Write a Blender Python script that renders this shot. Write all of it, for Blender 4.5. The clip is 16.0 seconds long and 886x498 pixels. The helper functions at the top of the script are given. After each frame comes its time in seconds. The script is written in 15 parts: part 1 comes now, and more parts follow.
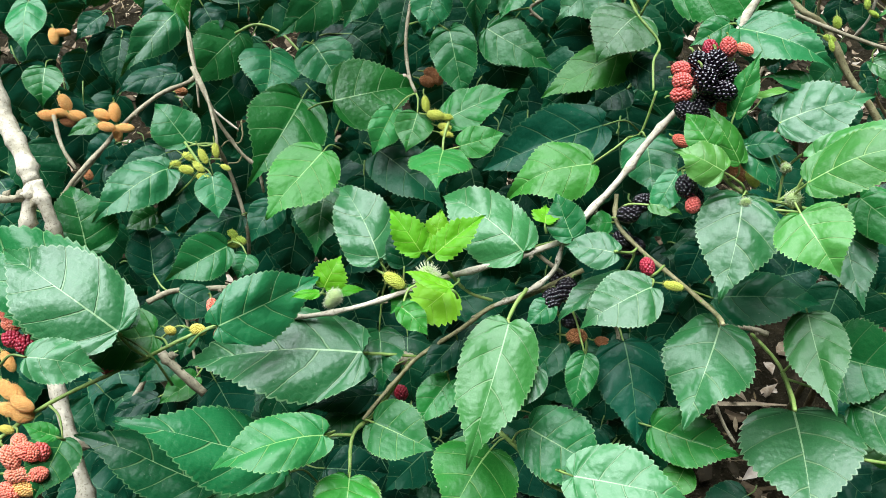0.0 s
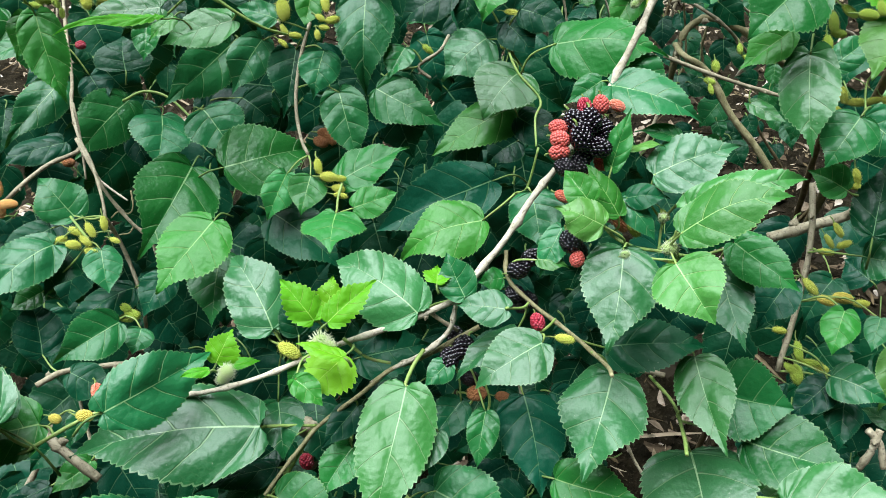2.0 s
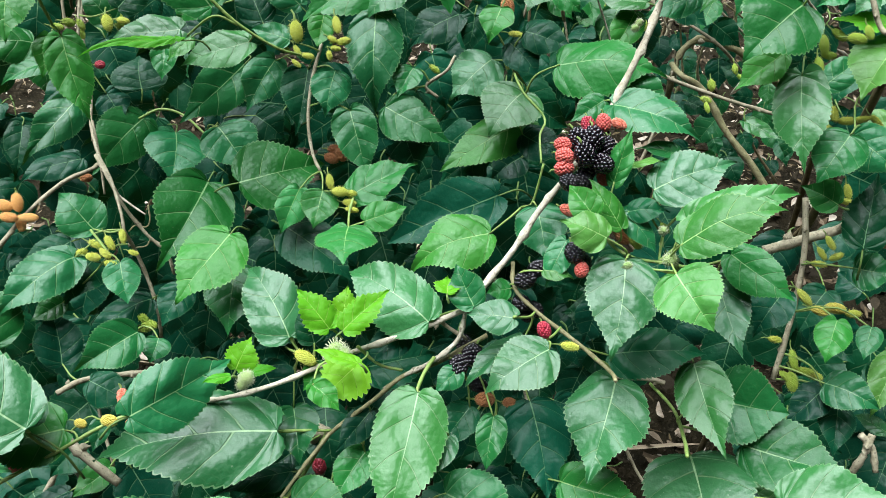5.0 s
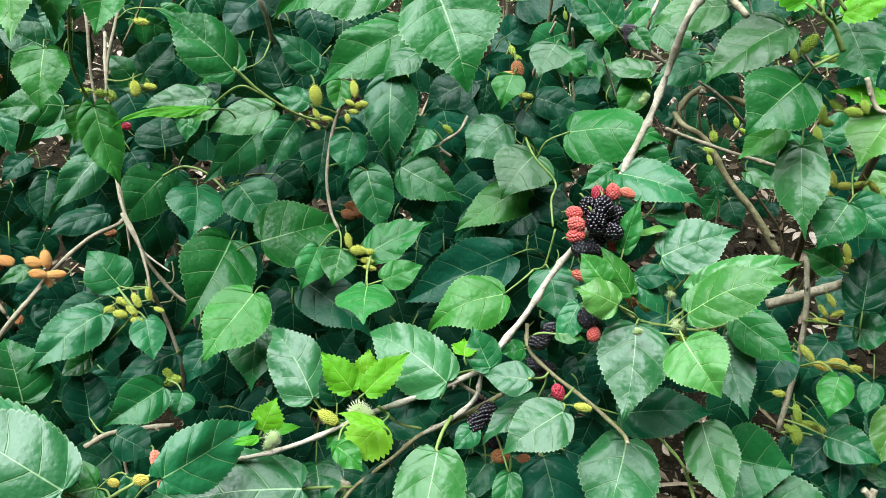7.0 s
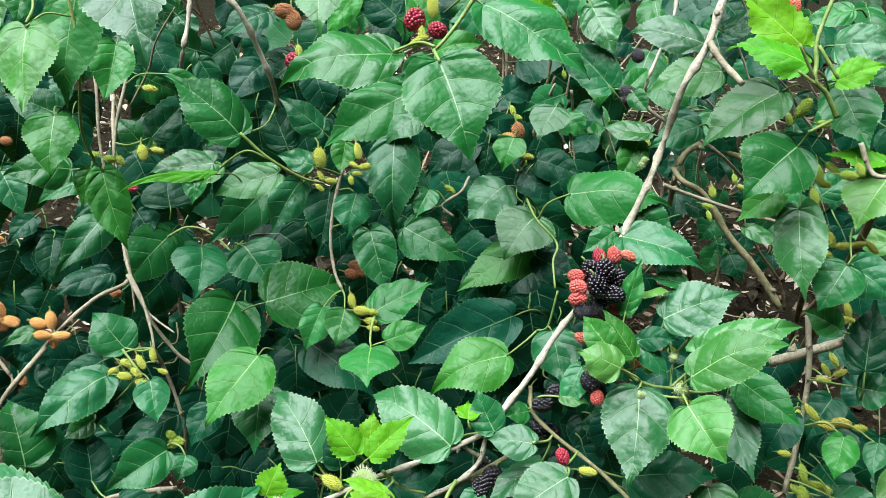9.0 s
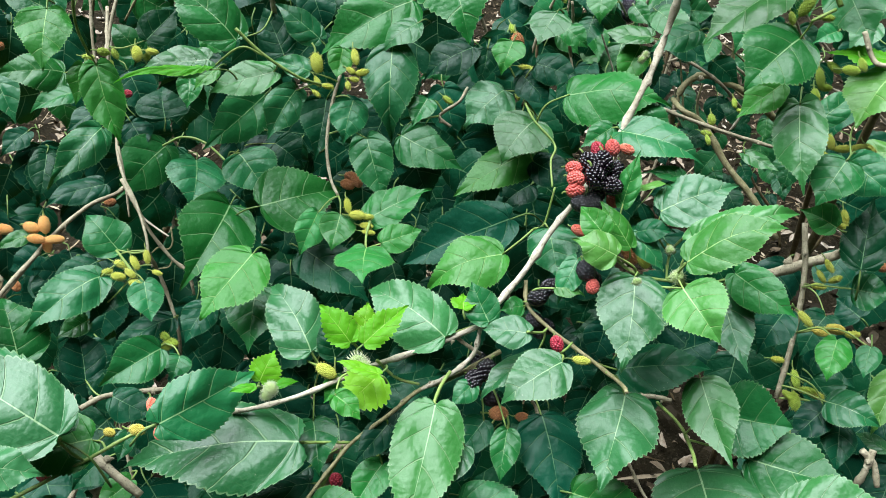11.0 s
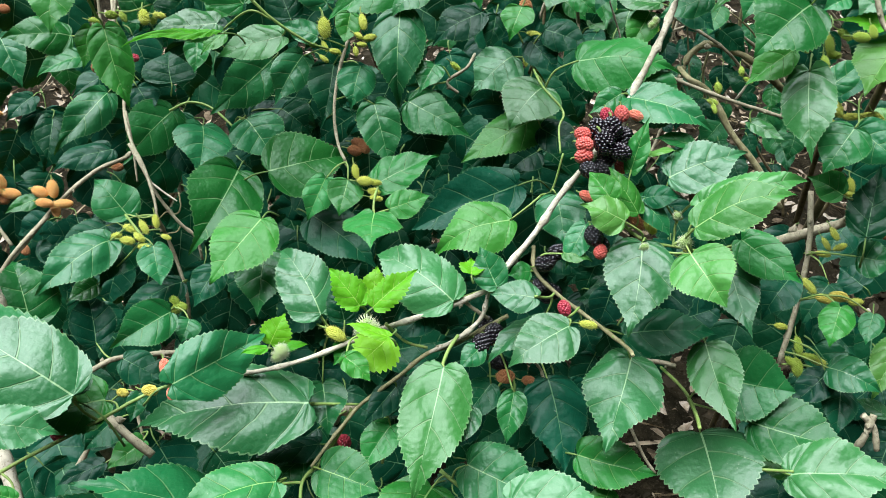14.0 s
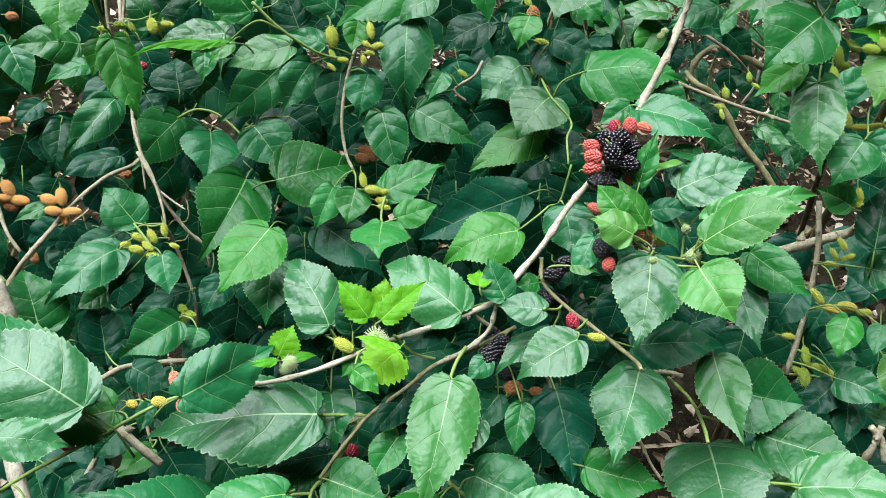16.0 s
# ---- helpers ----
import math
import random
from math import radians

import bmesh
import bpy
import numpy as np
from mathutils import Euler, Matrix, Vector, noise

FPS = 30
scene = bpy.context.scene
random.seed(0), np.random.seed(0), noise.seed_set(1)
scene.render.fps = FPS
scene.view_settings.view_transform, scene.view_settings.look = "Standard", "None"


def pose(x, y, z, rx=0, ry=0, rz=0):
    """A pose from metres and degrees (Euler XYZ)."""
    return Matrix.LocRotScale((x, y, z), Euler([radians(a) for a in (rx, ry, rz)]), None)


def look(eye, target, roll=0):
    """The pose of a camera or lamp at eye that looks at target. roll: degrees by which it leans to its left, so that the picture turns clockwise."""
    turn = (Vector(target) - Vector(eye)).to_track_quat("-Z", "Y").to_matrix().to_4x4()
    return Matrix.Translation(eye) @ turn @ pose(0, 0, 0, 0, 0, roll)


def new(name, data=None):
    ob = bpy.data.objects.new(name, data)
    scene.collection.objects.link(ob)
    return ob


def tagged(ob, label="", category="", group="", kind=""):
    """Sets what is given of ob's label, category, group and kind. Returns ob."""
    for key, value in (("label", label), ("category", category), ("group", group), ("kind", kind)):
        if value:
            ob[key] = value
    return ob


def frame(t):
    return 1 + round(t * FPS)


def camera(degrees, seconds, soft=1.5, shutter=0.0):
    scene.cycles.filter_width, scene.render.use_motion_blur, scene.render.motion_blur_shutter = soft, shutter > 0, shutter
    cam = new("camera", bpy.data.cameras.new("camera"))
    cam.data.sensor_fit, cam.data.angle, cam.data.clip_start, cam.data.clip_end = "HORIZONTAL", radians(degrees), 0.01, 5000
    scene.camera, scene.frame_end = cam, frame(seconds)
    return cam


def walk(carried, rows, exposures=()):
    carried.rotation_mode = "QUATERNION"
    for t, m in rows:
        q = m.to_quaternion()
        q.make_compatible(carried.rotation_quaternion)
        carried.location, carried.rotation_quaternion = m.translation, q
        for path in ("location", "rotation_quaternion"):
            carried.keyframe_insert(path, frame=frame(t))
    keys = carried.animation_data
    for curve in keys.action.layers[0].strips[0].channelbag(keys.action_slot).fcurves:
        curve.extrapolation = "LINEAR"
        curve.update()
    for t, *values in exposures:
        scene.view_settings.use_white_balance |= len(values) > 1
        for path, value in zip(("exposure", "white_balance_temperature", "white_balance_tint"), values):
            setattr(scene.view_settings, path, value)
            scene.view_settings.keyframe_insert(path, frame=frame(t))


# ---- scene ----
cam = camera(57.8, 16.0, soft=0.55)
PATH = [
    (0, (0.0245, 0.0073, 0.9906), (0.0226, 0.8058, 0.3887), 2.18),
    (0.5, (0.0466, 0.0200, 0.9962), (0.0986, 0.8318, 0.4147), 2.13),
    (1, (0.0500, 0.0254, 0.9997), (0.1219, 0.8419, 0.4268), 2.04),
    (1.5, (0.0538, 0.0259, 1.0043), (0.1297, 0.8443, 0.4347), 1.85),
    (2, (0.0500, 0.0166, 1.0060), (0.1367, 0.8404, 0.4458), 2.39),
    (2.5, (0.0522, 0.0065, 1.0061), (0.1390, 0.8337, 0.4511), 2.43),
    (3, (0.0470, 0.0055, 1.0099), (0.1391, 0.8327, 0.4555), 2.50),
    (3.5, (0.0425, 0.0075, 1.0154), (0.1343, 0.8329, 0.4585), 2.41),
    (4, (0.0403, 0.0039, 1.0160), (0.1323, 0.8330, 0.4646), 2.47),
    (6.5, (0.0284, -0.0127, 1.0378), (0.1201, 0.8293, 0.5063), 2.53),
    (7, (0.0231, -0.0109, 1.0589), (0.1137, 0.8387, 0.5393), 2.31),
    (7.5, (0.0203, -0.0117, 1.0762), (0.1131, 0.8512, 0.5795), 2.15),
    (8, (0.0187, -0.0112, 1.0839), (0.1085, 0.8669, 0.6139), 1.90),
    (8.2, (0.0207, -0.0087, 1.0902), (0.1077, 0.8698, 0.6206), 1.67),
    (10.3, (0.0216, -0.0220, 1.0348), (0.1168, 0.8483, 0.5516), 2.34),
    (10.5, (0.0213, -0.0267, 1.0329), (0.1163, 0.8388, 0.5410), 2.31),
    (11, (0.0205, -0.0364, 1.0172), (0.1152, 0.8238, 0.5161), 2.90),
    (11.5, (0.0155, -0.0441, 1.0035), (0.1101, 0.8065, 0.4864), 3.67),
    (12, (0.0197, -0.0419, 1.0057), (0.1157, 0.8034, 0.4801), 3.74),
    (12.5, (0.0199, -0.0393, 1.0068), (0.1158, 0.8044, 0.4787), 3.53),
    (13, (0.0178, -0.0412, 1.0127), (0.1117, 0.7998, 0.4800), 3.34),
    (13.5, (0.0142, -0.0431, 1.0120), (0.1072, 0.7990, 0.4808), 3.35),
    (14, (0.0132, -0.0422, 1.0153), (0.1079, 0.7991, 0.4832), 3.29),
    (14.5, (0.0129, -0.0410, 1.0185), (0.1069, 0.7990, 0.4841), 3.25),
    (15, (0.0065, -0.0388, 1.0199), (0.0996, 0.8011, 0.4852), 3.20),
    (15.5, (0.0082, -0.0370, 1.0249), (0.0995, 0.8017, 0.4881), 3.18),
    (16, (0.0102, -0.0359, 1.0265), (0.0994, 0.8029, 0.4894), 3.17),
]
walk(cam, [(t, look(eye, target, roll)) for t, eye, target, roll in PATH])

# ---- light: bright open shade under a pale sky ----
SUN_UP, SUN_TURN = 74.0, 276.0  # degrees: height of the sun, and its compass direction
scene.view_settings.exposure = 1.05
world = bpy.data.worlds.new("sky")
scene.world = world
world.use_nodes = True
sky = world.node_tree.nodes.new("ShaderNodeTexSky")
sky.sky_type, sky.sun_disc = "NISHITA", False
sky.sun_elevation, sky.sun_rotation = radians(SUN_UP), radians(SUN_TURN)
sky.air_density, sky.dust_density, sky.ozone_density = 1.0, 0.8, 1.5
world.node_tree.links.new(sky.outputs[0], world.node_tree.nodes["Background"].inputs[0])
world.node_tree.nodes["Background"].inputs[1].default_value = 0.005
sun = new("sun", bpy.data.lights.new("sun", "SUN"))
sun.data.energy, sun.data.angle, sun.data.color = 6.0, radians(58), (0.90, 0.94, 1.0)
az = radians(SUN_TURN)
sun.matrix_world = look((math.sin(az) * math.cos(radians(SUN_UP)) * 9, math.cos(az) * math.cos(radians(SUN_UP)) * 9, math.sin(radians(SUN_UP)) * 9), (0, 0, 0))


# ---- materials ----
class Nodes:
    """Short hand for a node material."""

    def __init__(self, name):
        self.mat = bpy.data.materials.new(name)
        self.mat.use_nodes = True
        self.tree = self.mat.node_tree
        self.bsdf = self.tree.nodes["Principled BSDF"]
        self.out = self.tree.nodes["Material Output"]

    def add(self, kind, **values):
        n = self.tree.nodes.new(kind)
        for key, value in values.items():
            n.inputs[key].default_value = value
        return n

    def link(self, a, b):
        self.tree.links.new(a, b)

    def math(self, op, a, b=None, c=None):
        n = self.tree.nodes.new("ShaderNodeMath")
        n.operation = op
        for i, v in enumerate((a, b, c)):
            if v is None:
                continue
            if hasattr(v, "is_output"):
                self.link(v, n.inputs[i])
            else:
                n.inputs[i].default_value = v
        return n.outputs[0]

    def ramp(self, fac, *stops):
        n = self.tree.nodes.new("ShaderNodeValToRGB")
        while len(n.color_ramp.elements) < len(stops):
            n.color_ramp.elements.new(0.5)
        for e, (p, c) in zip(n.color_ramp.elements, stops):
            e.position, e.color = p, (*c, 1)
        self.link(fac, n.inputs[0])
        return n.outputs[0]

    def mix(self, fac, a, b, how="MIX"):
        n = self.tree.nodes.new("ShaderNodeMix")
        n.data_type, n.blend_type = "RGBA", how
        for i, v in ((0, fac), (6, a), (7, b)):
            if hasattr(v, "is_output"):
                self.link(v, n.inputs[i])
            elif i == 0:
                n.inputs[0].default_value = v
            else:
                n.inputs[i].default_value = (*v, 1)
        return n.outputs[2]

    def noise(self, scale, detail=3.0, vec=None, rough=0.55):
        n = self.tree.nodes.new("ShaderNodeTexNoise")
        n.inputs["Scale"].default_value, n.inputs["Detail"].default_value, n.inputs["Roughness"].default_value = scale, detail, rough
        if vec is not None:
            self.link(vec, n.inputs["Vector"])
        return n.outputs[0]

    def bump(self, height, strength, distance):
        n = self.tree.nodes.new("ShaderNodeBump")
        n.inputs["Strength"].default_value, n.inputs["Distance"].default_value = strength, distance
        self.link(height, n.inputs["Height"])
        self.link(n.outputs[0], self.bsdf.inputs["Normal"])
        return n.outputs[0]


VEINS = 6


def leaf_material(name, dark, light, vein, rough, through_light, gloss=0.5):
    """A glossy leaf blade. UV: across the blade (0.5 at the midrib) and along it, row by row in the run of the side veins."""
    m = Nodes(name)
    uv = m.add("ShaderNodeUVMap").outputs[0]
    sep = m.tree.nodes.new("ShaderNodeSeparateXYZ")
    m.link(uv, sep.inputs[0])
    across = m.math("ABSOLUTE", m.math("SUBTRACT", sep.outputs[0], 0.5))
    along = sep.outputs[1]
    # midrib, side veins and a fine ladder of cross veins between them
    coord = m.add("ShaderNodeTexCoord").outputs["Object"]
    wander = m.noise(70, 2, coord)
    mid = m.math("LESS_THAN", across, m.math("MULTIPLY_ADD", along, -0.010, 0.0145))
    wave = m.math("FRACT", m.math("MULTIPLY_ADD", along, VEINS, m.math("MULTIPLY_ADD", m.math("GREATER_THAN", sep.outputs[0], 0.5), 0.22, m.math("MULTIPLY_ADD", wander, 0.09, 0.305))))
    near = m.math("ABSOLUTE", m.math("SUBTRACT", wave, 0.5))
    width = m.math("MULTIPLY_ADD", across, -0.050, 0.040)
    side = m.ramp(m.math("DIVIDE", near, width), (0.5, (1, 1, 1)), (1.0, (0, 0, 0)))
    side = m.math("MULTIPLY", side, m.math("GREATER_THAN", along, 0.10))
    veins = m.math("MAXIMUM", mid, side)
    rungs = m.math("ABSOLUTE", m.math("SUBTRACT", m.math("FRACT", m.math("MULTIPLY_ADD", across, 24.0, m.math("MULTIPLY", wander, 5.0))), 0.5))
    ladder = m.ramp(rungs, (0.0, (1, 1, 1)), (0.11, (0, 0, 0)))
    vor = m.tree.nodes.new("ShaderNodeTexVoronoi")
    vor.feature = "DISTANCE_TO_EDGE"
    vor.inputs["Scale"].default_value = 330
    m.link(coord, vor.inputs["Vector"])
    net = m.math("MULTIPLY_ADD", ladder, 1.3, m.math("LESS_THAN", vor.outputs[0], 0.03))
    info = m.tree.nodes.new("ShaderNodeObjectInfo")
    blotch = m.noise(28, 4, coord)
    fine = m.noise(420, 2, coord)
    shade = m.math("ADD", m.math("MULTIPLY", blotch, 0.7), m.math("MULTIPLY", info.outputs["Random"], 0.5))
    col = m.ramp(shade, (0.25, dark), (0.85, light))
    # each leaf has its own hue, from bluish to yellowish green, and its own depth
    own = m.tree.nodes.new("ShaderNodeHueSaturation")
    other = m.math("FRACT", m.math("MULTIPLY", info.outputs["Random"], 7.31))
    m.link(m.math("MULTIPLY_ADD", other, -0.036, 0.528), own.inputs["Hue"])
    m.link(m.math("MULTIPLY_ADD", m.math("FRACT", m.math("MULTIPLY", info.outputs["Random"], 3.7)), 0.34, 0.85), own.inputs["Value"])
    own.inputs["Saturation"].default_value = 1.0
    m.link(col, own.inputs["Color"])
    col = own.outputs[0]
    col = m.mix(m.math("MULTIPLY", net, 0.05), col, vein)
    col = m.mix(m.math("MULTIPLY", side, 0.52), col, vein)
    col = m.mix(m.math("MULTIPLY", mid, 0.70), col, tuple(min(1.0, 1.25 * c + 0.02) for c in vein))
    rim = m.math("GREATER_THAN", across, 0.488)
    col = m.mix(m.math("MULTIPLY", rim, 0.35), col, vein)
    # specks of dust and small brown marks
    speck = m.math("GREATER_THAN", m.noise(380, 1, coord), 0.77)
    col = m.mix(m.math("MULTIPLY", speck, 0.22), col, (0.42, 0.45, 0.33))
    m.link(col, m.bsdf.inputs["Base Color"])
    m.link(m.math("MULTIPLY_ADD", fine, 0.16, m.math("MULTIPLY_ADD", blotch, 0.22, rough - 0.18)), m.bsdf.inputs["Roughness"])
    # some leaves are waxier than others, and each is dull in patches
    wax = m.math("FRACT", m.math("MULTIPLY", info.outputs["Random"], 11.7))
    m.link(m.math("MULTIPLY", m.math("MULTIPLY_ADD", wax, 0.3, 0.85), m.math("MULTIPLY", m.math("MULTIPLY_ADD", blotch, 0.6, 0.7), gloss)), m.bsdf.inputs["Specular IOR Level"])
    # small cushions between the finest veins
    pad = m.tree.nodes.new("ShaderNodeTexVoronoi")
    pad.feature = "SMOOTH_F1"
    pad.inputs["Scale"].default_value, pad.inputs["Smoothness"].default_value = 210, 0.5
    m.link(coord, pad.inputs["Vector"])
    lump = m.noise(85, 3, coord)
    relief = m.math("ADD", m.math("MULTIPLY", veins, -1.0), m.math("ADD", m.math("MULTIPLY", pad.outputs["Distance"], -0.45), m.math("ADD", m.math("MULTIPLY", lump, 0.45), m.math("MULTIPLY_ADD", blotch, 0.5, m.math("MULTIPLY", fine, 0.25)))))
    normal = m.bump(relief, 0.75, 0.0012)
    # light that shines through the blade
    trans = m.tree.nodes.new("ShaderNodeBsdfTranslucent")
    m.link(m.mix(0.5, col, (0.09, 0.30, 0.02)), trans.inputs["Color"])
    m.link(normal, trans.inputs["Normal"])
    both = m.tree.nodes.new("ShaderNodeMixShader")
    both.inputs[0].default_value = through_light
    m.link(m.bsdf.outputs[0], both.inputs[1])
    m.link(trans.outputs[0], both.inputs[2])
    m.link(both.outputs[0], m.out.inputs["Surface"])
    return m.mat


LEAF = [
    # deep green, darkened further so the bush's inner shade is in the colour
    leaf_material("leaf_deep_green_shade", (0.0010, 0.030, 0.012), (0.0028, 0.064, 0.023), (0.09, 0.20, 0.085), 0.38, 0.06, 0.16),
    leaf_material("leaf_green", (0.0040, 0.082, 0.014), (0.012, 0.145, 0.026), (0.18, 0.33, 0.13), 0.37, 0.10, 0.31),
    leaf_material("leaf_grass_green", (0.011, 0.122, 0.012), (0.026, 0.200, 0.022), (0.19, 0.36, 0.10), 0.42, 0.11, 0.31),
    leaf_material("leaf_light_green", (0.048, 0.160, 0.024), (0.074, 0.212, 0.036), (0.26, 0.44, 0.14), 0.42, 0.14, 0.35),
    leaf_material("leaf_young_green", (0.090, 0.320, 0.008), (0.150, 0.420, 0.016), (0.33, 0.56, 0.09), 0.46, 0.32, 0.20),
    leaf_material("leaf_withered", (0.12, 0.075, 0.040), (0.26, 0.185, 0.11), (0.30, 0.22, 0.14), 0.75, 0.05, 0.15),
    leaf_material("leaf_waxy_green", (0.012, 0.096, 0.017), (0.028, 0.150, 0.030), (0.21, 0.34, 0.16), 0.37, 0.08, 0.42),
]


def stem_material(name, a, b, c, rough):
    """Bark or shoot: blotches, fine grain, dark pores and pale scurf."""
    m = Nodes(name)
    coord = m.add("ShaderNodeTexCoord").outputs["Object"]
    big, mid, small = m.noise(28, 5, coord), m.noise(140, 4, coord), m.noise(480, 4, coord)
    col = m.ramp(m.math("MULTIPLY_ADD", mid, 0.5, m.math("MULTIPLY", big, 0.5)), (0.38, a), (0.60, b))
    pores = m.ramp(m.noise(520, 2, coord), (0.58, (0, 0, 0)), (0.66, (1, 1, 1)))
    col = m.mix(m.math("MULTIPLY", pores, 0.65), col, c)
    scurf = m.ramp(mid, (0.60, (0, 0, 0)), (0.70, (1, 1, 1)))
    col = m.mix(m.math("MULTIPLY", scurf, 0.35), col, tuple(min(0.75, 1.35 * x + 0.02) for x in b))
    m.link(col, m.bsdf.inputs["Base Color"])
    m.bsdf.inputs["Roughness"].default_value = rough
    m.bsdf.inputs["Specular IOR Level"].default_value = 0.3
    m.bump(m.math("ADD", small, m.math("MULTIPLY_ADD", mid, 1.6, big)), 0.55, 0.0011)
    return m.mat


BARK = stem_material("grey_bark", (0.20, 0.18, 0.110), (0.38, 0.345, 0.235), (0.10, 0.075, 0.05), 0.7)
PALE = stem_material("pale_bark", (0.31, 0.285, 0.200), (0.56, 0.52, 0.40), (0.15, 0.12, 0.075), 0.7)
DARK = stem_material("dark_bark", (0.095, 0.075, 0.034), (0.18, 0.145, 0.070), (0.06, 0.045, 0.03), 0.75)
OLIVE = stem_material("olive_bark", (0.16, 0.150, 0.066), (0.29, 0.270, 0.14), (0.08, 0.06, 0.03), 0.65)
GREEN = stem_material("green_shoot", (0.13, 0.23, 0.045), (0.23, 0.34, 0.09), (0.30, 0.26, 0.12), 0.5)
STALK = stem_material("leaf_stalk", (0.06, 0.13, 0.028), (0.12, 0.20, 0.05), (0.16, 0.17, 0.07), 0.5)


def berry_material(name, a, b, rough, flesh=0.0, gloss=0.5):
    m = Nodes(name)
    geo = m.tree.nodes.new("ShaderNodeNewGeometry")
    info = m.tree.nodes.new("ShaderNodeObjectInfo")
    coord = m.add("ShaderNodeTexCoord").outputs["Object"]
    pick = m.math("MULTIPLY_ADD", info.outputs["Random"], 0.4, m.math("MULTIPLY", geo.outputs["Random Per Island"], 0.6))
    col = m.ramp(m.math("MULTIPLY_ADD", m.noise(300, 2, coord), 0.3, m.math("MULTIPLY", pick, 0.8)), (0.15, a), (0.85, b))
    m.link(col, m.bsdf.inputs["Base Color"])
    m.bsdf.inputs["Roughness"].default_value = rough
    m.bsdf.inputs["Specular IOR Level"].default_value = gloss
    m.bsdf.inputs["Subsurface Weight"].default_value = flesh
    m.bsdf.inputs["Subsurface Radius"].default_value = (0.003, 0.0012, 0.0008)
    m.bump(m.noise(900, 2, coord), 0.25, 0.0004)
    return m.mat


BERRY = {
    "black": berry_material("ripe_black", (0.0015, 0.0010, 0.0025), (0.005, 0.0025, 0.006), 0.07, 0.0, 0.75),
    "crimson": berry_material("ripening_crimson", (0.20, 0.010, 0.022), (0.40, 0.030, 0.055), 0.32, 0.2),
    "red": berry_material("ripening_red", (0.40, 0.050, 0.045), (0.56, 0.125, 0.095), 0.40, 0.2),
    "coral": berry_material("unripe_coral", (0.60, 0.120, 0.085), (0.70, 0.270, 0.160), 0.45, 0.25),
    "orange": berry_material("unripe_orange", (0.60, 0.290, 0.075), (0.74, 0.450, 0.145), 0.6, 0.25),
    "brown": berry_material("unripe_brown", (0.27, 0.100, 0.035), (0.42, 0.180, 0.065), 0.55),
    "yellow": berry_material("unripe_yellow", (0.44, 0.400, 0.055), (0.60, 0.500, 0.095), 0.55),
    "olive": berry_material("unripe_olive", (0.41, 0.480, 0.045), (0.58, 0.620, 0.11), 0.55),
    "pale": berry_material("flower_buds", (0.20, 0.36, 0.08), (0.40, 0.52, 0.20), 0.6),
    "green": berry_material("unripe_green", (0.25, 0.400, 0.030), (0.40, 0.530, 0.070), 0.55),
}
DOWN = stem_material("pale_flower_styles", (0.36, 0.44, 0.22), (0.56, 0.60, 0.42), (0.30, 0.36, 0.14), 0.8)
FUZZ = stem_material("tawny_styles", (0.54, 0.27, 0.09), (0.69, 0.41, 0.17), (0.30, 0.14, 0.05), 0.8)
HAIR = stem_material("withered_styles", (0.40, 0.46, 0.08), (0.56, 0.58, 0.18), (0.30, 0.22, 0.06), 0.8)


def soil_material():
    m = Nodes("bare_soil_shaded")
    coord = m.add("ShaderNodeTexCoord").outputs["Object"]
    big, mid, fine = m.noise(3, 4, coord), m.noise(26, 5, coord), m.noise(170, 4, coord)
    # soil colours set darker than soil, to include the shade of the canopy
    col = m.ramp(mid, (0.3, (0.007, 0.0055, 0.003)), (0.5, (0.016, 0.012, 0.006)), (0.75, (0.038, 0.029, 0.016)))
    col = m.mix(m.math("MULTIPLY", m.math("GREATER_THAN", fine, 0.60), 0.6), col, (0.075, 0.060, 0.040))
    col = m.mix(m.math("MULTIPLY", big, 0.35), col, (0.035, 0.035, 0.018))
    m.link(col, m.bsdf.inputs["Base Color"])
    m.bsdf.inputs["Roughness"].default_value = 0.95
    m.bsdf.inputs["Specular IOR Level"].default_value = 0.08
    m.bump(m.math("ADD", mid, fine), 0.9, 0.02)
    return m.mat


def litter_material(name, stops, rough):
    m = Nodes(name)
    geo = m.tree.nodes.new("ShaderNodeNewGeometry")
    coord = m.add("ShaderNodeTexCoord").outputs["Object"]
    pick = m.math("MULTIPLY_ADD", m.noise(90, 3, coord), 0.35, m.math("MULTIPLY", geo.outputs["Random Per Island"], 0.8))
    m.link(m.ramp(pick, *stops), m.bsdf.inputs["Base Color"])
    m.bsdf.inputs["Roughness"].default_value = rough
    m.bsdf.inputs["Specular IOR Level"].default_value = 0.15
    m.bump(m.noise(260, 4, coord), 0.5, 0.002)
    return m.mat


SOIL = soil_material()
LITTER = litter_material("dead_leaves", ((0.15, (0.010, 0.007, 0.003)), (0.55, (0.030, 0.024, 0.013)), (0.70, (0.11, 0.080, 0.048)), (0.82, (0.24, 0.19, 0.13)), (0.99, (0.50, 0.45, 0.37))), 0.8)
CHIPS = litter_material("wood_chips", ((0.15, (0.035, 0.025, 0.012)), (0.55, (0.12, 0.09, 0.045)), (0.9, (0.42, 0.35, 0.24))), 0.85)


# ---- building blocks ----
def mesh_of(name, verts, faces, material, uvs=None):
    me = bpy.data.meshes.new(name)
    me.from_pydata([tuple(v) for v in verts], [], [tuple(f) for f in faces])
    if uvs is not None:
        layer = me.uv_layers.new(name="UVMap")
        idx = np.zeros(len(me.loops), dtype=np.int32)
        me.loops.foreach_get("vertex_index", idx)
        layer.data.foreach_set("uv", np.asarray(uvs, dtype=np.float32)[idx].ravel())
    me.materials.append(material)
    me.polygons.foreach_set("use_smooth", np.ones(len(me.polygons), dtype=bool))
    me.update()
    return me


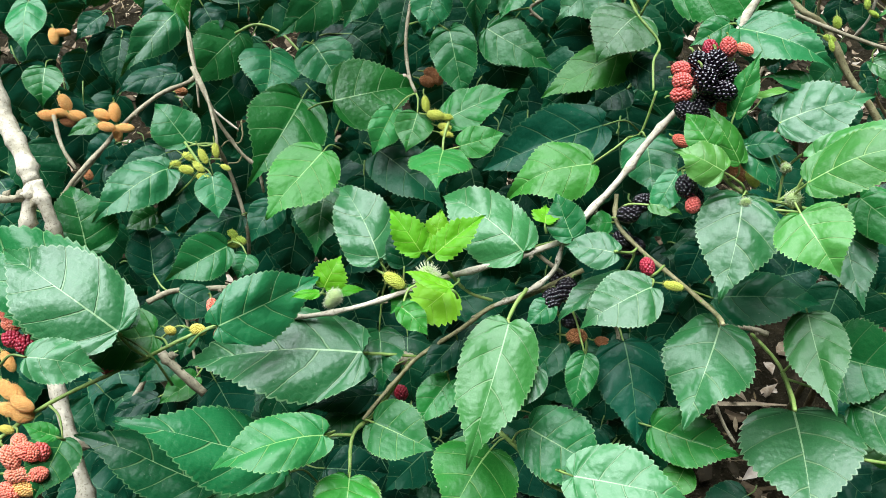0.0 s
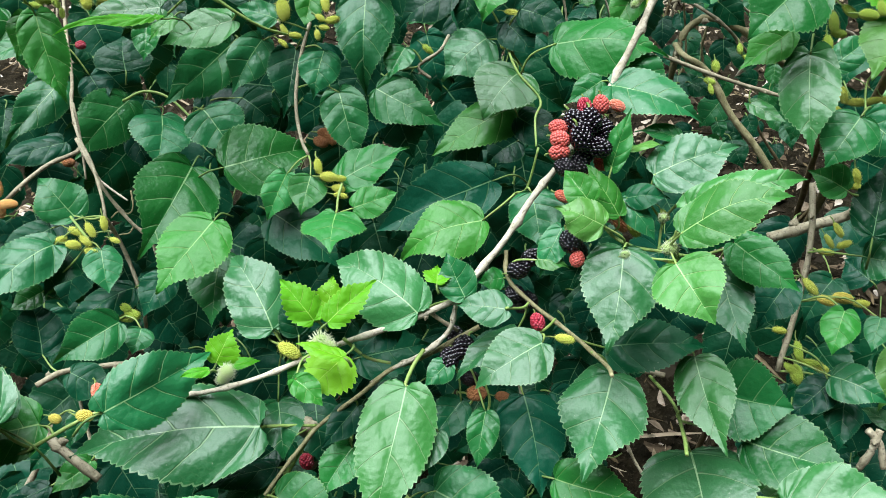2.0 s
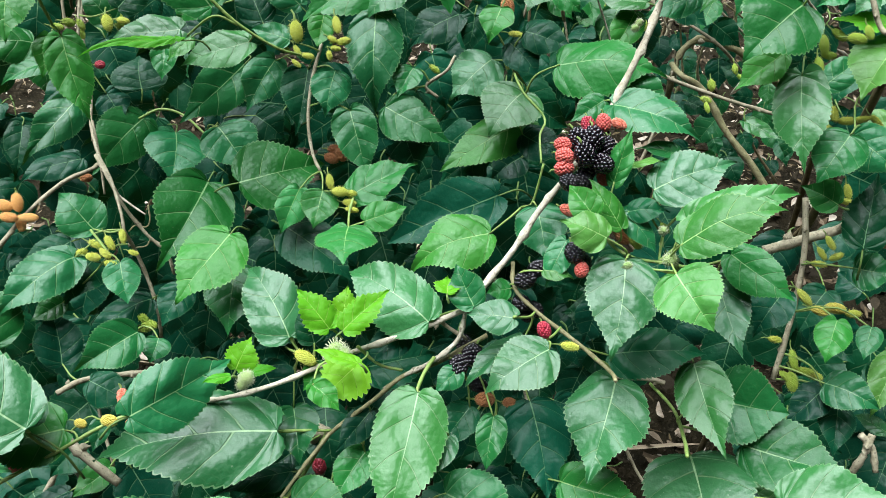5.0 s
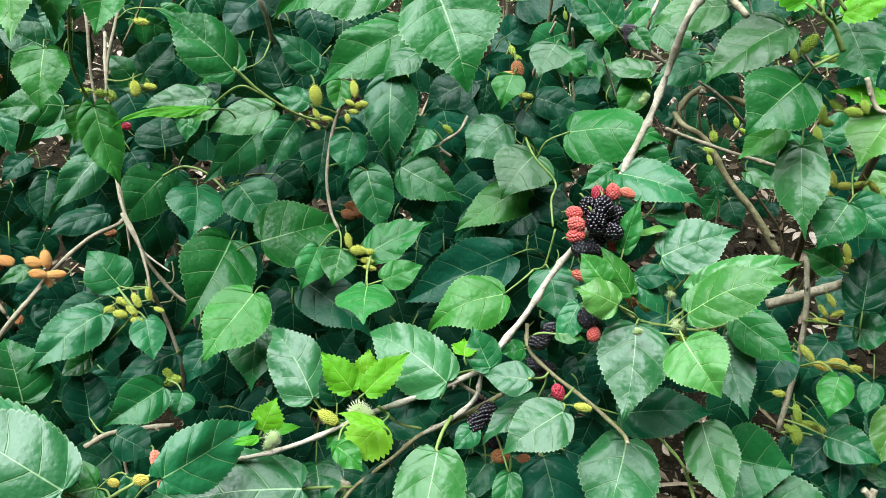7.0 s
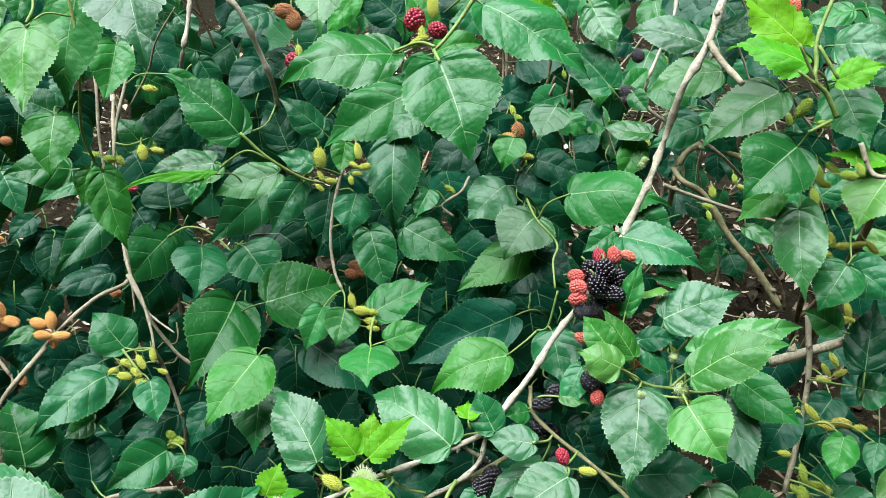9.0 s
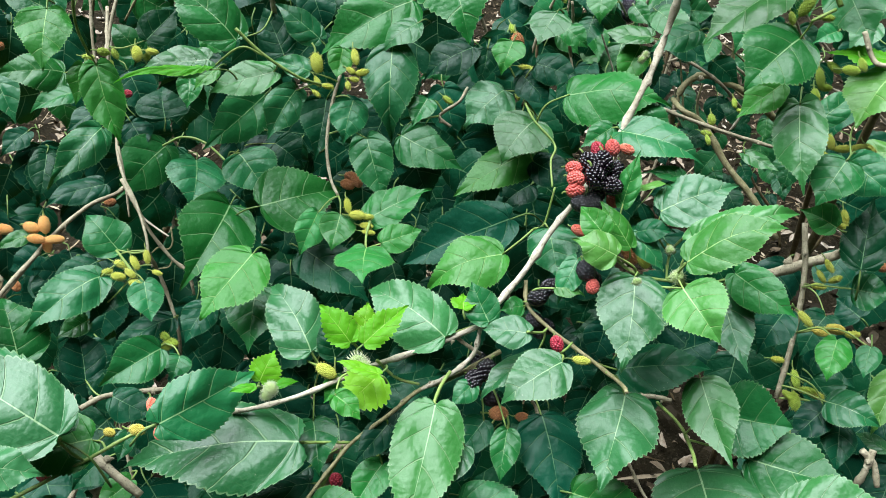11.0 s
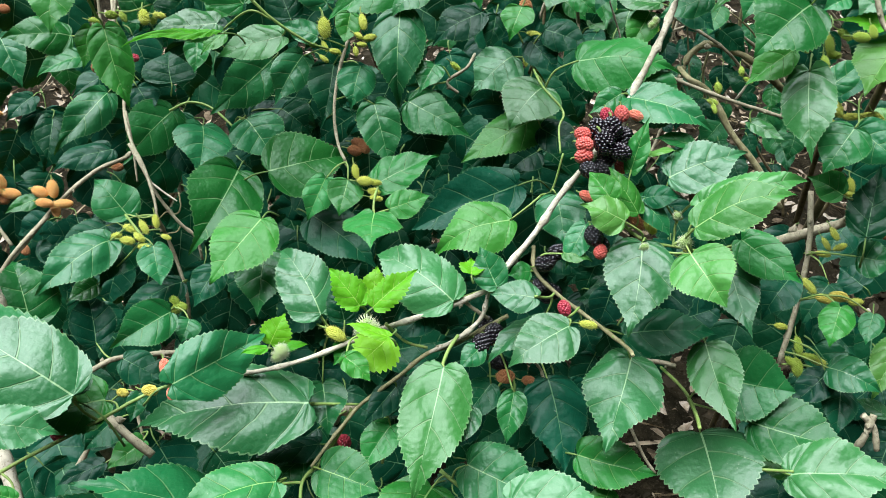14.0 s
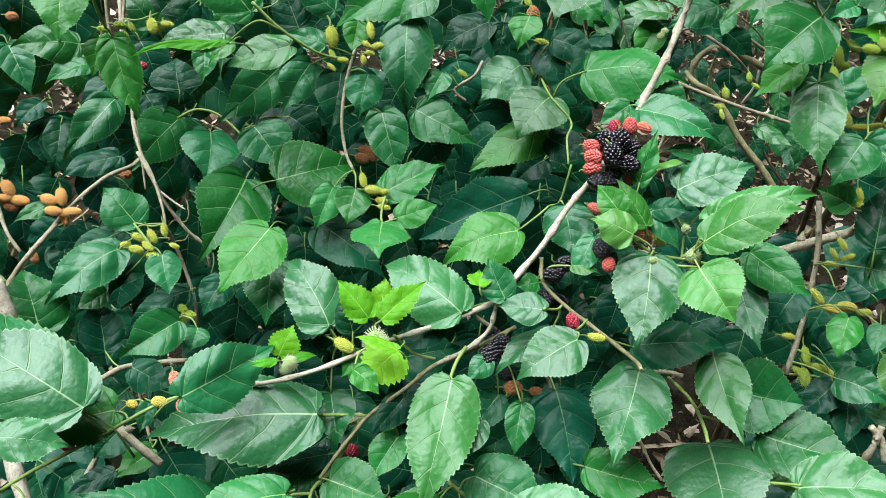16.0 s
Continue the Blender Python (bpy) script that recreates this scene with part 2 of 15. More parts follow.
def place(name, me, parent, m=None, label=""):
    ob = new(name, me)
    ob.parent = parent
    if m is not None:
        ob.matrix_basis = m
    return tagged(ob, label)


def spline(points, per=6):
    """Catmull-Rom curve through a few points."""
    p = [np.array(q, float) for q in points]
    p = [2 * p[0] - p[1]] + p + [2 * p[-1] - p[-2]]
    out = []
    for i in range(1, len(p) - 2):
        for k in range(per):
            t = k / per
            a, b, c, d = p[i - 1:i + 3]
            out.append(0.5 * (2 * b + (c - a) * t + (2 * a - 5 * b + 4 * c - d) * t * t + (3 * b - a - 3 * c + d) * t ** 3))
    out.append(p[-2])
    return np.array(out)


def tube(points, r0, r1, rng, sides=9, per=6, knots=0.0):
    """A tapering, slightly uneven stem with swollen nodes; returns vertices and faces."""
    line = spline(points, per)
    n = len(line)
    tang = np.gradient(line, axis=0)
    tang /= np.linalg.norm(tang, axis=1)[:, None]
    ref = np.array((0.31, 0.2, 0.93))
    verts, faces = [], []
    for i in range(n):
        a = np.cross(tang[i], ref)
        a /= np.linalg.norm(a)
        b = np.cross(tang[i], a)
        f = i / (n - 1)
        r = (r0 + (r1 - r0) * f) * (1 + 0.05 * rng.uniform(-1, 1))
        swell = {3: 0.45, 4: 1.0, 5: 0.2}.get(i % 7, 0.0) * knots * (0.7 + 0.8 * rng.random())
        for k in range(sides):
            t = 2 * math.pi * k / sides
            side = 1 + swell * (0.55 + 0.9 * max(0.0, math.cos(t - 2.4 * (i // 7))))
            verts.append(line[i] + r * side * (1 + 0.05 * rng.uniform(-1, 1)) * (math.cos(t) * a + math.sin(t) * b))
    for i in range(n - 1):
        for k in range(sides):
            k2 = (k + 1) % sides
            faces.append((i * sides + k, i * sides + k2, (i + 1) * sides + k2, (i + 1) * sides + k))
    faces.append(tuple(range(sides - 1, -1, -1)))
    faces.append(tuple((n - 1) * sides + k for k in range(sides)))
    return verts, faces


def blade(length, width, rng, sag, fold, cup, wave, quilt, twist=0.0, ragged=0.0, lobe=0.13, rows=78, cols=7, bite=0.034):
    """A toothed, heart-based mulberry leaf: base at the origin, tip along +y, upper side +z."""
    s = np.linspace(0, 1, rows + 1)
    edge = rng.uniform(0.010, 0.050)
    full, deep, drip = rng.uniform(-0.05, 0.05), lobe * rng.uniform(0.2, 1.2), rng.uniform(0.3, 1.25)
    ring = spline([(0, 0, 0), (0.25, -0.01 - 0.75 * deep, 0), (0.57, 0.01 - 0.50 * deep, 0), (0.84, 0.09, 0), (0.97, 0.22, 0), (1.0, 0.33, 0), (0.95, 0.45, 0),
                   (0.82 + full - 0.03 * drip, 0.585, 0), (0.57 + full - 0.12 * drip, 0.725, 0), (0.28 + 0.5 * full - 0.13 * drip, 0.855, 0), (0.09 - 0.035 * drip, 0.95, 0), (0.0, 1.0, 0)], 8)
    step = np.concatenate([[0], np.cumsum(np.hypot(np.diff(ring[:, 0] * width / 2), np.diff(ring[:, 1] * length)))])
    half = np.interp(s, step / step[-1], ring[:, 0])
    out_y = np.interp(s, step / step[-1], ring[:, 1])
    half *= 1 + edge * np.sin(s * 11 + full * 90) * np.clip((1 - s) * 6, 0, 1)
    half[0] = half[-1] = 0.0
    mid_y = np.clip((s - 0.33) / 0.67, 0, 1) ** 1.25
    tooth = np.array([0.0, 0.72, 1.0])[np.arange(rows + 1) % 3]
    tooth = tooth * (0.75 + 0.5 * np.array([rng.random() for _ in s])) * np.clip(np.minimum(s / 0.04, (1 - s) / 0.10), 0, 1)
    ph, fr, roll = rng.uniform(0, 6.3), rng.uniform(1.6, 3.6), rng.uniform(0.010, 0.024)
    bend, droop = rng.uniform(-0.03, 0.03), rng.uniform(0.0, 0.10)
    verts, uvs = [], []
    for side in (-1, 1):
        asym, lean = 1 + side * rng.uniform(-0.05, 0.05), rng.uniform(0.5, 1.5)
        for j in range(0 if side < 0 else 1, cols + 1):
            t = j / cols
            x = side * half * t * width / 2 * asym
            y = (mid_y + (out_y - mid_y) * (t * 0.62 + 0.38 * t * t)) * length
            if j == cols:
                x = x + side * tooth * bite * width * (0.35 + 0.65 * half)
                y = y + tooth * 0.012 * length
                if ragged:
                    x = x * (1 - ragged * np.clip(np.sin(s * 9 + ph * 2) - 0.5, 0, 1))
            u = np.abs(x) / (width / 2 + 1e-9)
            v = y / length
            z = sag * length * 4 * mid_y * (1 - mid_y) + fold * lean * np.abs(x) - cup * width * u * u
            z = z + wave * width * np.sin(fr * 2 * np.pi * s + ph + side * 1.3) * t * t
            # the blade swells softly between its side veins
            swell = np.abs(np.sin(np.pi * (VEINS * s + (1.07 if side > 0 else 0.85)))) ** 0.85
            z = z + quilt * length * swell * np.sin(np.pi * min(t * 0.85 + 0.1, 1.0)) * np.sin(np.pi * np.clip(s * 1.05, 0, 1))
            z = z + twist * x * v
            z = z + roll * length * (np.sin(5.1 * v + ph) * np.cos(8.6 * x / width + ph * 1.7) + 0.5 * np.sin(9.0 * v + 2 * ph + 3.0 * x / width) + 0.22 * np.sin(17.0 * v + 3 * ph) * np.cos(15.0 * x / width + ph))
            z = z - 0.40 * sag * length * np.clip((s - 0.85) / 0.15, 0, 1) ** 2 - droop * length * np.clip(v - 0.55, 0, 1) ** 2 * 2
            x = x + bend * length * 4 * v * (1 - v)
            verts.append(np.stack([x, y, z], 1))
            uvs.append(np.stack([np.full_like(s, 0.5 + side * t / 2), s], 1))
    n = rows + 1
    cols_l = list(range(0, cols + 1))
    order = [c for c in cols_l[::-1]] + [cols + 1 + k for k in range(cols)]
    verts, uvs = np.concatenate(verts), np.concatenate(uvs)
    faces = []
    for a, b in zip(order[:-1], order[1:]):
        for i in range(n - 1):
            faces.append((a * n + i, b * n + i, b * n + i + 1, a * n + i + 1))
    return verts, faces, uvs


def frame_of(base, tip, normal):
    """Pose with +y from base to tip and +z as near the normal as can be."""
    y = (Vector(tip) - Vector(base)).normalized()
    x = y.cross(Vector(normal)).normalized()
    z = x.cross(y)
    return Matrix.Translation(base) @ Matrix((x, y, z)).transposed().to_4x4()


LEAF_RNG = random.Random(11)


def leaf(branch, tint, base, tip, normal, width, joint=None, rows=78, cols=7):
    """One leaf blade with its stalk, as a part of its branch; joint: where the stalk leaves the stem."""
    r = LEAF_RNG
    length = (Vector(tip) - Vector(base)).length
    young = tint == 4
    calm = 0.5 if tint == 6 else 1.0
    v, f, uv = blade(length, width, r, r.uniform(0.00, 0.12), r.uniform(0.04, 0.36) * calm, r.uniform(0.02, 0.12) * calm,
                     r.uniform(0.014, 0.045) * (1.6 if young else 1), r.uniform(0.007, 0.016), r.uniform(-0.25, 0.25) * calm,
                     0.25 if r.random() < 0.07 else 0.0, 0.10, 40 if young else rows, cols, 0.085 if young else 0.030)
    ob = place("leaf", mesh_of("leaf", v, f, LEAF[tint], uv), branch, frame_of(base, tip, normal), {4: "bright yellow-green young leaf", 5: "withered brown curled leaf"}.get(tint, ""))
    l = length * r.uniform(0.24, 0.40)
    pts = [(0, length * 0.02, -0.0006), (r.uniform(-0.05, 0.05) * l, -0.5 * l, -0.16 * l), (r.uniform(-0.3, 0.3) * l, -0.85 * l, -0.8 * l)]
    if joint is not None:
        end = ob.matrix_basis.inverted() @ Vector(joint)
        way = end.length
        pts = [(0, length * 0.02, -0.0006), tuple(end * 0.45 + Vector((0, -0.16 * way, 0.05 * way))), tuple(end)]
    v, f = tube(pts, 0.0007, 0.0010, r, 6, 4)
    place("petiole", mesh_of("petiole", v, f, STALK if joint is None else GREEN), ob)
    return ob


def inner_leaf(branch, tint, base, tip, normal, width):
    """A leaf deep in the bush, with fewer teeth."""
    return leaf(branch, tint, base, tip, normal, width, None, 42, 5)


STEM_RNG = random.Random(5)


BUD_MESH = []


def bud_mesh():
    """A dormant bud: a blunt, pointed cone of overlapping scales, length 1 along +z."""
    verts, faces = [], []
    rings, sides = 7, 8
    for i in range(rings + 1):
        f = i / rings
        for k in range(sides):
            t = 2 * math.pi * k / sides
            rad = 0.46 * (1 - f) ** 0.7 * (0.72 + 0.5 * math.sin(math.pi * min(1.0, f * 1.3))) * (1 + 0.16 * ((i + k // 3) % 2))
            verts.append((rad * math.cos(t) + 0.10 * f * f, rad * math.sin(t), f - 0.15))
    for i in range(rings):
        for k in range(sides):
            k2 = (k + 1) % sides
            faces.append((i * sides + k, i * sides + k2, (i + 1) * sides + k2, (i + 1) * sides + k))
    return mesh_of("bud", verts, faces, BARK)


def stem(branch, material, r0, r1, *points):
    """One woody or green stem; the stouter woody ones carry a bud at each node."""
    v, f = tube(points, r0, r1, STEM_RNG, 10, 7, {PALE: 0.42, GREEN: 0.08}.get(material, 0.22))
    ob = place("stem", mesh_of("stem", v, f, material), branch)
    if material in (PALE, BARK, OLIVE) and 0.0017 <= r0 <= 0.0065 and points[0][2] > 0.3 and points[0][1] < 1.1:
        if not BUD_MESH:
            BUD_MESH.append(bud_mesh())
        line = spline(points, 7)
        for n, i in enumerate(range(4, len(line) - 2, 14)):
            way = Vector(line[i + 1] - line[i - 1]).normalized()
            rad = r0 + (r1 - r0) * i / (len(line) - 1)
            out = way.orthogonal().normalized()
            out.rotate(Matrix.Rotation(2.4 * n + 40 * rad, 3, way))
            z = (out + 0.7 * way).normalized()
            x = z.cross(way).normalized()
            size = rad * STEM_RNG.uniform(1.5, 2.3)
            place("bud", BUD_MESH[0], ob, Matrix.Translation(Vector(line[i]) + out * rad * 0.95) @ Matrix((x, z.cross(x), z)).transposed().to_4x4() @ Matrix.Diagonal((size, size, size, 1)))
    return ob


def berry_mesh(kind, variant):
    """An aggregate fruit of many drupelets round a core, length 1 along +y from its stalk end."""
    r = random.Random(100 * variant + len(kind))
    slim = {"pale": 0.36, "olive": 0.245, "green": 0.255, "yellow": 0.31, "coral": 0.285, "brown": 0.33, "orange": 0.26}.get(kind, 0.37)
    count = {"black": 84, "crimson": 84, "red": 110, "coral": 190}.get(kind, 210)
    ball = bmesh.new()
    bmesh.ops.create_icosphere(ball, subdivisions=2 if kind in ("black", "red", "crimson") else 1, radius=1)
    bv = np.array([v.co for v in ball.verts])
    bf = [[v.index for v in f.verts] for f in ball.faces]
    ball.free()
    verts, faces = [], []

    def lump(c, rad, stretch=(1, 1, 1)):
        o = sum(len(x) for x in verts)
        verts.append(bv * rad * np.array(stretch) + c)
        faces.extend([[i + o for i in f] for f in bf])

    lump(np.array((0, 0.5, 0)), 1.0, (slim * 0.8, 0.44, slim * 0.8))
    for i in range(count):
        h = (i + 0.5) / count
        a = i * 2.399963 + r.uniform(-0.12, 0.12)
        y = 1 - 2 * h
        ring = math.sqrt(1 - y * y)
        d = np.array((ring * math.cos(a) * slim * 0.86, y * 0.42 + r.uniform(-0.01, 0.01), ring * math.sin(a) * slim * 0.86))
        rad = {84: 0.088, 110: 0.077, 190: 0.060}.get(count, 0.053) * r.uniform(0.85, 1.12) * slim / 0.35 * (0.75 + 0.25 * ring)
        lump(d + np.array((0, 0.5, 0)), rad)
    return mesh_of("berry", np.concatenate(verts), faces, BERRY[kind])


def style_mesh(kind):
    """The withered hair-like styles on an unripe fruit."""
    r = random.Random(7)
    verts, faces = [], []
    slim = 0.27
    for i in range(160):
        h = (i + 0.5) / 160
        a, y = i * 2.399963, 1 - 2 * h
        ring = math.sqrt(1 - y * y)
        n = np.array((ring * math.cos(a), y, ring * math.sin(a)))
        p = n * np.array((slim, 0.48, slim)) + np.array((0, 0.5, 0))
        reach = r.uniform(0.07, 0.19) if kind == "pale" else r.uniform(0.020, 0.052)
        q = p + n * reach + np.array([r.uniform(-0.05, 0.05) for _ in range(3)])
        w = np.cross(n, (0.3, 0.5, 0.8))
        w = w / np.linalg.norm(w) * (0.017 if kind == "pale" else 0.012)
        u = np.cross(n, w)
        o = len(verts)
        verts += [p + w, p - w * 0.5 + u, p - w * 0.5 - u, q]
        faces += [(o, o + 1, o + 3), (o + 1, o + 2, o + 3), (o + 2, o, o + 3)]
    return mesh_of("style_tuft", verts, faces, {"olive": HAIR, "orange": FUZZ}.get(kind, DOWN))


BERRY_LABEL = {"black": "glossy ripe black mulberry", "crimson": "crimson ripening mulberry", "red": "red ripening mulberry", "coral": "coral-pink unripe mulberry",
               "orange": "orange-brown unripe mulberry", "brown": "dull brown shaded mulberry", "yellow": "yellow unripe mulberry", "olive": "yellow-green unripe mulberry",
               "green": "green unripe mulberry", "pale": "pale green flower bud"}
BERRY_MESH, STYLE_MESH, STALK_MESH = {}, [], []
BERRY_RNG = random.Random(3)


def berry(branch, kind, centre, way, length):
    """One mulberry; way points from its stalk to its end."""
    r = BERRY_RNG
    pick = (kind, r.randrange(2))
    if pick not in BERRY_MESH:
        BERRY_MESH[pick] = berry_mesh(*pick)
    y = Vector(way).normalized()
    x = y.cross(Vector((r.uniform(-1, 1), r.uniform(-1, 1), r.uniform(-1, 1)))).normalized()
    m = Matrix((x, y, x.cross(y))).transposed().to_4x4()
    plump = r.uniform(0.72, 1.08) if kind in ("olive", "green", "orange", "yellow") else r.uniform(0.94, 1.06)
    ob = place("berry", BERRY_MESH[pick], branch, Matrix.Translation(Vector(centre) - y * length / 2) @ m @ Matrix.Diagonal((length * plump, length, length * plump, 1)), BERRY_LABEL[kind])
    if kind in ("olive", "green", "yellow", "pale", "orange", "brown"):
        if not STYLE_MESH:
            STYLE_MESH.extend((style_mesh("olive"), style_mesh("orange"), style_mesh("pale")))
        place("style_tuft", STYLE_MESH[{"orange": 1, "brown": 1, "pale": 2}.get(kind, 0)], ob, {"pale": Matrix.Diagonal((1.5, 1.0, 1.5, 1)), "brown": Matrix.Diagonal((1.10, 0.97, 1.10, 1)), "orange": Matrix.Diagonal((0.90, 0.95, 0.90, 1))}.get(kind))
    if not STALK_MESH:
        for reach in (0.38, 0.16):
            v, f = tube([(0, 0.08, 0), (0.03, -0.4 * reach, 0.02), (0.02, -reach, -0.05)], 0.045, 0.04, r, 6, 4)
            STALK_MESH.append(mesh_of("stalk", v, f, GREEN))
    place("stalk", STALK_MESH[kind in ("black", "crimson", "red", "coral", "orange")], ob)
    return ob


def branch_thing(x, y, z, label):
    ob = new("mulberry_branch")
    ob.location = (x, y, z)
    return tagged(ob, label, "shrub branch", "branches of the mulberry bush")


# ---- ground ----
def ground_mesh():
    """One sheet to the horizon: finely uneven under the bush, coarse far off."""
    near = np.linspace(-1.5, 4.5, 91)
    far = np.array([6.0, 9.0, 16.0, 40.0, 120.0, 600.0, 2500.0])
    xs = np.concatenate([-far[::-1], np.linspace(-3, 3, 91), far])
    ys = np.concatenate([-far[::-1], near, far])
    verts = []
    for y in ys:
        for x in xs:
            close = abs(x) <= 3 and -1.5 <= y <= 4.5
            z = 0.03 * noise.noise((x * 2.2, y * 2.2, 0.0)) + 0.012 * noise.noise((x * 9, y * 9, 3.0)) if close else 0.0
            verts.append((x, y, z))
    w = len(xs)
    faces = [(j * w + i, j * w + i + 1, (j + 1) * w + i + 1, (j + 1) * w + i) for j in range(len(ys) - 1) for i in range(w - 1)]
    return mesh_of("ground", verts, faces, SOIL)


tagged(new("ground", ground_mesh()), "bare brown soil, darkened for the shade under the mulberry bush", "ground", kind="structure")


def scatter_mesh(name, count, rng, material, size, aspect, spread, curl, lift):
    """Many small curled pieces lying on the soil."""
    verts, faces = [], []
    for _ in range(count):
        far, turn = spread[2] * rng.random() ** 0.62, rng.uniform(0, 2 * math.pi)
        x, y = spread[0] + far * math.cos(turn), spread[1] + far * math.sin(turn)
        l, a = rng.uniform(*size), rng.uniform(0, 6.3)
        w = l * rng.uniform(*aspect)
        m = Matrix.Translation((x, y, 0.012 + lift * rng.random() + 0.02 * noise.noise((x * 2.2, y * 2.2, 0.0)))) @ Euler((rng.uniform(-0.5, 0.5), rng.uniform(-0.5, 0.5), a)).to_matrix().to_4x4()
        c = rng.uniform(-curl, curl) * l
        o = len(verts)
        for i, (s, h) in enumerate(((0, 0.15), (0.3, 0.9), (0.62, 1.0), (1.0, 0.1))):
            b = c * 4 * s * (1 - s)
            for e in (-1, 0, 1):
                verts.append(m @ Vector(((s - 0.5) * l, e * w * h * 0.5 * rng.uniform(0.75, 1.1), b + abs(e) * c * 0.6)))
        for i in range(3):
            for e in range(2):
                k = o + i * 3 + e
                faces.append((k, k + 1, k + 4, k + 3))
    return mesh_of(name, verts, faces, material)


tagged(new("leaf_litter", scatter_mesh("leaf_litter", 19000, random.Random(21), LITTER, (0.010, 0.045), (0.35, 0.7), (0.2, 1.7, 3.3), 0.25, 0.03)),
       "brown and bleached dead leaves scattered on the soil", "leaf litter", kind="stuff")
tagged(new("wood_chips", scatter_mesh("wood_chips", 13000, random.Random(22), CHIPS, (0.006, 0.03), (0.12, 0.4), (0.2, 1.6, 2.8), 0.06, 0.02)),
       "small dry wood chips and twig bits on soil", "wood chips", kind="stuff")

tagged(new("fallen_twigs", scatter_mesh("fallen_twigs", 700, random.Random(23), CHIPS, (0.05, 0.22), (0.02, 0.05), (0.2, 1.6, 2.6), 0.05, 0.04)),
       "thin dry brown twigs lying on the litter", "fallen twigs", kind="stuff")

# ---- branches of the bush ----
# inner leaves mostly use tint 0, whose colour includes the shade between leaves
X = branch_thing(0, 0, 0, "shaded inner branch crowded with dark green leaves")
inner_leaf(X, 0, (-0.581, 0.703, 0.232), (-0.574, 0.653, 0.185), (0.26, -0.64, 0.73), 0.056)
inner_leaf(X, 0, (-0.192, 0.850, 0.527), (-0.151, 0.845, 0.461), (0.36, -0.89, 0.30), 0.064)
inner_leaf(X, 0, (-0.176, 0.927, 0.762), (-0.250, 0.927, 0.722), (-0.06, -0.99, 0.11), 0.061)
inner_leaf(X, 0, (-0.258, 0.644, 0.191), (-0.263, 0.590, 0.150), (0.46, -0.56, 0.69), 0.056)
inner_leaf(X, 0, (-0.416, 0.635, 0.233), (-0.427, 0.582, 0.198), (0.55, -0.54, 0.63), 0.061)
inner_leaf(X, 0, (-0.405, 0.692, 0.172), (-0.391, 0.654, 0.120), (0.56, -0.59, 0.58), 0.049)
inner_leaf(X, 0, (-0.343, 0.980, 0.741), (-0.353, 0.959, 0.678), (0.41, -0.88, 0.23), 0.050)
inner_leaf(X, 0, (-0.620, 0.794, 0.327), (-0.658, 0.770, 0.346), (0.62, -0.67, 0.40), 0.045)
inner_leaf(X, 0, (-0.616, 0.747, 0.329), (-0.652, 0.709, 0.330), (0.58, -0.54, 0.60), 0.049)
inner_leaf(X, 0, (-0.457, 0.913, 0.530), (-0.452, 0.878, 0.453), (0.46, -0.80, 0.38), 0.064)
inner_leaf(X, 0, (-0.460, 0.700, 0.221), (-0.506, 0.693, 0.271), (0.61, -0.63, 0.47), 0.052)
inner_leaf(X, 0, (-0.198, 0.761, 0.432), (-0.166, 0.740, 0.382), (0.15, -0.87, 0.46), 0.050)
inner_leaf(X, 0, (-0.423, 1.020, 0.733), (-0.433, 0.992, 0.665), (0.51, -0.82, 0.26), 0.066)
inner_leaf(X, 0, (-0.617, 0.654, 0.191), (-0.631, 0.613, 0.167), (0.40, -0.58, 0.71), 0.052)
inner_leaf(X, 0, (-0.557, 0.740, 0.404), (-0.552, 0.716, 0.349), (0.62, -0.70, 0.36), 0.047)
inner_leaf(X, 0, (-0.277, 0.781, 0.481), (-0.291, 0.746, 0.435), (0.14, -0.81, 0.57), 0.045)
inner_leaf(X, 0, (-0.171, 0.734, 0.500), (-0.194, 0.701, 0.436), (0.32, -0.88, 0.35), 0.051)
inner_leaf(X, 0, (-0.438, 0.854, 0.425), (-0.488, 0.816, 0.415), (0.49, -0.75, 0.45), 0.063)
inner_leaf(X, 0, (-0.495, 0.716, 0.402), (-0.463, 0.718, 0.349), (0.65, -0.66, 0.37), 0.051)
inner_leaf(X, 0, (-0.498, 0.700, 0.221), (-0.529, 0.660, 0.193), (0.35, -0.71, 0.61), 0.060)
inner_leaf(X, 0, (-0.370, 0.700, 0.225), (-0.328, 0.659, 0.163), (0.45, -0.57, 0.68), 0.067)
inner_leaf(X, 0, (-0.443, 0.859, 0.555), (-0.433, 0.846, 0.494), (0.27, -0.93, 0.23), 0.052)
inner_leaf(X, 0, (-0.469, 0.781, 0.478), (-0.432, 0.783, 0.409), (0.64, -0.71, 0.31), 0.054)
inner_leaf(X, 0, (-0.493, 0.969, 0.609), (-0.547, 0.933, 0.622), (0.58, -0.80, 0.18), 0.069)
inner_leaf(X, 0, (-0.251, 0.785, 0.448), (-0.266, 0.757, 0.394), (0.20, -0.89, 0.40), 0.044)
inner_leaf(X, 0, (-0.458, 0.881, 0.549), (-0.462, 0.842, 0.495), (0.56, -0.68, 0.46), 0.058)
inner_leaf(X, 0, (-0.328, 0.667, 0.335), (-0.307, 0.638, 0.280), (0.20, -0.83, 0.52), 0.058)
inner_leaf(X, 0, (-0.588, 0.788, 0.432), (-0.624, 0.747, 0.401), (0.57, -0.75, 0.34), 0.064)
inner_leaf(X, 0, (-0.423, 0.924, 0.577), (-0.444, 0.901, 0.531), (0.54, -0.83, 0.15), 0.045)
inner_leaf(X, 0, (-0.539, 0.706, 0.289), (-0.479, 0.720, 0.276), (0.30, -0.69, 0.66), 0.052)
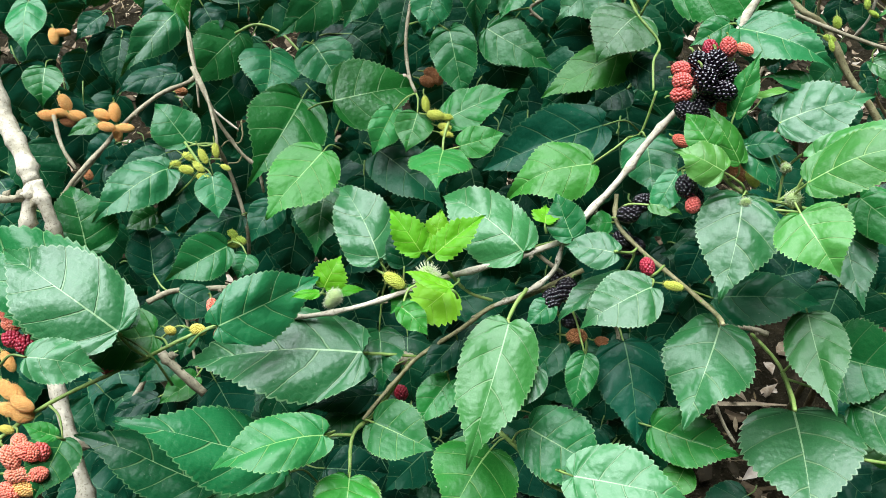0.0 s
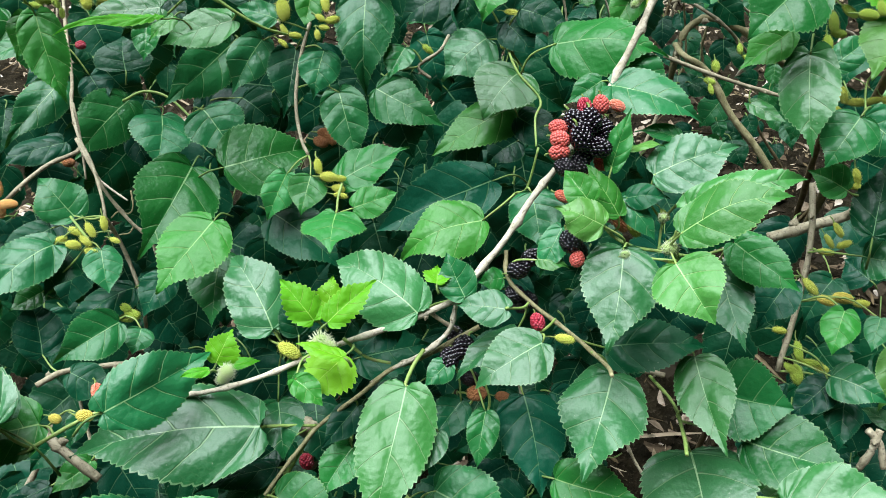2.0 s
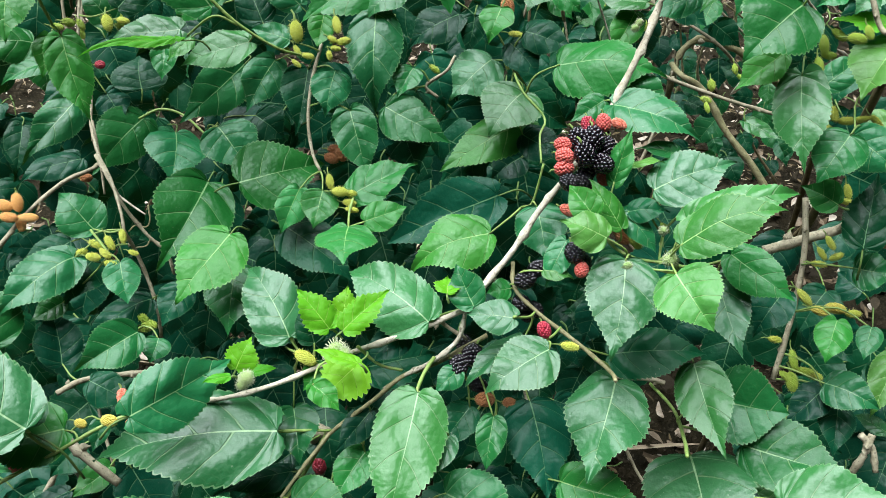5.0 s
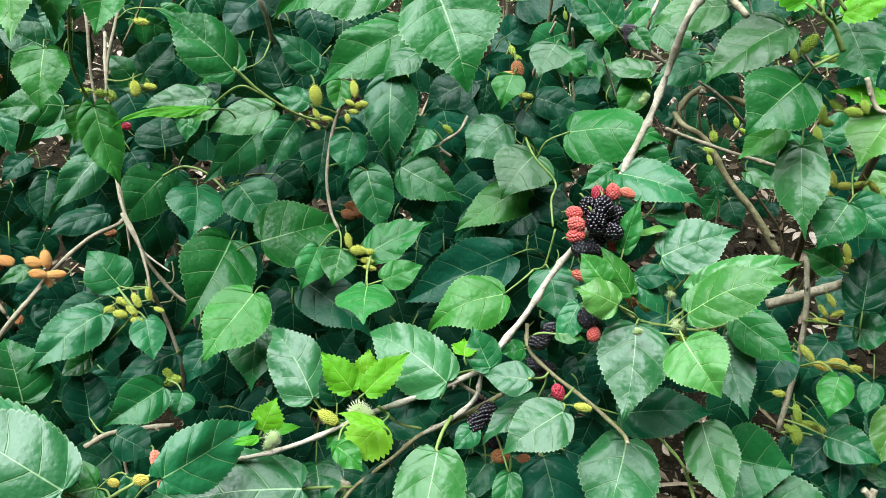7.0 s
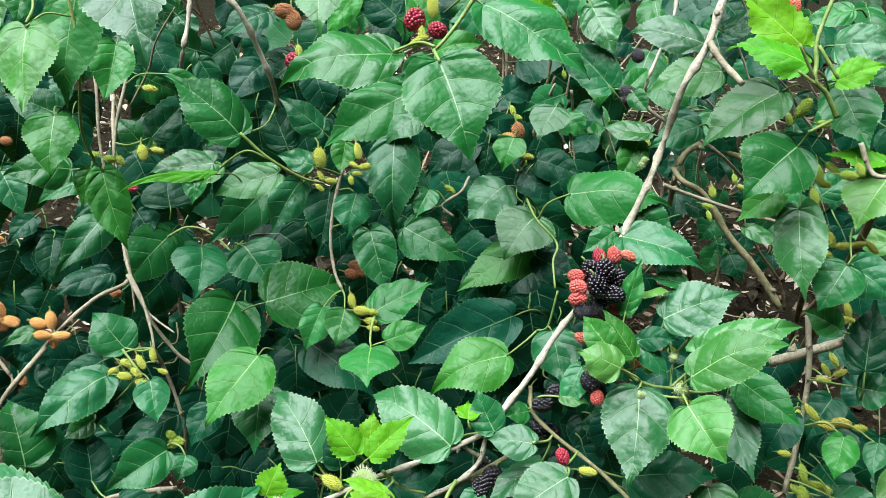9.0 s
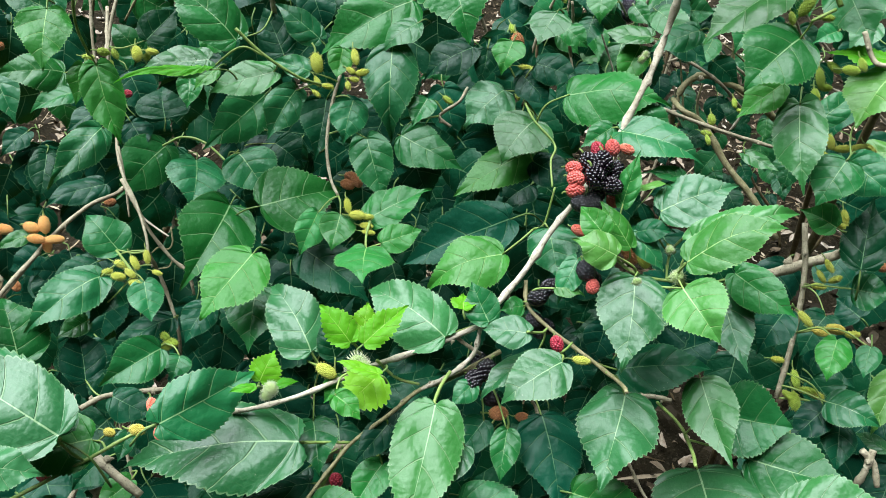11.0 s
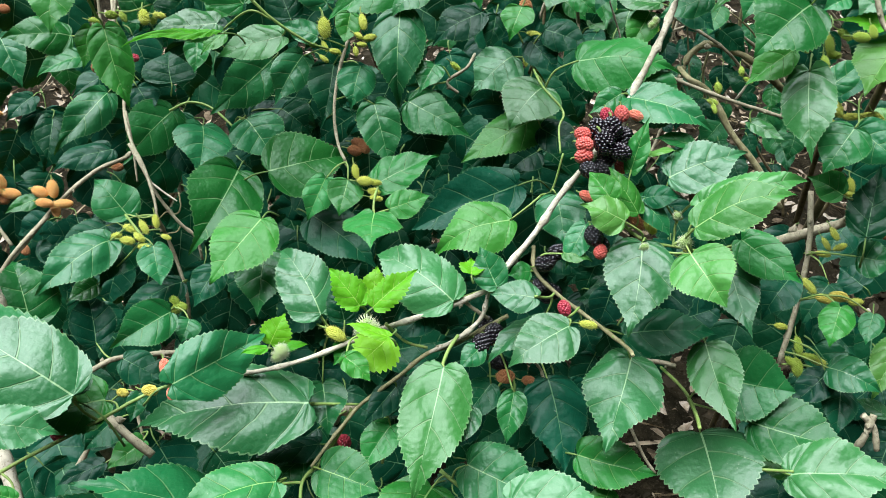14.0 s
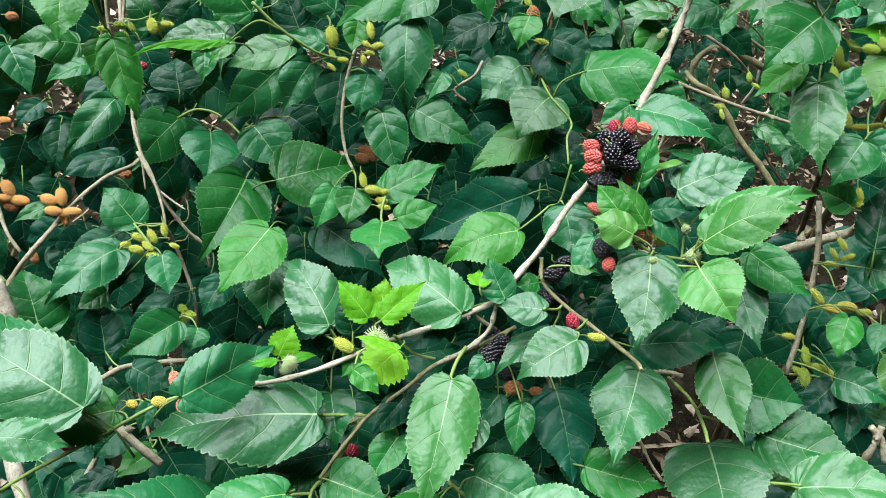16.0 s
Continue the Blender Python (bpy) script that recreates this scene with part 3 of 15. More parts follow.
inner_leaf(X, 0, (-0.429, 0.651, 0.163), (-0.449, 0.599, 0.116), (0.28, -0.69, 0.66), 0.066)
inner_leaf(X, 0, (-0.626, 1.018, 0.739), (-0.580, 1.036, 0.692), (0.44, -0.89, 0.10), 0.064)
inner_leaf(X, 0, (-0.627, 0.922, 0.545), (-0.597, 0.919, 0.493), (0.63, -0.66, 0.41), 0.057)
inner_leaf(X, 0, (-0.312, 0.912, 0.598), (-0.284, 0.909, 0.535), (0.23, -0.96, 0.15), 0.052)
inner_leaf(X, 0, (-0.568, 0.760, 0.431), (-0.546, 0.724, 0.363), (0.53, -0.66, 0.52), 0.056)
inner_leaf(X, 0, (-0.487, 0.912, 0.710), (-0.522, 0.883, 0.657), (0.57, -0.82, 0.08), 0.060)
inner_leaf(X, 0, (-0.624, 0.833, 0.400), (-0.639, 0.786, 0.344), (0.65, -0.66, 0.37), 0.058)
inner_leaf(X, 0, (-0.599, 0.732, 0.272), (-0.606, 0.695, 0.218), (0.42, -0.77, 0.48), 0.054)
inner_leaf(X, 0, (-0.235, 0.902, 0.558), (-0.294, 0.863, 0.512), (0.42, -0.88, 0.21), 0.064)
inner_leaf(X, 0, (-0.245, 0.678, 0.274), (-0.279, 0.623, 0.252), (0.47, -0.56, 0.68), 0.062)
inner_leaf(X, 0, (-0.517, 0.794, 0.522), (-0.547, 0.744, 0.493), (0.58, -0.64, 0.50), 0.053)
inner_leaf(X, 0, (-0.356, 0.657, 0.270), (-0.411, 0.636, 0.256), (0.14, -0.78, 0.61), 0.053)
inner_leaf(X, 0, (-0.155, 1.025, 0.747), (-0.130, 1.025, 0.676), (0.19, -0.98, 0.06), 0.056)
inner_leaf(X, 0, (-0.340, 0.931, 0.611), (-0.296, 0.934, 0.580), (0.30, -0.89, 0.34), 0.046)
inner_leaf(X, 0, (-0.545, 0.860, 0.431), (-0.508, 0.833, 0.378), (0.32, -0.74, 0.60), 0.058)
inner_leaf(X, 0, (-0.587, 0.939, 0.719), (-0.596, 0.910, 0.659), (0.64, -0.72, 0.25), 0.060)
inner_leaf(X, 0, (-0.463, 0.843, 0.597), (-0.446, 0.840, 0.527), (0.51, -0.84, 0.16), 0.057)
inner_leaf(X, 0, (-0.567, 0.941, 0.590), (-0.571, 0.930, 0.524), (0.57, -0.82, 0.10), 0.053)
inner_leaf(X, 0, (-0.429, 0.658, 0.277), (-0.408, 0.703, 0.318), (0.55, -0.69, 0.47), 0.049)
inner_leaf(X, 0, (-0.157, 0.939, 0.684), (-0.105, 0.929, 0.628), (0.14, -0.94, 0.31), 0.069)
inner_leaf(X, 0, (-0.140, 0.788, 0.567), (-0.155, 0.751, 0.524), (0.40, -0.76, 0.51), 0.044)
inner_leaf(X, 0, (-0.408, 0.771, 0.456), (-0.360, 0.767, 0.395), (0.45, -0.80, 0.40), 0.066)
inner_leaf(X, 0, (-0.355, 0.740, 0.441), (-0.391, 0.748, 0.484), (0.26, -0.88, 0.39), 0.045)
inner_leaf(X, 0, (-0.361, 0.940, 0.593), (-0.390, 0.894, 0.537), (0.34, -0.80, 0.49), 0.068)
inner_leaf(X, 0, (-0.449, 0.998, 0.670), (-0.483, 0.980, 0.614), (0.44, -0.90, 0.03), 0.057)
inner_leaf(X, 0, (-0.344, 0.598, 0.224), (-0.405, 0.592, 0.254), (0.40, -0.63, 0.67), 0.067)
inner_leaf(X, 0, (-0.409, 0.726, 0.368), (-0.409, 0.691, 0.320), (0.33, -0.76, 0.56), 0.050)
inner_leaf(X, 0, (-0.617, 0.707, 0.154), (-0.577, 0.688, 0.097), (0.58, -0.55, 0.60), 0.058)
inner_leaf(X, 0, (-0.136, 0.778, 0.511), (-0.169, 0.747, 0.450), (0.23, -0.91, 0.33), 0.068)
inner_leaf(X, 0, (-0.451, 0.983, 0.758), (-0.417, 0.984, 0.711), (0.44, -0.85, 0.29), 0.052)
inner_leaf(X, 0, (-0.395, 0.725, 0.305), (-0.350, 0.712, 0.244), (0.56, -0.63, 0.54), 0.058)
inner_leaf(X, 0, (-0.206, 0.676, 0.326), (-0.146, 0.667, 0.273), (0.35, -0.77, 0.54), 0.064)
inner_leaf(X, 0, (-0.578, 0.716, 0.232), (-0.539, 0.709, 0.191), (0.46, -0.68, 0.57), 0.048)
inner_leaf(X, 0, (-0.620, 0.810, 0.453), (-0.624, 0.764, 0.386), (0.57, -0.69, 0.44), 0.068)
inner_leaf(X, 0, (-0.387, 0.940, 0.604), (-0.383, 0.919, 0.528), (0.40, -0.88, 0.26), 0.069)
inner_leaf(X, 0, (-0.536, 0.737, 0.381), (-0.549, 0.692, 0.329), (0.37, -0.74, 0.55), 0.064)
inner_leaf(X, 0, (-0.565, 0.729, 0.263), (-0.585, 0.686, 0.230), (0.19, -0.66, 0.73), 0.058)
inner_leaf(X, 0, (-0.459, 0.803, 0.518), (-0.426, 0.781, 0.457), (0.28, -0.85, 0.45), 0.064)
inner_leaf(X, 0, (-0.356, 0.663, 0.179), (-0.412, 0.637, 0.180), (0.27, -0.57, 0.78), 0.052)
inner_leaf(X, 0, (-0.278, 0.946, 0.601), (-0.343, 0.932, 0.615), (0.24, -0.96, 0.15), 0.063)
inner_leaf(X, 0, (-0.173, 0.632, 0.185), (-0.228, 0.624, 0.193), (0.21, -0.67, 0.72), 0.050)
inner_leaf(X, 0, (-0.440, 0.648, 0.295), (-0.456, 0.611, 0.263), (0.46, -0.69, 0.57), 0.048)
inner_leaf(X, 0, (-0.257, 0.613, 0.192), (-0.257, 0.567, 0.144), (0.29, -0.69, 0.66), 0.055)
inner_leaf(X, 0, (-0.187, 0.632, 0.142), (-0.222, 0.598, 0.117), (0.15, -0.69, 0.71), 0.053)
inner_leaf(X, 0, (-0.162, 0.772, 0.562), (-0.210, 0.751, 0.542), (0.29, -0.92, 0.27), 0.051)
inner_leaf(X, 0, (-0.370, 0.940, 0.590), (-0.332, 0.951, 0.552), (0.38, -0.92, 0.12), 0.048)
inner_leaf(X, 0, (-0.636, 0.936, 0.573), (-0.649, 0.903, 0.525), (0.64, -0.70, 0.31), 0.049)
inner_leaf(X, 0, (-0.426, 0.734, 0.402), (-0.444, 0.690, 0.338), (0.60, -0.73, 0.33), 0.067)
inner_leaf(X, 0, (-0.456, 0.762, 0.403), (-0.422, 0.768, 0.356), (0.60, -0.72, 0.35), 0.044)
inner_leaf(X, 0, (-0.185, 1.006, 0.714), (-0.165, 1.005, 0.649), (0.04, -1.00, 0.02), 0.056)
inner_leaf(X, 0, (-0.584, 0.690, 0.173), (-0.619, 0.658, 0.167), (0.46, -0.64, 0.62), 0.043)
inner_leaf(X, 0, (-0.609, 0.800, 0.439), (-0.566, 0.822, 0.406), (0.65, -0.62, 0.43), 0.049)
inner_leaf(X, 0, (-0.253, 0.840, 0.623), (-0.258, 0.824, 0.562), (0.39, -0.90, 0.21), 0.054)
inner_leaf(X, 0, (-0.234, 0.671, 0.295), (-0.282, 0.628, 0.262), (0.30, -0.77, 0.56), 0.060)
inner_leaf(X, 0, (-0.179, 0.816, 0.447), (-0.110, 0.825, 0.430), (0.23, -0.85, 0.47), 0.052)
inner_leaf(X, 0, (-0.181, 0.653, 0.288), (-0.238, 0.638, 0.270), (-0.03, -0.73, 0.68), 0.046)
inner_leaf(X, 0, (-0.561, 0.958, 0.719), (-0.550, 0.961, 0.655), (0.58, -0.81, 0.07), 0.054)
inner_leaf(X, 0, (-0.364, 0.913, 0.680), (-0.424, 0.875, 0.684), (0.54, -0.84, 0.07), 0.061)
inner_leaf(X, 0, (-0.413, 0.865, 0.538), (-0.421, 0.846, 0.453), (0.22, -0.95, 0.20), 0.058)
inner_leaf(X, 0, (-0.358, 0.637, 0.146), (-0.305, 0.620, 0.081), (0.54, -0.59, 0.60), 0.068)
inner_leaf(X, 0, (-0.445, 0.841, 0.469), (-0.485, 0.803, 0.457), (0.58, -0.72, 0.38), 0.045)
inner_leaf(X, 0, (-0.266, 0.669, 0.160), (-0.252, 0.617, 0.108), (0.36, -0.61, 0.71), 0.068)
inner_leaf(X, 0, (-0.515, 0.779, 0.367), (-0.503, 0.760, 0.308), (0.62, -0.70, 0.34), 0.053)
inner_leaf(X, 0, (-0.327, 0.627, 0.254), (-0.321, 0.587, 0.201), (0.37, -0.72, 0.58), 0.059)
inner_leaf(X, 0, (-0.440, 0.772, 0.331), (-0.378, 0.809, 0.346), (0.22, -0.66, 0.72), 0.069)
inner_leaf(X, 0, (-0.599, 0.767, 0.461), (-0.575, 0.751, 0.406), (0.55, -0.71, 0.44), 0.056)
inner_leaf(X, 0, (-0.578, 0.647, 0.289), (-0.555, 0.627, 0.234), (0.52, -0.71, 0.48), 0.051)
inner_leaf(X, 0, (-0.148, 0.771, 0.448), (-0.158, 0.731, 0.388), (0.34, -0.81, 0.48), 0.059)
inner_leaf(X, 0, (-0.345, 0.797, 0.397), (-0.313, 0.757, 0.347), (0.16, -0.72, 0.68), 0.051)
inner_leaf(X, 0, (-0.133, 0.687, 0.343), (-0.139, 0.635, 0.299), (0.36, -0.63, 0.69), 0.055)
inner_leaf(X, 0, (-0.180, 0.619, 0.233), (-0.206, 0.572, 0.201), (0.18, -0.62, 0.76), 0.059)
inner_leaf(X, 0, (-0.421, 0.663, 0.311), (-0.381, 0.639, 0.262), (0.51, -0.54, 0.67), 0.048)
inner_leaf(X, 0, (-0.211, 0.780, 0.401), (-0.170, 0.756, 0.356), (0.18, -0.79, 0.58), 0.053)
inner_leaf(X, 0, (-0.523, 0.686, 0.266), (-0.535, 0.725, 0.338), (0.42, -0.77, 0.49), 0.063)
inner_leaf(X, 0, (-0.538, 1.021, 0.731), (-0.545, 0.993, 0.652), (0.21, -0.93, 0.31), 0.066)
inner_leaf(X, 0, (-0.382, 0.838, 0.411), (-0.432, 0.805, 0.388), (0.42, -0.85, 0.33), 0.063)
inner_leaf(X, 0, (-0.222, 0.719, 0.311), (-0.280, 0.707, 0.303), (0.12, -0.86, 0.49), 0.055)
inner_leaf(X, 0, (-0.201, 0.929, 0.697), (-0.203, 0.916, 0.629), (0.27, -0.95, 0.17), 0.058)
inner_leaf(X, 0, (-0.614, 0.906, 0.497), (-0.637, 0.858, 0.448), (0.36, -0.74, 0.57), 0.058)
inner_leaf(X, 0, (-0.323, 0.694, 0.270), (-0.290, 0.638, 0.219), (0.06, -0.66, 0.75), 0.071)
inner_leaf(X, 0, (-0.187, 0.742, 0.058), (-0.214, 0.681, 0.003), (0.24, -0.70, 0.67), 0.080)
inner_leaf(X, 0, (-0.441, 0.753, 0.113), (-0.476, 0.692, 0.072), (0.14, -0.60, 0.79), 0.083)
inner_leaf(X, 0, (-0.604, 1.156, 0.697), (-0.575, 1.147, 0.637), (0.51, -0.78, 0.36), 0.055)
inner_leaf(X, 0, (-0.162, 0.951, 0.422), (-0.090, 0.949, 0.352), (0.34, -0.87, 0.37), 0.073)
inner_leaf(X, 0, (-0.649, 0.847, 0.189), (-0.675, 0.786, 0.146), (0.65, -0.60, 0.46), 0.070)
inner_leaf(X, 0, (-0.352, 0.941, 0.418), (-0.395, 0.885, 0.373), (0.51, -0.75, 0.43), 0.071)
inner_leaf(X, 0, (-0.221, 0.839, 0.332), (-0.183, 0.801, 0.261), (0.38, -0.71, 0.59), 0.069)
inner_leaf(X, 0, (-0.589, 1.128, 0.551), (-0.528, 1.187, 0.574), (0.59, -0.74, 0.31), 0.063)
inner_leaf(X, 0, (-0.162, 1.099, 0.659), (-0.153, 1.078, 0.579), (0.37, -0.89, 0.27), 0.059)
inner_leaf(X, 0, (-0.222, 0.948, 0.598), (-0.258, 0.930, 0.533), (0.06, -0.97, 0.24), 0.062)
inner_leaf(X, 0, (-0.636, 0.697, 0.126), (-0.674, 0.684, 0.160), (0.65, -0.57, 0.50), 0.052)
inner_leaf(X, 0, (-0.337, 0.988, 0.320), (-0.411, 0.940, 0.307), (0.48, -0.83, 0.29), 0.072)
inner_leaf(X, 0, (-0.584, 0.968, 0.368), (-0.593, 0.940, 0.293), (0.41, -0.87, 0.27), 0.062)
inner_leaf(X, 0, (-0.220, 0.774, 0.297), (-0.177, 0.749, 0.229), (0.41, -0.74, 0.53), 0.061)
inner_leaf(X, 0, (-0.465, 0.866, 0.135), (-0.471, 0.814, 0.068), (0.28, -0.77, 0.57), 0.065)
inner_leaf(X, 0, (-0.339, 0.795, 0.286), (-0.398, 0.775, 0.277), (0.19, -0.80, 0.57), 0.050)
inner_leaf(X, 0, (-0.163, 1.044, 0.571), (-0.140, 1.024, 0.496), (0.31, -0.89, 0.33), 0.060)
inner_leaf(X, 0, (-0.552, 0.916, 0.460), (-0.549, 0.885, 0.405), (0.33, -0.81, 0.48), 0.049)
inner_leaf(X, 0, (-0.749, 0.875, 0.168), (-0.746, 0.834, 0.110), (0.57, -0.66, 0.49), 0.049)
inner_leaf(X, 0, (-0.624, 0.785, 0.077), (-0.679, 0.755, 0.091), (0.51, -0.70, 0.50), 0.064)
inner_leaf(X, 0, (-0.220, 0.912, 0.224), (-0.194, 0.875, 0.146), (0.15, -0.88, 0.46), 0.060)
inner_leaf(X, 0, (-0.590, 0.827, 0.067), (-0.558, 0.777, 0.019), (0.16, -0.63, 0.76), 0.065)
inner_leaf(X, 0, (-0.432, 0.707, 0.178), (-0.441, 0.656, 0.126), (0.51, -0.66, 0.55), 0.054)
inner_leaf(X, 0, (-0.295, 1.038, 0.605), (-0.247, 1.036, 0.546), (0.10, -0.99, 0.12), 0.067)
inner_leaf(X, 0, (-0.355, 0.935, 0.528), (-0.334, 0.913, 0.462), (0.32, -0.87, 0.39), 0.054)
inner_leaf(X, 0, (-0.320, 0.930, 0.383), (-0.276, 0.915, 0.301), (0.49, -0.77, 0.40), 0.068)
inner_leaf(X, 0, (-0.196, 0.769, 0.161), (-0.243, 0.731, 0.126), (0.17, -0.78, 0.61), 0.055)
inner_leaf(X, 0, (-0.392, 0.783, 0.173), (-0.445, 0.737, 0.119), (0.18, -0.82, 0.54), 0.069)
inner_leaf(X, 0, (-0.686, 1.073, 0.492), (-0.716, 1.035, 0.435), (0.53, -0.81, 0.26), 0.063)
inner_leaf(X, 0, (-0.650, 0.744, 0.030), (-0.692, 0.704, 0.012), (0.40, -0.69, 0.60), 0.057)
inner_leaf(X, 0, (-0.474, 0.683, 0.090), (-0.452, 0.627, 0.033), (0.17, -0.67, 0.72), 0.069)
inner_leaf(X, 0, (-0.244, 1.133, 0.582), (-0.177, 1.130, 0.536), (0.19, -0.92, 0.34), 0.071)
inner_leaf(X, 0, (-0.336, 0.777, 0.067), (-0.327, 0.729, 0.020), (0.12, -0.69, 0.72), 0.062)
inner_leaf(X, 0, (-0.175, 0.877, 0.282), (-0.248, 0.852, 0.238), (-0.14, -0.74, 0.65), 0.080)
inner_leaf(X, 0, (-0.293, 0.820, 0.357), (-0.295, 0.763, 0.290), (0.40, -0.70, 0.59), 0.078)
inner_leaf(X, 0, (-0.597, 0.788, 0.054), (-0.540, 0.769, -0.010), (0.47, -0.63, 0.62), 0.060)
inner_leaf(X, 0, (-0.760, 0.994, 0.355), (-0.804, 0.945, 0.301), (0.48, -0.81, 0.33), 0.073)
inner_leaf(X, 0, (-0.755, 1.187, 0.639), (-0.698, 1.202, 0.591), (0.47, -0.83, 0.29), 0.067)
inner_leaf(X, 0, (-0.705, 0.952, 0.368), (-0.756, 0.927, 0.363), (0.40, -0.88, 0.24), 0.053)
inner_leaf(X, 0, (-0.644, 0.847, 0.257), (-0.625, 0.801, 0.204), (0.36, -0.64, 0.68), 0.054)
inner_leaf(X, 0, (-0.445, 0.766, 0.074), (-0.386, 0.722, 0.032), (0.13, -0.60, 0.79), 0.061)
inner_leaf(X, 0, (-0.524, 0.991, 0.584), (-0.494, 0.977, 0.528), (0.37, -0.84, 0.41), 0.063)
inner_leaf(X, 0, (-0.616, 1.011, 0.468), (-0.625, 0.967, 0.407), (0.44, -0.76, 0.48), 0.059)
inner_leaf(X, 0, (-0.193, 0.899, 0.455), (-0.127, 0.910, 0.425), (0.29, -0.90, 0.32), 0.052)
inner_leaf(X, 0, (-0.638, 1.115, 0.613), (-0.588, 1.150, 0.601), (0.59, -0.79, 0.14), 0.053)
inner_leaf(X, 0, (-0.566, 0.837, 0.232), (-0.510, 0.828, 0.169), (0.53, -0.63, 0.56), 0.066)
inner_leaf(X, 0, (-0.429, 0.873, 0.286), (-0.397, 0.862, 0.224), (0.55, -0.74, 0.40), 0.051)
inner_leaf(X, 0, (-0.450, 0.748, 0.128), (-0.486, 0.704, 0.116), (0.57, -0.62, 0.54), 0.047)
inner_leaf(X, 0, (-0.741, 1.044, 0.483), (-0.784, 1.021, 0.538), (0.67, -0.70, 0.25), 0.075)
inner_leaf(X, 0, (-0.548, 0.750, 0.091), (-0.565, 0.705, 0.049), (0.41, -0.69, 0.59), 0.053)
inner_leaf(X, 0, (-0.336, 0.848, 0.208), (-0.349, 0.802, 0.163), (0.46, -0.68, 0.57), 0.062)
inner_leaf(X, 0, (-0.237, 0.924, 0.452), (-0.243, 0.880, 0.385), (0.28, -0.82, 0.50), 0.070)
inner_leaf(X, 0, (-0.646, 1.212, 0.657), (-0.626, 1.207, 0.571), (0.51, -0.84, 0.17), 0.076)
inner_leaf(X, 0, (-0.391, 0.901, 0.363), (-0.433, 0.937, 0.433), (0.10, -0.86, 0.50), 0.071)
inner_leaf(X, 0, (-0.477, 0.899, 0.313), (-0.466, 0.873, 0.247), (0.39, -0.84, 0.38), 0.062)
inner_leaf(X, 0, (-0.283, 1.166, 0.718), (-0.329, 1.144, 0.663), (0.43, -0.90, 0.00), 0.053)
inner_leaf(X, 0, (-0.718, 0.793, 0.081), (-0.739, 0.746, 0.042), (0.58, -0.66, 0.48), 0.059)
inner_leaf(X, 0, (-0.681, 0.896, 0.361), (-0.736, 0.880, 0.374), (0.34, -0.85, 0.41), 0.059)
inner_leaf(X, 0, (-0.609, 0.983, 0.381), (-0.619, 0.941, 0.296), (0.55, -0.77, 0.32), 0.076)
inner_leaf(X, 0, (-0.224, 0.867, 0.201), (-0.157, 0.886, 0.220), (0.03, -0.76, 0.64), 0.053)
inner_leaf(X, 0, (-0.603, 0.987, 0.495), (-0.608, 0.966, 0.427), (0.33, -0.91, 0.25), 0.049)
inner_leaf(X, 0, (-0.480, 1.065, 0.510), (-0.502, 1.034, 0.443), (0.12, -0.92, 0.38), 0.064)
inner_leaf(X, 0, (-0.567, 0.916, 0.487), (-0.539, 0.951, 0.529), (0.58, -0.78, 0.24), 0.044)
inner_leaf(X, 0, (-0.337, 0.834, 0.066), (-0.340, 0.785, 0.003), (0.40, -0.74, 0.55), 0.069)
inner_leaf(X, 0, (-0.302, 1.123, 0.660), (-0.345, 1.089, 0.588), (0.02, -0.91, 0.42), 0.078)
inner_leaf(X, 0, (-0.344, 1.060, 0.521), (-0.403, 1.023, 0.483), (0.37, -0.88, 0.28), 0.064)
inner_leaf(X, 0, (-0.363, 0.817, 0.231), (-0.314, 0.793, 0.149), (0.45, -0.75, 0.49), 0.065)
inner_leaf(X, 0, (-0.480, 1.078, 0.639), (-0.540, 1.033, 0.590), (0.45, -0.86, 0.24), 0.082)
inner_leaf(X, 0, (-0.445, 0.768, 0.256), (-0.510, 0.743, 0.281), (0.48, -0.71, 0.51), 0.065)
inner_leaf(X, 0, (-0.342, 0.579, 0.351), (-0.328, 0.548, 0.315), (0.45, -0.59, 0.67), 0.038)
inner_leaf(X, 0, (-0.300, 0.565, 0.363), (-0.275, 0.530, 0.333), (0.05, -0.62, 0.78), 0.041)
inner_leaf(X, 0, (-0.501, 0.569, 0.355), (-0.470, 0.533, 0.307), (0.47, -0.54, 0.69), 0.046)
inner_leaf(X, 0, (-0.131, 0.661, 0.362), (-0.171, 0.621, 0.337), (0.36, -0.72, 0.59), 0.055)
inner_leaf(X, 0, (-0.131, 0.557, 0.266), (-0.086, 0.542, 0.237), (0.23, -0.66, 0.71), 0.045)
inner_leaf(X, 0, (-0.269, 0.661, 0.499), (-0.251, 0.634, 0.455), (0.47, -0.66, 0.59), 0.046)
inner_leaf(X, 0, (-0.264, 0.679, 0.474), (-0.271, 0.650, 0.415), (0.47, -0.82, 0.34), 0.055)
inner_leaf(X, 0, (-0.531, 0.685, 0.503), (-0.559, 0.643, 0.480), (0.63, -0.66, 0.42), 0.045)
inner_leaf(X, 0, (-0.456, 0.563, 0.356), (-0.480, 0.530, 0.333), (0.37, -0.69, 0.62), 0.046)
inner_leaf(X, 0, (-0.389, 0.636, 0.272), (-0.394, 0.586, 0.221), (0.43, -0.67, 0.61), 0.057)
inner_leaf(X, 0, (-0.472, 0.580, 0.315), (-0.473, 0.546, 0.273), (0.30, -0.74, 0.60), 0.048)
inner_leaf(X, 0, (-0.434, 0.659, 0.489), (-0.428, 0.624, 0.445), (0.59, -0.60, 0.55), 0.046)
inner_leaf(X, 0, (-0.299, 0.705, 0.408), (-0.241, 0.682, 0.376), (0.09, -0.72, 0.69), 0.052)
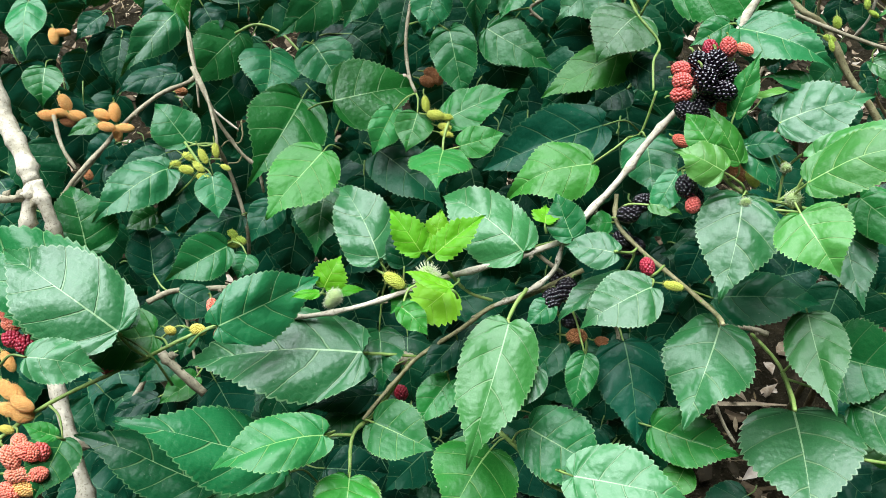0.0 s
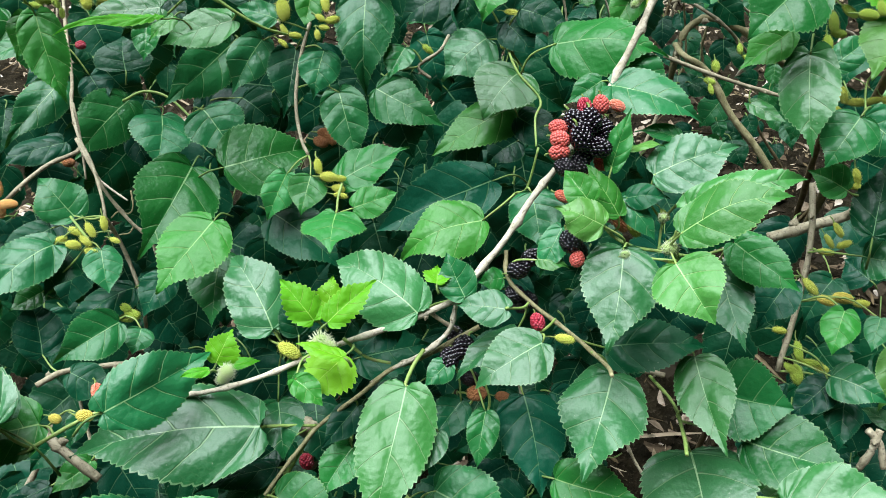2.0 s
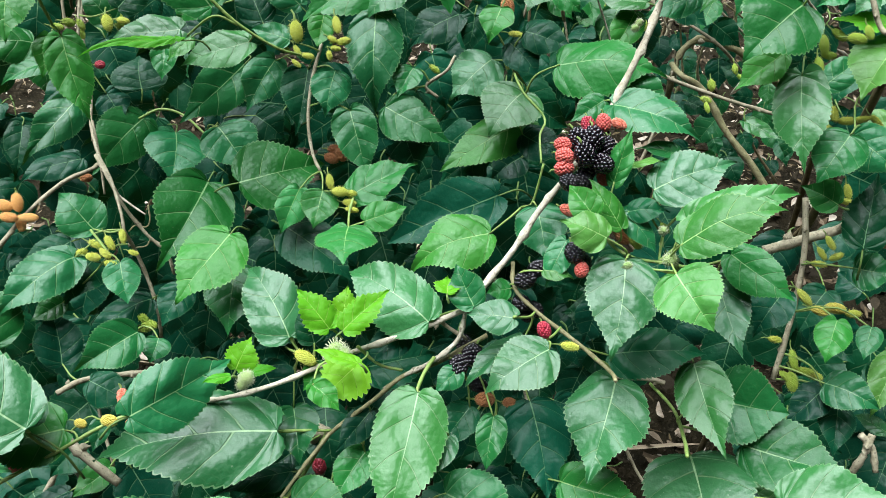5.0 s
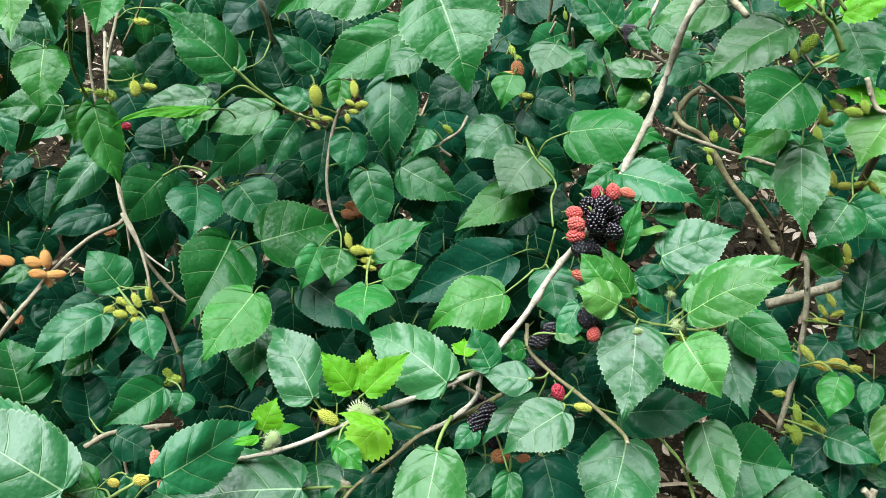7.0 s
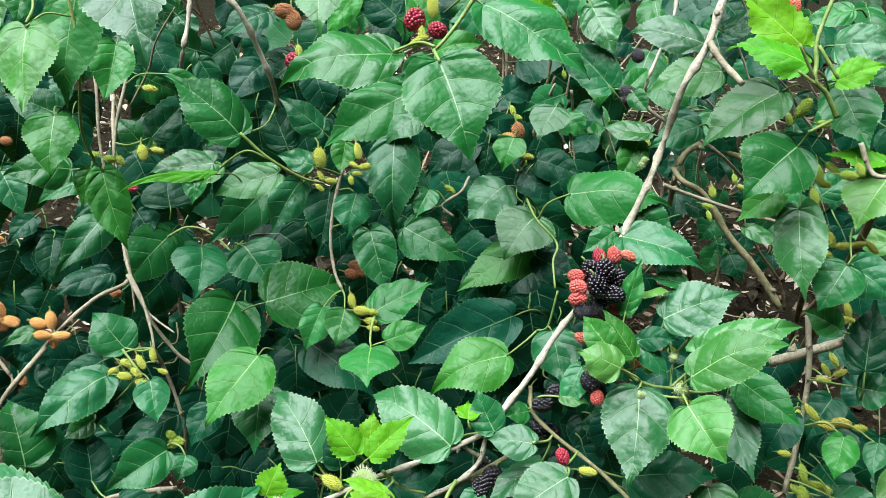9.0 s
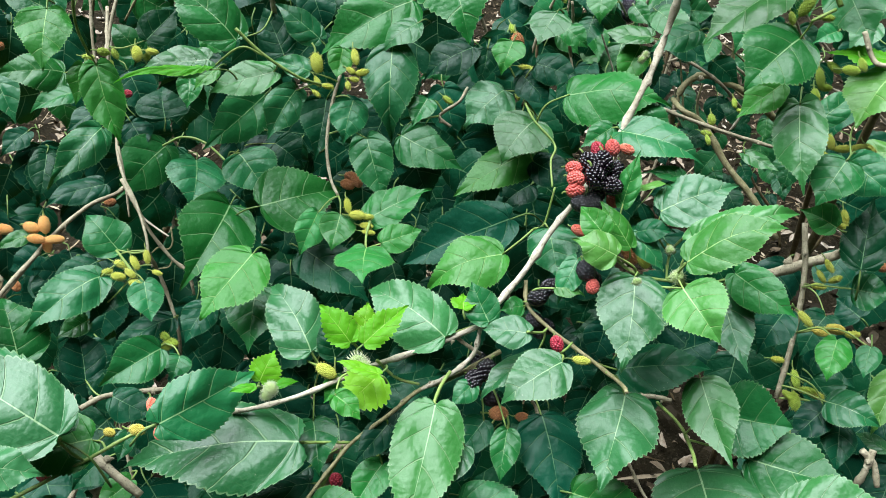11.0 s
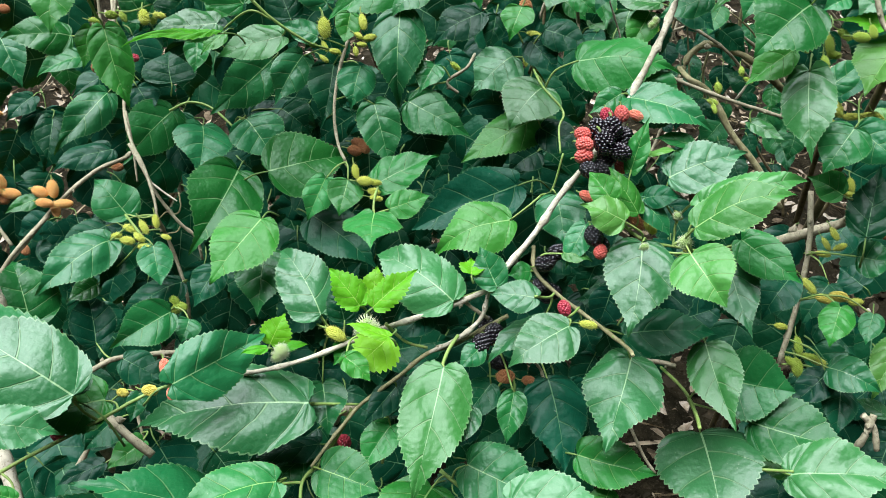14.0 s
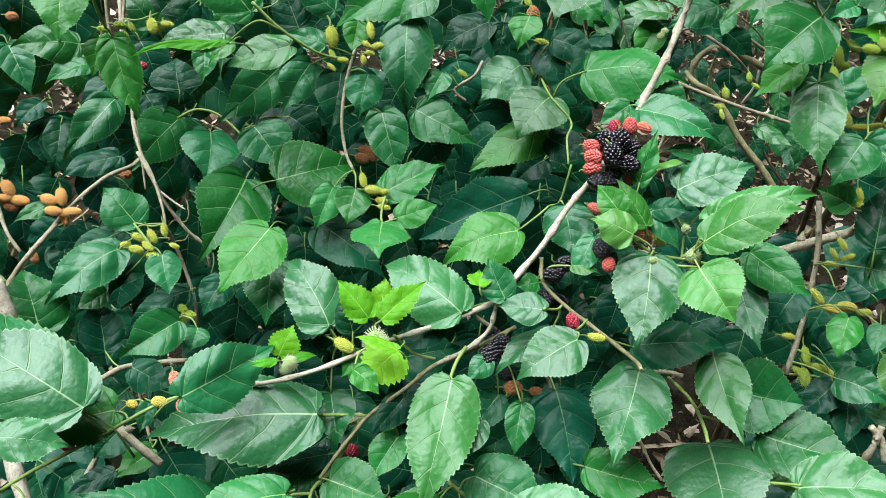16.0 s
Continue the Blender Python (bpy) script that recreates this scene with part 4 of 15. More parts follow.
inner_leaf(X, 0, (-0.296, 0.706, 0.480), (-0.289, 0.680, 0.425), (0.47, -0.77, 0.43), 0.053)
inner_leaf(X, 0, (-0.316, 0.661, 0.518), (-0.329, 0.631, 0.465), (0.39, -0.84, 0.37), 0.046)
inner_leaf(X, 0, (-0.328, 0.624, 0.316), (-0.325, 0.577, 0.259), (0.41, -0.69, 0.59), 0.068)
inner_leaf(X, 0, (-0.196, 0.557, 0.401), (-0.167, 0.526, 0.351), (0.44, -0.63, 0.64), 0.052)
inner_leaf(X, 0, (-0.160, 0.533, 0.287), (-0.195, 0.500, 0.258), (0.15, -0.74, 0.65), 0.054)
inner_leaf(X, 0, (-0.453, 0.593, 0.280), (-0.427, 0.557, 0.230), (0.48, -0.58, 0.66), 0.049)
inner_leaf(X, 0, (-0.362, 0.615, 0.448), (-0.322, 0.613, 0.398), (0.52, -0.73, 0.45), 0.046)
inner_leaf(X, 0, (-0.394, 0.687, 0.500), (-0.360, 0.685, 0.461), (0.39, -0.84, 0.37), 0.045)
inner_leaf(X, 0, (-0.560, 0.657, 0.401), (-0.563, 0.626, 0.353), (0.70, -0.62, 0.35), 0.042)
inner_leaf(X, 0, (-0.521, 0.675, 0.340), (-0.472, 0.675, 0.318), (0.32, -0.65, 0.69), 0.047)
inner_leaf(X, 0, (-0.337, 0.638, 0.381), (-0.299, 0.639, 0.342), (0.50, -0.71, 0.49), 0.038)
inner_leaf(X, 0, (-0.426, 0.634, 0.363), (-0.404, 0.610, 0.317), (0.26, -0.80, 0.54), 0.040)
inner_leaf(X, 0, (-0.463, 0.592, 0.214), (-0.484, 0.545, 0.190), (0.30, -0.54, 0.79), 0.053)
inner_leaf(X, 0, (-0.462, 0.723, 0.473), (-0.431, 0.723, 0.422), (0.59, -0.73, 0.36), 0.048)
inner_leaf(X, 0, (-0.378, 0.615, 0.419), (-0.329, 0.633, 0.377), (0.62, -0.67, 0.42), 0.049)
inner_leaf(X, 0, (-0.184, 0.609, 0.315), (-0.173, 0.552, 0.267), (0.08, -0.64, 0.77), 0.069)
inner_leaf(X, 0, (-0.241, 0.582, 0.253), (-0.177, 0.578, 0.235), (0.14, -0.74, 0.66), 0.047)
inner_leaf(X, 0, (-0.146, 0.519, 0.271), (-0.151, 0.484, 0.242), (0.02, -0.65, 0.76), 0.045)
inner_leaf(X, 0, (-0.337, 0.610, 0.320), (-0.282, 0.605, 0.274), (0.44, -0.67, 0.60), 0.057)
inner_leaf(X, 0, (-0.190, 0.568, 0.252), (-0.242, 0.572, 0.257), (0.01, -0.70, 0.71), 0.039)
inner_leaf(X, 0, (-0.340, 0.581, 0.209), (-0.352, 0.539, 0.172), (0.24, -0.68, 0.70), 0.045)
inner_leaf(X, 0, (-0.540, 0.722, 0.466), (-0.557, 0.681, 0.443), (0.65, -0.56, 0.52), 0.046)
inner_leaf(X, 0, (-0.299, 0.602, 0.354), (-0.299, 0.560, 0.300), (0.43, -0.71, 0.56), 0.058)
inner_leaf(X, 0, (-0.213, 0.647, 0.390), (-0.187, 0.610, 0.359), (-0.00, -0.66, 0.75), 0.047)
inner_leaf(X, 0, (-0.145, 0.568, 0.380), (-0.106, 0.542, 0.332), (0.32, -0.71, 0.63), 0.045)
inner_leaf(X, 0, (-0.216, 0.610, 0.443), (-0.152, 0.611, 0.413), (0.29, -0.74, 0.61), 0.057)
inner_leaf(X, 0, (-0.566, 0.698, 0.372), (-0.603, 0.668, 0.369), (0.50, -0.67, 0.56), 0.049)
inner_leaf(X, 0, (-0.458, 0.650, 0.382), (-0.499, 0.615, 0.378), (0.50, -0.66, 0.55), 0.048)
inner_leaf(X, 0, (-0.444, 0.692, 0.361), (-0.491, 0.653, 0.331), (0.21, -0.76, 0.62), 0.069)
inner_leaf(X, 0, (-0.162, 0.525, 0.284), (-0.108, 0.496, 0.249), (0.25, -0.52, 0.81), 0.050)
inner_leaf(X, 0, (-0.316, 0.563, 0.371), (-0.285, 0.555, 0.329), (0.52, -0.68, 0.52), 0.042)
inner_leaf(X, 0, (-0.252, 0.639, 0.482), (-0.214, 0.619, 0.428), (0.38, -0.75, 0.55), 0.050)
inner_leaf(X, 0, (-0.346, 0.541, 0.264), (-0.355, 0.499, 0.229), (0.32, -0.64, 0.70), 0.055)
inner_leaf(X, 0, (-0.475, 0.648, 0.338), (-0.465, 0.611, 0.280), (0.42, -0.73, 0.54), 0.057)
inner_leaf(X, 0, (-0.519, 0.592, 0.337), (-0.484, 0.590, 0.295), (0.60, -0.60, 0.53), 0.047)
inner_leaf(X, 0, (-0.309, 0.675, 0.452), (-0.260, 0.681, 0.439), (0.24, -0.86, 0.45), 0.043)
inner_leaf(X, 0, (-0.354, 0.686, 0.393), (-0.385, 0.654, 0.369), (0.41, -0.76, 0.50), 0.041)
inner_leaf(X, 0, (-0.149, 0.607, 0.369), (-0.119, 0.559, 0.323), (0.03, -0.69, 0.73), 0.063)
inner_leaf(X, 0, (-0.545, 0.650, 0.299), (-0.557, 0.610, 0.268), (0.48, -0.63, 0.62), 0.051)
inner_leaf(X, 0, (-0.120, 0.620, 0.416), (-0.129, 0.575, 0.375), (0.40, -0.67, 0.63), 0.057)
inner_leaf(X, 0, (-0.300, 0.525, 0.331), (-0.280, 0.490, 0.294), (0.34, -0.58, 0.74), 0.050)
inner_leaf(X, 0, (-0.127, 0.677, 0.433), (-0.060, 0.684, 0.401), (0.35, -0.74, 0.58), 0.058)
inner_leaf(X, 0, (-0.241, 0.604, 0.446), (-0.284, 0.576, 0.418), (0.02, -0.72, 0.69), 0.055)
inner_leaf(X, 0, (-0.543, 0.602, 0.191), (-0.510, 0.570, 0.128), (0.51, -0.63, 0.58), 0.066)
inner_leaf(X, 0, (-0.462, 0.650, 0.318), (-0.448, 0.603, 0.267), (0.33, -0.65, 0.68), 0.061)
inner_leaf(X, 0, (-0.467, 0.550, 0.261), (-0.494, 0.518, 0.240), (0.28, -0.67, 0.68), 0.047)
inner_leaf(X, 0, (-0.315, 0.598, 0.382), (-0.287, 0.553, 0.333), (0.23, -0.65, 0.73), 0.065)
inner_leaf(X, 0, (-0.205, 1.305, 0.720), (-0.206, 1.282, 0.615), (0.35, -0.92, 0.19), 0.076)
inner_leaf(X, 0, (-0.583, 0.999, 0.513), (-0.563, 0.995, 0.430), (0.61, -0.77, 0.19), 0.064)
inner_leaf(X, 0, (-0.280, 1.070, 0.592), (-0.338, 1.048, 0.553), (0.29, -0.95, 0.11), 0.058)
inner_leaf(X, 0, (-0.540, 1.148, 0.468), (-0.502, 1.113, 0.389), (0.13, -0.88, 0.46), 0.076)
inner_leaf(X, 0, (-0.655, 0.987, 0.329), (-0.597, 1.012, 0.263), (0.63, -0.73, 0.27), 0.066)
inner_leaf(X, 0, (-0.500, 1.117, 0.699), (-0.438, 1.115, 0.654), (0.23, -0.90, 0.36), 0.077)
inner_leaf(X, 0, (-0.792, 1.197, 0.447), (-0.828, 1.140, 0.395), (0.60, -0.71, 0.36), 0.070)
inner_leaf(X, 0, (-0.526, 1.266, 0.622), (-0.589, 1.214, 0.590), (0.48, -0.80, 0.36), 0.071)
inner_leaf(X, 0, (-0.802, 1.127, 0.332), (-0.847, 1.067, 0.270), (0.54, -0.77, 0.35), 0.084)
inner_leaf(X, 0, (-0.264, 0.954, 0.312), (-0.283, 0.906, 0.245), (0.09, -0.82, 0.57), 0.073)
inner_leaf(X, 0, (-0.447, 1.318, 0.667), (-0.463, 1.307, 0.576), (0.30, -0.95, 0.07), 0.064)
inner_leaf(X, 0, (-0.296, 0.819, 0.046), (-0.201, 0.836, 0.036), (0.21, -0.73, 0.65), 0.070)
inner_leaf(X, 0, (-0.647, 1.058, 0.566), (-0.701, 1.011, 0.514), (0.55, -0.82, 0.17), 0.078)
inner_leaf(X, 0, (-0.598, 1.265, 0.672), (-0.609, 1.258, 0.594), (0.54, -0.84, 0.01), 0.069)
inner_leaf(X, 0, (-0.572, 0.815, 0.060), (-0.582, 0.760, 0.012), (0.60, -0.58, 0.55), 0.068)
inner_leaf(X, 0, (-0.219, 0.973, 0.285), (-0.241, 0.937, 0.222), (0.01, -0.87, 0.50), 0.066)
inner_leaf(X, 0, (-0.420, 0.958, 0.331), (-0.425, 0.927, 0.258), (0.39, -0.86, 0.33), 0.062)
inner_leaf(X, 0, (-0.408, 0.813, 0.136), (-0.347, 0.788, 0.074), (0.37, -0.67, 0.64), 0.080)
inner_leaf(X, 0, (-0.850, 1.223, 0.406), (-0.861, 1.187, 0.329), (0.41, -0.85, 0.34), 0.066)
inner_leaf(X, 0, (-0.400, 1.176, 0.568), (-0.346, 1.186, 0.495), (0.48, -0.84, 0.24), 0.082)
inner_leaf(X, 0, (-0.522, 0.852, 0.342), (-0.552, 0.811, 0.302), (0.24, -0.76, 0.60), 0.059)
inner_leaf(X, 0, (-0.469, 0.975, 0.399), (-0.438, 0.964, 0.323), (0.56, -0.75, 0.34), 0.067)
inner_leaf(X, 0, (-0.373, 0.767, -0.001), (-0.312, 0.747, -0.073), (0.43, -0.70, 0.57), 0.063)
inner_leaf(X, 0, (-0.727, 0.995, 0.408), (-0.741, 0.945, 0.346), (0.48, -0.74, 0.48), 0.070)
inner_leaf(X, 0, (-0.670, 0.790, 0.017), (-0.603, 0.771, -0.053), (0.42, -0.69, 0.59), 0.081)
inner_leaf(X, 0, (-0.406, 0.968, 0.156), (-0.432, 0.912, 0.082), (0.15, -0.81, 0.56), 0.075)
inner_leaf(X, 0, (-0.250, 1.265, 0.625), (-0.321, 1.242, 0.583), (0.27, -0.96, 0.07), 0.070)
inner_leaf(X, 0, (-0.176, 0.898, 0.438), (-0.120, 0.901, 0.375), (0.40, -0.85, 0.33), 0.057)
inner_leaf(X, 0, (-0.429, 0.898, 0.070), (-0.398, 0.842, -0.001), (0.44, -0.60, 0.67), 0.074)
inner_leaf(X, 0, (-0.269, 0.987, 0.510), (-0.212, 0.978, 0.464), (0.24, -0.86, 0.45), 0.058)
inner_leaf(X, 0, (-0.422, 0.824, 0.129), (-0.443, 0.764, 0.096), (0.47, -0.55, 0.69), 0.057)
inner_leaf(X, 0, (-0.270, 1.008, 0.367), (-0.330, 0.966, 0.338), (0.43, -0.84, 0.32), 0.073)
inner_leaf(X, 0, (-0.380, 0.805, 0.166), (-0.439, 0.782, 0.178), (0.38, -0.70, 0.61), 0.056)
inner_leaf(X, 0, (-0.612, 1.094, 0.383), (-0.637, 1.035, 0.319), (0.40, -0.75, 0.53), 0.076)
inner_leaf(X, 0, (-0.452, 1.040, 0.726), (-0.496, 1.014, 0.689), (0.44, -0.89, 0.10), 0.053)
inner_leaf(X, 0, (-0.490, 1.003, 0.634), (-0.476, 1.002, 0.566), (0.38, -0.92, 0.09), 0.062)
inner_leaf(X, 0, (-0.252, 0.804, -0.039), (-0.309, 0.764, -0.051), (0.31, -0.65, 0.70), 0.064)
inner_leaf(X, 0, (-0.522, 1.165, 0.381), (-0.540, 1.107, 0.320), (0.54, -0.69, 0.49), 0.072)
inner_leaf(X, 0, (-0.408, 1.069, 0.318), (-0.467, 1.026, 0.305), (0.50, -0.80, 0.33), 0.072)
inner_leaf(X, 0, (-0.220, 0.694, 0.095), (-0.279, 0.653, 0.094), (0.45, -0.67, 0.59), 0.055)
inner_leaf(X, 0, (-0.410, 0.973, 0.237), (-0.321, 0.976, 0.219), (0.14, -0.81, 0.57), 0.081)
inner_leaf(X, 0, (-0.178, 1.029, 0.709), (-0.246, 1.016, 0.697), (0.14, -0.97, 0.21), 0.053)
inner_leaf(X, 0, (-0.741, 0.864, 0.145), (-0.743, 0.804, 0.079), (0.59, -0.61, 0.53), 0.073)
inner_leaf(X, 0, (-0.301, 1.205, 0.700), (-0.291, 1.184, 0.620), (0.19, -0.94, 0.27), 0.066)
inner_leaf(X, 0, (-0.548, 1.032, 0.246), (-0.530, 0.987, 0.151), (0.21, -0.87, 0.45), 0.088)
inner_leaf(X, 0, (-0.338, 0.867, 0.318), (-0.319, 0.834, 0.256), (0.17, -0.84, 0.51), 0.056)
inner_leaf(X, 0, (-0.380, 1.087, 0.388), (-0.361, 1.050, 0.297), (0.42, -0.81, 0.42), 0.068)
inner_leaf(X, 0, (-0.781, 1.296, 0.626), (-0.826, 1.296, 0.672), (0.26, -0.93, 0.26), 0.063)
inner_leaf(X, 0, (-0.295, 0.889, 0.527), (-0.238, 0.877, 0.467), (0.20, -0.91, 0.37), 0.074)
inner_leaf(X, 0, (-0.545, 0.956, 0.425), (-0.591, 0.900, 0.377), (0.59, -0.75, 0.29), 0.081)
inner_leaf(X, 0, (-0.523, 0.990, 0.657), (-0.495, 1.001, 0.597), (0.61, -0.78, 0.15), 0.054)
inner_leaf(X, 0, (-0.561, 0.988, 0.216), (-0.567, 0.942, 0.115), (0.38, -0.85, 0.36), 0.075)
inner_leaf(X, 0, (-0.240, 0.876, 0.100), (-0.246, 0.817, 0.046), (0.41, -0.64, 0.65), 0.057)
inner_leaf(X, 0, (-0.695, 0.904, 0.310), (-0.699, 0.859, 0.251), (0.42, -0.74, 0.53), 0.055)
inner_leaf(X, 0, (-0.281, 1.181, 0.712), (-0.189, 1.189, 0.733), (0.05, -0.98, 0.20), 0.070)
inner_leaf(X, 0, (-0.233, 1.130, 0.582), (-0.258, 1.121, 0.507), (0.13, -0.99, 0.08), 0.055)
inner_leaf(X, 0, (-0.612, 1.090, 0.753), (-0.650, 1.056, 0.707), (0.49, -0.84, 0.22), 0.062)
inner_leaf(X, 0, (-0.403, 0.943, 0.512), (-0.422, 0.900, 0.468), (0.52, -0.72, 0.47), 0.052)
inner_leaf(X, 0, (-0.425, 0.860, 0.181), (-0.439, 0.808, 0.136), (0.41, -0.66, 0.63), 0.066)
inner_leaf(X, 0, (-0.454, 0.746, 0.241), (-0.384, 0.759, 0.225), (0.28, -0.72, 0.64), 0.065)
inner_leaf(X, 0, (-0.517, 1.001, 0.607), (-0.566, 0.976, 0.614), (0.47, -0.87, 0.15), 0.049)
inner_leaf(X, 0, (-0.307, 1.058, 0.466), (-0.358, 1.018, 0.416), (0.35, -0.87, 0.34), 0.068)
inner_leaf(X, 0, (-0.286, 0.911, 0.411), (-0.261, 0.884, 0.334), (0.22, -0.90, 0.39), 0.064)
inner_leaf(X, 0, (-0.442, 0.841, 0.358), (-0.483, 0.796, 0.328), (0.53, -0.74, 0.42), 0.067)
inner_leaf(X, 0, (-0.239, 1.026, 0.407), (-0.301, 0.996, 0.374), (0.17, -0.87, 0.47), 0.058)
inner_leaf(X, 0, (-0.223, 1.042, 0.375), (-0.248, 1.014, 0.306), (0.11, -0.94, 0.33), 0.054)
inner_leaf(X, 0, (-0.571, 1.220, 0.578), (-0.648, 1.174, 0.588), (0.51, -0.85, 0.14), 0.075)
inner_leaf(X, 0, (-0.323, 1.296, 0.706), (-0.364, 1.278, 0.634), (0.39, -0.92, 0.01), 0.076)
inner_leaf(X, 0, (-0.218, 0.946, 0.174), (-0.177, 0.898, 0.106), (-0.03, -0.83, 0.56), 0.083)
inner_leaf(X, 0, (-0.586, 1.016, 0.228), (-0.581, 0.948, 0.146), (0.57, -0.61, 0.54), 0.086)
stem(X, DARK, 0.0060, 0.0050, (-0.400, 1.300, 0.000), (-0.380, 1.250, 0.200), (-0.300, 1.150, 0.380))

Y = branch_thing(0, 0, 0, "inner branch of dark overlapping leaves in shade")
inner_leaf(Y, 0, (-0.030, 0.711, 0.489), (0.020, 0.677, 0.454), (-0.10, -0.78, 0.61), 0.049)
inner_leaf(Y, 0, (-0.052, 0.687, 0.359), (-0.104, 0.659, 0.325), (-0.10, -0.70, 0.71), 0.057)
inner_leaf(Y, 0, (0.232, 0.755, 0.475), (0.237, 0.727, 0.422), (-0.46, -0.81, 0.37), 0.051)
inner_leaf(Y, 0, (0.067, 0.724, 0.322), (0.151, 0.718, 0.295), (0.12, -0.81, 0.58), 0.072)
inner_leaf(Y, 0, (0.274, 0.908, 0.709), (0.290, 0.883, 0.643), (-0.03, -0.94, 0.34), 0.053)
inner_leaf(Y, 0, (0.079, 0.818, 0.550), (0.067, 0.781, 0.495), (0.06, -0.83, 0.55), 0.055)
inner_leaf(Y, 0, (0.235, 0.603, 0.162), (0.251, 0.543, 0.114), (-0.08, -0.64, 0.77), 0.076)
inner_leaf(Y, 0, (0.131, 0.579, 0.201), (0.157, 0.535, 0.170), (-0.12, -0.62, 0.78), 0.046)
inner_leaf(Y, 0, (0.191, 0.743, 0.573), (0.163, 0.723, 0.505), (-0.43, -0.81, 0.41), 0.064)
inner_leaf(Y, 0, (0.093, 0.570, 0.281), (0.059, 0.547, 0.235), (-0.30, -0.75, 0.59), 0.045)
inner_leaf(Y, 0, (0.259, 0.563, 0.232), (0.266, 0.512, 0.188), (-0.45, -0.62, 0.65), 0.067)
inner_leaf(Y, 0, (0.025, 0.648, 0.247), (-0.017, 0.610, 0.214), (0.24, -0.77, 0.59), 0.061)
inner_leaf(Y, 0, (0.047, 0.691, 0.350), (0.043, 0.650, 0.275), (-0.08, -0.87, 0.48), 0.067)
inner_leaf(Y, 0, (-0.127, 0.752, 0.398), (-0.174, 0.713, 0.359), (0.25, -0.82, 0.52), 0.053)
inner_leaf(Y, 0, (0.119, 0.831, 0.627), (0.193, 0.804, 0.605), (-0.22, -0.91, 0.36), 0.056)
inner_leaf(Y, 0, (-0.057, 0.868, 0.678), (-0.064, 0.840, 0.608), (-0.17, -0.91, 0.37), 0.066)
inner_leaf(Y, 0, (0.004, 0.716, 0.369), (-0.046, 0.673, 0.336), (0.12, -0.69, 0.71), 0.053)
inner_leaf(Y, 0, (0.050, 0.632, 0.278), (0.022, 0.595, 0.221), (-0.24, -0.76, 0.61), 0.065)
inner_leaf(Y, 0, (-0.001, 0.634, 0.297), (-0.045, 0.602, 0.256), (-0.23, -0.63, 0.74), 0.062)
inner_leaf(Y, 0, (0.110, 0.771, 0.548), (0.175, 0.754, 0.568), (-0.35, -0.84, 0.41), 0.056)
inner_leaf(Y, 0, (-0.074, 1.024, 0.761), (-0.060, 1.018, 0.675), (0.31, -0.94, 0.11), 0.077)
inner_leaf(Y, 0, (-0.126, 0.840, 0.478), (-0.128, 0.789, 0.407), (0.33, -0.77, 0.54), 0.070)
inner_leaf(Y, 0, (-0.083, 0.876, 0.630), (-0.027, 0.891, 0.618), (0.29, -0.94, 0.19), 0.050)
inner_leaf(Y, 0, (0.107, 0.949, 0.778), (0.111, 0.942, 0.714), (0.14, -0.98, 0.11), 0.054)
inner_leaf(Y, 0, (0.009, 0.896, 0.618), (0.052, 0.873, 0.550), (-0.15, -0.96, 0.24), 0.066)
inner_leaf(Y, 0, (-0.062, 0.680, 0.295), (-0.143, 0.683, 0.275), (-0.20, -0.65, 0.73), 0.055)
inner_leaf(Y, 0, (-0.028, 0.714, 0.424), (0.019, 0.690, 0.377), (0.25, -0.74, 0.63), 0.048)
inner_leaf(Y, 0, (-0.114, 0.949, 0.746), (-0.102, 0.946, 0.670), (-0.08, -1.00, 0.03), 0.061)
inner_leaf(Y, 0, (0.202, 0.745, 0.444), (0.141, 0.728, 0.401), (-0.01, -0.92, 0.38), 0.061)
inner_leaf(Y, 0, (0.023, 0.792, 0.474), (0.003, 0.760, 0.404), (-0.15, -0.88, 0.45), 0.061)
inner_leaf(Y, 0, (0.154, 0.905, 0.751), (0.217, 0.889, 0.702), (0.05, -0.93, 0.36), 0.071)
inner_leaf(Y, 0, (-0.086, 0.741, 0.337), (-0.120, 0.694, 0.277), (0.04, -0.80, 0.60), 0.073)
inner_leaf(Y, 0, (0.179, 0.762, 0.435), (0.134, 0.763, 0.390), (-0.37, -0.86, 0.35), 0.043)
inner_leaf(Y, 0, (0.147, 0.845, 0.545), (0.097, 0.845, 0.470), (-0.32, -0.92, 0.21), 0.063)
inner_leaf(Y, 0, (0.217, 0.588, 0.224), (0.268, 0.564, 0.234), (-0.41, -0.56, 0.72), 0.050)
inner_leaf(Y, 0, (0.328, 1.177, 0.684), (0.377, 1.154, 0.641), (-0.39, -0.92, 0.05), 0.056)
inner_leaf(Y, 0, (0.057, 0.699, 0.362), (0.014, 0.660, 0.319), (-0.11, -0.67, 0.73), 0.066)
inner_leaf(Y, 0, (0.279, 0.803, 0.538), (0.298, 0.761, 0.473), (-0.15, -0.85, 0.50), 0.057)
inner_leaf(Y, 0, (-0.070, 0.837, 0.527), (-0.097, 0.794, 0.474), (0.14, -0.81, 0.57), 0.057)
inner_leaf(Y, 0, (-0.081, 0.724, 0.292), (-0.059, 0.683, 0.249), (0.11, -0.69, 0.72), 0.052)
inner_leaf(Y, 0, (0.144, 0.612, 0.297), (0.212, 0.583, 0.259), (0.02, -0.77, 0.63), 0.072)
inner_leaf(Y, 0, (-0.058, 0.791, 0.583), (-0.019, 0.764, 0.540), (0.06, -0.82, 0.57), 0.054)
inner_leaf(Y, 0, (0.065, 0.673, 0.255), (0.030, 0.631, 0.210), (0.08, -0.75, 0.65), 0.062)
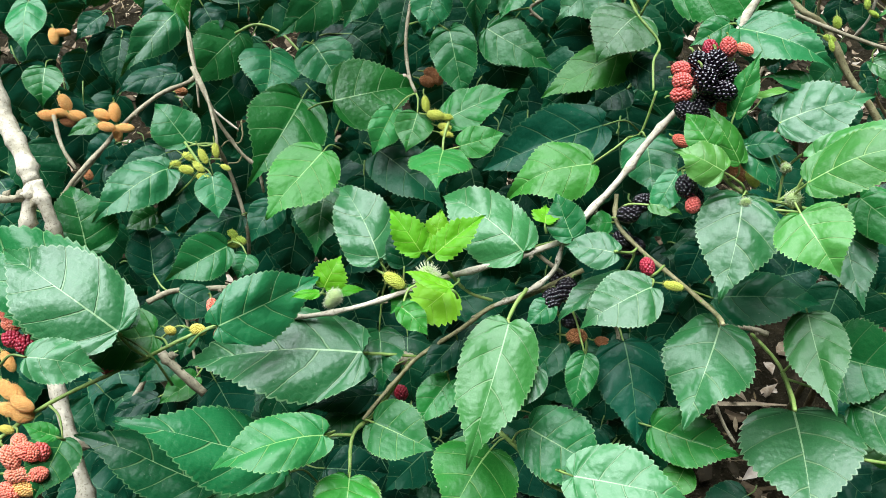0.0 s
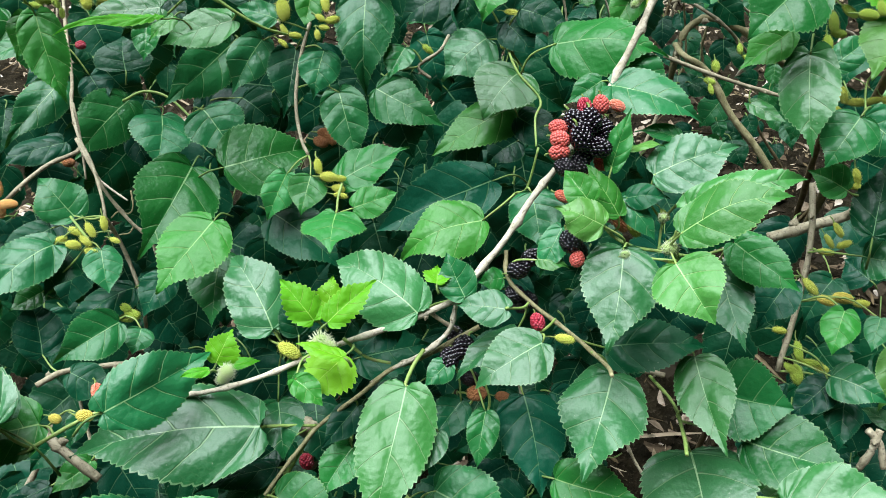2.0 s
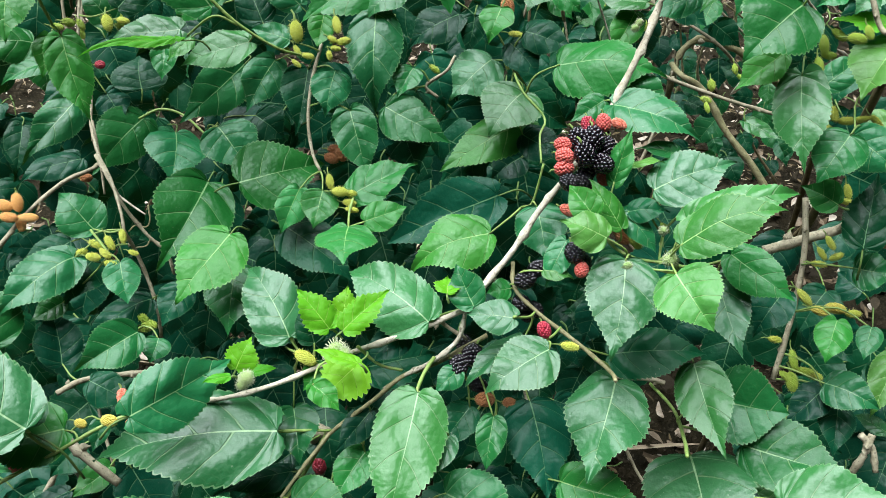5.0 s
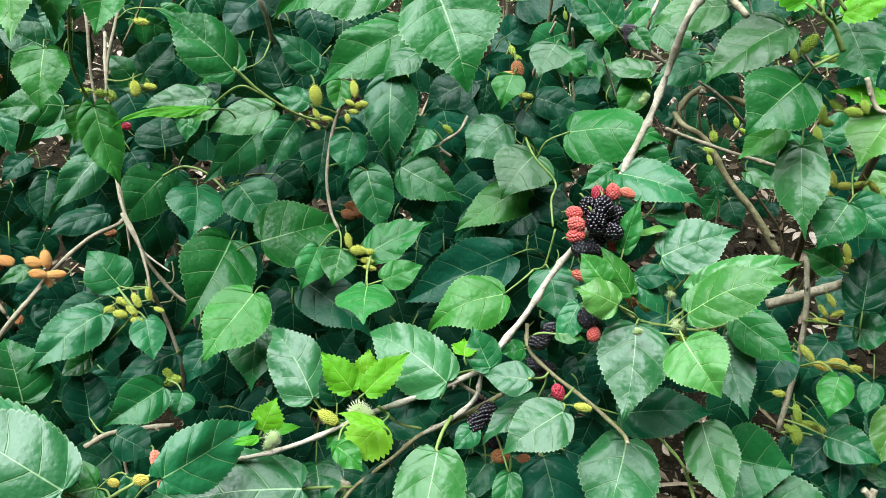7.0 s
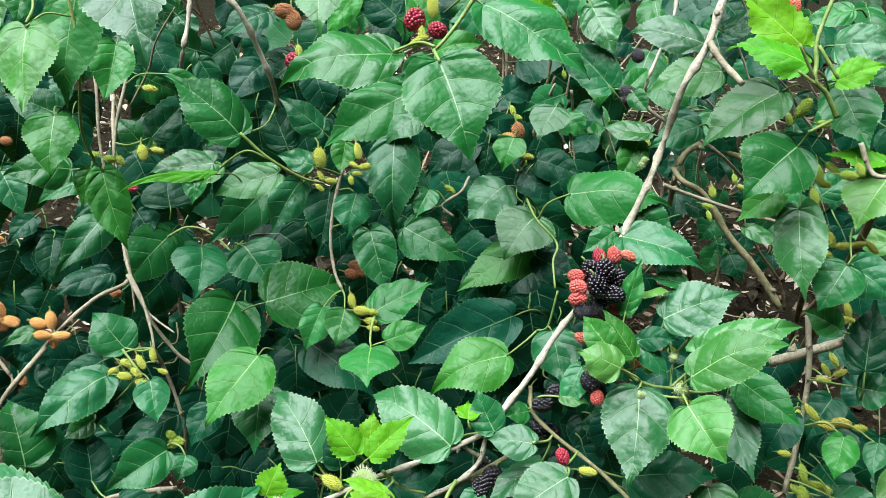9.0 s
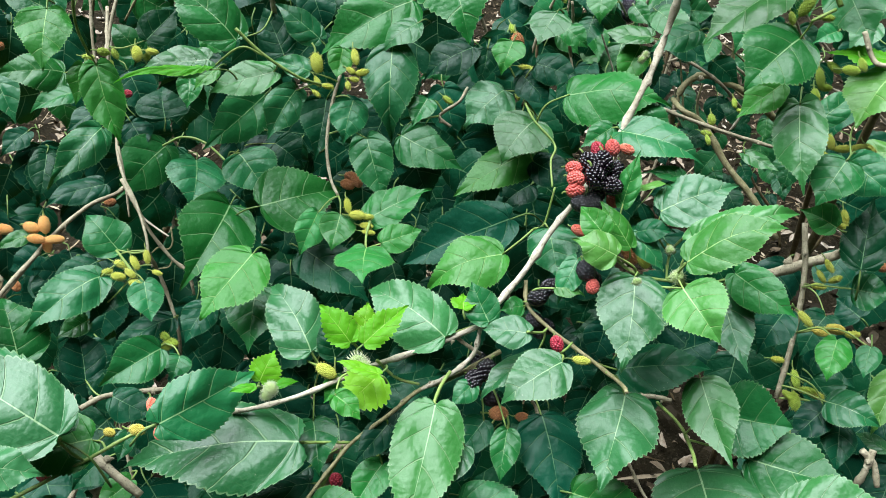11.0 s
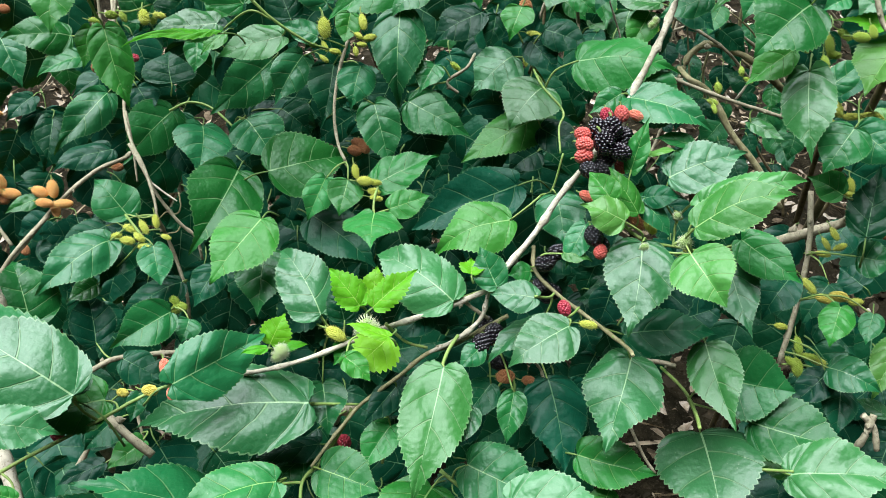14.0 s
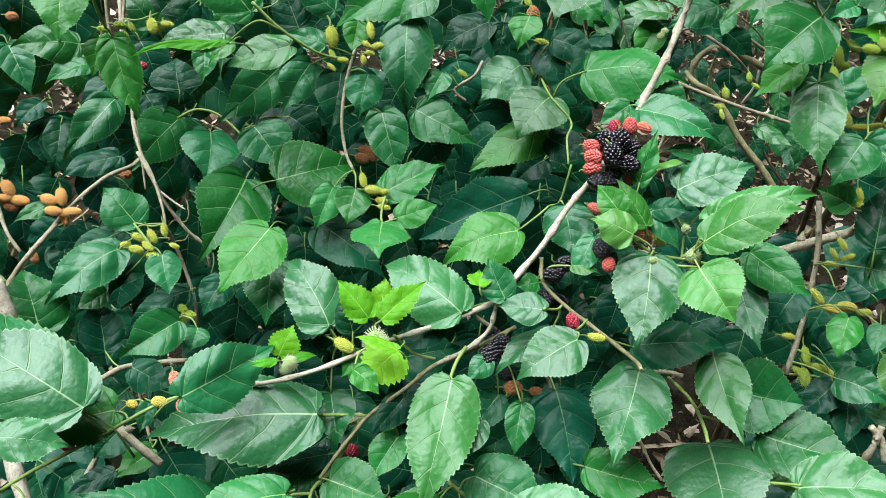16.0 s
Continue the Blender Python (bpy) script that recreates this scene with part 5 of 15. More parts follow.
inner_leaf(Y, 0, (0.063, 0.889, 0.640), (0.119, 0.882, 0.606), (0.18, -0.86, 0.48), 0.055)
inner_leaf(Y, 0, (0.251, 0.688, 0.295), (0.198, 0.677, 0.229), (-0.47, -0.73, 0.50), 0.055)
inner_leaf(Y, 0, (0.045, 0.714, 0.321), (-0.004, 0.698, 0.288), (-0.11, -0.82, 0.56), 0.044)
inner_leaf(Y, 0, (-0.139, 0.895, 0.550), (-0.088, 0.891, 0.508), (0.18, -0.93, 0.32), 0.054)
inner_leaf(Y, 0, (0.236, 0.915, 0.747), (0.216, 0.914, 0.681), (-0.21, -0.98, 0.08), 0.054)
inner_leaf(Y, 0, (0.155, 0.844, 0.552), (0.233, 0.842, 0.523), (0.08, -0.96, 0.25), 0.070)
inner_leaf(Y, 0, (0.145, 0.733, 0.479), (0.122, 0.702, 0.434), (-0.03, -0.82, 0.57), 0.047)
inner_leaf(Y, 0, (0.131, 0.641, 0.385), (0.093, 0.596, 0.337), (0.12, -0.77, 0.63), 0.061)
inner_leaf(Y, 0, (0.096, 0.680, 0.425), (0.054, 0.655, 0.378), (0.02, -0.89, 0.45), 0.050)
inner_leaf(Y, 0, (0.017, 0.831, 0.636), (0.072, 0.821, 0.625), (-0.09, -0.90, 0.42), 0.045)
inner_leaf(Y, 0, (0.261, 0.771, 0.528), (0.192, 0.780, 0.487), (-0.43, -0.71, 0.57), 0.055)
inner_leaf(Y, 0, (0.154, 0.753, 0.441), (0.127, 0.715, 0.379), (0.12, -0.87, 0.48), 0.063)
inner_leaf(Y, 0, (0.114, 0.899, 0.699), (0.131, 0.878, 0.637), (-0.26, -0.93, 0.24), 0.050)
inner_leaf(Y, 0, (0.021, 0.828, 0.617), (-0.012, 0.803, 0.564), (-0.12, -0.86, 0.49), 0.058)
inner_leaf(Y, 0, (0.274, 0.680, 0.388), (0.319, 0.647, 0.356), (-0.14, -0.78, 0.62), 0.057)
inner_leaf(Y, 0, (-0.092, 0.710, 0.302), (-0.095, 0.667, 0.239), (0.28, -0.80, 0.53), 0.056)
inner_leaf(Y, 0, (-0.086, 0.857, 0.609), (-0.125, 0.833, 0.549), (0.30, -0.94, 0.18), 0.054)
inner_leaf(Y, 0, (0.017, 0.913, 0.626), (-0.055, 0.909, 0.573), (-0.21, -0.91, 0.36), 0.065)
inner_leaf(Y, 0, (0.174, 0.708, 0.313), (0.138, 0.670, 0.268), (-0.18, -0.68, 0.71), 0.060)
inner_leaf(Y, 0, (0.069, 0.913, 0.720), (0.049, 0.896, 0.664), (-0.03, -0.96, 0.29), 0.045)
inner_leaf(Y, 0, (-0.048, 0.800, 0.475), (-0.053, 0.774, 0.421), (0.05, -0.89, 0.44), 0.047)
inner_leaf(Y, 0, (0.158, 0.756, 0.598), (0.208, 0.741, 0.548), (-0.02, -0.96, 0.28), 0.050)
inner_leaf(Y, 0, (0.226, 0.750, 0.469), (0.183, 0.733, 0.427), (-0.14, -0.86, 0.49), 0.043)
inner_leaf(Y, 0, (-0.086, 0.893, 0.680), (-0.070, 0.873, 0.630), (-0.16, -0.93, 0.32), 0.045)
inner_leaf(Y, 0, (-0.112, 0.758, 0.498), (-0.115, 0.724, 0.425), (-0.02, -0.90, 0.43), 0.070)
inner_leaf(Y, 0, (0.130, 0.851, 0.566), (0.116, 0.821, 0.493), (0.12, -0.93, 0.35), 0.059)
inner_leaf(Y, 0, (0.074, 0.793, 0.416), (0.062, 0.768, 0.359), (-0.29, -0.85, 0.43), 0.047)
inner_leaf(Y, 0, (0.257, 0.673, 0.475), (0.247, 0.652, 0.421), (-0.22, -0.90, 0.39), 0.041)
inner_leaf(Y, 0, (-0.052, 0.633, 0.156), (-0.050, 0.576, 0.119), (-0.23, -0.54, 0.81), 0.064)
inner_leaf(Y, 0, (0.181, 0.710, 0.414), (0.242, 0.706, 0.424), (-0.15, -0.81, 0.57), 0.048)
inner_leaf(Y, 0, (-0.060, 0.693, 0.333), (-0.133, 0.680, 0.319), (-0.01, -0.67, 0.74), 0.067)
inner_leaf(Y, 0, (0.051, 0.816, 0.503), (0.070, 0.770, 0.438), (0.09, -0.81, 0.59), 0.065)
inner_leaf(Y, 0, (-0.109, 0.857, 0.690), (-0.060, 0.850, 0.637), (0.22, -0.92, 0.32), 0.064)
inner_leaf(Y, 0, (-0.036, 0.682, 0.240), (0.040, 0.652, 0.218), (-0.05, -0.67, 0.74), 0.066)
inner_leaf(Y, 0, (-0.129, 0.879, 0.665), (-0.055, 0.886, 0.650), (0.13, -0.97, 0.19), 0.068)
inner_leaf(Y, 0, (-0.031, 0.911, 0.759), (-0.079, 0.897, 0.708), (-0.14, -0.91, 0.38), 0.048)
inner_leaf(Y, 0, (0.080, 0.638, 0.218), (0.022, 0.615, 0.196), (0.01, -0.71, 0.71), 0.060)
inner_leaf(Y, 0, (0.201, 0.852, 0.740), (0.155, 0.874, 0.769), (-0.34, -0.93, 0.17), 0.052)
inner_leaf(Y, 0, (0.137, 0.674, 0.326), (0.109, 0.634, 0.260), (-0.34, -0.73, 0.59), 0.062)
inner_leaf(Y, 0, (0.203, 0.848, 0.676), (0.262, 0.813, 0.644), (-0.41, -0.88, 0.23), 0.053)
inner_leaf(Y, 0, (0.043, 0.700, 0.408), (0.060, 0.648, 0.362), (-0.13, -0.69, 0.71), 0.053)
inner_leaf(Y, 0, (0.051, 0.904, 0.617), (0.092, 0.882, 0.570), (-0.05, -0.92, 0.40), 0.048)
inner_leaf(Y, 0, (0.020, 0.932, 0.652), (-0.054, 0.923, 0.632), (-0.02, -0.88, 0.48), 0.060)
inner_leaf(Y, 0, (-0.011, 0.613, 0.222), (-0.022, 0.561, 0.174), (-0.24, -0.63, 0.74), 0.058)
inner_leaf(Y, 0, (-0.019, 0.825, 0.507), (-0.044, 0.806, 0.443), (-0.17, -0.92, 0.35), 0.058)
inner_leaf(Y, 0, (0.242, 0.761, 0.537), (0.221, 0.723, 0.472), (-0.15, -0.83, 0.54), 0.058)
inner_leaf(Y, 0, (0.047, 0.583, 0.251), (-0.009, 0.560, 0.224), (-0.15, -0.56, 0.82), 0.061)
inner_leaf(Y, 0, (0.058, 0.583, 0.302), (0.043, 0.549, 0.258), (-0.03, -0.78, 0.62), 0.052)
inner_leaf(Y, 0, (-0.064, 0.942, 0.749), (-0.025, 0.933, 0.703), (0.25, -0.89, 0.39), 0.053)
inner_leaf(Y, 0, (0.073, 0.900, 0.628), (0.101, 0.874, 0.554), (-0.19, -0.95, 0.26), 0.068)
inner_leaf(Y, 0, (0.042, 0.873, 0.622), (-0.014, 0.868, 0.641), (0.21, -0.90, 0.37), 0.046)
inner_leaf(Y, 0, (0.254, 0.629, 0.382), (0.223, 0.608, 0.312), (-0.49, -0.76, 0.43), 0.056)
inner_leaf(Y, 0, (0.138, 0.627, 0.238), (0.193, 0.583, 0.199), (0.09, -0.60, 0.80), 0.066)
inner_leaf(Y, 0, (0.022, 0.684, 0.435), (0.027, 0.647, 0.392), (-0.04, -0.77, 0.64), 0.050)
inner_leaf(Y, 0, (0.198, 0.755, 0.533), (0.174, 0.726, 0.460), (-0.25, -0.87, 0.43), 0.058)
inner_leaf(Y, 0, (0.213, 0.594, 0.238), (0.222, 0.547, 0.189), (-0.10, -0.73, 0.68), 0.059)
inner_leaf(Y, 0, (-0.095, 0.755, 0.347), (-0.084, 0.707, 0.297), (0.19, -0.69, 0.70), 0.056)
inner_leaf(Y, 0, (-0.002, 0.800, 0.590), (0.059, 0.791, 0.567), (-0.06, -0.98, 0.21), 0.046)
inner_leaf(Y, 0, (0.102, 0.987, 0.753), (0.175, 1.001, 0.762), (0.17, -0.97, 0.16), 0.056)
inner_leaf(Y, 0, (0.166, 0.956, 0.705), (0.193, 0.922, 0.634), (-0.01, -0.90, 0.43), 0.074)
inner_leaf(Y, 0, (-0.019, 0.735, 0.521), (0.001, 0.717, 0.463), (0.27, -0.89, 0.36), 0.049)
inner_leaf(Y, 0, (-0.069, 0.692, 0.366), (-0.046, 0.662, 0.308), (0.17, -0.84, 0.51), 0.046)
inner_leaf(Y, 0, (-0.058, 0.697, 0.247), (0.010, 0.662, 0.208), (0.01, -0.73, 0.68), 0.059)
inner_leaf(Y, 0, (0.047, 0.874, 0.680), (0.024, 0.849, 0.632), (0.04, -0.89, 0.45), 0.045)
inner_leaf(Y, 0, (-0.122, 0.784, 0.578), (-0.127, 0.759, 0.526), (0.35, -0.86, 0.38), 0.046)
inner_leaf(Y, 0, (0.162, 0.837, 0.599), (0.107, 0.825, 0.543), (-0.13, -0.94, 0.33), 0.067)
inner_leaf(Y, 0, (-0.048, 1.150, 0.650), (-0.020, 1.133, 0.587), (0.21, -0.92, 0.33), 0.056)
inner_leaf(Y, 0, (0.091, 0.914, 0.522), (0.065, 0.876, 0.448), (-0.35, -0.78, 0.52), 0.075)
inner_leaf(Y, 0, (0.242, 1.078, 0.601), (0.291, 1.062, 0.517), (-0.14, -0.98, 0.11), 0.082)
inner_leaf(Y, 0, (0.092, 1.107, 0.601), (0.013, 1.094, 0.567), (-0.03, -0.91, 0.41), 0.061)
inner_leaf(Y, 0, (-0.151, 0.989, 0.543), (-0.137, 0.968, 0.455), (0.13, -0.96, 0.25), 0.065)
inner_leaf(Y, 0, (-0.010, 0.782, 0.169), (0.036, 0.752, 0.126), (0.05, -0.79, 0.61), 0.048)
inner_leaf(Y, 0, (0.179, 1.028, 0.659), (0.200, 1.014, 0.565), (-0.18, -0.98, 0.10), 0.077)
inner_leaf(Y, 0, (0.153, 1.053, 0.604), (0.180, 1.037, 0.529), (-0.08, -0.98, 0.18), 0.069)
inner_leaf(Y, 0, (-0.106, 0.777, 0.028), (-0.100, 0.724, -0.031), (0.21, -0.72, 0.66), 0.058)
inner_leaf(Y, 0, (-0.146, 0.987, 0.546), (-0.163, 0.936, 0.468), (0.21, -0.84, 0.50), 0.081)
inner_leaf(Y, 0, (-0.015, 1.005, 0.624), (0.018, 0.993, 0.555), (-0.18, -0.98, 0.08), 0.068)
inner_leaf(Y, 0, (0.020, 0.759, 0.201), (0.005, 0.702, 0.128), (0.22, -0.79, 0.57), 0.078)
inner_leaf(Y, 0, (-0.129, 1.100, 0.702), (-0.172, 1.079, 0.649), (0.35, -0.93, 0.08), 0.049)
inner_leaf(Y, 0, (0.235, 0.920, 0.579), (0.154, 0.930, 0.530), (-0.24, -0.95, 0.21), 0.077)
inner_leaf(Y, 0, (-0.127, 0.870, 0.491), (-0.131, 0.841, 0.408), (0.01, -0.94, 0.33), 0.068)
inner_leaf(Y, 0, (0.228, 0.979, 0.436), (0.154, 1.012, 0.440), (-0.38, -0.87, 0.32), 0.060)
inner_leaf(Y, 0, (0.050, 0.669, 0.157), (0.116, 0.638, 0.128), (-0.05, -0.73, 0.68), 0.071)
inner_leaf(Y, 0, (0.252, 0.936, 0.349), (0.311, 0.915, 0.291), (0.02, -0.93, 0.36), 0.071)
inner_leaf(Y, 0, (-0.139, 0.760, 0.095), (-0.075, 0.738, 0.070), (-0.03, -0.79, 0.61), 0.065)
inner_leaf(Y, 0, (0.110, 0.719, 0.299), (0.078, 0.689, 0.257), (-0.31, -0.65, 0.70), 0.054)
inner_leaf(Y, 0, (0.274, 0.881, 0.363), (0.302, 0.838, 0.279), (-0.02, -0.89, 0.45), 0.070)
inner_leaf(Y, 0, (0.274, 0.865, 0.480), (0.217, 0.878, 0.442), (-0.47, -0.75, 0.47), 0.054)
inner_leaf(Y, 0, (0.224, 0.921, 0.364), (0.184, 0.906, 0.306), (-0.17, -0.92, 0.35), 0.061)
inner_leaf(Y, 0, (-0.052, 0.648, 0.134), (0.026, 0.628, 0.098), (0.23, -0.55, 0.80), 0.067)
inner_leaf(Y, 0, (0.085, 0.853, 0.491), (0.015, 0.839, 0.439), (-0.25, -0.80, 0.55), 0.074)
inner_leaf(Y, 0, (0.301, 0.916, 0.412), (0.243, 0.897, 0.359), (-0.07, -0.91, 0.40), 0.058)
inner_leaf(Y, 0, (0.103, 0.694, 0.155), (0.044, 0.655, 0.112), (-0.09, -0.69, 0.72), 0.059)
inner_leaf(Y, 0, (0.102, 0.937, 0.356), (0.147, 0.903, 0.302), (-0.30, -0.90, 0.31), 0.056)
inner_leaf(Y, 0, (0.112, 0.768, 0.063), (0.075, 0.710, 0.001), (-0.11, -0.69, 0.71), 0.079)
inner_leaf(Y, 0, (0.032, 1.022, 0.567), (0.100, 1.041, 0.602), (0.06, -0.93, 0.37), 0.061)
inner_leaf(Y, 0, (0.283, 0.951, 0.494), (0.364, 0.926, 0.498), (-0.30, -0.93, 0.23), 0.065)
inner_leaf(Y, 0, (0.001, 0.996, 0.468), (-0.065, 0.983, 0.405), (-0.05, -0.97, 0.25), 0.071)
inner_leaf(Y, 0, (-0.087, 0.934, 0.292), (-0.169, 0.913, 0.312), (0.34, -0.75, 0.57), 0.071)
inner_leaf(Y, 0, (-0.079, 0.969, 0.378), (-0.120, 0.914, 0.312), (0.29, -0.81, 0.50), 0.080)
inner_leaf(Y, 0, (-0.000, 0.890, 0.278), (-0.079, 0.904, 0.299), (-0.03, -0.87, 0.49), 0.064)
inner_leaf(Y, 0, (-0.038, 0.772, 0.079), (-0.034, 0.716, 0.021), (-0.01, -0.73, 0.69), 0.068)
inner_leaf(Y, 0, (-0.079, 1.058, 0.704), (-0.124, 1.061, 0.776), (-0.03, -1.00, 0.03), 0.075)
inner_leaf(Y, 0, (0.161, 0.962, 0.385), (0.200, 0.923, 0.311), (-0.31, -0.90, 0.30), 0.064)
inner_leaf(Y, 0, (-0.078, 0.784, 0.194), (-0.035, 0.731, 0.127), (-0.12, -0.82, 0.56), 0.072)
inner_leaf(Y, 0, (0.333, 1.171, 0.671), (0.400, 1.151, 0.637), (-0.17, -0.96, 0.22), 0.067)
inner_leaf(Y, 0, (-0.076, 0.715, 0.205), (-0.037, 0.663, 0.166), (-0.07, -0.63, 0.77), 0.054)
inner_leaf(Y, 0, (0.099, 0.940, 0.559), (0.127, 0.911, 0.507), (-0.19, -0.90, 0.40), 0.059)
inner_leaf(Y, 0, (-0.110, 1.026, 0.675), (-0.139, 1.013, 0.597), (0.30, -0.95, 0.05), 0.056)
inner_leaf(Y, 0, (0.264, 0.873, 0.463), (0.285, 0.841, 0.384), (-0.23, -0.92, 0.32), 0.071)
inner_leaf(Y, 0, (-0.108, 0.878, 0.297), (-0.014, 0.902, 0.300), (0.16, -0.73, 0.66), 0.073)
inner_leaf(Y, 0, (0.238, 1.001, 0.614), (0.323, 0.995, 0.601), (0.00, -0.91, 0.42), 0.072)
inner_leaf(Y, 0, (0.282, 0.732, 0.117), (0.341, 0.674, 0.080), (-0.21, -0.66, 0.72), 0.080)
inner_leaf(Y, 0, (0.270, 0.936, 0.667), (0.203, 0.944, 0.615), (-0.33, -0.90, 0.30), 0.072)
inner_leaf(Y, 0, (0.179, 1.052, 0.674), (0.158, 1.048, 0.577), (0.01, -1.00, 0.04), 0.084)
inner_leaf(Y, 0, (0.140, 1.070, 0.747), (0.144, 1.045, 0.674), (0.06, -0.94, 0.33), 0.057)
inner_leaf(Y, 0, (0.078, 1.028, 0.720), (0.147, 1.008, 0.688), (-0.16, -0.95, 0.25), 0.060)
inner_leaf(Y, 0, (-0.155, 0.777, 0.091), (-0.145, 0.714, 0.019), (0.22, -0.72, 0.66), 0.074)
inner_leaf(Y, 0, (-0.001, 0.817, 0.342), (0.002, 0.773, 0.296), (-0.21, -0.71, 0.67), 0.048)
inner_leaf(Y, 0, (-0.108, 0.665, 0.105), (-0.162, 0.633, 0.097), (0.20, -0.55, 0.81), 0.048)
inner_leaf(Y, 0, (0.213, 0.822, 0.310), (0.147, 0.811, 0.281), (-0.04, -0.89, 0.45), 0.051)
inner_leaf(Y, 0, (-0.011, 0.809, 0.399), (-0.015, 0.759, 0.337), (-0.17, -0.76, 0.62), 0.071)
inner_leaf(Y, 0, (0.215, 0.783, 0.174), (0.239, 0.725, 0.117), (0.05, -0.69, 0.72), 0.072)
inner_leaf(Y, 0, (-0.077, 1.060, 0.582), (-0.020, 1.010, 0.517), (-0.21, -0.85, 0.48), 0.088)
inner_leaf(Y, 0, (0.183, 0.809, 0.298), (0.166, 0.770, 0.240), (-0.13, -0.80, 0.59), 0.052)
inner_leaf(Y, 0, (-0.024, 0.532, 0.363), (0.010, 0.510, 0.327), (0.18, -0.75, 0.63), 0.039)
inner_leaf(Y, 0, (-0.086, 0.514, 0.328), (-0.022, 0.528, 0.305), (0.38, -0.59, 0.71), 0.045)
inner_leaf(Y, 0, (0.035, 0.609, 0.477), (0.105, 0.618, 0.485), (0.01, -0.72, 0.69), 0.053)
inner_leaf(Y, 0, (0.120, 0.532, 0.278), (0.162, 0.499, 0.255), (-0.15, -0.70, 0.69), 0.050)
inner_leaf(Y, 0, (0.037, 0.524, 0.354), (0.087, 0.497, 0.333), (-0.10, -0.73, 0.68), 0.046)
inner_leaf(Y, 0, (0.092, 0.566, 0.428), (0.057, 0.549, 0.387), (-0.33, -0.75, 0.57), 0.040)
inner_leaf(Y, 0, (0.020, 0.524, 0.359), (-0.026, 0.481, 0.336), (0.20, -0.62, 0.76), 0.049)
inner_leaf(Y, 0, (-0.065, 0.635, 0.359), (-0.131, 0.610, 0.351), (0.22, -0.78, 0.59), 0.054)
inner_leaf(Y, 0, (0.208, 0.570, 0.304), (0.265, 0.556, 0.298), (-0.13, -0.79, 0.60), 0.048)
inner_leaf(Y, 0, (0.010, 0.521, 0.359), (0.030, 0.487, 0.328), (-0.23, -0.74, 0.64), 0.044)
inner_leaf(Y, 0, (0.212, 0.492, 0.348), (0.176, 0.466, 0.304), (-0.30, -0.68, 0.67), 0.051)
inner_leaf(Y, 0, (0.079, 0.536, 0.350), (0.021, 0.515, 0.320), (-0.05, -0.77, 0.63), 0.048)
inner_leaf(Y, 0, (-0.041, 0.650, 0.420), (-0.012, 0.614, 0.363), (-0.11, -0.86, 0.49), 0.056)
inner_leaf(Y, 0, (0.120, 0.510, 0.322), (0.122, 0.472, 0.282), (-0.21, -0.72, 0.67), 0.043)
inner_leaf(Y, 0, (-0.007, 0.629, 0.345), (-0.058, 0.618, 0.327), (-0.09, -0.72, 0.69), 0.039)
inner_leaf(Y, 0, (0.053, 0.605, 0.331), (0.076, 0.572, 0.279), (0.13, -0.81, 0.58), 0.046)
inner_leaf(Y, 0, (-0.007, 0.538, 0.386), (-0.039, 0.507, 0.358), (0.08, -0.73, 0.68), 0.042)
inner_leaf(Y, 0, (-0.102, 0.593, 0.356), (-0.154, 0.582, 0.330), (-0.12, -0.81, 0.57), 0.052)
inner_leaf(Y, 0, (0.191, 0.509, 0.383), (0.145, 0.498, 0.367), (-0.05, -0.76, 0.65), 0.045)
inner_leaf(Y, 0, (0.136, 0.557, 0.336), (0.073, 0.527, 0.313), (0.07, -0.69, 0.72), 0.058)
inner_leaf(Y, 0, (-0.077, 0.646, 0.449), (-0.052, 0.623, 0.391), (0.35, -0.81, 0.48), 0.056)
inner_leaf(Y, 0, (-0.024, 0.585, 0.420), (-0.047, 0.562, 0.382), (-0.03, -0.85, 0.53), 0.040)
inner_leaf(Y, 0, (-0.065, 0.556, 0.218), (-0.048, 0.510, 0.171), (-0.12, -0.73, 0.67), 0.060)
inner_leaf(Y, 0, (0.218, 0.531, 0.432), (0.226, 0.495, 0.389), (-0.35, -0.75, 0.56), 0.040)
inner_leaf(Y, 0, (0.226, 0.530, 0.249), (0.165, 0.539, 0.235), (-0.26, -0.55, 0.79), 0.045)
inner_leaf(Y, 0, (0.044, 0.501, 0.316), (0.073, 0.460, 0.294), (-0.30, -0.61, 0.73), 0.046)
inner_leaf(Y, 0, (-0.078, 0.701, 0.452), (-0.071, 0.670, 0.403), (0.23, -0.81, 0.54), 0.040)
inner_leaf(Y, 0, (-0.045, 0.584, 0.281), (-0.004, 0.549, 0.221), (0.25, -0.75, 0.62), 0.054)
inner_leaf(Y, 0, (0.107, 0.522, 0.353), (0.145, 0.486, 0.329), (-0.33, -0.74, 0.58), 0.050)
inner_leaf(Y, 0, (-0.086, 0.560, 0.242), (-0.116, 0.507, 0.208), (0.23, -0.61, 0.76), 0.067)
inner_leaf(Y, 0, (0.091, 0.626, 0.421), (0.037, 0.604, 0.389), (-0.08, -0.77, 0.63), 0.047)
inner_leaf(Y, 0, (0.191, 0.593, 0.404), (0.128, 0.571, 0.379), (0.04, -0.79, 0.61), 0.057)
inner_leaf(Y, 0, (0.068, 0.619, 0.420), (0.086, 0.585, 0.378), (0.20, -0.72, 0.67), 0.043)
inner_leaf(Y, 0, (0.166, 0.525, 0.326), (0.141, 0.477, 0.282), (-0.02, -0.67, 0.74), 0.058)
inner_leaf(Y, 0, (-0.029, 0.652, 0.489), (0.007, 0.678, 0.544), (-0.23, -0.81, 0.54), 0.057)
inner_leaf(Y, 0, (0.148, 0.562, 0.334), (0.186, 0.524, 0.282), (0.12, -0.75, 0.65), 0.061)
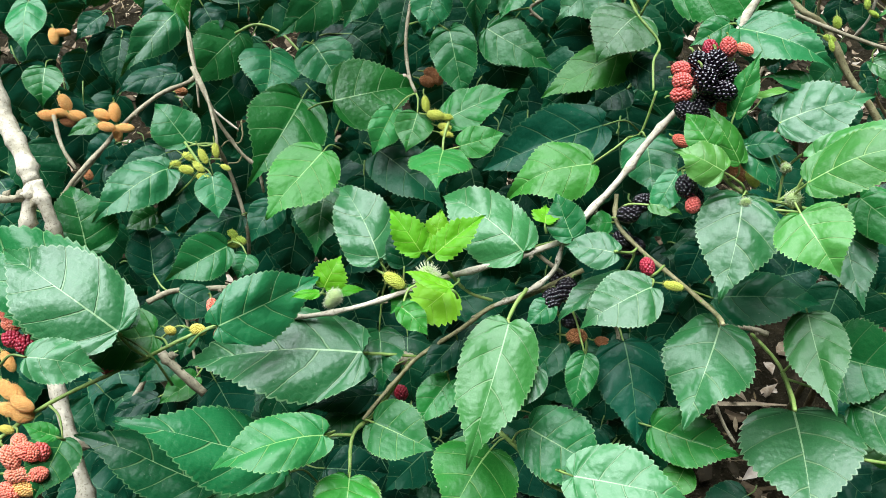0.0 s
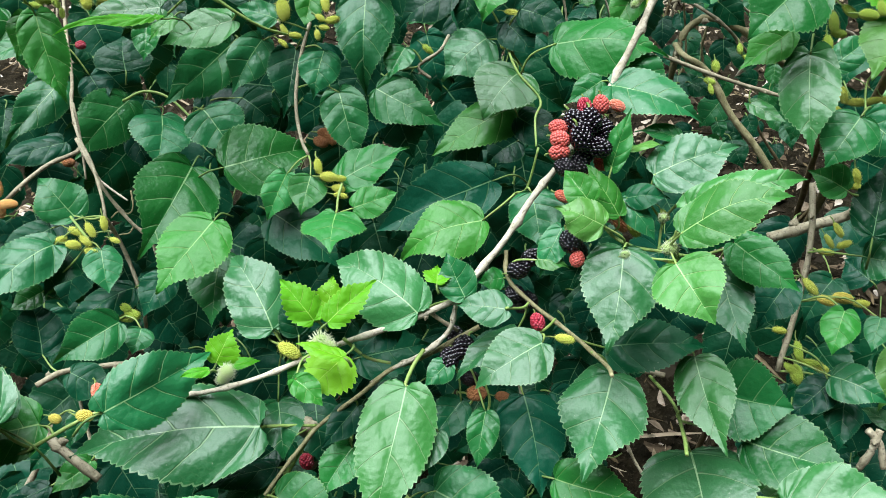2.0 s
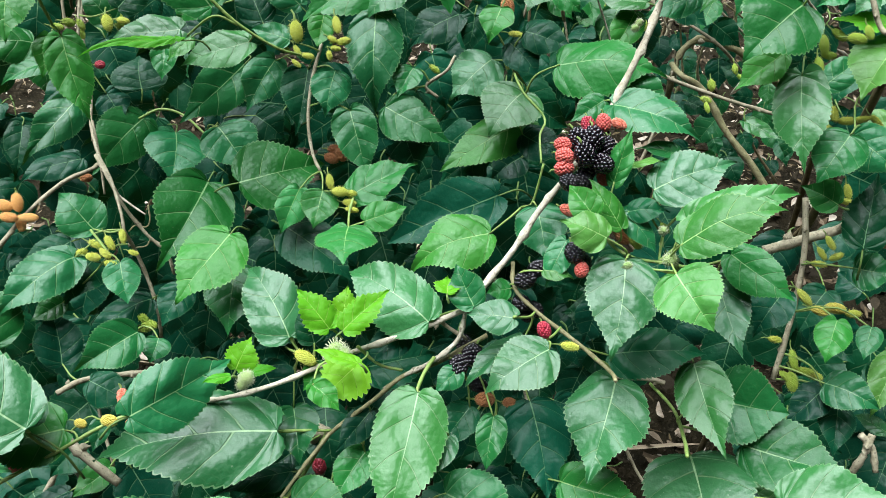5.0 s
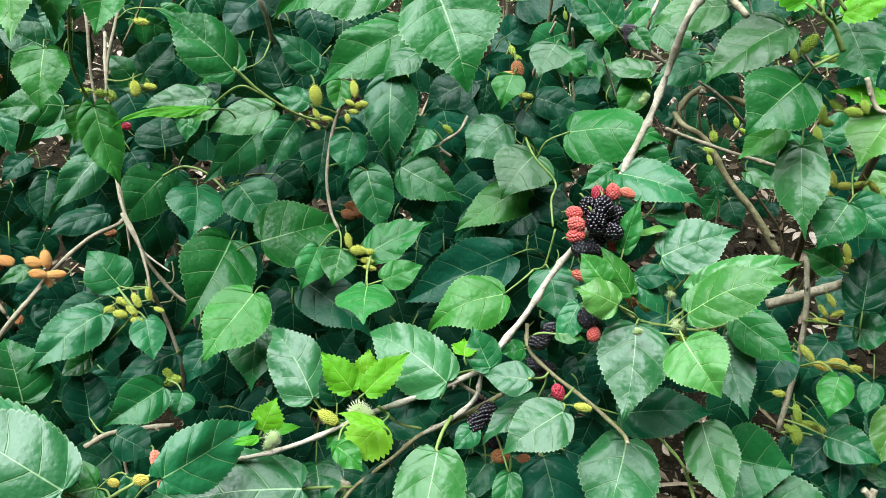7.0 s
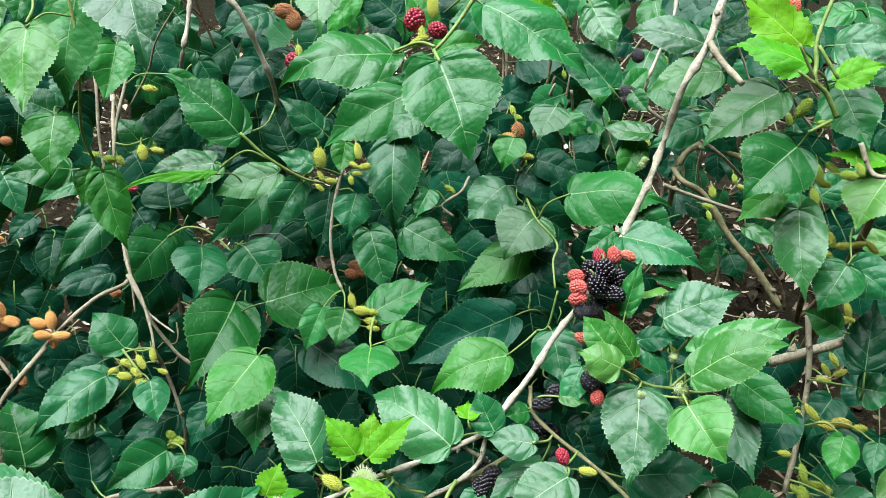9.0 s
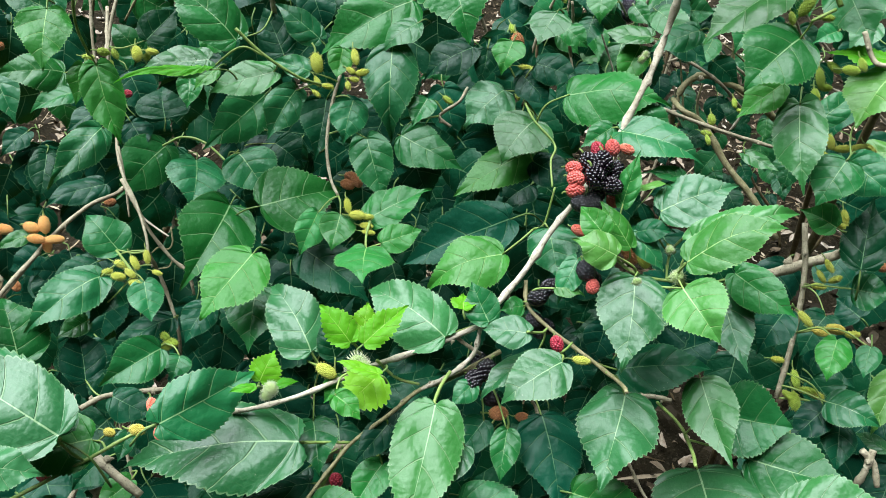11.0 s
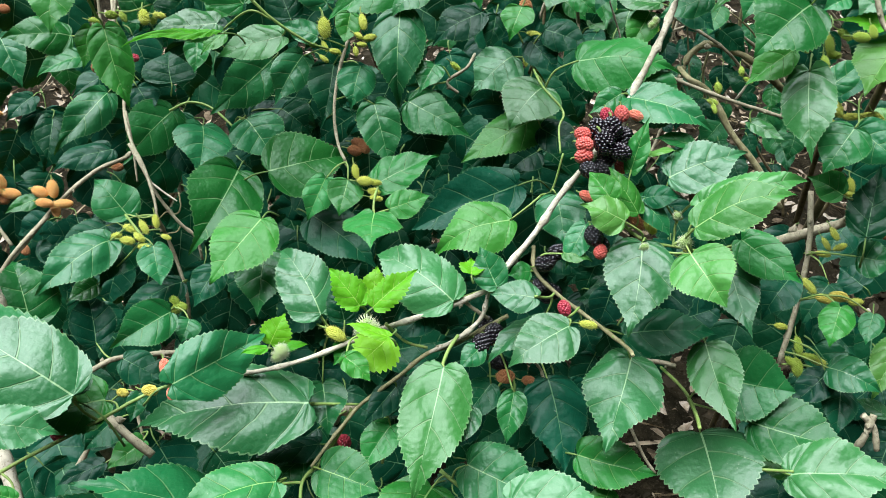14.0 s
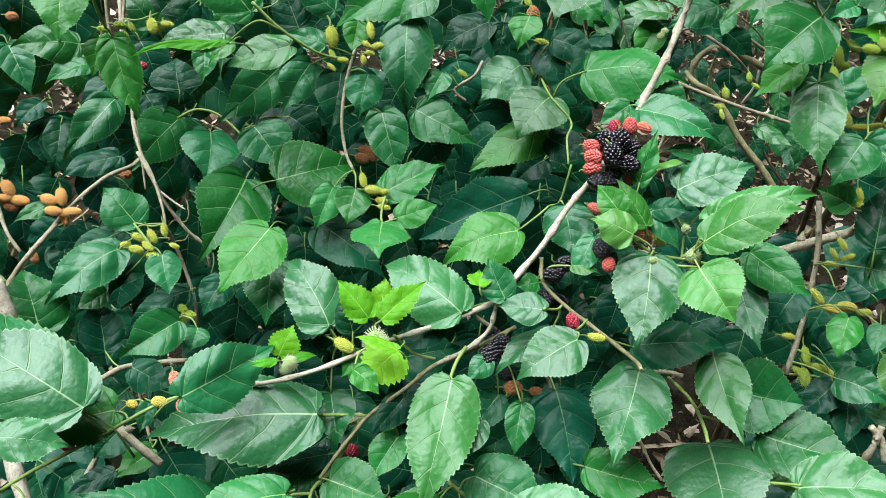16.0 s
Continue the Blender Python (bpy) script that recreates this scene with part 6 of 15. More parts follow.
inner_leaf(Y, 0, (0.130, 0.659, 0.466), (0.120, 0.614, 0.409), (0.05, -0.79, 0.61), 0.062)
inner_leaf(Y, 0, (-0.082, 0.639, 0.380), (-0.130, 0.628, 0.359), (-0.14, -0.71, 0.69), 0.047)
inner_leaf(Y, 0, (-0.009, 0.595, 0.436), (-0.001, 0.550, 0.390), (-0.14, -0.72, 0.68), 0.052)
inner_leaf(Y, 0, (-0.064, 0.565, 0.258), (-0.140, 0.567, 0.260), (-0.01, -0.73, 0.68), 0.058)
inner_leaf(Y, 0, (0.056, 0.565, 0.356), (-0.007, 0.568, 0.373), (0.15, -0.73, 0.67), 0.046)
inner_leaf(Y, 0, (-0.121, 0.564, 0.250), (-0.145, 0.528, 0.226), (0.11, -0.59, 0.80), 0.039)
inner_leaf(Y, 0, (0.204, 0.535, 0.343), (0.219, 0.495, 0.308), (-0.32, -0.69, 0.65), 0.046)
inner_leaf(Y, 0, (0.104, 0.519, 0.273), (0.078, 0.470, 0.239), (-0.01, -0.58, 0.82), 0.056)
inner_leaf(Y, 0, (-0.089, 0.770, 0.502), (-0.030, 0.758, 0.482), (-0.00, -0.86, 0.51), 0.047)
inner_leaf(Y, 0, (0.021, 0.704, 0.480), (0.081, 0.704, 0.489), (-0.09, -0.79, 0.61), 0.053)
inner_leaf(Y, 0, (-0.063, 0.725, 0.542), (-0.063, 0.704, 0.490), (0.27, -0.89, 0.36), 0.044)
inner_leaf(Y, 0, (0.025, 0.728, 0.435), (0.016, 0.690, 0.380), (-0.23, -0.78, 0.58), 0.056)
inner_leaf(Y, 0, (-0.057, 0.816, 0.659), (-0.096, 0.794, 0.621), (0.08, -0.90, 0.42), 0.046)
inner_leaf(Y, 0, (-0.078, 0.689, 0.462), (-0.038, 0.673, 0.418), (0.21, -0.84, 0.50), 0.043)
inner_leaf(Y, 0, (0.032, 0.701, 0.462), (0.007, 0.668, 0.415), (-0.16, -0.76, 0.63), 0.049)
inner_leaf(Y, 0, (-0.036, 0.703, 0.495), (-0.087, 0.667, 0.452), (0.10, -0.82, 0.57), 0.054)
inner_leaf(Y, 0, (0.182, 0.772, 0.594), (0.172, 0.749, 0.523), (-0.17, -0.93, 0.32), 0.056)
inner_leaf(Y, 0, (0.105, 0.738, 0.593), (0.107, 0.718, 0.535), (0.15, -0.93, 0.33), 0.045)
inner_leaf(Y, 0, (0.066, 0.694, 0.520), (0.035, 0.666, 0.454), (-0.06, -0.91, 0.41), 0.065)
inner_leaf(Y, 0, (-0.035, 0.782, 0.527), (-0.033, 0.750, 0.451), (0.09, -0.92, 0.39), 0.060)
inner_leaf(Y, 0, (0.065, 0.740, 0.477), (0.111, 0.716, 0.408), (0.17, -0.89, 0.43), 0.066)
inner_leaf(Y, 0, (-0.033, 0.701, 0.474), (-0.073, 0.683, 0.422), (-0.09, -0.91, 0.40), 0.050)
inner_leaf(Y, 0, (-0.049, 0.795, 0.555), (-0.103, 0.788, 0.542), (0.03, -0.91, 0.42), 0.040)
inner_leaf(Y, 0, (-0.045, 0.841, 0.634), (-0.115, 0.827, 0.619), (0.14, -0.97, 0.21), 0.054)
inner_leaf(Y, 0, (0.254, 0.773, 0.536), (0.219, 0.767, 0.468), (-0.46, -0.83, 0.32), 0.057)
inner_leaf(Y, 0, (-0.099, 0.730, 0.534), (-0.028, 0.719, 0.509), (0.08, -0.81, 0.58), 0.061)
inner_leaf(Y, 0, (0.195, 0.689, 0.515), (0.175, 0.659, 0.450), (-0.16, -0.88, 0.45), 0.055)
inner_leaf(Y, 0, (0.196, 0.730, 0.598), (0.211, 0.706, 0.526), (-0.32, -0.92, 0.23), 0.062)
inner_leaf(Y, 0, (0.132, 0.774, 0.519), (0.119, 0.809, 0.570), (0.11, -0.80, 0.59), 0.057)
inner_leaf(Y, 0, (0.016, 0.785, 0.618), (0.016, 0.765, 0.547), (0.04, -0.96, 0.27), 0.055)
inner_leaf(Y, 0, (0.234, 0.749, 0.572), (0.200, 0.720, 0.508), (-0.07, -0.90, 0.44), 0.054)
inner_leaf(Y, 0, (-0.034, 0.760, 0.489), (0.025, 0.743, 0.431), (0.18, -0.89, 0.43), 0.074)
inner_leaf(Y, 0, (0.018, 0.796, 0.545), (-0.009, 0.783, 0.486), (-0.21, -0.93, 0.31), 0.047)
inner_leaf(Y, 0, (-0.119, 0.779, 0.505), (-0.151, 0.750, 0.443), (-0.00, -0.91, 0.42), 0.062)
inner_leaf(Y, 0, (0.108, 0.745, 0.518), (0.084, 0.712, 0.456), (0.04, -0.89, 0.45), 0.056)
inner_leaf(Y, 0, (-0.002, 0.778, 0.550), (-0.057, 0.743, 0.504), (0.24, -0.89, 0.39), 0.056)
inner_leaf(Y, 0, (0.051, 0.789, 0.614), (0.036, 0.773, 0.562), (0.05, -0.96, 0.28), 0.041)
inner_leaf(Y, 0, (-0.081, 0.744, 0.422), (-0.086, 0.703, 0.375), (-0.07, -0.75, 0.66), 0.054)
inner_leaf(Y, 0, (0.196, 0.772, 0.538), (0.158, 0.759, 0.490), (-0.28, -0.84, 0.46), 0.045)
inner_leaf(Y, 0, (-0.084, 0.832, 0.668), (-0.009, 0.822, 0.661), (-0.08, -0.91, 0.41), 0.057)
inner_leaf(Y, 0, (0.224, 0.796, 0.620), (0.267, 0.774, 0.586), (-0.09, -0.88, 0.47), 0.053)
inner_leaf(Y, 0, (-0.105, 0.784, 0.544), (-0.129, 0.764, 0.477), (-0.08, -0.95, 0.31), 0.063)
inner_leaf(Y, 0, (0.197, 0.745, 0.542), (0.187, 0.719, 0.471), (0.00, -0.94, 0.35), 0.052)
inner_leaf(Y, 0, (-0.078, 0.784, 0.540), (-0.059, 0.755, 0.487), (0.31, -0.78, 0.54), 0.051)
inner_leaf(Y, 0, (0.212, 0.790, 0.605), (0.229, 0.770, 0.524), (-0.24, -0.95, 0.19), 0.069)
inner_leaf(Y, 0, (0.153, 0.748, 0.568), (0.104, 0.726, 0.541), (0.11, -0.87, 0.49), 0.048)
inner_leaf(Y, 0, (0.221, 0.791, 0.579), (0.165, 0.773, 0.545), (0.04, -0.91, 0.41), 0.051)
inner_leaf(Y, 0, (-0.068, 0.705, 0.469), (-0.127, 0.719, 0.495), (-0.00, -0.90, 0.44), 0.057)
inner_leaf(Y, 0, (0.018, 0.887, 0.446), (0.073, 0.848, 0.410), (-0.28, -0.84, 0.47), 0.064)
inner_leaf(Y, 0, (-0.158, 1.122, 0.579), (-0.151, 1.105, 0.505), (0.20, -0.95, 0.24), 0.062)
inner_leaf(Y, 0, (0.296, 0.695, 0.288), (0.301, 0.650, 0.236), (-0.27, -0.74, 0.62), 0.056)
inner_leaf(Y, 0, (0.312, 1.019, 0.560), (0.240, 1.063, 0.607), (-0.42, -0.89, 0.18), 0.082)
inner_leaf(Y, 0, (-0.007, 1.055, 0.375), (-0.055, 1.020, 0.321), (0.22, -0.89, 0.40), 0.064)
inner_leaf(Y, 0, (0.262, 0.809, 0.500), (0.246, 0.790, 0.422), (-0.39, -0.88, 0.29), 0.061)
inner_leaf(Y, 0, (0.291, 1.167, 0.748), (0.353, 1.155, 0.710), (-0.13, -0.99, 0.11), 0.060)
inner_leaf(Y, 0, (-0.058, 1.259, 0.652), (-0.087, 1.252, 0.580), (0.15, -0.99, 0.04), 0.063)
inner_leaf(Y, 0, (-0.073, 0.767, 0.378), (-0.088, 0.727, 0.328), (0.31, -0.79, 0.53), 0.049)
inner_leaf(Y, 0, (0.148, 0.970, 0.601), (0.215, 0.958, 0.533), (-0.02, -0.99, 0.14), 0.072)
inner_leaf(Y, 0, (0.160, 0.674, 0.155), (0.122, 0.637, 0.099), (-0.35, -0.66, 0.66), 0.056)
inner_leaf(Y, 0, (0.064, 1.104, 0.663), (0.092, 1.090, 0.597), (-0.11, -0.98, 0.16), 0.056)
inner_leaf(Y, 0, (0.221, 0.655, 0.247), (0.203, 0.620, 0.196), (-0.32, -0.72, 0.61), 0.051)
inner_leaf(Y, 0, (0.242, 0.740, 0.280), (0.220, 0.707, 0.221), (-0.41, -0.72, 0.56), 0.058)
inner_leaf(Y, 0, (0.196, 0.612, 0.152), (0.257, 0.595, 0.152), (-0.20, -0.72, 0.66), 0.053)
inner_leaf(Y, 0, (0.087, 0.842, 0.426), (0.044, 0.833, 0.364), (-0.32, -0.87, 0.37), 0.050)
inner_leaf(Y, 0, (-0.060, 1.103, 0.412), (-0.108, 1.077, 0.326), (0.13, -0.97, 0.23), 0.068)
inner_leaf(Y, 0, (0.171, 0.921, 0.370), (0.119, 0.873, 0.306), (0.01, -0.80, 0.60), 0.078)
inner_leaf(Y, 0, (0.088, 0.813, 0.364), (0.103, 0.763, 0.294), (-0.15, -0.82, 0.56), 0.070)
inner_leaf(Y, 0, (0.236, 0.837, -0.014), (0.214, 0.756, -0.076), (0.12, -0.62, 0.77), 0.094)
inner_leaf(Y, 0, (-0.153, 0.800, 0.013), (-0.160, 0.731, -0.042), (0.04, -0.63, 0.78), 0.080)
inner_leaf(Y, 0, (-0.125, 0.796, 0.010), (-0.035, 0.803, 0.023), (-0.03, -0.76, 0.65), 0.066)
inner_leaf(Y, 0, (0.194, 0.991, 0.721), (0.163, 0.991, 0.638), (-0.32, -0.94, 0.12), 0.067)
inner_leaf(Y, 0, (0.023, 1.253, 0.734), (0.010, 1.238, 0.631), (-0.05, -0.99, 0.16), 0.083)
inner_leaf(Y, 0, (-0.137, 0.708, 0.041), (-0.158, 0.652, 0.003), (-0.09, -0.53, 0.84), 0.065)
inner_leaf(Y, 0, (0.026, 0.853, 0.030), (0.107, 0.825, -0.026), (0.12, -0.81, 0.57), 0.068)
inner_leaf(Y, 0, (0.187, 1.151, 0.501), (0.277, 1.117, 0.468), (-0.31, -0.94, 0.13), 0.082)
inner_leaf(Y, 0, (0.315, 0.983, 0.557), (0.377, 0.959, 0.514), (-0.21, -0.95, 0.23), 0.055)
inner_leaf(Y, 0, (0.094, 0.652, 0.207), (0.151, 0.613, 0.162), (0.01, -0.75, 0.66), 0.059)
inner_leaf(Y, 0, (0.323, 1.103, 0.501), (0.230, 1.105, 0.473), (-0.18, -0.83, 0.53), 0.075)
inner_leaf(Y, 0, (-0.173, 1.271, 0.631), (-0.091, 1.286, 0.561), (0.31, -0.94, 0.17), 0.084)
inner_leaf(Y, 0, (-0.024, 1.061, 0.775), (0.013, 1.045, 0.700), (-0.12, -0.98, 0.15), 0.076)
inner_leaf(Y, 0, (0.044, 0.918, 0.097), (0.146, 0.909, 0.068), (0.14, -0.69, 0.71), 0.090)
inner_leaf(Y, 0, (0.347, 1.055, 0.464), (0.401, 1.020, 0.413), (-0.25, -0.90, 0.36), 0.068)
inner_leaf(Y, 0, (-0.153, 1.105, 0.757), (-0.129, 1.109, 0.696), (0.15, -0.99, -0.02), 0.057)
inner_leaf(Y, 0, (-0.156, 0.796, 0.078), (-0.120, 0.736, 0.011), (0.00, -0.74, 0.67), 0.075)
inner_leaf(Y, 0, (-0.015, 1.203, 0.550), (0.065, 1.177, 0.537), (-0.20, -0.86, 0.46), 0.064)
inner_leaf(Y, 0, (0.242, 0.815, -0.016), (0.232, 0.754, -0.059), (0.08, -0.59, 0.80), 0.059)
inner_leaf(Y, 0, (0.173, 0.940, 0.564), (0.267, 0.941, 0.530), (0.08, -0.98, 0.18), 0.068)
inner_leaf(Y, 0, (-0.161, 0.762, -0.036), (-0.096, 0.707, -0.070), (-0.14, -0.64, 0.76), 0.074)
inner_leaf(Y, 0, (-0.091, 1.219, 0.546), (-0.137, 1.189, 0.468), (-0.08, -0.91, 0.40), 0.066)
inner_leaf(Y, 0, (0.050, 0.981, 0.217), (0.061, 0.922, 0.149), (0.17, -0.74, 0.66), 0.063)
inner_leaf(Y, 0, (0.351, 0.938, 0.234), (0.407, 0.884, 0.177), (0.02, -0.72, 0.70), 0.067)
inner_leaf(Y, 0, (-0.128, 0.992, 0.725), (-0.049, 0.996, 0.695), (0.06, -1.00, 0.01), 0.067)
inner_leaf(Y, 0, (-0.007, 1.026, 0.513), (-0.003, 1.009, 0.435), (-0.10, -0.97, 0.21), 0.053)
inner_leaf(Y, 0, (-0.104, 1.151, 0.697), (-0.171, 1.119, 0.674), (0.35, -0.90, 0.26), 0.057)
inner_leaf(Y, 0, (0.238, 0.929, 0.517), (0.214, 0.911, 0.450), (-0.20, -0.93, 0.32), 0.051)
inner_leaf(Y, 0, (0.295, 0.686, 0.269), (0.224, 0.660, 0.224), (-0.06, -0.82, 0.57), 0.072)
inner_leaf(Y, 0, (0.189, 0.815, 0.418), (0.254, 0.785, 0.360), (-0.05, -0.91, 0.41), 0.065)
inner_leaf(Y, 0, (0.108, 1.158, 0.588), (0.155, 1.129, 0.534), (-0.15, -0.92, 0.37), 0.069)
inner_leaf(Y, 0, (-0.039, 0.655, 0.152), (-0.065, 0.603, 0.098), (0.16, -0.75, 0.64), 0.059)
inner_leaf(Y, 0, (0.278, 0.663, 0.087), (0.317, 0.618, 0.054), (-0.18, -0.68, 0.71), 0.053)
inner_leaf(Y, 0, (0.104, 1.011, 0.610), (0.067, 1.007, 0.541), (-0.12, -0.98, 0.13), 0.063)
inner_leaf(Y, 0, (0.015, 1.076, 0.445), (0.104, 1.059, 0.395), (-0.03, -0.96, 0.26), 0.083)
inner_leaf(Y, 0, (0.225, 1.012, 0.482), (0.187, 0.995, 0.406), (-0.28, -0.90, 0.34), 0.058)
inner_leaf(Y, 0, (0.233, 1.074, 0.737), (0.305, 1.050, 0.691), (-0.27, -0.96, 0.08), 0.066)
inner_leaf(Y, 0, (0.134, 0.796, 0.221), (0.179, 0.745, 0.180), (-0.20, -0.72, 0.67), 0.061)
inner_leaf(Y, 0, (0.064, 1.060, 0.586), (0.145, 1.079, 0.596), (0.15, -0.87, 0.47), 0.061)
inner_leaf(Y, 0, (-0.039, 0.899, 0.303), (-0.029, 0.860, 0.218), (0.26, -0.87, 0.42), 0.068)
inner_leaf(Y, 0, (0.219, 1.005, 0.517), (0.250, 0.955, 0.447), (-0.29, -0.84, 0.46), 0.070)
inner_leaf(Y, 0, (-0.133, 0.962, 0.542), (-0.114, 0.944, 0.463), (0.27, -0.92, 0.28), 0.070)
inner_leaf(Y, 0, (0.170, 0.914, 0.259), (0.115, 0.883, 0.178), (-0.25, -0.84, 0.48), 0.068)
inner_leaf(Y, 0, (0.021, 1.059, 0.321), (-0.053, 1.021, 0.244), (0.05, -0.92, 0.40), 0.085)
inner_leaf(Y, 0, (0.197, 0.699, 0.289), (0.160, 0.670, 0.235), (-0.31, -0.73, 0.61), 0.052)
inner_leaf(Y, 0, (0.233, 0.837, 0.228), (0.161, 0.814, 0.177), (-0.13, -0.83, 0.55), 0.070)
inner_leaf(Y, 0, (0.026, 0.993, 0.588), (0.056, 0.978, 0.496), (-0.01, -0.99, 0.16), 0.081)
inner_leaf(Y, 0, (-0.021, 0.892, 0.135), (-0.064, 0.844, 0.082), (-0.04, -0.72, 0.69), 0.063)
inner_leaf(Y, 0, (-0.006, 0.763, 0.252), (0.037, 0.720, 0.212), (0.06, -0.65, 0.75), 0.060)
inner_leaf(Y, 0, (0.140, 0.999, 0.356), (0.202, 0.972, 0.319), (-0.13, -0.89, 0.44), 0.055)
inner_leaf(Y, 0, (-0.107, 0.882, 0.151), (-0.170, 0.851, 0.109), (-0.14, -0.68, 0.72), 0.064)
stem(Y, DARK, 0.0060, 0.0050, (0.050, 1.350, 0.000), (0.060, 1.250, 0.200), (0.080, 1.150, 0.360))

Z = branch_thing(0, 0, 0, "inner branch with sparse dark leaves near open soil")
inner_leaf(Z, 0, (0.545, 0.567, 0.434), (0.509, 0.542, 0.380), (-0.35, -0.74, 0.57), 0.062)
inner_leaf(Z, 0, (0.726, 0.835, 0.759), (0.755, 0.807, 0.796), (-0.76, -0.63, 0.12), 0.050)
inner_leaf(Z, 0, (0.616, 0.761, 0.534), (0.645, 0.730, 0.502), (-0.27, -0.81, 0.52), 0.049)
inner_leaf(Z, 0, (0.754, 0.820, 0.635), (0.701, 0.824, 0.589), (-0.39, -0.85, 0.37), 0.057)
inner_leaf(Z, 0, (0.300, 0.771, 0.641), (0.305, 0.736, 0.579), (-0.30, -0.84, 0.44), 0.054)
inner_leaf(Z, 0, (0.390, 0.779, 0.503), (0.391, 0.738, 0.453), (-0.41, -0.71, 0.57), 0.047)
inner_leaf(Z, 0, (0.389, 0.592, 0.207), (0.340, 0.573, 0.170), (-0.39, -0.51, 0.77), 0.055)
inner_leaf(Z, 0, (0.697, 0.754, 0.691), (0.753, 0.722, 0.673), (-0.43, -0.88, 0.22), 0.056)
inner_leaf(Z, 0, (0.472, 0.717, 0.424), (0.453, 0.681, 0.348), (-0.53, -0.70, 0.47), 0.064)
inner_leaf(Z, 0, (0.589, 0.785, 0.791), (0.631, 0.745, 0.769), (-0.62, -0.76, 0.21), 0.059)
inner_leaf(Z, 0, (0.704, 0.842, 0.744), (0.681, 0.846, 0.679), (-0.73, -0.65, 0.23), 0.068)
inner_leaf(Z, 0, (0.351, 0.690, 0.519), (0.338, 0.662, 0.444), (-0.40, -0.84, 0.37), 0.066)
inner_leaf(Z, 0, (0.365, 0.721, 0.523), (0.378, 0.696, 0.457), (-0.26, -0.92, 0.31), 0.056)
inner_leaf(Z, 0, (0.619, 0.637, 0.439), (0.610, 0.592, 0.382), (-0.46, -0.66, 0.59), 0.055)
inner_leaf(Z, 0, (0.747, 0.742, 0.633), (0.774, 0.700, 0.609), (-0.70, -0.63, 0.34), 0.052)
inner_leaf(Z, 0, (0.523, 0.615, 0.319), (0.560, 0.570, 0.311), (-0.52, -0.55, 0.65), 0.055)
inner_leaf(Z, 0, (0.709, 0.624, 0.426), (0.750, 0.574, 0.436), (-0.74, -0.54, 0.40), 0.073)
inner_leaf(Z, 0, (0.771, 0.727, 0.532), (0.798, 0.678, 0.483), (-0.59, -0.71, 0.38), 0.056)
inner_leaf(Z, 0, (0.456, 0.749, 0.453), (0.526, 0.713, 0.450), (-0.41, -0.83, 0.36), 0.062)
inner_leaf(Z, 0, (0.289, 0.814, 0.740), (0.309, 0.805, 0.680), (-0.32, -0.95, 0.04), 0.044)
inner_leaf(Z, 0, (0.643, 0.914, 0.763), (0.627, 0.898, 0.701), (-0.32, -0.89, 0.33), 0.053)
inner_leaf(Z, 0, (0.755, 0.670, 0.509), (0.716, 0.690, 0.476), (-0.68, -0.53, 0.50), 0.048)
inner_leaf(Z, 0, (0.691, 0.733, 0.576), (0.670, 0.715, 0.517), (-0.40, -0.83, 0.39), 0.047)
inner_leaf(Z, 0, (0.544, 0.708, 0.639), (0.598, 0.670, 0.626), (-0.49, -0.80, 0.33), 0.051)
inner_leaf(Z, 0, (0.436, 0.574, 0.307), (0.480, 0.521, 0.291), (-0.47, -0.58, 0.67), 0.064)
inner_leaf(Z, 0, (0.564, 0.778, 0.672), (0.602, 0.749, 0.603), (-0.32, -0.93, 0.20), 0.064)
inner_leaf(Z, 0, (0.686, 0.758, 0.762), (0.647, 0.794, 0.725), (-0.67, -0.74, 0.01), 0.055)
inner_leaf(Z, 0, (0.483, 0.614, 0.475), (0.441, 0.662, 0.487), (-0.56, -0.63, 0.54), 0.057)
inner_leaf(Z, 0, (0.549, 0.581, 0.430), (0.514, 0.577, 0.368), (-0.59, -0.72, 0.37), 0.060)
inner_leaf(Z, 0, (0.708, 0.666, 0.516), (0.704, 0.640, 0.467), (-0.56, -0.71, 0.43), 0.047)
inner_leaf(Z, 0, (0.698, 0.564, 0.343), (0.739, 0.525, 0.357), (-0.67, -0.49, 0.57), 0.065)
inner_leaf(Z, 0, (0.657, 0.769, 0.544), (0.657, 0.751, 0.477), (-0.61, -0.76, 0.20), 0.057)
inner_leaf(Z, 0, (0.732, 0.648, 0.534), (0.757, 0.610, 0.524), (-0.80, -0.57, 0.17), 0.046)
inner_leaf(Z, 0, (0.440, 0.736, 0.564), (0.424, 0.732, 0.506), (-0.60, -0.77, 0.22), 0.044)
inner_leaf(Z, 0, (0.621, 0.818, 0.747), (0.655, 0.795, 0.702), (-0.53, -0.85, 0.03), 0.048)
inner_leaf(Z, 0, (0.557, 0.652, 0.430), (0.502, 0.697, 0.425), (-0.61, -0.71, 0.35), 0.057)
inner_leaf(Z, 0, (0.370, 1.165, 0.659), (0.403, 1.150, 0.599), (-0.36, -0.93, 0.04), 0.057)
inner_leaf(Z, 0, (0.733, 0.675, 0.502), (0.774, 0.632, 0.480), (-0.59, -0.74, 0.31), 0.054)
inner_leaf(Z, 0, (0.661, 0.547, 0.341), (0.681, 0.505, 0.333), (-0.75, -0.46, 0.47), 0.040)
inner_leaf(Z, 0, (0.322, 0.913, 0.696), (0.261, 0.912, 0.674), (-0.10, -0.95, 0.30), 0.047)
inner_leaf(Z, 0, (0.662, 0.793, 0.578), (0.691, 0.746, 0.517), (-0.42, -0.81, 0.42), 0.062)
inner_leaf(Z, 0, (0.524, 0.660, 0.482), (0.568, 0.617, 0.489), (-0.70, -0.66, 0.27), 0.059)
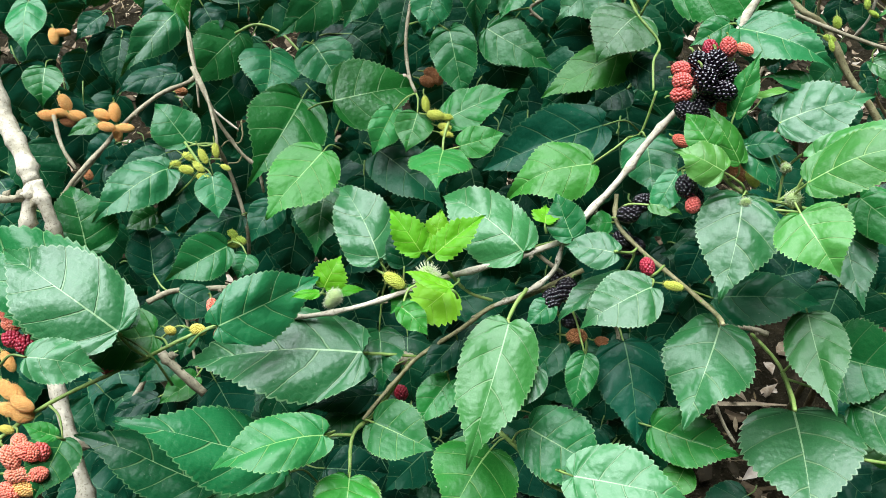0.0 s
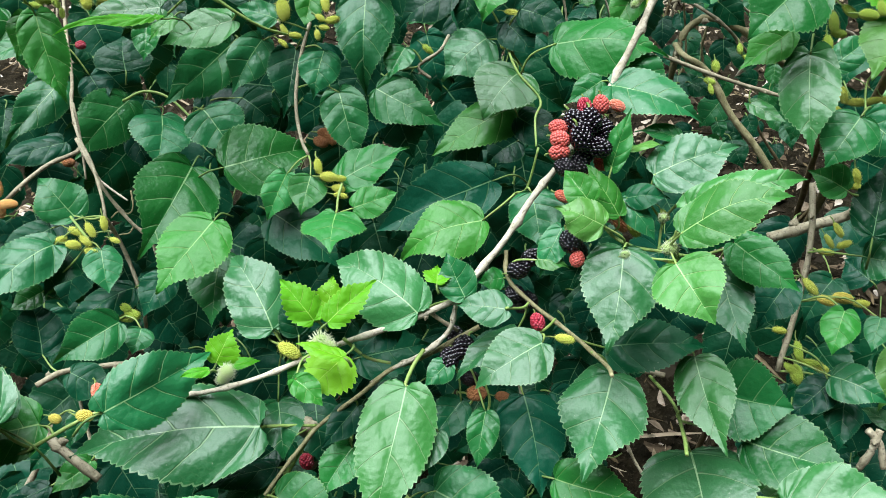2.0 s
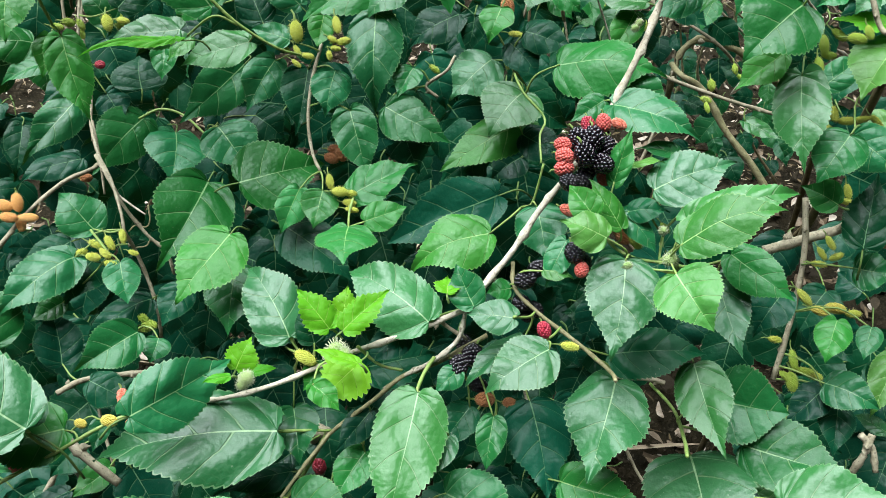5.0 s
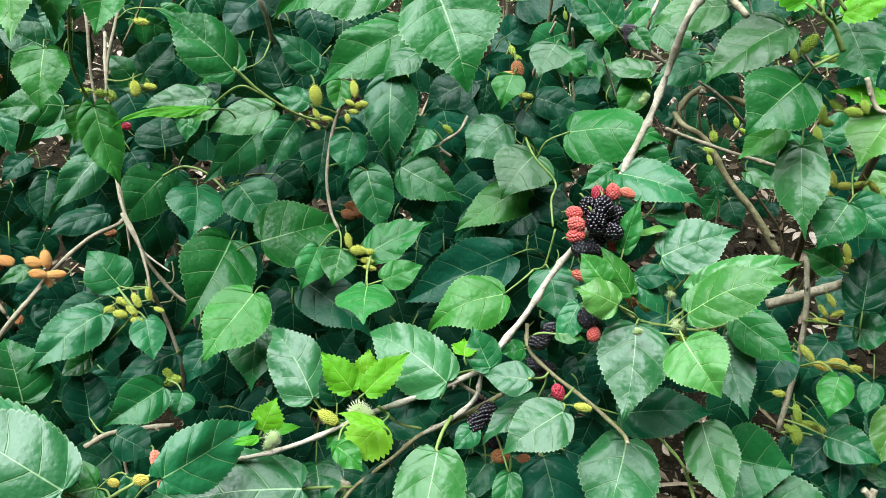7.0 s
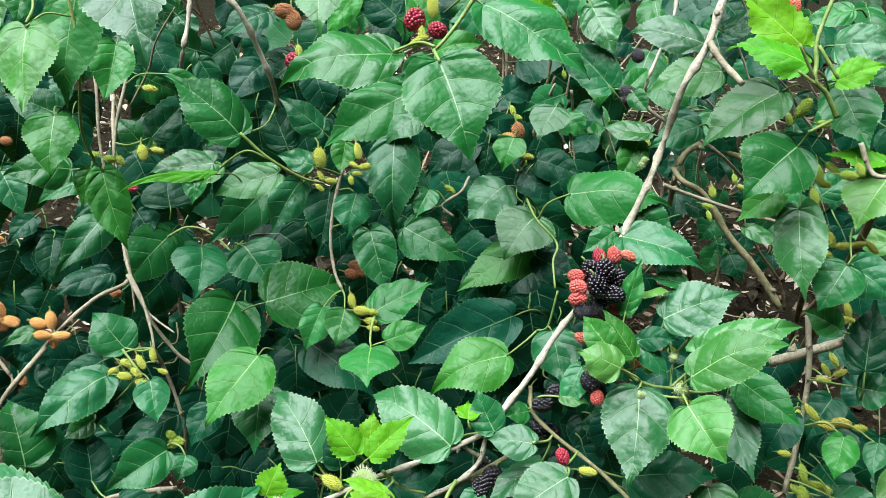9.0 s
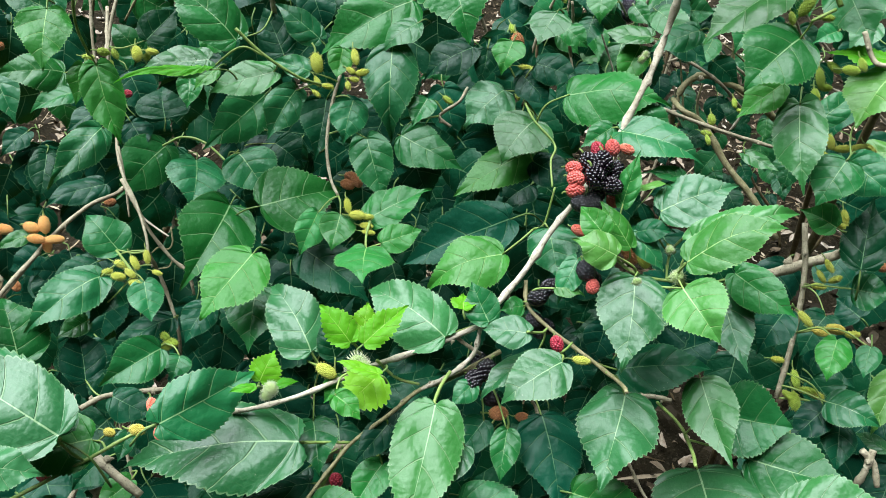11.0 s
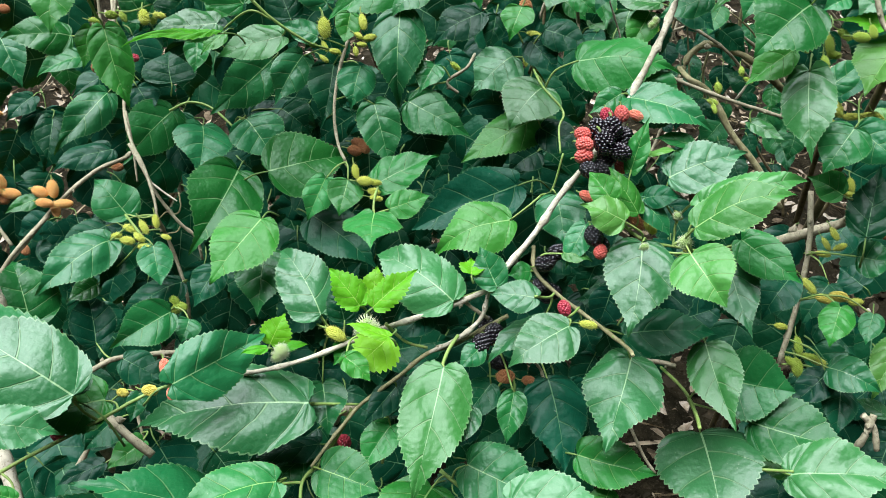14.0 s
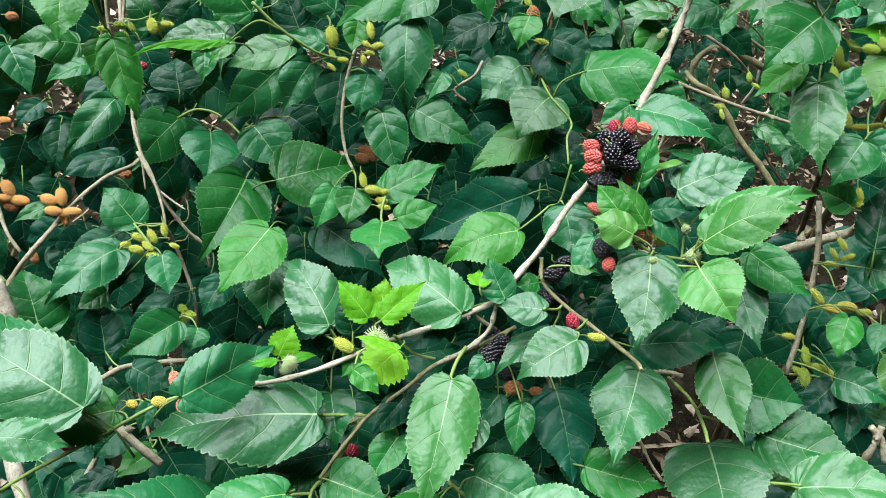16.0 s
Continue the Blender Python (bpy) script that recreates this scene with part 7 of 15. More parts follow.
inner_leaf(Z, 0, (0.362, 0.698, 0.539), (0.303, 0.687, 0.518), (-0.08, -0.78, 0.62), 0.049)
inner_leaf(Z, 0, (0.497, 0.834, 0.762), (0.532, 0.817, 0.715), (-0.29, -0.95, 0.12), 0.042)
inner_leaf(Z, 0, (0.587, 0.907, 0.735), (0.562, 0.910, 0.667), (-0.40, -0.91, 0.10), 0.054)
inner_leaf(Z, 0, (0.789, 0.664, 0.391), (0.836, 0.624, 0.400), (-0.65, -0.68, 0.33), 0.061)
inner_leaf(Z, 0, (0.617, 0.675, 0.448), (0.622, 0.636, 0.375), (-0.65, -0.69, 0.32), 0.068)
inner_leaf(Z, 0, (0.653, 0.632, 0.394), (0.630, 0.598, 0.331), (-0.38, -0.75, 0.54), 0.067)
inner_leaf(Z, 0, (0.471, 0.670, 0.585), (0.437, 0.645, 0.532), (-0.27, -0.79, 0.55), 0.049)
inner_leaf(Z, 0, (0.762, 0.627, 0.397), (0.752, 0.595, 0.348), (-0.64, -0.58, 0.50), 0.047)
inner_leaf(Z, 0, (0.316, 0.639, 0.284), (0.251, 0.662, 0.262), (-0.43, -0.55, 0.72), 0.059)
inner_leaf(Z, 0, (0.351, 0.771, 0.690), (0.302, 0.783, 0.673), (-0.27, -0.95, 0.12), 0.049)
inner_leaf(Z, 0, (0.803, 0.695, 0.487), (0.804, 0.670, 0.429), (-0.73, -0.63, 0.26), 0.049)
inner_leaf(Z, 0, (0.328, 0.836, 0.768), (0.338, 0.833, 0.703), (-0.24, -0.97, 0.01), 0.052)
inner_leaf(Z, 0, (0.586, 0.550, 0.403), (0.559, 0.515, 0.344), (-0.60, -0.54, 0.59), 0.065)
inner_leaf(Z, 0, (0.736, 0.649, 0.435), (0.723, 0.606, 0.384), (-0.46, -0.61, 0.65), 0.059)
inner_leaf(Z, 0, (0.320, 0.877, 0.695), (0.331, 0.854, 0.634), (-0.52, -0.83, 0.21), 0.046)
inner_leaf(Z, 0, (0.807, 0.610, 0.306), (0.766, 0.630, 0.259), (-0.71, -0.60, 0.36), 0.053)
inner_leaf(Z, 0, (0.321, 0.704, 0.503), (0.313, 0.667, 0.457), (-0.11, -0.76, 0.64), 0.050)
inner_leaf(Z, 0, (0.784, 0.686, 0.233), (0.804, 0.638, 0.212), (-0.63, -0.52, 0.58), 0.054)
inner_leaf(Z, 0, (0.673, 0.806, 0.278), (0.635, 0.760, 0.203), (-0.32, -0.72, 0.61), 0.071)
inner_leaf(Z, 0, (0.935, 0.910, 0.532), (0.887, 0.919, 0.480), (-0.56, -0.73, 0.40), 0.060)
inner_leaf(Z, 0, (0.401, 1.121, 0.721), (0.312, 1.146, 0.689), (-0.28, -0.96, 0.03), 0.079)
inner_leaf(Z, 0, (0.647, 0.876, 0.644), (0.699, 0.839, 0.615), (-0.47, -0.85, 0.24), 0.056)
inner_leaf(Z, 0, (0.761, 1.011, 0.783), (0.813, 0.960, 0.750), (-0.69, -0.72, 0.02), 0.062)
inner_leaf(Z, 0, (0.383, 0.977, 0.432), (0.287, 0.985, 0.434), (-0.07, -0.94, 0.33), 0.074)
inner_leaf(Z, 0, (0.576, 0.690, 0.225), (0.555, 0.655, 0.156), (-0.42, -0.75, 0.51), 0.066)
inner_leaf(Z, 0, (0.591, 0.754, 0.281), (0.660, 0.705, 0.256), (-0.38, -0.78, 0.50), 0.066)
inner_leaf(Z, 0, (0.482, 0.892, 0.454), (0.447, 0.883, 0.380), (-0.43, -0.85, 0.31), 0.070)
inner_leaf(Z, 0, (0.608, 0.742, 0.292), (0.623, 0.690, 0.238), (-0.65, -0.62, 0.43), 0.066)
inner_leaf(Z, 0, (0.772, 0.990, 0.581), (0.841, 0.948, 0.587), (-0.52, -0.81, 0.27), 0.067)
inner_leaf(Z, 0, (0.420, 0.789, 0.370), (0.492, 0.787, 0.402), (-0.33, -0.67, 0.67), 0.068)
inner_leaf(Z, 0, (0.865, 0.974, 0.687), (0.889, 0.951, 0.599), (-0.71, -0.70, -0.01), 0.078)
inner_leaf(Z, 0, (0.436, 0.865, 0.292), (0.405, 0.819, 0.219), (-0.23, -0.78, 0.58), 0.072)
inner_leaf(Z, 0, (0.656, 0.625, 0.190), (0.632, 0.583, 0.145), (-0.41, -0.54, 0.73), 0.056)
inner_leaf(Z, 0, (0.766, 0.746, 0.208), (0.698, 0.777, 0.149), (-0.67, -0.57, 0.47), 0.077)
inner_leaf(Z, 0, (0.743, 0.834, 0.627), (0.698, 0.874, 0.609), (-0.69, -0.69, 0.21), 0.054)
inner_leaf(Z, 0, (0.911, 0.871, 0.488), (0.908, 0.846, 0.422), (-0.79, -0.56, 0.25), 0.060)
inner_leaf(Z, 0, (0.749, 0.936, 0.652), (0.797, 0.908, 0.670), (-0.51, -0.86, 0.07), 0.058)
inner_leaf(Z, 0, (0.412, 0.959, 0.512), (0.354, 0.953, 0.430), (-0.24, -0.94, 0.24), 0.072)
inner_leaf(Z, 0, (0.826, 0.669, 0.104), (0.836, 0.613, 0.076), (-0.48, -0.46, 0.74), 0.061)
inner_leaf(Z, 0, (0.767, 0.780, 0.414), (0.810, 0.741, 0.420), (-0.66, -0.66, 0.36), 0.053)
inner_leaf(Z, 0, (0.699, 0.720, 0.387), (0.680, 0.684, 0.316), (-0.63, -0.62, 0.47), 0.073)
inner_leaf(Z, 0, (0.332, 0.883, 0.439), (0.379, 0.849, 0.404), (-0.22, -0.84, 0.50), 0.056)
inner_leaf(Z, 0, (0.638, 0.713, 0.249), (0.614, 0.655, 0.181), (-0.30, -0.67, 0.68), 0.070)
inner_leaf(Z, 0, (0.798, 0.797, 0.524), (0.753, 0.824, 0.460), (-0.77, -0.56, 0.31), 0.075)
inner_leaf(Z, 0, (0.740, 0.976, 0.567), (0.792, 0.929, 0.499), (-0.54, -0.83, 0.15), 0.083)
inner_leaf(Z, 0, (0.673, 0.794, 0.233), (0.656, 0.746, 0.143), (-0.54, -0.70, 0.48), 0.092)
inner_leaf(Z, 0, (0.347, 0.954, 0.527), (0.405, 0.916, 0.499), (-0.47, -0.86, 0.22), 0.063)
inner_leaf(Z, 0, (0.655, 0.734, 0.177), (0.623, 0.718, 0.102), (-0.67, -0.61, 0.42), 0.054)
inner_leaf(Z, 0, (0.893, 0.700, 0.229), (0.904, 0.646, 0.175), (-0.52, -0.65, 0.56), 0.059)
inner_leaf(Z, 0, (0.334, 0.915, 0.472), (0.276, 0.917, 0.419), (-0.42, -0.80, 0.43), 0.057)
inner_leaf(Z, 0, (0.420, 0.881, 0.501), (0.458, 0.840, 0.437), (-0.10, -0.86, 0.50), 0.061)
inner_leaf(Z, 0, (0.627, 0.645, 0.132), (0.650, 0.591, 0.087), (-0.27, -0.68, 0.68), 0.070)
inner_leaf(Z, 0, (0.846, 0.775, 0.336), (0.838, 0.737, 0.277), (-0.73, -0.52, 0.44), 0.050)
inner_leaf(Z, 0, (0.828, 0.760, 0.222), (0.837, 0.687, 0.164), (-0.68, -0.51, 0.53), 0.071)
inner_leaf(Z, 0, (0.843, 0.738, 0.272), (0.856, 0.686, 0.216), (-0.52, -0.68, 0.51), 0.058)
inner_leaf(Z, 0, (0.804, 0.675, 0.063), (0.864, 0.645, 0.073), (-0.44, -0.70, 0.57), 0.054)
inner_leaf(Z, 0, (0.850, 0.869, 0.575), (0.859, 0.833, 0.518), (-0.52, -0.76, 0.40), 0.058)
inner_leaf(Z, 0, (0.858, 0.638, 0.206), (0.915, 0.631, 0.227), (-0.35, -0.56, 0.76), 0.062)
inner_leaf(Z, 0, (0.783, 0.920, 0.409), (0.752, 0.884, 0.327), (-0.57, -0.66, 0.49), 0.082)
inner_leaf(Z, 0, (0.761, 0.679, 0.291), (0.744, 0.639, 0.234), (-0.43, -0.68, 0.59), 0.060)
inner_leaf(Z, 0, (0.690, 1.008, 0.582), (0.714, 0.960, 0.500), (-0.64, -0.73, 0.24), 0.074)
inner_leaf(Z, 0, (0.633, 0.952, 0.738), (0.702, 0.927, 0.760), (-0.35, -0.94, 0.03), 0.067)
inner_leaf(Z, 0, (0.555, 0.618, 0.240), (0.563, 0.556, 0.202), (-0.57, -0.48, 0.66), 0.073)
inner_leaf(Z, 0, (0.691, 0.681, 0.224), (0.686, 0.624, 0.153), (-0.34, -0.72, 0.60), 0.071)
inner_leaf(Z, 0, (0.820, 0.934, 0.693), (0.796, 0.935, 0.633), (-0.62, -0.75, 0.23), 0.059)
inner_leaf(Z, 0, (0.657, 0.937, 0.765), (0.686, 0.898, 0.701), (-0.60, -0.78, 0.20), 0.061)
inner_leaf(Z, 0, (0.645, 0.658, 0.233), (0.627, 0.609, 0.168), (-0.44, -0.65, 0.62), 0.071)
inner_leaf(Z, 0, (0.195, 0.619, 0.590), (0.223, 0.598, 0.581), (-0.41, -0.76, 0.51), 0.026)
inner_leaf(Z, 0, (0.249, 0.635, 0.577), (0.218, 0.629, 0.544), (-0.47, -0.67, 0.57), 0.035)
inner_leaf(Z, 0, (0.250, 0.577, 0.529), (0.261, 0.550, 0.501), (-0.33, -0.74, 0.59), 0.034)
inner_leaf(Z, 0, (0.289, 0.643, 0.484), (0.268, 0.625, 0.449), (-0.52, -0.60, 0.61), 0.033)
inner_leaf(Z, 0, (0.240, 0.608, 0.585), (0.229, 0.601, 0.548), (-0.38, -0.88, 0.30), 0.031)
inner_leaf(Z, 0, (0.234, 0.595, 0.564), (0.273, 0.572, 0.568), (-0.47, -0.71, 0.52), 0.035)
inner_leaf(Z, 0, (0.250, 0.569, 0.573), (0.215, 0.579, 0.564), (-0.36, -0.74, 0.57), 0.027)
inner_leaf(Z, 0, (0.268, 0.681, 0.529), (0.293, 0.658, 0.503), (-0.44, -0.84, 0.32), 0.038)
inner_leaf(Z, 0, (0.222, 0.570, 0.546), (0.235, 0.551, 0.520), (-0.36, -0.84, 0.41), 0.031)
inner_leaf(Z, 0, (0.233, 0.613, 0.549), (0.241, 0.585, 0.509), (-0.19, -0.82, 0.53), 0.037)
inner_leaf(Z, 0, (0.247, 0.572, 0.579), (0.233, 0.554, 0.544), (-0.15, -0.86, 0.50), 0.036)
inner_leaf(Z, 0, (0.217, 0.616, 0.603), (0.251, 0.596, 0.596), (-0.44, -0.86, 0.27), 0.030)
inner_leaf(Z, 0, (0.274, 0.610, 0.504), (0.249, 0.590, 0.461), (-0.30, -0.79, 0.54), 0.044)
inner_leaf(Z, 0, (0.230, 0.681, 0.540), (0.270, 0.679, 0.569), (-0.32, -0.86, 0.39), 0.038)
inner_leaf(Z, 0, (0.146, 0.569, 0.502), (0.171, 0.550, 0.474), (0.03, -0.81, 0.58), 0.035)
inner_leaf(Z, 0, (0.175, 0.564, 0.520), (0.130, 0.569, 0.527), (0.01, -0.77, 0.64), 0.032)
inner_leaf(Z, 0, (0.241, 0.567, 0.503), (0.225, 0.554, 0.454), (-0.50, -0.78, 0.38), 0.036)
inner_leaf(Z, 0, (0.207, 0.601, 0.474), (0.197, 0.576, 0.440), (-0.05, -0.81, 0.59), 0.037)
inner_leaf(Z, 0, (0.202, 0.568, 0.478), (0.196, 0.547, 0.448), (0.04, -0.82, 0.57), 0.029)
inner_leaf(Z, 0, (0.214, 0.554, 0.476), (0.244, 0.544, 0.466), (0.02, -0.67, 0.74), 0.024)
inner_leaf(Z, 0, (0.201, 0.584, 0.439), (0.165, 0.573, 0.402), (-0.37, -0.73, 0.58), 0.042)
inner_leaf(Z, 0, (0.206, 0.583, 0.479), (0.175, 0.578, 0.460), (-0.18, -0.82, 0.54), 0.031)
inner_leaf(Z, 0, (0.193, 0.575, 0.504), (0.225, 0.582, 0.513), (-0.03, -0.73, 0.68), 0.029)
inner_leaf(Z, 0, (0.554, 0.639, 0.415), (0.543, 0.617, 0.360), (-0.51, -0.75, 0.42), 0.052)
inner_leaf(Z, 0, (0.588, 0.615, 0.459), (0.609, 0.579, 0.435), (-0.67, -0.65, 0.37), 0.047)
inner_leaf(Z, 0, (0.549, 0.562, 0.457), (0.516, 0.556, 0.413), (-0.64, -0.55, 0.54), 0.042)
inner_leaf(Z, 0, (0.449, 0.529, 0.459), (0.487, 0.497, 0.448), (-0.45, -0.72, 0.53), 0.051)
inner_leaf(Z, 0, (0.527, 0.645, 0.483), (0.553, 0.606, 0.464), (-0.54, -0.62, 0.57), 0.042)
inner_leaf(Z, 0, (0.441, 0.639, 0.536), (0.398, 0.637, 0.501), (-0.31, -0.85, 0.42), 0.039)
inner_leaf(Z, 0, (0.468, 0.563, 0.515), (0.492, 0.527, 0.492), (-0.58, -0.68, 0.45), 0.040)
inner_leaf(Z, 0, (0.450, 0.572, 0.421), (0.421, 0.563, 0.392), (-0.30, -0.78, 0.55), 0.034)
inner_leaf(Z, 0, (0.547, 0.559, 0.463), (0.592, 0.537, 0.464), (-0.40, -0.78, 0.49), 0.051)
inner_leaf(Z, 0, (0.438, 0.525, 0.464), (0.430, 0.495, 0.419), (-0.36, -0.75, 0.56), 0.044)
inner_leaf(Z, 0, (0.438, 0.535, 0.437), (0.406, 0.518, 0.392), (-0.52, -0.60, 0.61), 0.051)
inner_leaf(Z, 0, (0.521, 0.607, 0.402), (0.536, 0.564, 0.365), (-0.50, -0.66, 0.56), 0.055)
inner_leaf(Z, 0, (0.475, 0.652, 0.526), (0.477, 0.617, 0.489), (-0.63, -0.58, 0.52), 0.037)
inner_leaf(Z, 0, (0.558, 0.607, 0.355), (0.508, 0.605, 0.324), (-0.34, -0.74, 0.59), 0.041)
stem(Z, DARK, 0.0050, 0.0040, (0.750, 1.100, 0.000), (0.720, 1.050, 0.300), (0.620, 0.900, 0.600))

W = branch_thing(0, 0, 0, "far branch of the bush with small dull green leaves")
inner_leaf(W, 0, (-0.160, 1.112, 0.975), (-0.150, 1.089, 0.917), (-0.18, -0.92, 0.34), 0.050)
inner_leaf(W, 1, (-0.034, 1.307, 0.931), (-0.014, 1.269, 0.864), (0.13, -0.84, 0.52), 0.055)
inner_leaf(W, 0, (0.798, 1.072, 0.880), (0.832, 1.050, 0.902), (-0.67, -0.56, 0.48), 0.049)
inner_leaf(W, 1, (0.185, 1.069, 0.847), (0.128, 1.062, 0.841), (0.03, -0.81, 0.59), 0.045)
inner_leaf(W, 1, (-0.626, 1.314, 0.930), (-0.613, 1.306, 0.871), (0.56, -0.79, 0.24), 0.056)
inner_leaf(W, 0, (0.547, 1.185, 0.999), (0.586, 1.141, 0.963), (-0.23, -0.73, 0.64), 0.052)
inner_leaf(W, 0, (-0.571, 1.369, 0.860), (-0.572, 1.327, 0.790), (0.39, -0.79, 0.47), 0.055)
inner_leaf(W, 1, (-0.138, 1.090, 0.928), (-0.110, 1.077, 0.875), (-0.01, -0.97, 0.23), 0.056)
inner_leaf(W, 0, (0.356, 1.178, 1.001), (0.381, 1.123, 0.934), (-0.08, -0.78, 0.62), 0.074)
inner_leaf(W, 0, (0.768, 1.075, 0.941), (0.820, 1.038, 0.922), (-0.29, -0.72, 0.63), 0.057)
inner_leaf(W, 0, (-0.093, 1.318, 0.723), (-0.157, 1.288, 0.674), (-0.09, -0.80, 0.60), 0.075)
inner_leaf(W, 0, (0.796, 0.974, 0.872), (0.766, 0.948, 0.823), (-0.41, -0.68, 0.61), 0.045)
inner_leaf(W, 1, (0.079, 1.245, 0.835), (0.077, 1.200, 0.772), (0.10, -0.81, 0.58), 0.057)
inner_leaf(W, 1, (0.964, 1.284, 0.812), (0.912, 1.183, 0.745), (-0.19, -0.47, 0.86), 0.074)
inner_leaf(W, 0, (-0.068, 1.136, 0.909), (-0.115, 1.130, 0.880), (-0.03, -0.97, 0.26), 0.039)
inner_leaf(W, 0, (-0.589, 1.325, 0.820), (-0.642, 1.297, 0.768), (0.23, -0.93, 0.27), 0.071)
inner_leaf(W, 0, (-0.571, 1.534, 0.891), (-0.545, 1.520, 0.831), (0.33, -0.88, 0.34), 0.064)
inner_leaf(W, 1, (-0.530, 1.324, 0.762), (-0.582, 1.283, 0.703), (0.15, -0.87, 0.47), 0.071)
inner_leaf(W, 0, (-0.110, 1.053, 0.846), (-0.165, 1.036, 0.832), (0.11, -0.82, 0.56), 0.049)
inner_leaf(W, 0, (-0.145, 1.350, 0.929), (-0.094, 1.344, 0.874), (0.30, -0.88, 0.37), 0.064)
inner_leaf(W, 0, (0.523, 0.958, 0.838), (0.520, 0.919, 0.784), (-0.51, -0.68, 0.53), 0.049)
inner_leaf(W, 0, (-0.445, 1.352, 0.804), (-0.412, 1.350, 0.743), (0.53, -0.78, 0.32), 0.065)
inner_leaf(W, 1, (-0.410, 1.459, 0.911), (-0.429, 1.422, 0.833), (0.36, -0.87, 0.33), 0.079)
inner_leaf(W, 1, (-0.648, 1.371, 0.780), (-0.695, 1.325, 0.709), (0.19, -0.88, 0.44), 0.083)
inner_leaf(W, 0, (-0.195, 1.300, 0.752), (-0.257, 1.288, 0.704), (-0.09, -0.93, 0.35), 0.070)
inner_leaf(W, 0, (0.264, 1.260, 0.873), (0.271, 1.199, 0.805), (0.20, -0.72, 0.67), 0.069)
inner_leaf(W, 0, (0.211, 1.462, 0.953), (0.142, 1.470, 1.008), (0.13, -0.94, 0.30), 0.074)
inner_leaf(W, 0, (-0.649, 1.261, 0.934), (-0.662, 1.224, 0.873), (0.59, -0.74, 0.32), 0.061)
inner_leaf(W, 1, (0.902, 1.359, 0.901), (0.963, 1.289, 0.871), (-0.38, -0.63, 0.68), 0.079)
inner_leaf(W, 1, (0.128, 1.282, 0.734), (0.100, 1.258, 0.649), (-0.30, -0.89, 0.34), 0.076)
inner_leaf(W, 0, (0.421, 1.031, 0.890), (0.438, 0.969, 0.846), (-0.42, -0.60, 0.68), 0.058)
inner_leaf(W, 1, (-0.755, 1.533, 0.939), (-0.816, 1.502, 0.895), (0.35, -0.92, 0.17), 0.058)
inner_leaf(W, 0, (0.261, 1.151, 0.965), (0.269, 1.094, 0.900), (0.15, -0.73, 0.67), 0.063)
inner_leaf(W, 1, (0.791, 1.080, 0.785), (0.745, 1.083, 0.750), (-0.53, -0.55, 0.65), 0.050)
inner_leaf(W, 0, (-0.356, 1.425, 0.964), (-0.295, 1.396, 0.902), (-0.03, -0.92, 0.40), 0.069)
inner_leaf(W, 0, (0.888, 1.198, 0.964), (0.962, 1.164, 0.950), (-0.07, -0.50, 0.86), 0.070)
inner_leaf(W, 1, (0.429, 1.076, 0.754), (0.464, 1.026, 0.720), (-0.28, -0.67, 0.69), 0.048)
inner_leaf(W, 0, (-0.601, 1.130, 0.920), (-0.621, 1.078, 0.872), (0.55, -0.67, 0.50), 0.055)
inner_leaf(W, 0, (-0.668, 1.477, 0.890), (-0.698, 1.416, 0.819), (0.60, -0.72, 0.36), 0.082)
inner_leaf(W, 0, (-0.420, 1.050, 0.784), (-0.407, 1.034, 0.722), (0.45, -0.84, 0.31), 0.057)
inner_leaf(W, 0, (0.700, 1.094, 0.960), (0.679, 1.073, 0.908), (-0.64, -0.59, 0.50), 0.050)
inner_leaf(W, 0, (-0.145, 1.089, 0.875), (-0.150, 1.056, 0.804), (-0.05, -0.90, 0.42), 0.059)
inner_leaf(W, 0, (0.809, 1.079, 0.966), (0.754, 1.061, 0.922), (-0.33, -0.66, 0.67), 0.058)
inner_leaf(W, 0, (-0.165, 1.425, 0.985), (-0.235, 1.438, 1.000), (-0.10, -0.94, 0.33), 0.050)
inner_leaf(W, 0, (-0.369, 1.439, 0.841), (-0.312, 1.400, 0.780), (0.07, -0.81, 0.58), 0.074)
inner_leaf(W, 0, (0.957, 1.237, 0.923), (0.999, 1.166, 0.893), (-0.56, -0.58, 0.60), 0.076)
inner_leaf(W, 0, (0.709, 1.322, 1.011), (0.767, 1.278, 0.994), (-0.37, -0.72, 0.60), 0.054)
inner_leaf(W, 0, (0.249, 1.095, 0.838), (0.299, 1.071, 0.828), (-0.26, -0.80, 0.54), 0.040)
inner_leaf(W, 1, (0.752, 0.961, 0.910), (0.737, 0.922, 0.861), (-0.48, -0.60, 0.64), 0.044)
inner_leaf(W, 0, (0.404, 1.376, 0.927), (0.335, 1.422, 0.977), (-0.16, -0.83, 0.54), 0.066)
inner_leaf(W, 0, (-0.737, 1.396, 0.889), (-0.745, 1.352, 0.819), (0.60, -0.70, 0.38), 0.069)
inner_leaf(W, 1, (0.568, 1.205, 0.806), (0.493, 1.191, 0.777), (-0.09, -0.78, 0.62), 0.059)
inner_leaf(W, 1, (0.763, 1.156, 0.848), (0.748, 1.088, 0.802), (-0.09, -0.54, 0.84), 0.051)
inner_leaf(W, 0, (0.223, 1.054, 0.791), (0.291, 1.025, 0.801), (-0.39, -0.73, 0.56), 0.062)
inner_leaf(W, 0, (0.804, 1.080, 0.935), (0.807, 1.039, 0.891), (-0.50, -0.65, 0.57), 0.044)
inner_leaf(W, 0, (0.449, 1.019, 0.907), (0.431, 0.963, 0.855), (-0.42, -0.55, 0.73), 0.055)
inner_leaf(W, 0, (0.764, 1.360, 0.939), (0.756, 1.310, 0.860), (-0.10, -0.84, 0.54), 0.071)
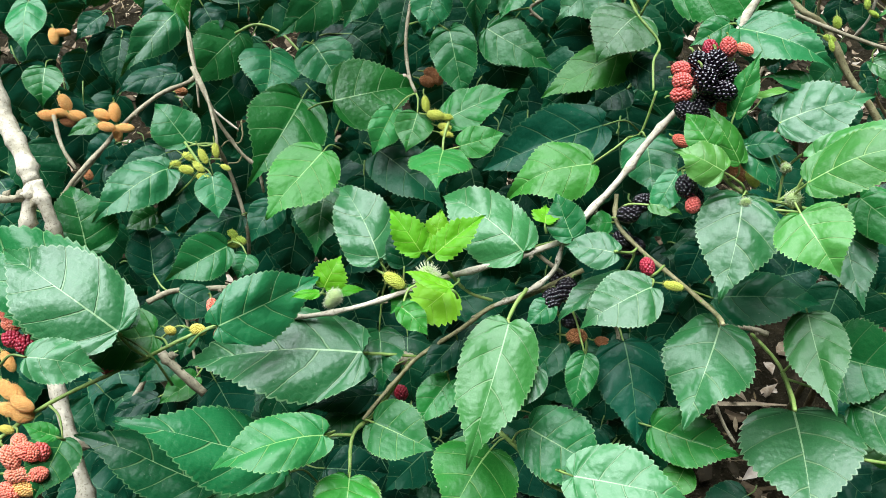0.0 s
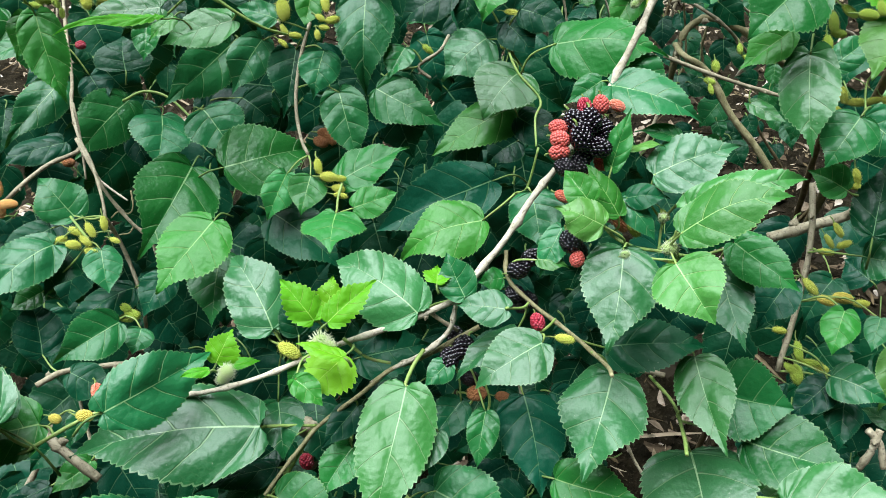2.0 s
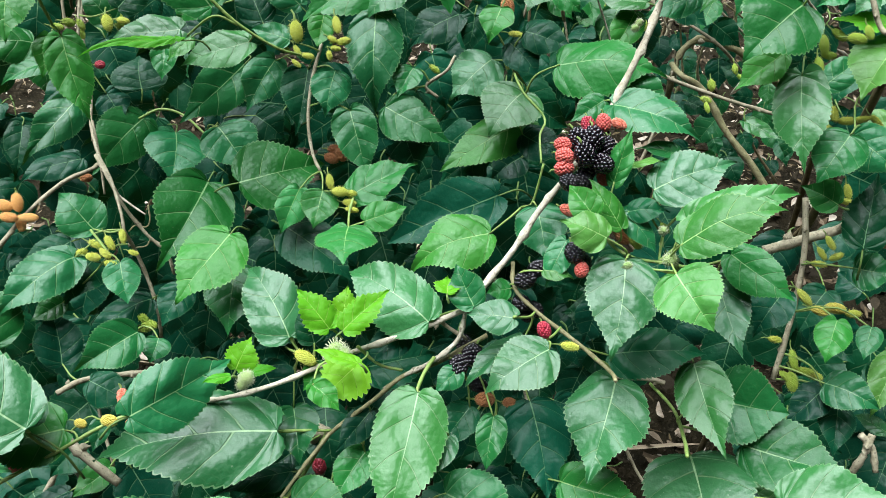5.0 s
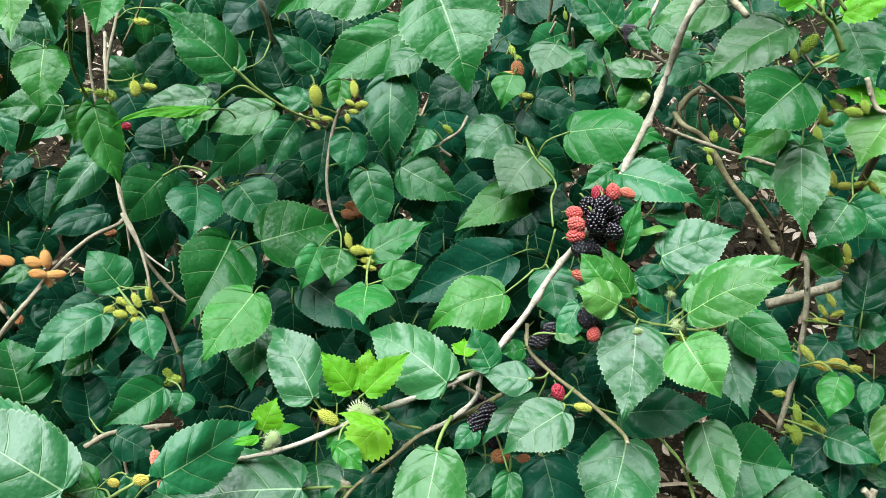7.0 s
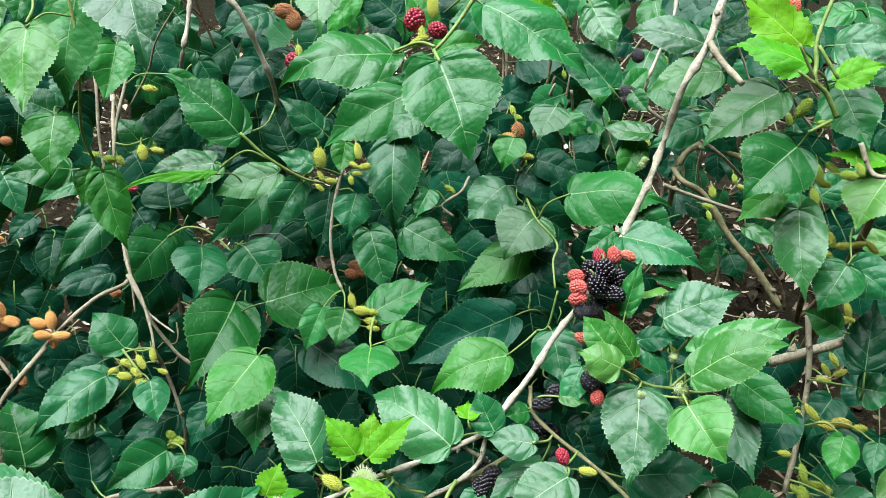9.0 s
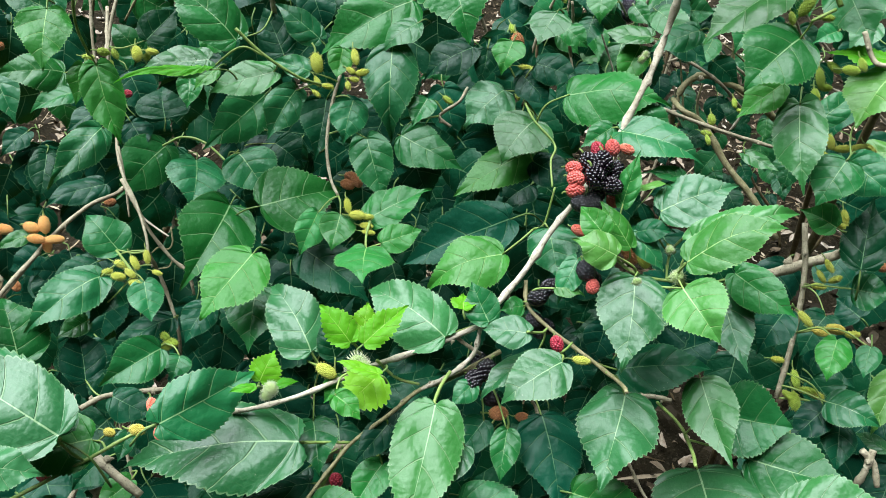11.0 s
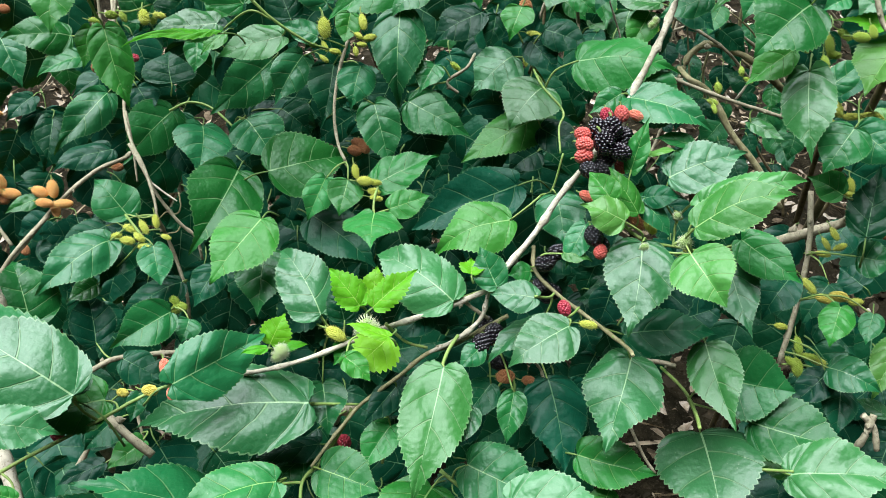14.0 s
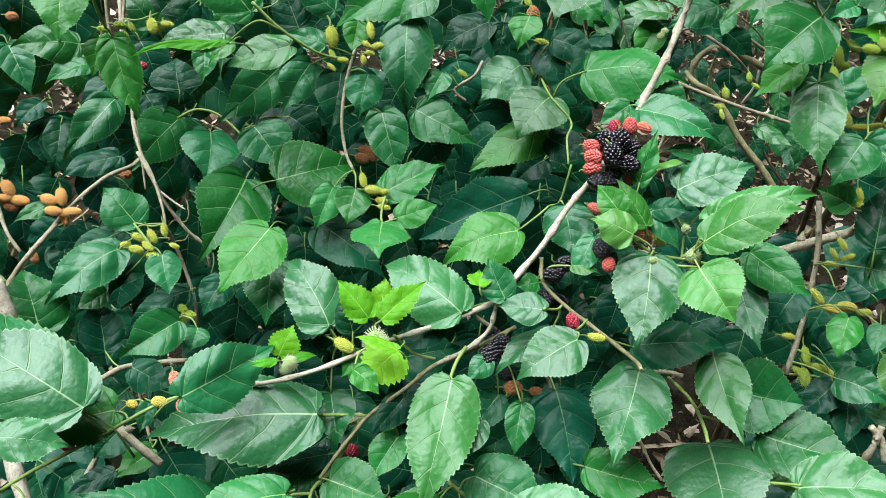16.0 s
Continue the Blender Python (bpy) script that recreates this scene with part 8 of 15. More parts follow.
inner_leaf(W, 0, (0.489, 1.035, 0.874), (0.523, 0.989, 0.828), (-0.14, -0.75, 0.64), 0.050)
inner_leaf(W, 0, (0.282, 1.146, 0.983), (0.349, 1.113, 0.946), (0.00, -0.75, 0.66), 0.059)
inner_leaf(W, 0, (0.042, 1.114, 0.895), (0.034, 1.078, 0.848), (0.29, -0.79, 0.54), 0.050)
inner_leaf(W, 0, (-0.286, 1.506, 0.957), (-0.251, 1.553, 1.047), (-0.16, -0.85, 0.51), 0.081)
inner_leaf(W, 1, (-0.556, 1.414, 0.817), (-0.550, 1.376, 0.726), (0.54, -0.76, 0.36), 0.072)
inner_leaf(W, 0, (-0.133, 1.325, 0.847), (-0.172, 1.295, 0.798), (0.25, -0.90, 0.35), 0.061)
inner_leaf(W, 0, (-0.174, 1.386, 0.895), (-0.120, 1.337, 0.829), (-0.17, -0.85, 0.50), 0.065)
inner_leaf(W, 0, (0.473, 1.174, 0.755), (0.477, 1.114, 0.699), (-0.31, -0.66, 0.68), 0.067)
inner_leaf(W, 0, (0.731, 1.265, 0.935), (0.680, 1.241, 0.897), (-0.05, -0.82, 0.57), 0.053)
inner_leaf(W, 1, (0.128, 1.329, 0.946), (0.226, 1.356, 0.941), (0.25, -0.84, 0.49), 0.080)
inner_leaf(W, 0, (-0.410, 1.385, 0.964), (-0.485, 1.343, 0.965), (0.48, -0.86, 0.17), 0.073)
inner_leaf(W, 1, (-0.712, 1.330, 0.700), (-0.746, 1.279, 0.655), (0.21, -0.72, 0.66), 0.057)
inner_leaf(W, 0, (-0.354, 1.330, 0.848), (-0.409, 1.299, 0.790), (0.26, -0.93, 0.25), 0.061)
inner_leaf(W, 0, (0.174, 1.123, 0.899), (0.217, 1.090, 0.857), (-0.07, -0.81, 0.58), 0.054)
inner_leaf(W, 1, (-0.364, 1.411, 0.907), (-0.440, 1.388, 0.886), (0.19, -0.93, 0.32), 0.074)
inner_leaf(W, 0, (-0.409, 1.386, 0.906), (-0.413, 1.353, 0.831), (0.44, -0.83, 0.34), 0.064)
inner_leaf(W, 0, (-0.571, 1.201, 0.747), (-0.527, 1.213, 0.705), (0.55, -0.76, 0.36), 0.058)
inner_leaf(W, 1, (-0.446, 1.108, 0.902), (-0.452, 1.058, 0.836), (0.55, -0.68, 0.47), 0.062)
inner_leaf(W, 1, (0.621, 0.980, 0.790), (0.674, 0.966, 0.794), (-0.22, -0.61, 0.76), 0.042)
inner_leaf(W, 1, (0.387, 1.005, 0.818), (0.360, 0.958, 0.759), (-0.52, -0.54, 0.67), 0.051)
inner_leaf(W, 1, (-0.241, 1.399, 0.951), (-0.230, 1.386, 0.887), (-0.10, -0.98, 0.18), 0.059)
inner_leaf(W, 0, (0.989, 1.413, 0.951), (0.985, 1.366, 0.892), (-0.57, -0.63, 0.53), 0.055)
inner_leaf(W, 0, (0.066, 1.359, 0.928), (-0.006, 1.385, 0.921), (-0.34, -0.90, 0.26), 0.064)
inner_leaf(W, 0, (0.748, 1.150, 0.843), (0.694, 1.099, 0.793), (-0.18, -0.58, 0.79), 0.056)
inner_leaf(W, 0, (0.413, 1.249, 0.957), (0.381, 1.197, 0.886), (0.12, -0.82, 0.56), 0.073)
inner_leaf(W, 0, (0.574, 1.287, 0.957), (0.620, 1.228, 0.897), (0.04, -0.69, 0.72), 0.066)
inner_leaf(W, 0, (-0.035, 1.173, 0.826), (-0.050, 1.140, 0.747), (0.33, -0.89, 0.32), 0.063)
inner_leaf(W, 0, (-0.033, 1.053, 0.841), (-0.062, 1.038, 0.777), (-0.16, -0.94, 0.30), 0.054)
inner_leaf(W, 0, (-0.453, 1.277, 0.712), (-0.514, 1.237, 0.667), (0.23, -0.87, 0.44), 0.061)
inner_leaf(W, 0, (0.008, 1.321, 0.969), (-0.016, 1.293, 0.905), (-0.08, -0.90, 0.43), 0.066)
inner_leaf(W, 0, (0.619, 1.142, 0.907), (0.595, 1.091, 0.861), (-0.47, -0.46, 0.75), 0.046)
inner_leaf(W, 0, (0.483, 1.149, 0.892), (0.506, 1.093, 0.836), (-0.04, -0.72, 0.70), 0.059)
inner_leaf(W, 0, (-0.282, 1.134, 0.810), (-0.245, 1.097, 0.746), (0.28, -0.76, 0.59), 0.063)
inner_leaf(W, 0, (0.567, 1.286, 0.797), (0.507, 1.245, 0.734), (-0.50, -0.43, 0.75), 0.075)
inner_leaf(W, 0, (-0.615, 1.376, 0.760), (-0.591, 1.341, 0.691), (0.51, -0.68, 0.52), 0.070)
inner_leaf(W, 0, (0.854, 1.258, 0.968), (0.816, 1.228, 0.895), (-0.55, -0.62, 0.55), 0.077)
inner_leaf(W, 0, (0.517, 1.040, 0.879), (0.575, 1.014, 0.871), (-0.21, -0.70, 0.69), 0.052)
inner_leaf(W, 1, (0.169, 1.073, 0.940), (0.092, 1.092, 0.954), (-0.12, -0.84, 0.53), 0.059)
inner_leaf(W, 1, (1.014, 1.368, 0.962), (1.017, 1.318, 0.903), (-0.46, -0.69, 0.55), 0.056)
inner_leaf(W, 0, (0.497, 1.058, 0.823), (0.498, 1.006, 0.776), (-0.49, -0.59, 0.64), 0.046)
inner_leaf(W, 0, (-0.465, 1.180, 0.757), (-0.500, 1.127, 0.713), (0.30, -0.72, 0.63), 0.057)
inner_leaf(W, 0, (0.327, 1.152, 0.992), (0.334, 1.111, 0.948), (-0.29, -0.73, 0.62), 0.047)
inner_leaf(W, 0, (-0.307, 1.197, 0.990), (-0.317, 1.183, 0.924), (0.27, -0.95, 0.16), 0.062)
inner_leaf(W, 0, (0.019, 1.323, 0.924), (-0.006, 1.310, 0.867), (-0.09, -0.97, 0.25), 0.053)
inner_leaf(W, 0, (-0.762, 1.391, 0.655), (-0.721, 1.441, 0.675), (0.56, -0.65, 0.52), 0.058)
inner_leaf(W, 1, (0.349, 1.067, 0.979), (0.361, 1.023, 0.918), (-0.33, -0.80, 0.50), 0.059)
inner_leaf(W, 0, (-0.440, 1.176, 0.860), (-0.468, 1.122, 0.810), (0.40, -0.73, 0.56), 0.058)
inner_leaf(W, 1, (1.007, 1.390, 0.912), (1.033, 1.316, 0.865), (-0.62, -0.56, 0.55), 0.074)
inner_leaf(W, 0, (-0.049, 1.025, 0.785), (-0.030, 1.005, 0.728), (0.11, -0.93, 0.35), 0.046)
inner_leaf(W, 1, (0.037, 1.107, 0.976), (-0.026, 1.102, 0.945), (-0.11, -0.92, 0.38), 0.062)
inner_leaf(W, 0, (-0.381, 1.110, 0.922), (-0.389, 1.088, 0.873), (0.46, -0.84, 0.30), 0.040)
inner_leaf(W, 1, (-0.244, 1.263, 0.749), (-0.306, 1.250, 0.773), (0.31, -0.90, 0.32), 0.060)
inner_leaf(W, 0, (0.631, 1.193, 0.978), (0.567, 1.117, 0.920), (-0.02, -0.59, 0.80), 0.061)
inner_leaf(W, 1, (0.246, 1.490, 0.980), (0.205, 1.436, 0.917), (-0.33, -0.59, 0.73), 0.059)
inner_leaf(W, 0, (0.655, 1.112, 0.843), (0.652, 1.048, 0.783), (-0.09, -0.68, 0.73), 0.059)
inner_leaf(W, 0, (0.319, 1.103, 0.943), (0.317, 1.070, 0.887), (0.14, -0.86, 0.49), 0.051)
inner_leaf(W, 0, (-0.305, 1.096, 0.815), (-0.363, 1.075, 0.770), (-0.02, -0.89, 0.45), 0.060)
inner_leaf(W, 1, (-0.115, 1.112, 0.921), (-0.138, 1.075, 0.862), (-0.04, -0.84, 0.54), 0.049)
inner_leaf(W, 1, (0.141, 1.489, 0.974), (0.216, 1.492, 0.930), (0.15, -0.97, 0.18), 0.067)
inner_leaf(W, 0, (0.557, 1.310, 0.747), (0.488, 1.278, 0.699), (-0.09, -0.76, 0.64), 0.077)
inner_leaf(W, 0, (-0.713, 1.488, 0.861), (-0.757, 1.476, 0.922), (0.56, -0.78, 0.25), 0.069)
inner_leaf(W, 1, (-0.299, 1.145, 0.743), (-0.234, 1.144, 0.711), (0.19, -0.90, 0.39), 0.056)
inner_leaf(W, 1, (0.914, 1.249, 0.811), (0.891, 1.195, 0.728), (-0.46, -0.68, 0.57), 0.070)
inner_leaf(W, 1, (-0.675, 2.242, 0.489), (-0.735, 2.203, 0.452), (0.35, -0.87, 0.35), 0.061)
inner_leaf(W, 0, (0.110, 1.804, 0.832), (0.036, 1.777, 0.788), (0.13, -0.92, 0.36), 0.078)
inner_leaf(W, 1, (-0.545, 2.354, 0.736), (-0.598, 2.324, 0.678), (0.30, -0.93, 0.21), 0.062)
inner_leaf(W, 1, (-0.997, 2.397, 0.883), (-0.965, 2.377, 0.812), (0.17, -0.92, 0.34), 0.062)
inner_leaf(W, 0, (0.406, 1.797, 0.781), (0.339, 1.797, 0.763), (-0.19, -0.67, 0.72), 0.061)
inner_leaf(W, 0, (-0.177, 1.494, 0.718), (-0.194, 1.461, 0.672), (0.25, -0.83, 0.50), 0.049)
inner_leaf(W, 0, (0.823, 1.446, 0.858), (0.789, 1.375, 0.802), (-0.28, -0.51, 0.81), 0.058)
inner_leaf(W, 1, (0.230, 1.647, 0.872), (0.188, 1.643, 0.789), (-0.27, -0.94, 0.18), 0.072)
inner_leaf(W, 1, (1.190, 2.080, 0.574), (1.148, 2.032, 0.506), (-0.19, -0.74, 0.65), 0.072)
inner_leaf(W, 0, (-0.851, 1.947, 0.637), (-0.903, 1.904, 0.587), (0.07, -0.79, 0.61), 0.074)
inner_leaf(W, 0, (0.011, 1.558, 0.857), (0.043, 1.538, 0.816), (-0.09, -0.92, 0.38), 0.039)
inner_leaf(W, 1, (0.135, 2.288, 0.873), (0.177, 2.265, 0.779), (0.06, -0.96, 0.26), 0.081)
inner_leaf(W, 0, (0.885, 2.147, 0.811), (0.871, 2.081, 0.704), (0.03, -0.86, 0.52), 0.090)
inner_leaf(W, 1, (-0.589, 1.702, 0.855), (-0.594, 1.680, 0.787), (0.48, -0.84, 0.24), 0.052)
inner_leaf(W, 1, (-0.121, 1.604, 0.946), (-0.104, 1.566, 0.876), (0.12, -0.86, 0.50), 0.065)
inner_leaf(W, 1, (0.033, 1.706, 0.959), (0.088, 1.707, 0.943), (0.06, -0.99, 0.13), 0.041)
inner_leaf(W, 1, (0.607, 2.019, 0.615), (0.696, 2.075, 0.687), (-0.19, -0.65, 0.74), 0.094)
inner_leaf(W, 1, (0.218, 1.902, 0.676), (0.257, 1.852, 0.597), (0.09, -0.82, 0.57), 0.069)
inner_leaf(W, 1, (-0.640, 2.268, 0.797), (-0.574, 2.315, 0.852), (0.34, -0.87, 0.35), 0.084)
inner_leaf(W, 1, (0.813, 1.734, 0.886), (0.854, 1.648, 0.827), (0.04, -0.55, 0.83), 0.073)
inner_leaf(W, 0, (-0.559, 1.821, 0.818), (-0.485, 1.843, 0.806), (0.33, -0.84, 0.43), 0.070)
inner_leaf(W, 1, (-0.032, 1.686, 0.812), (-0.109, 1.668, 0.795), (0.17, -0.96, 0.23), 0.070)
inner_leaf(W, 0, (1.573, 1.952, 0.659), (1.674, 1.898, 0.621), (-0.12, -0.72, 0.69), 0.096)
inner_leaf(W, 0, (-0.088, 2.119, 0.797), (0.025, 2.134, 0.747), (0.24, -0.93, 0.26), 0.107)
inner_leaf(W, 1, (0.183, 1.634, 0.921), (0.206, 1.612, 0.874), (-0.14, -0.92, 0.36), 0.041)
inner_leaf(W, 1, (0.714, 1.526, 0.960), (0.702, 1.468, 0.895), (-0.02, -0.75, 0.67), 0.064)
inner_leaf(W, 0, (0.975, 1.468, 0.983), (1.044, 1.447, 0.972), (-0.04, -0.55, 0.83), 0.058)
inner_leaf(W, 0, (0.727, 1.351, 0.720), (0.757, 1.304, 0.709), (-0.45, -0.48, 0.75), 0.039)
inner_leaf(W, 1, (-0.178, 1.634, 0.873), (-0.147, 1.615, 0.802), (0.04, -0.96, 0.27), 0.064)
inner_leaf(W, 1, (0.856, 2.257, 0.926), (0.853, 2.187, 0.834), (-0.49, -0.69, 0.54), 0.075)
inner_leaf(W, 0, (-0.861, 1.684, 0.701), (-0.880, 1.643, 0.629), (0.17, -0.87, 0.46), 0.063)
inner_leaf(W, 1, (1.148, 1.545, 0.668), (1.100, 1.506, 0.587), (-0.61, -0.51, 0.61), 0.073)
inner_leaf(W, 0, (-1.001, 1.949, 0.598), (-0.946, 1.962, 0.549), (0.59, -0.64, 0.50), 0.078)
inner_leaf(W, 1, (0.340, 2.035, 0.664), (0.402, 1.951, 0.587), (-0.29, -0.75, 0.59), 0.102)
inner_leaf(W, 1, (0.988, 1.736, 0.680), (0.978, 1.645, 0.617), (-0.24, -0.53, 0.81), 0.077)
inner_leaf(W, 1, (0.779, 1.661, 0.702), (0.702, 1.679, 0.666), (-0.43, -0.73, 0.54), 0.065)
inner_leaf(W, 1, (-0.206, 1.596, 0.755), (-0.178, 1.556, 0.686), (-0.14, -0.88, 0.45), 0.059)
inner_leaf(W, 1, (0.306, 1.836, 0.757), (0.329, 1.724, 0.683), (0.08, -0.54, 0.84), 0.082)
inner_leaf(W, 1, (1.214, 1.575, 0.891), (1.161, 1.595, 0.860), (-0.57, -0.59, 0.58), 0.056)
inner_leaf(W, 0, (0.865, 2.013, 0.796), (0.878, 1.895, 0.720), (-0.09, -0.55, 0.83), 0.093)
inner_leaf(W, 1, (-0.293, 1.816, 0.950), (-0.302, 1.786, 0.884), (0.34, -0.87, 0.35), 0.060)
inner_leaf(W, 0, (0.685, 1.626, 0.798), (0.629, 1.594, 0.757), (-0.26, -0.54, 0.80), 0.060)
inner_leaf(W, 0, (-0.984, 2.058, 0.566), (-0.938, 2.010, 0.466), (0.29, -0.81, 0.51), 0.087)
inner_leaf(W, 0, (-0.123, 1.582, 0.810), (-0.138, 1.542, 0.737), (-0.23, -0.83, 0.51), 0.060)
inner_leaf(W, 1, (0.668, 1.542, 0.932), (0.701, 1.494, 0.863), (-0.18, -0.85, 0.50), 0.065)
inner_leaf(W, 1, (-0.260, 1.662, 0.964), (-0.237, 1.652, 0.922), (0.03, -0.97, 0.23), 0.036)
inner_leaf(W, 1, (1.131, 2.220, 0.815), (1.064, 2.184, 0.711), (-0.37, -0.77, 0.52), 0.091)
inner_leaf(W, 0, (0.991, 1.426, 0.782), (1.013, 1.343, 0.737), (-0.63, -0.49, 0.60), 0.067)
inner_leaf(W, 1, (0.599, 1.541, 0.684), (0.613, 1.458, 0.631), (-0.42, -0.53, 0.73), 0.069)
inner_leaf(W, 1, (-0.317, 1.489, 0.754), (-0.278, 1.462, 0.712), (0.05, -0.83, 0.56), 0.046)
inner_leaf(W, 1, (0.176, 1.583, 0.794), (0.215, 1.545, 0.729), (0.03, -0.86, 0.52), 0.071)
inner_leaf(W, 0, (-0.705, 1.820, 0.656), (-0.720, 1.768, 0.600), (0.49, -0.70, 0.52), 0.065)
inner_leaf(W, 0, (0.598, 1.721, 0.654), (0.504, 1.724, 0.653), (-0.02, -0.76, 0.65), 0.076)
inner_leaf(W, 1, (1.368, 1.895, 0.768), (1.454, 1.849, 0.791), (-0.44, -0.44, 0.78), 0.093)
inner_leaf(W, 1, (0.318, 1.973, 0.860), (0.368, 2.055, 0.911), (0.23, -0.61, 0.76), 0.054)
inner_leaf(W, 1, (-0.263, 2.296, 0.793), (-0.329, 2.268, 0.750), (0.04, -0.86, 0.50), 0.069)
inner_leaf(W, 1, (0.131, 2.225, 0.699), (0.045, 2.236, 0.714), (-0.04, -0.90, 0.43), 0.075)
inner_leaf(W, 1, (0.534, 1.399, 0.746), (0.578, 1.369, 0.754), (-0.51, -0.58, 0.63), 0.040)
inner_leaf(W, 1, (-0.614, 1.892, 0.717), (-0.665, 1.858, 0.662), (0.30, -0.91, 0.28), 0.062)
inner_leaf(W, 0, (0.460, 1.721, 0.629), (0.405, 1.612, 0.558), (0.14, -0.59, 0.80), 0.087)
inner_leaf(W, 1, (1.372, 1.723, 0.708), (1.282, 1.732, 0.688), (-0.23, -0.49, 0.84), 0.086)
inner_leaf(W, 1, (0.307, 1.686, 0.772), (0.255, 1.634, 0.701), (-0.09, -0.77, 0.63), 0.069)
inner_leaf(W, 0, (0.431, 1.728, 0.827), (0.402, 1.653, 0.749), (-0.02, -0.71, 0.70), 0.085)
inner_leaf(W, 1, (1.558, 2.223, 0.940), (1.517, 2.190, 0.867), (-0.57, -0.58, 0.58), 0.079)
inner_leaf(W, 1, (0.091, 1.992, 0.932), (0.023, 1.984, 0.931), (0.11, -0.98, 0.19), 0.052)
inner_leaf(W, 0, (0.255, 1.429, 0.792), (0.213, 1.408, 0.743), (-0.39, -0.68, 0.62), 0.058)
inner_leaf(W, 1, (0.107, 1.609, 0.971), (0.049, 1.603, 0.948), (-0.11, -0.88, 0.47), 0.055)
inner_leaf(W, 0, (-0.846, 1.839, 0.643), (-0.883, 1.805, 0.607), (0.40, -0.84, 0.37), 0.045)
inner_leaf(W, 1, (-0.052, 2.195, 0.895), (0.055, 2.177, 0.899), (-0.17, -0.90, 0.41), 0.093)
inner_leaf(W, 1, (-0.352, 1.602, 0.799), (-0.436, 1.616, 0.789), (-0.20, -0.79, 0.58), 0.073)
inner_leaf(W, 0, (0.279, 0.869, 0.793), (0.267, 0.846, 0.764), (-0.27, -0.68, 0.68), 0.030)
inner_leaf(W, 1, (0.305, 0.810, 0.822), (0.318, 0.787, 0.808), (-0.54, -0.64, 0.55), 0.022)
inner_leaf(W, 1, (0.237, 0.851, 0.807), (0.191, 0.834, 0.793), (0.07, -0.72, 0.69), 0.036)
inner_leaf(W, 1, (0.234, 0.811, 0.798), (0.255, 0.790, 0.782), (-0.29, -0.76, 0.59), 0.025)
inner_leaf(W, 0, (0.294, 0.920, 0.811), (0.292, 0.894, 0.783), (-0.46, -0.63, 0.63), 0.027)
inner_leaf(W, 1, (0.287, 0.871, 0.826), (0.281, 0.847, 0.793), (-0.30, -0.75, 0.59), 0.031)
inner_leaf(W, 1, (0.335, 0.912, 0.798), (0.363, 0.936, 0.815), (0.05, -0.61, 0.79), 0.027)
inner_leaf(W, 1, (0.335, 0.923, 0.750), (0.324, 0.893, 0.704), (-0.49, -0.67, 0.56), 0.044)
inner_leaf(W, 0, (0.327, 0.934, 0.802), (0.355, 0.911, 0.792), (-0.27, -0.63, 0.73), 0.027)
inner_leaf(W, 1, (0.238, 0.859, 0.775), (0.263, 0.847, 0.758), (0.13, -0.72, 0.68), 0.024)
inner_leaf(W, 1, (0.289, 0.885, 0.819), (0.301, 0.858, 0.792), (-0.38, -0.74, 0.55), 0.027)
inner_leaf(W, 1, (0.293, 0.935, 0.769), (0.298, 0.885, 0.738), (0.07, -0.51, 0.85), 0.037)
inner_leaf(W, 1, (-0.136, 0.866, 0.773), (-0.160, 0.851, 0.745), (-0.08, -0.85, 0.51), 0.035)
inner_leaf(W, 0, (-0.135, 0.883, 0.767), (-0.131, 0.863, 0.740), (0.03, -0.80, 0.60), 0.027)
inner_leaf(W, 0, (-0.167, 0.918, 0.730), (-0.153, 0.898, 0.705), (0.06, -0.75, 0.65), 0.026)
inner_leaf(W, 0, (-0.180, 0.859, 0.770), (-0.207, 0.839, 0.750), (0.34, -0.86, 0.39), 0.032)
inner_leaf(W, 0, (-0.218, 0.924, 0.750), (-0.247, 0.898, 0.718), (0.26, -0.85, 0.46), 0.046)
inner_leaf(W, 0, (-0.182, 0.877, 0.759), (-0.202, 0.851, 0.727), (0.38, -0.81, 0.44), 0.034)
stem(W, OLIVE, 0.0016, 0.0023, (0.257, 1.006, 0.820), (0.257, 1.009, 0.783), (0.250, 1.009, 0.738), (0.241, 1.005, 0.688))
stem(W, BARK, 0.0009, 0.0013, (0.469, 1.015, 0.933), (0.491, 1.021, 0.904), (0.518, 1.018, 0.861), (0.551, 1.018, 0.825))
stem(W, DARK, 0.0018, 0.0025, (0.410, 1.122, 0.704), (0.345, 1.145, 0.693), (0.293, 1.177, 0.701), (0.233, 1.200, 0.690))
stem(W, BARK, 0.0017, 0.0025, (0.715, 1.161, 0.817), (0.784, 1.163, 0.791), (0.856, 1.166, 0.766), (0.930, 1.159, 0.725))
stem(W, PALE, 0.0020, 0.0029, (0.777, 1.167, 0.654), (0.821, 1.164, 0.613), (0.881, 1.154, 0.563), (0.949, 1.144, 0.514))
stem(W, OLIVE, 0.0020, 0.0029, (0.293, 1.209, 0.709), (0.312, 1.209, 0.669), (0.330, 1.209, 0.631), (0.340, 1.212, 0.595))
stem(W, OLIVE, 0.0022, 0.0031, (0.710, 1.359, 0.718), (0.694, 1.361, 0.677), (0.687, 1.360, 0.630), (0.693, 1.353, 0.577))
stem(W, PALE, 0.0010, 0.0015, (0.459, 0.912, 0.851), (0.480, 0.912, 0.813), (0.503, 0.908, 0.766), (0.518, 0.902, 0.716))
stem(W, PALE, 0.0013, 0.0019, (0.533, 1.320, 0.779), (0.544, 1.328, 0.753), (0.569, 1.331, 0.721), (0.576, 1.338, 0.692))
stem(W, BARK, 0.0018, 0.0026, (0.711, 1.481, 0.866), (0.687, 1.492, 0.839), (0.673, 1.503, 0.815), (0.667, 1.514, 0.792))
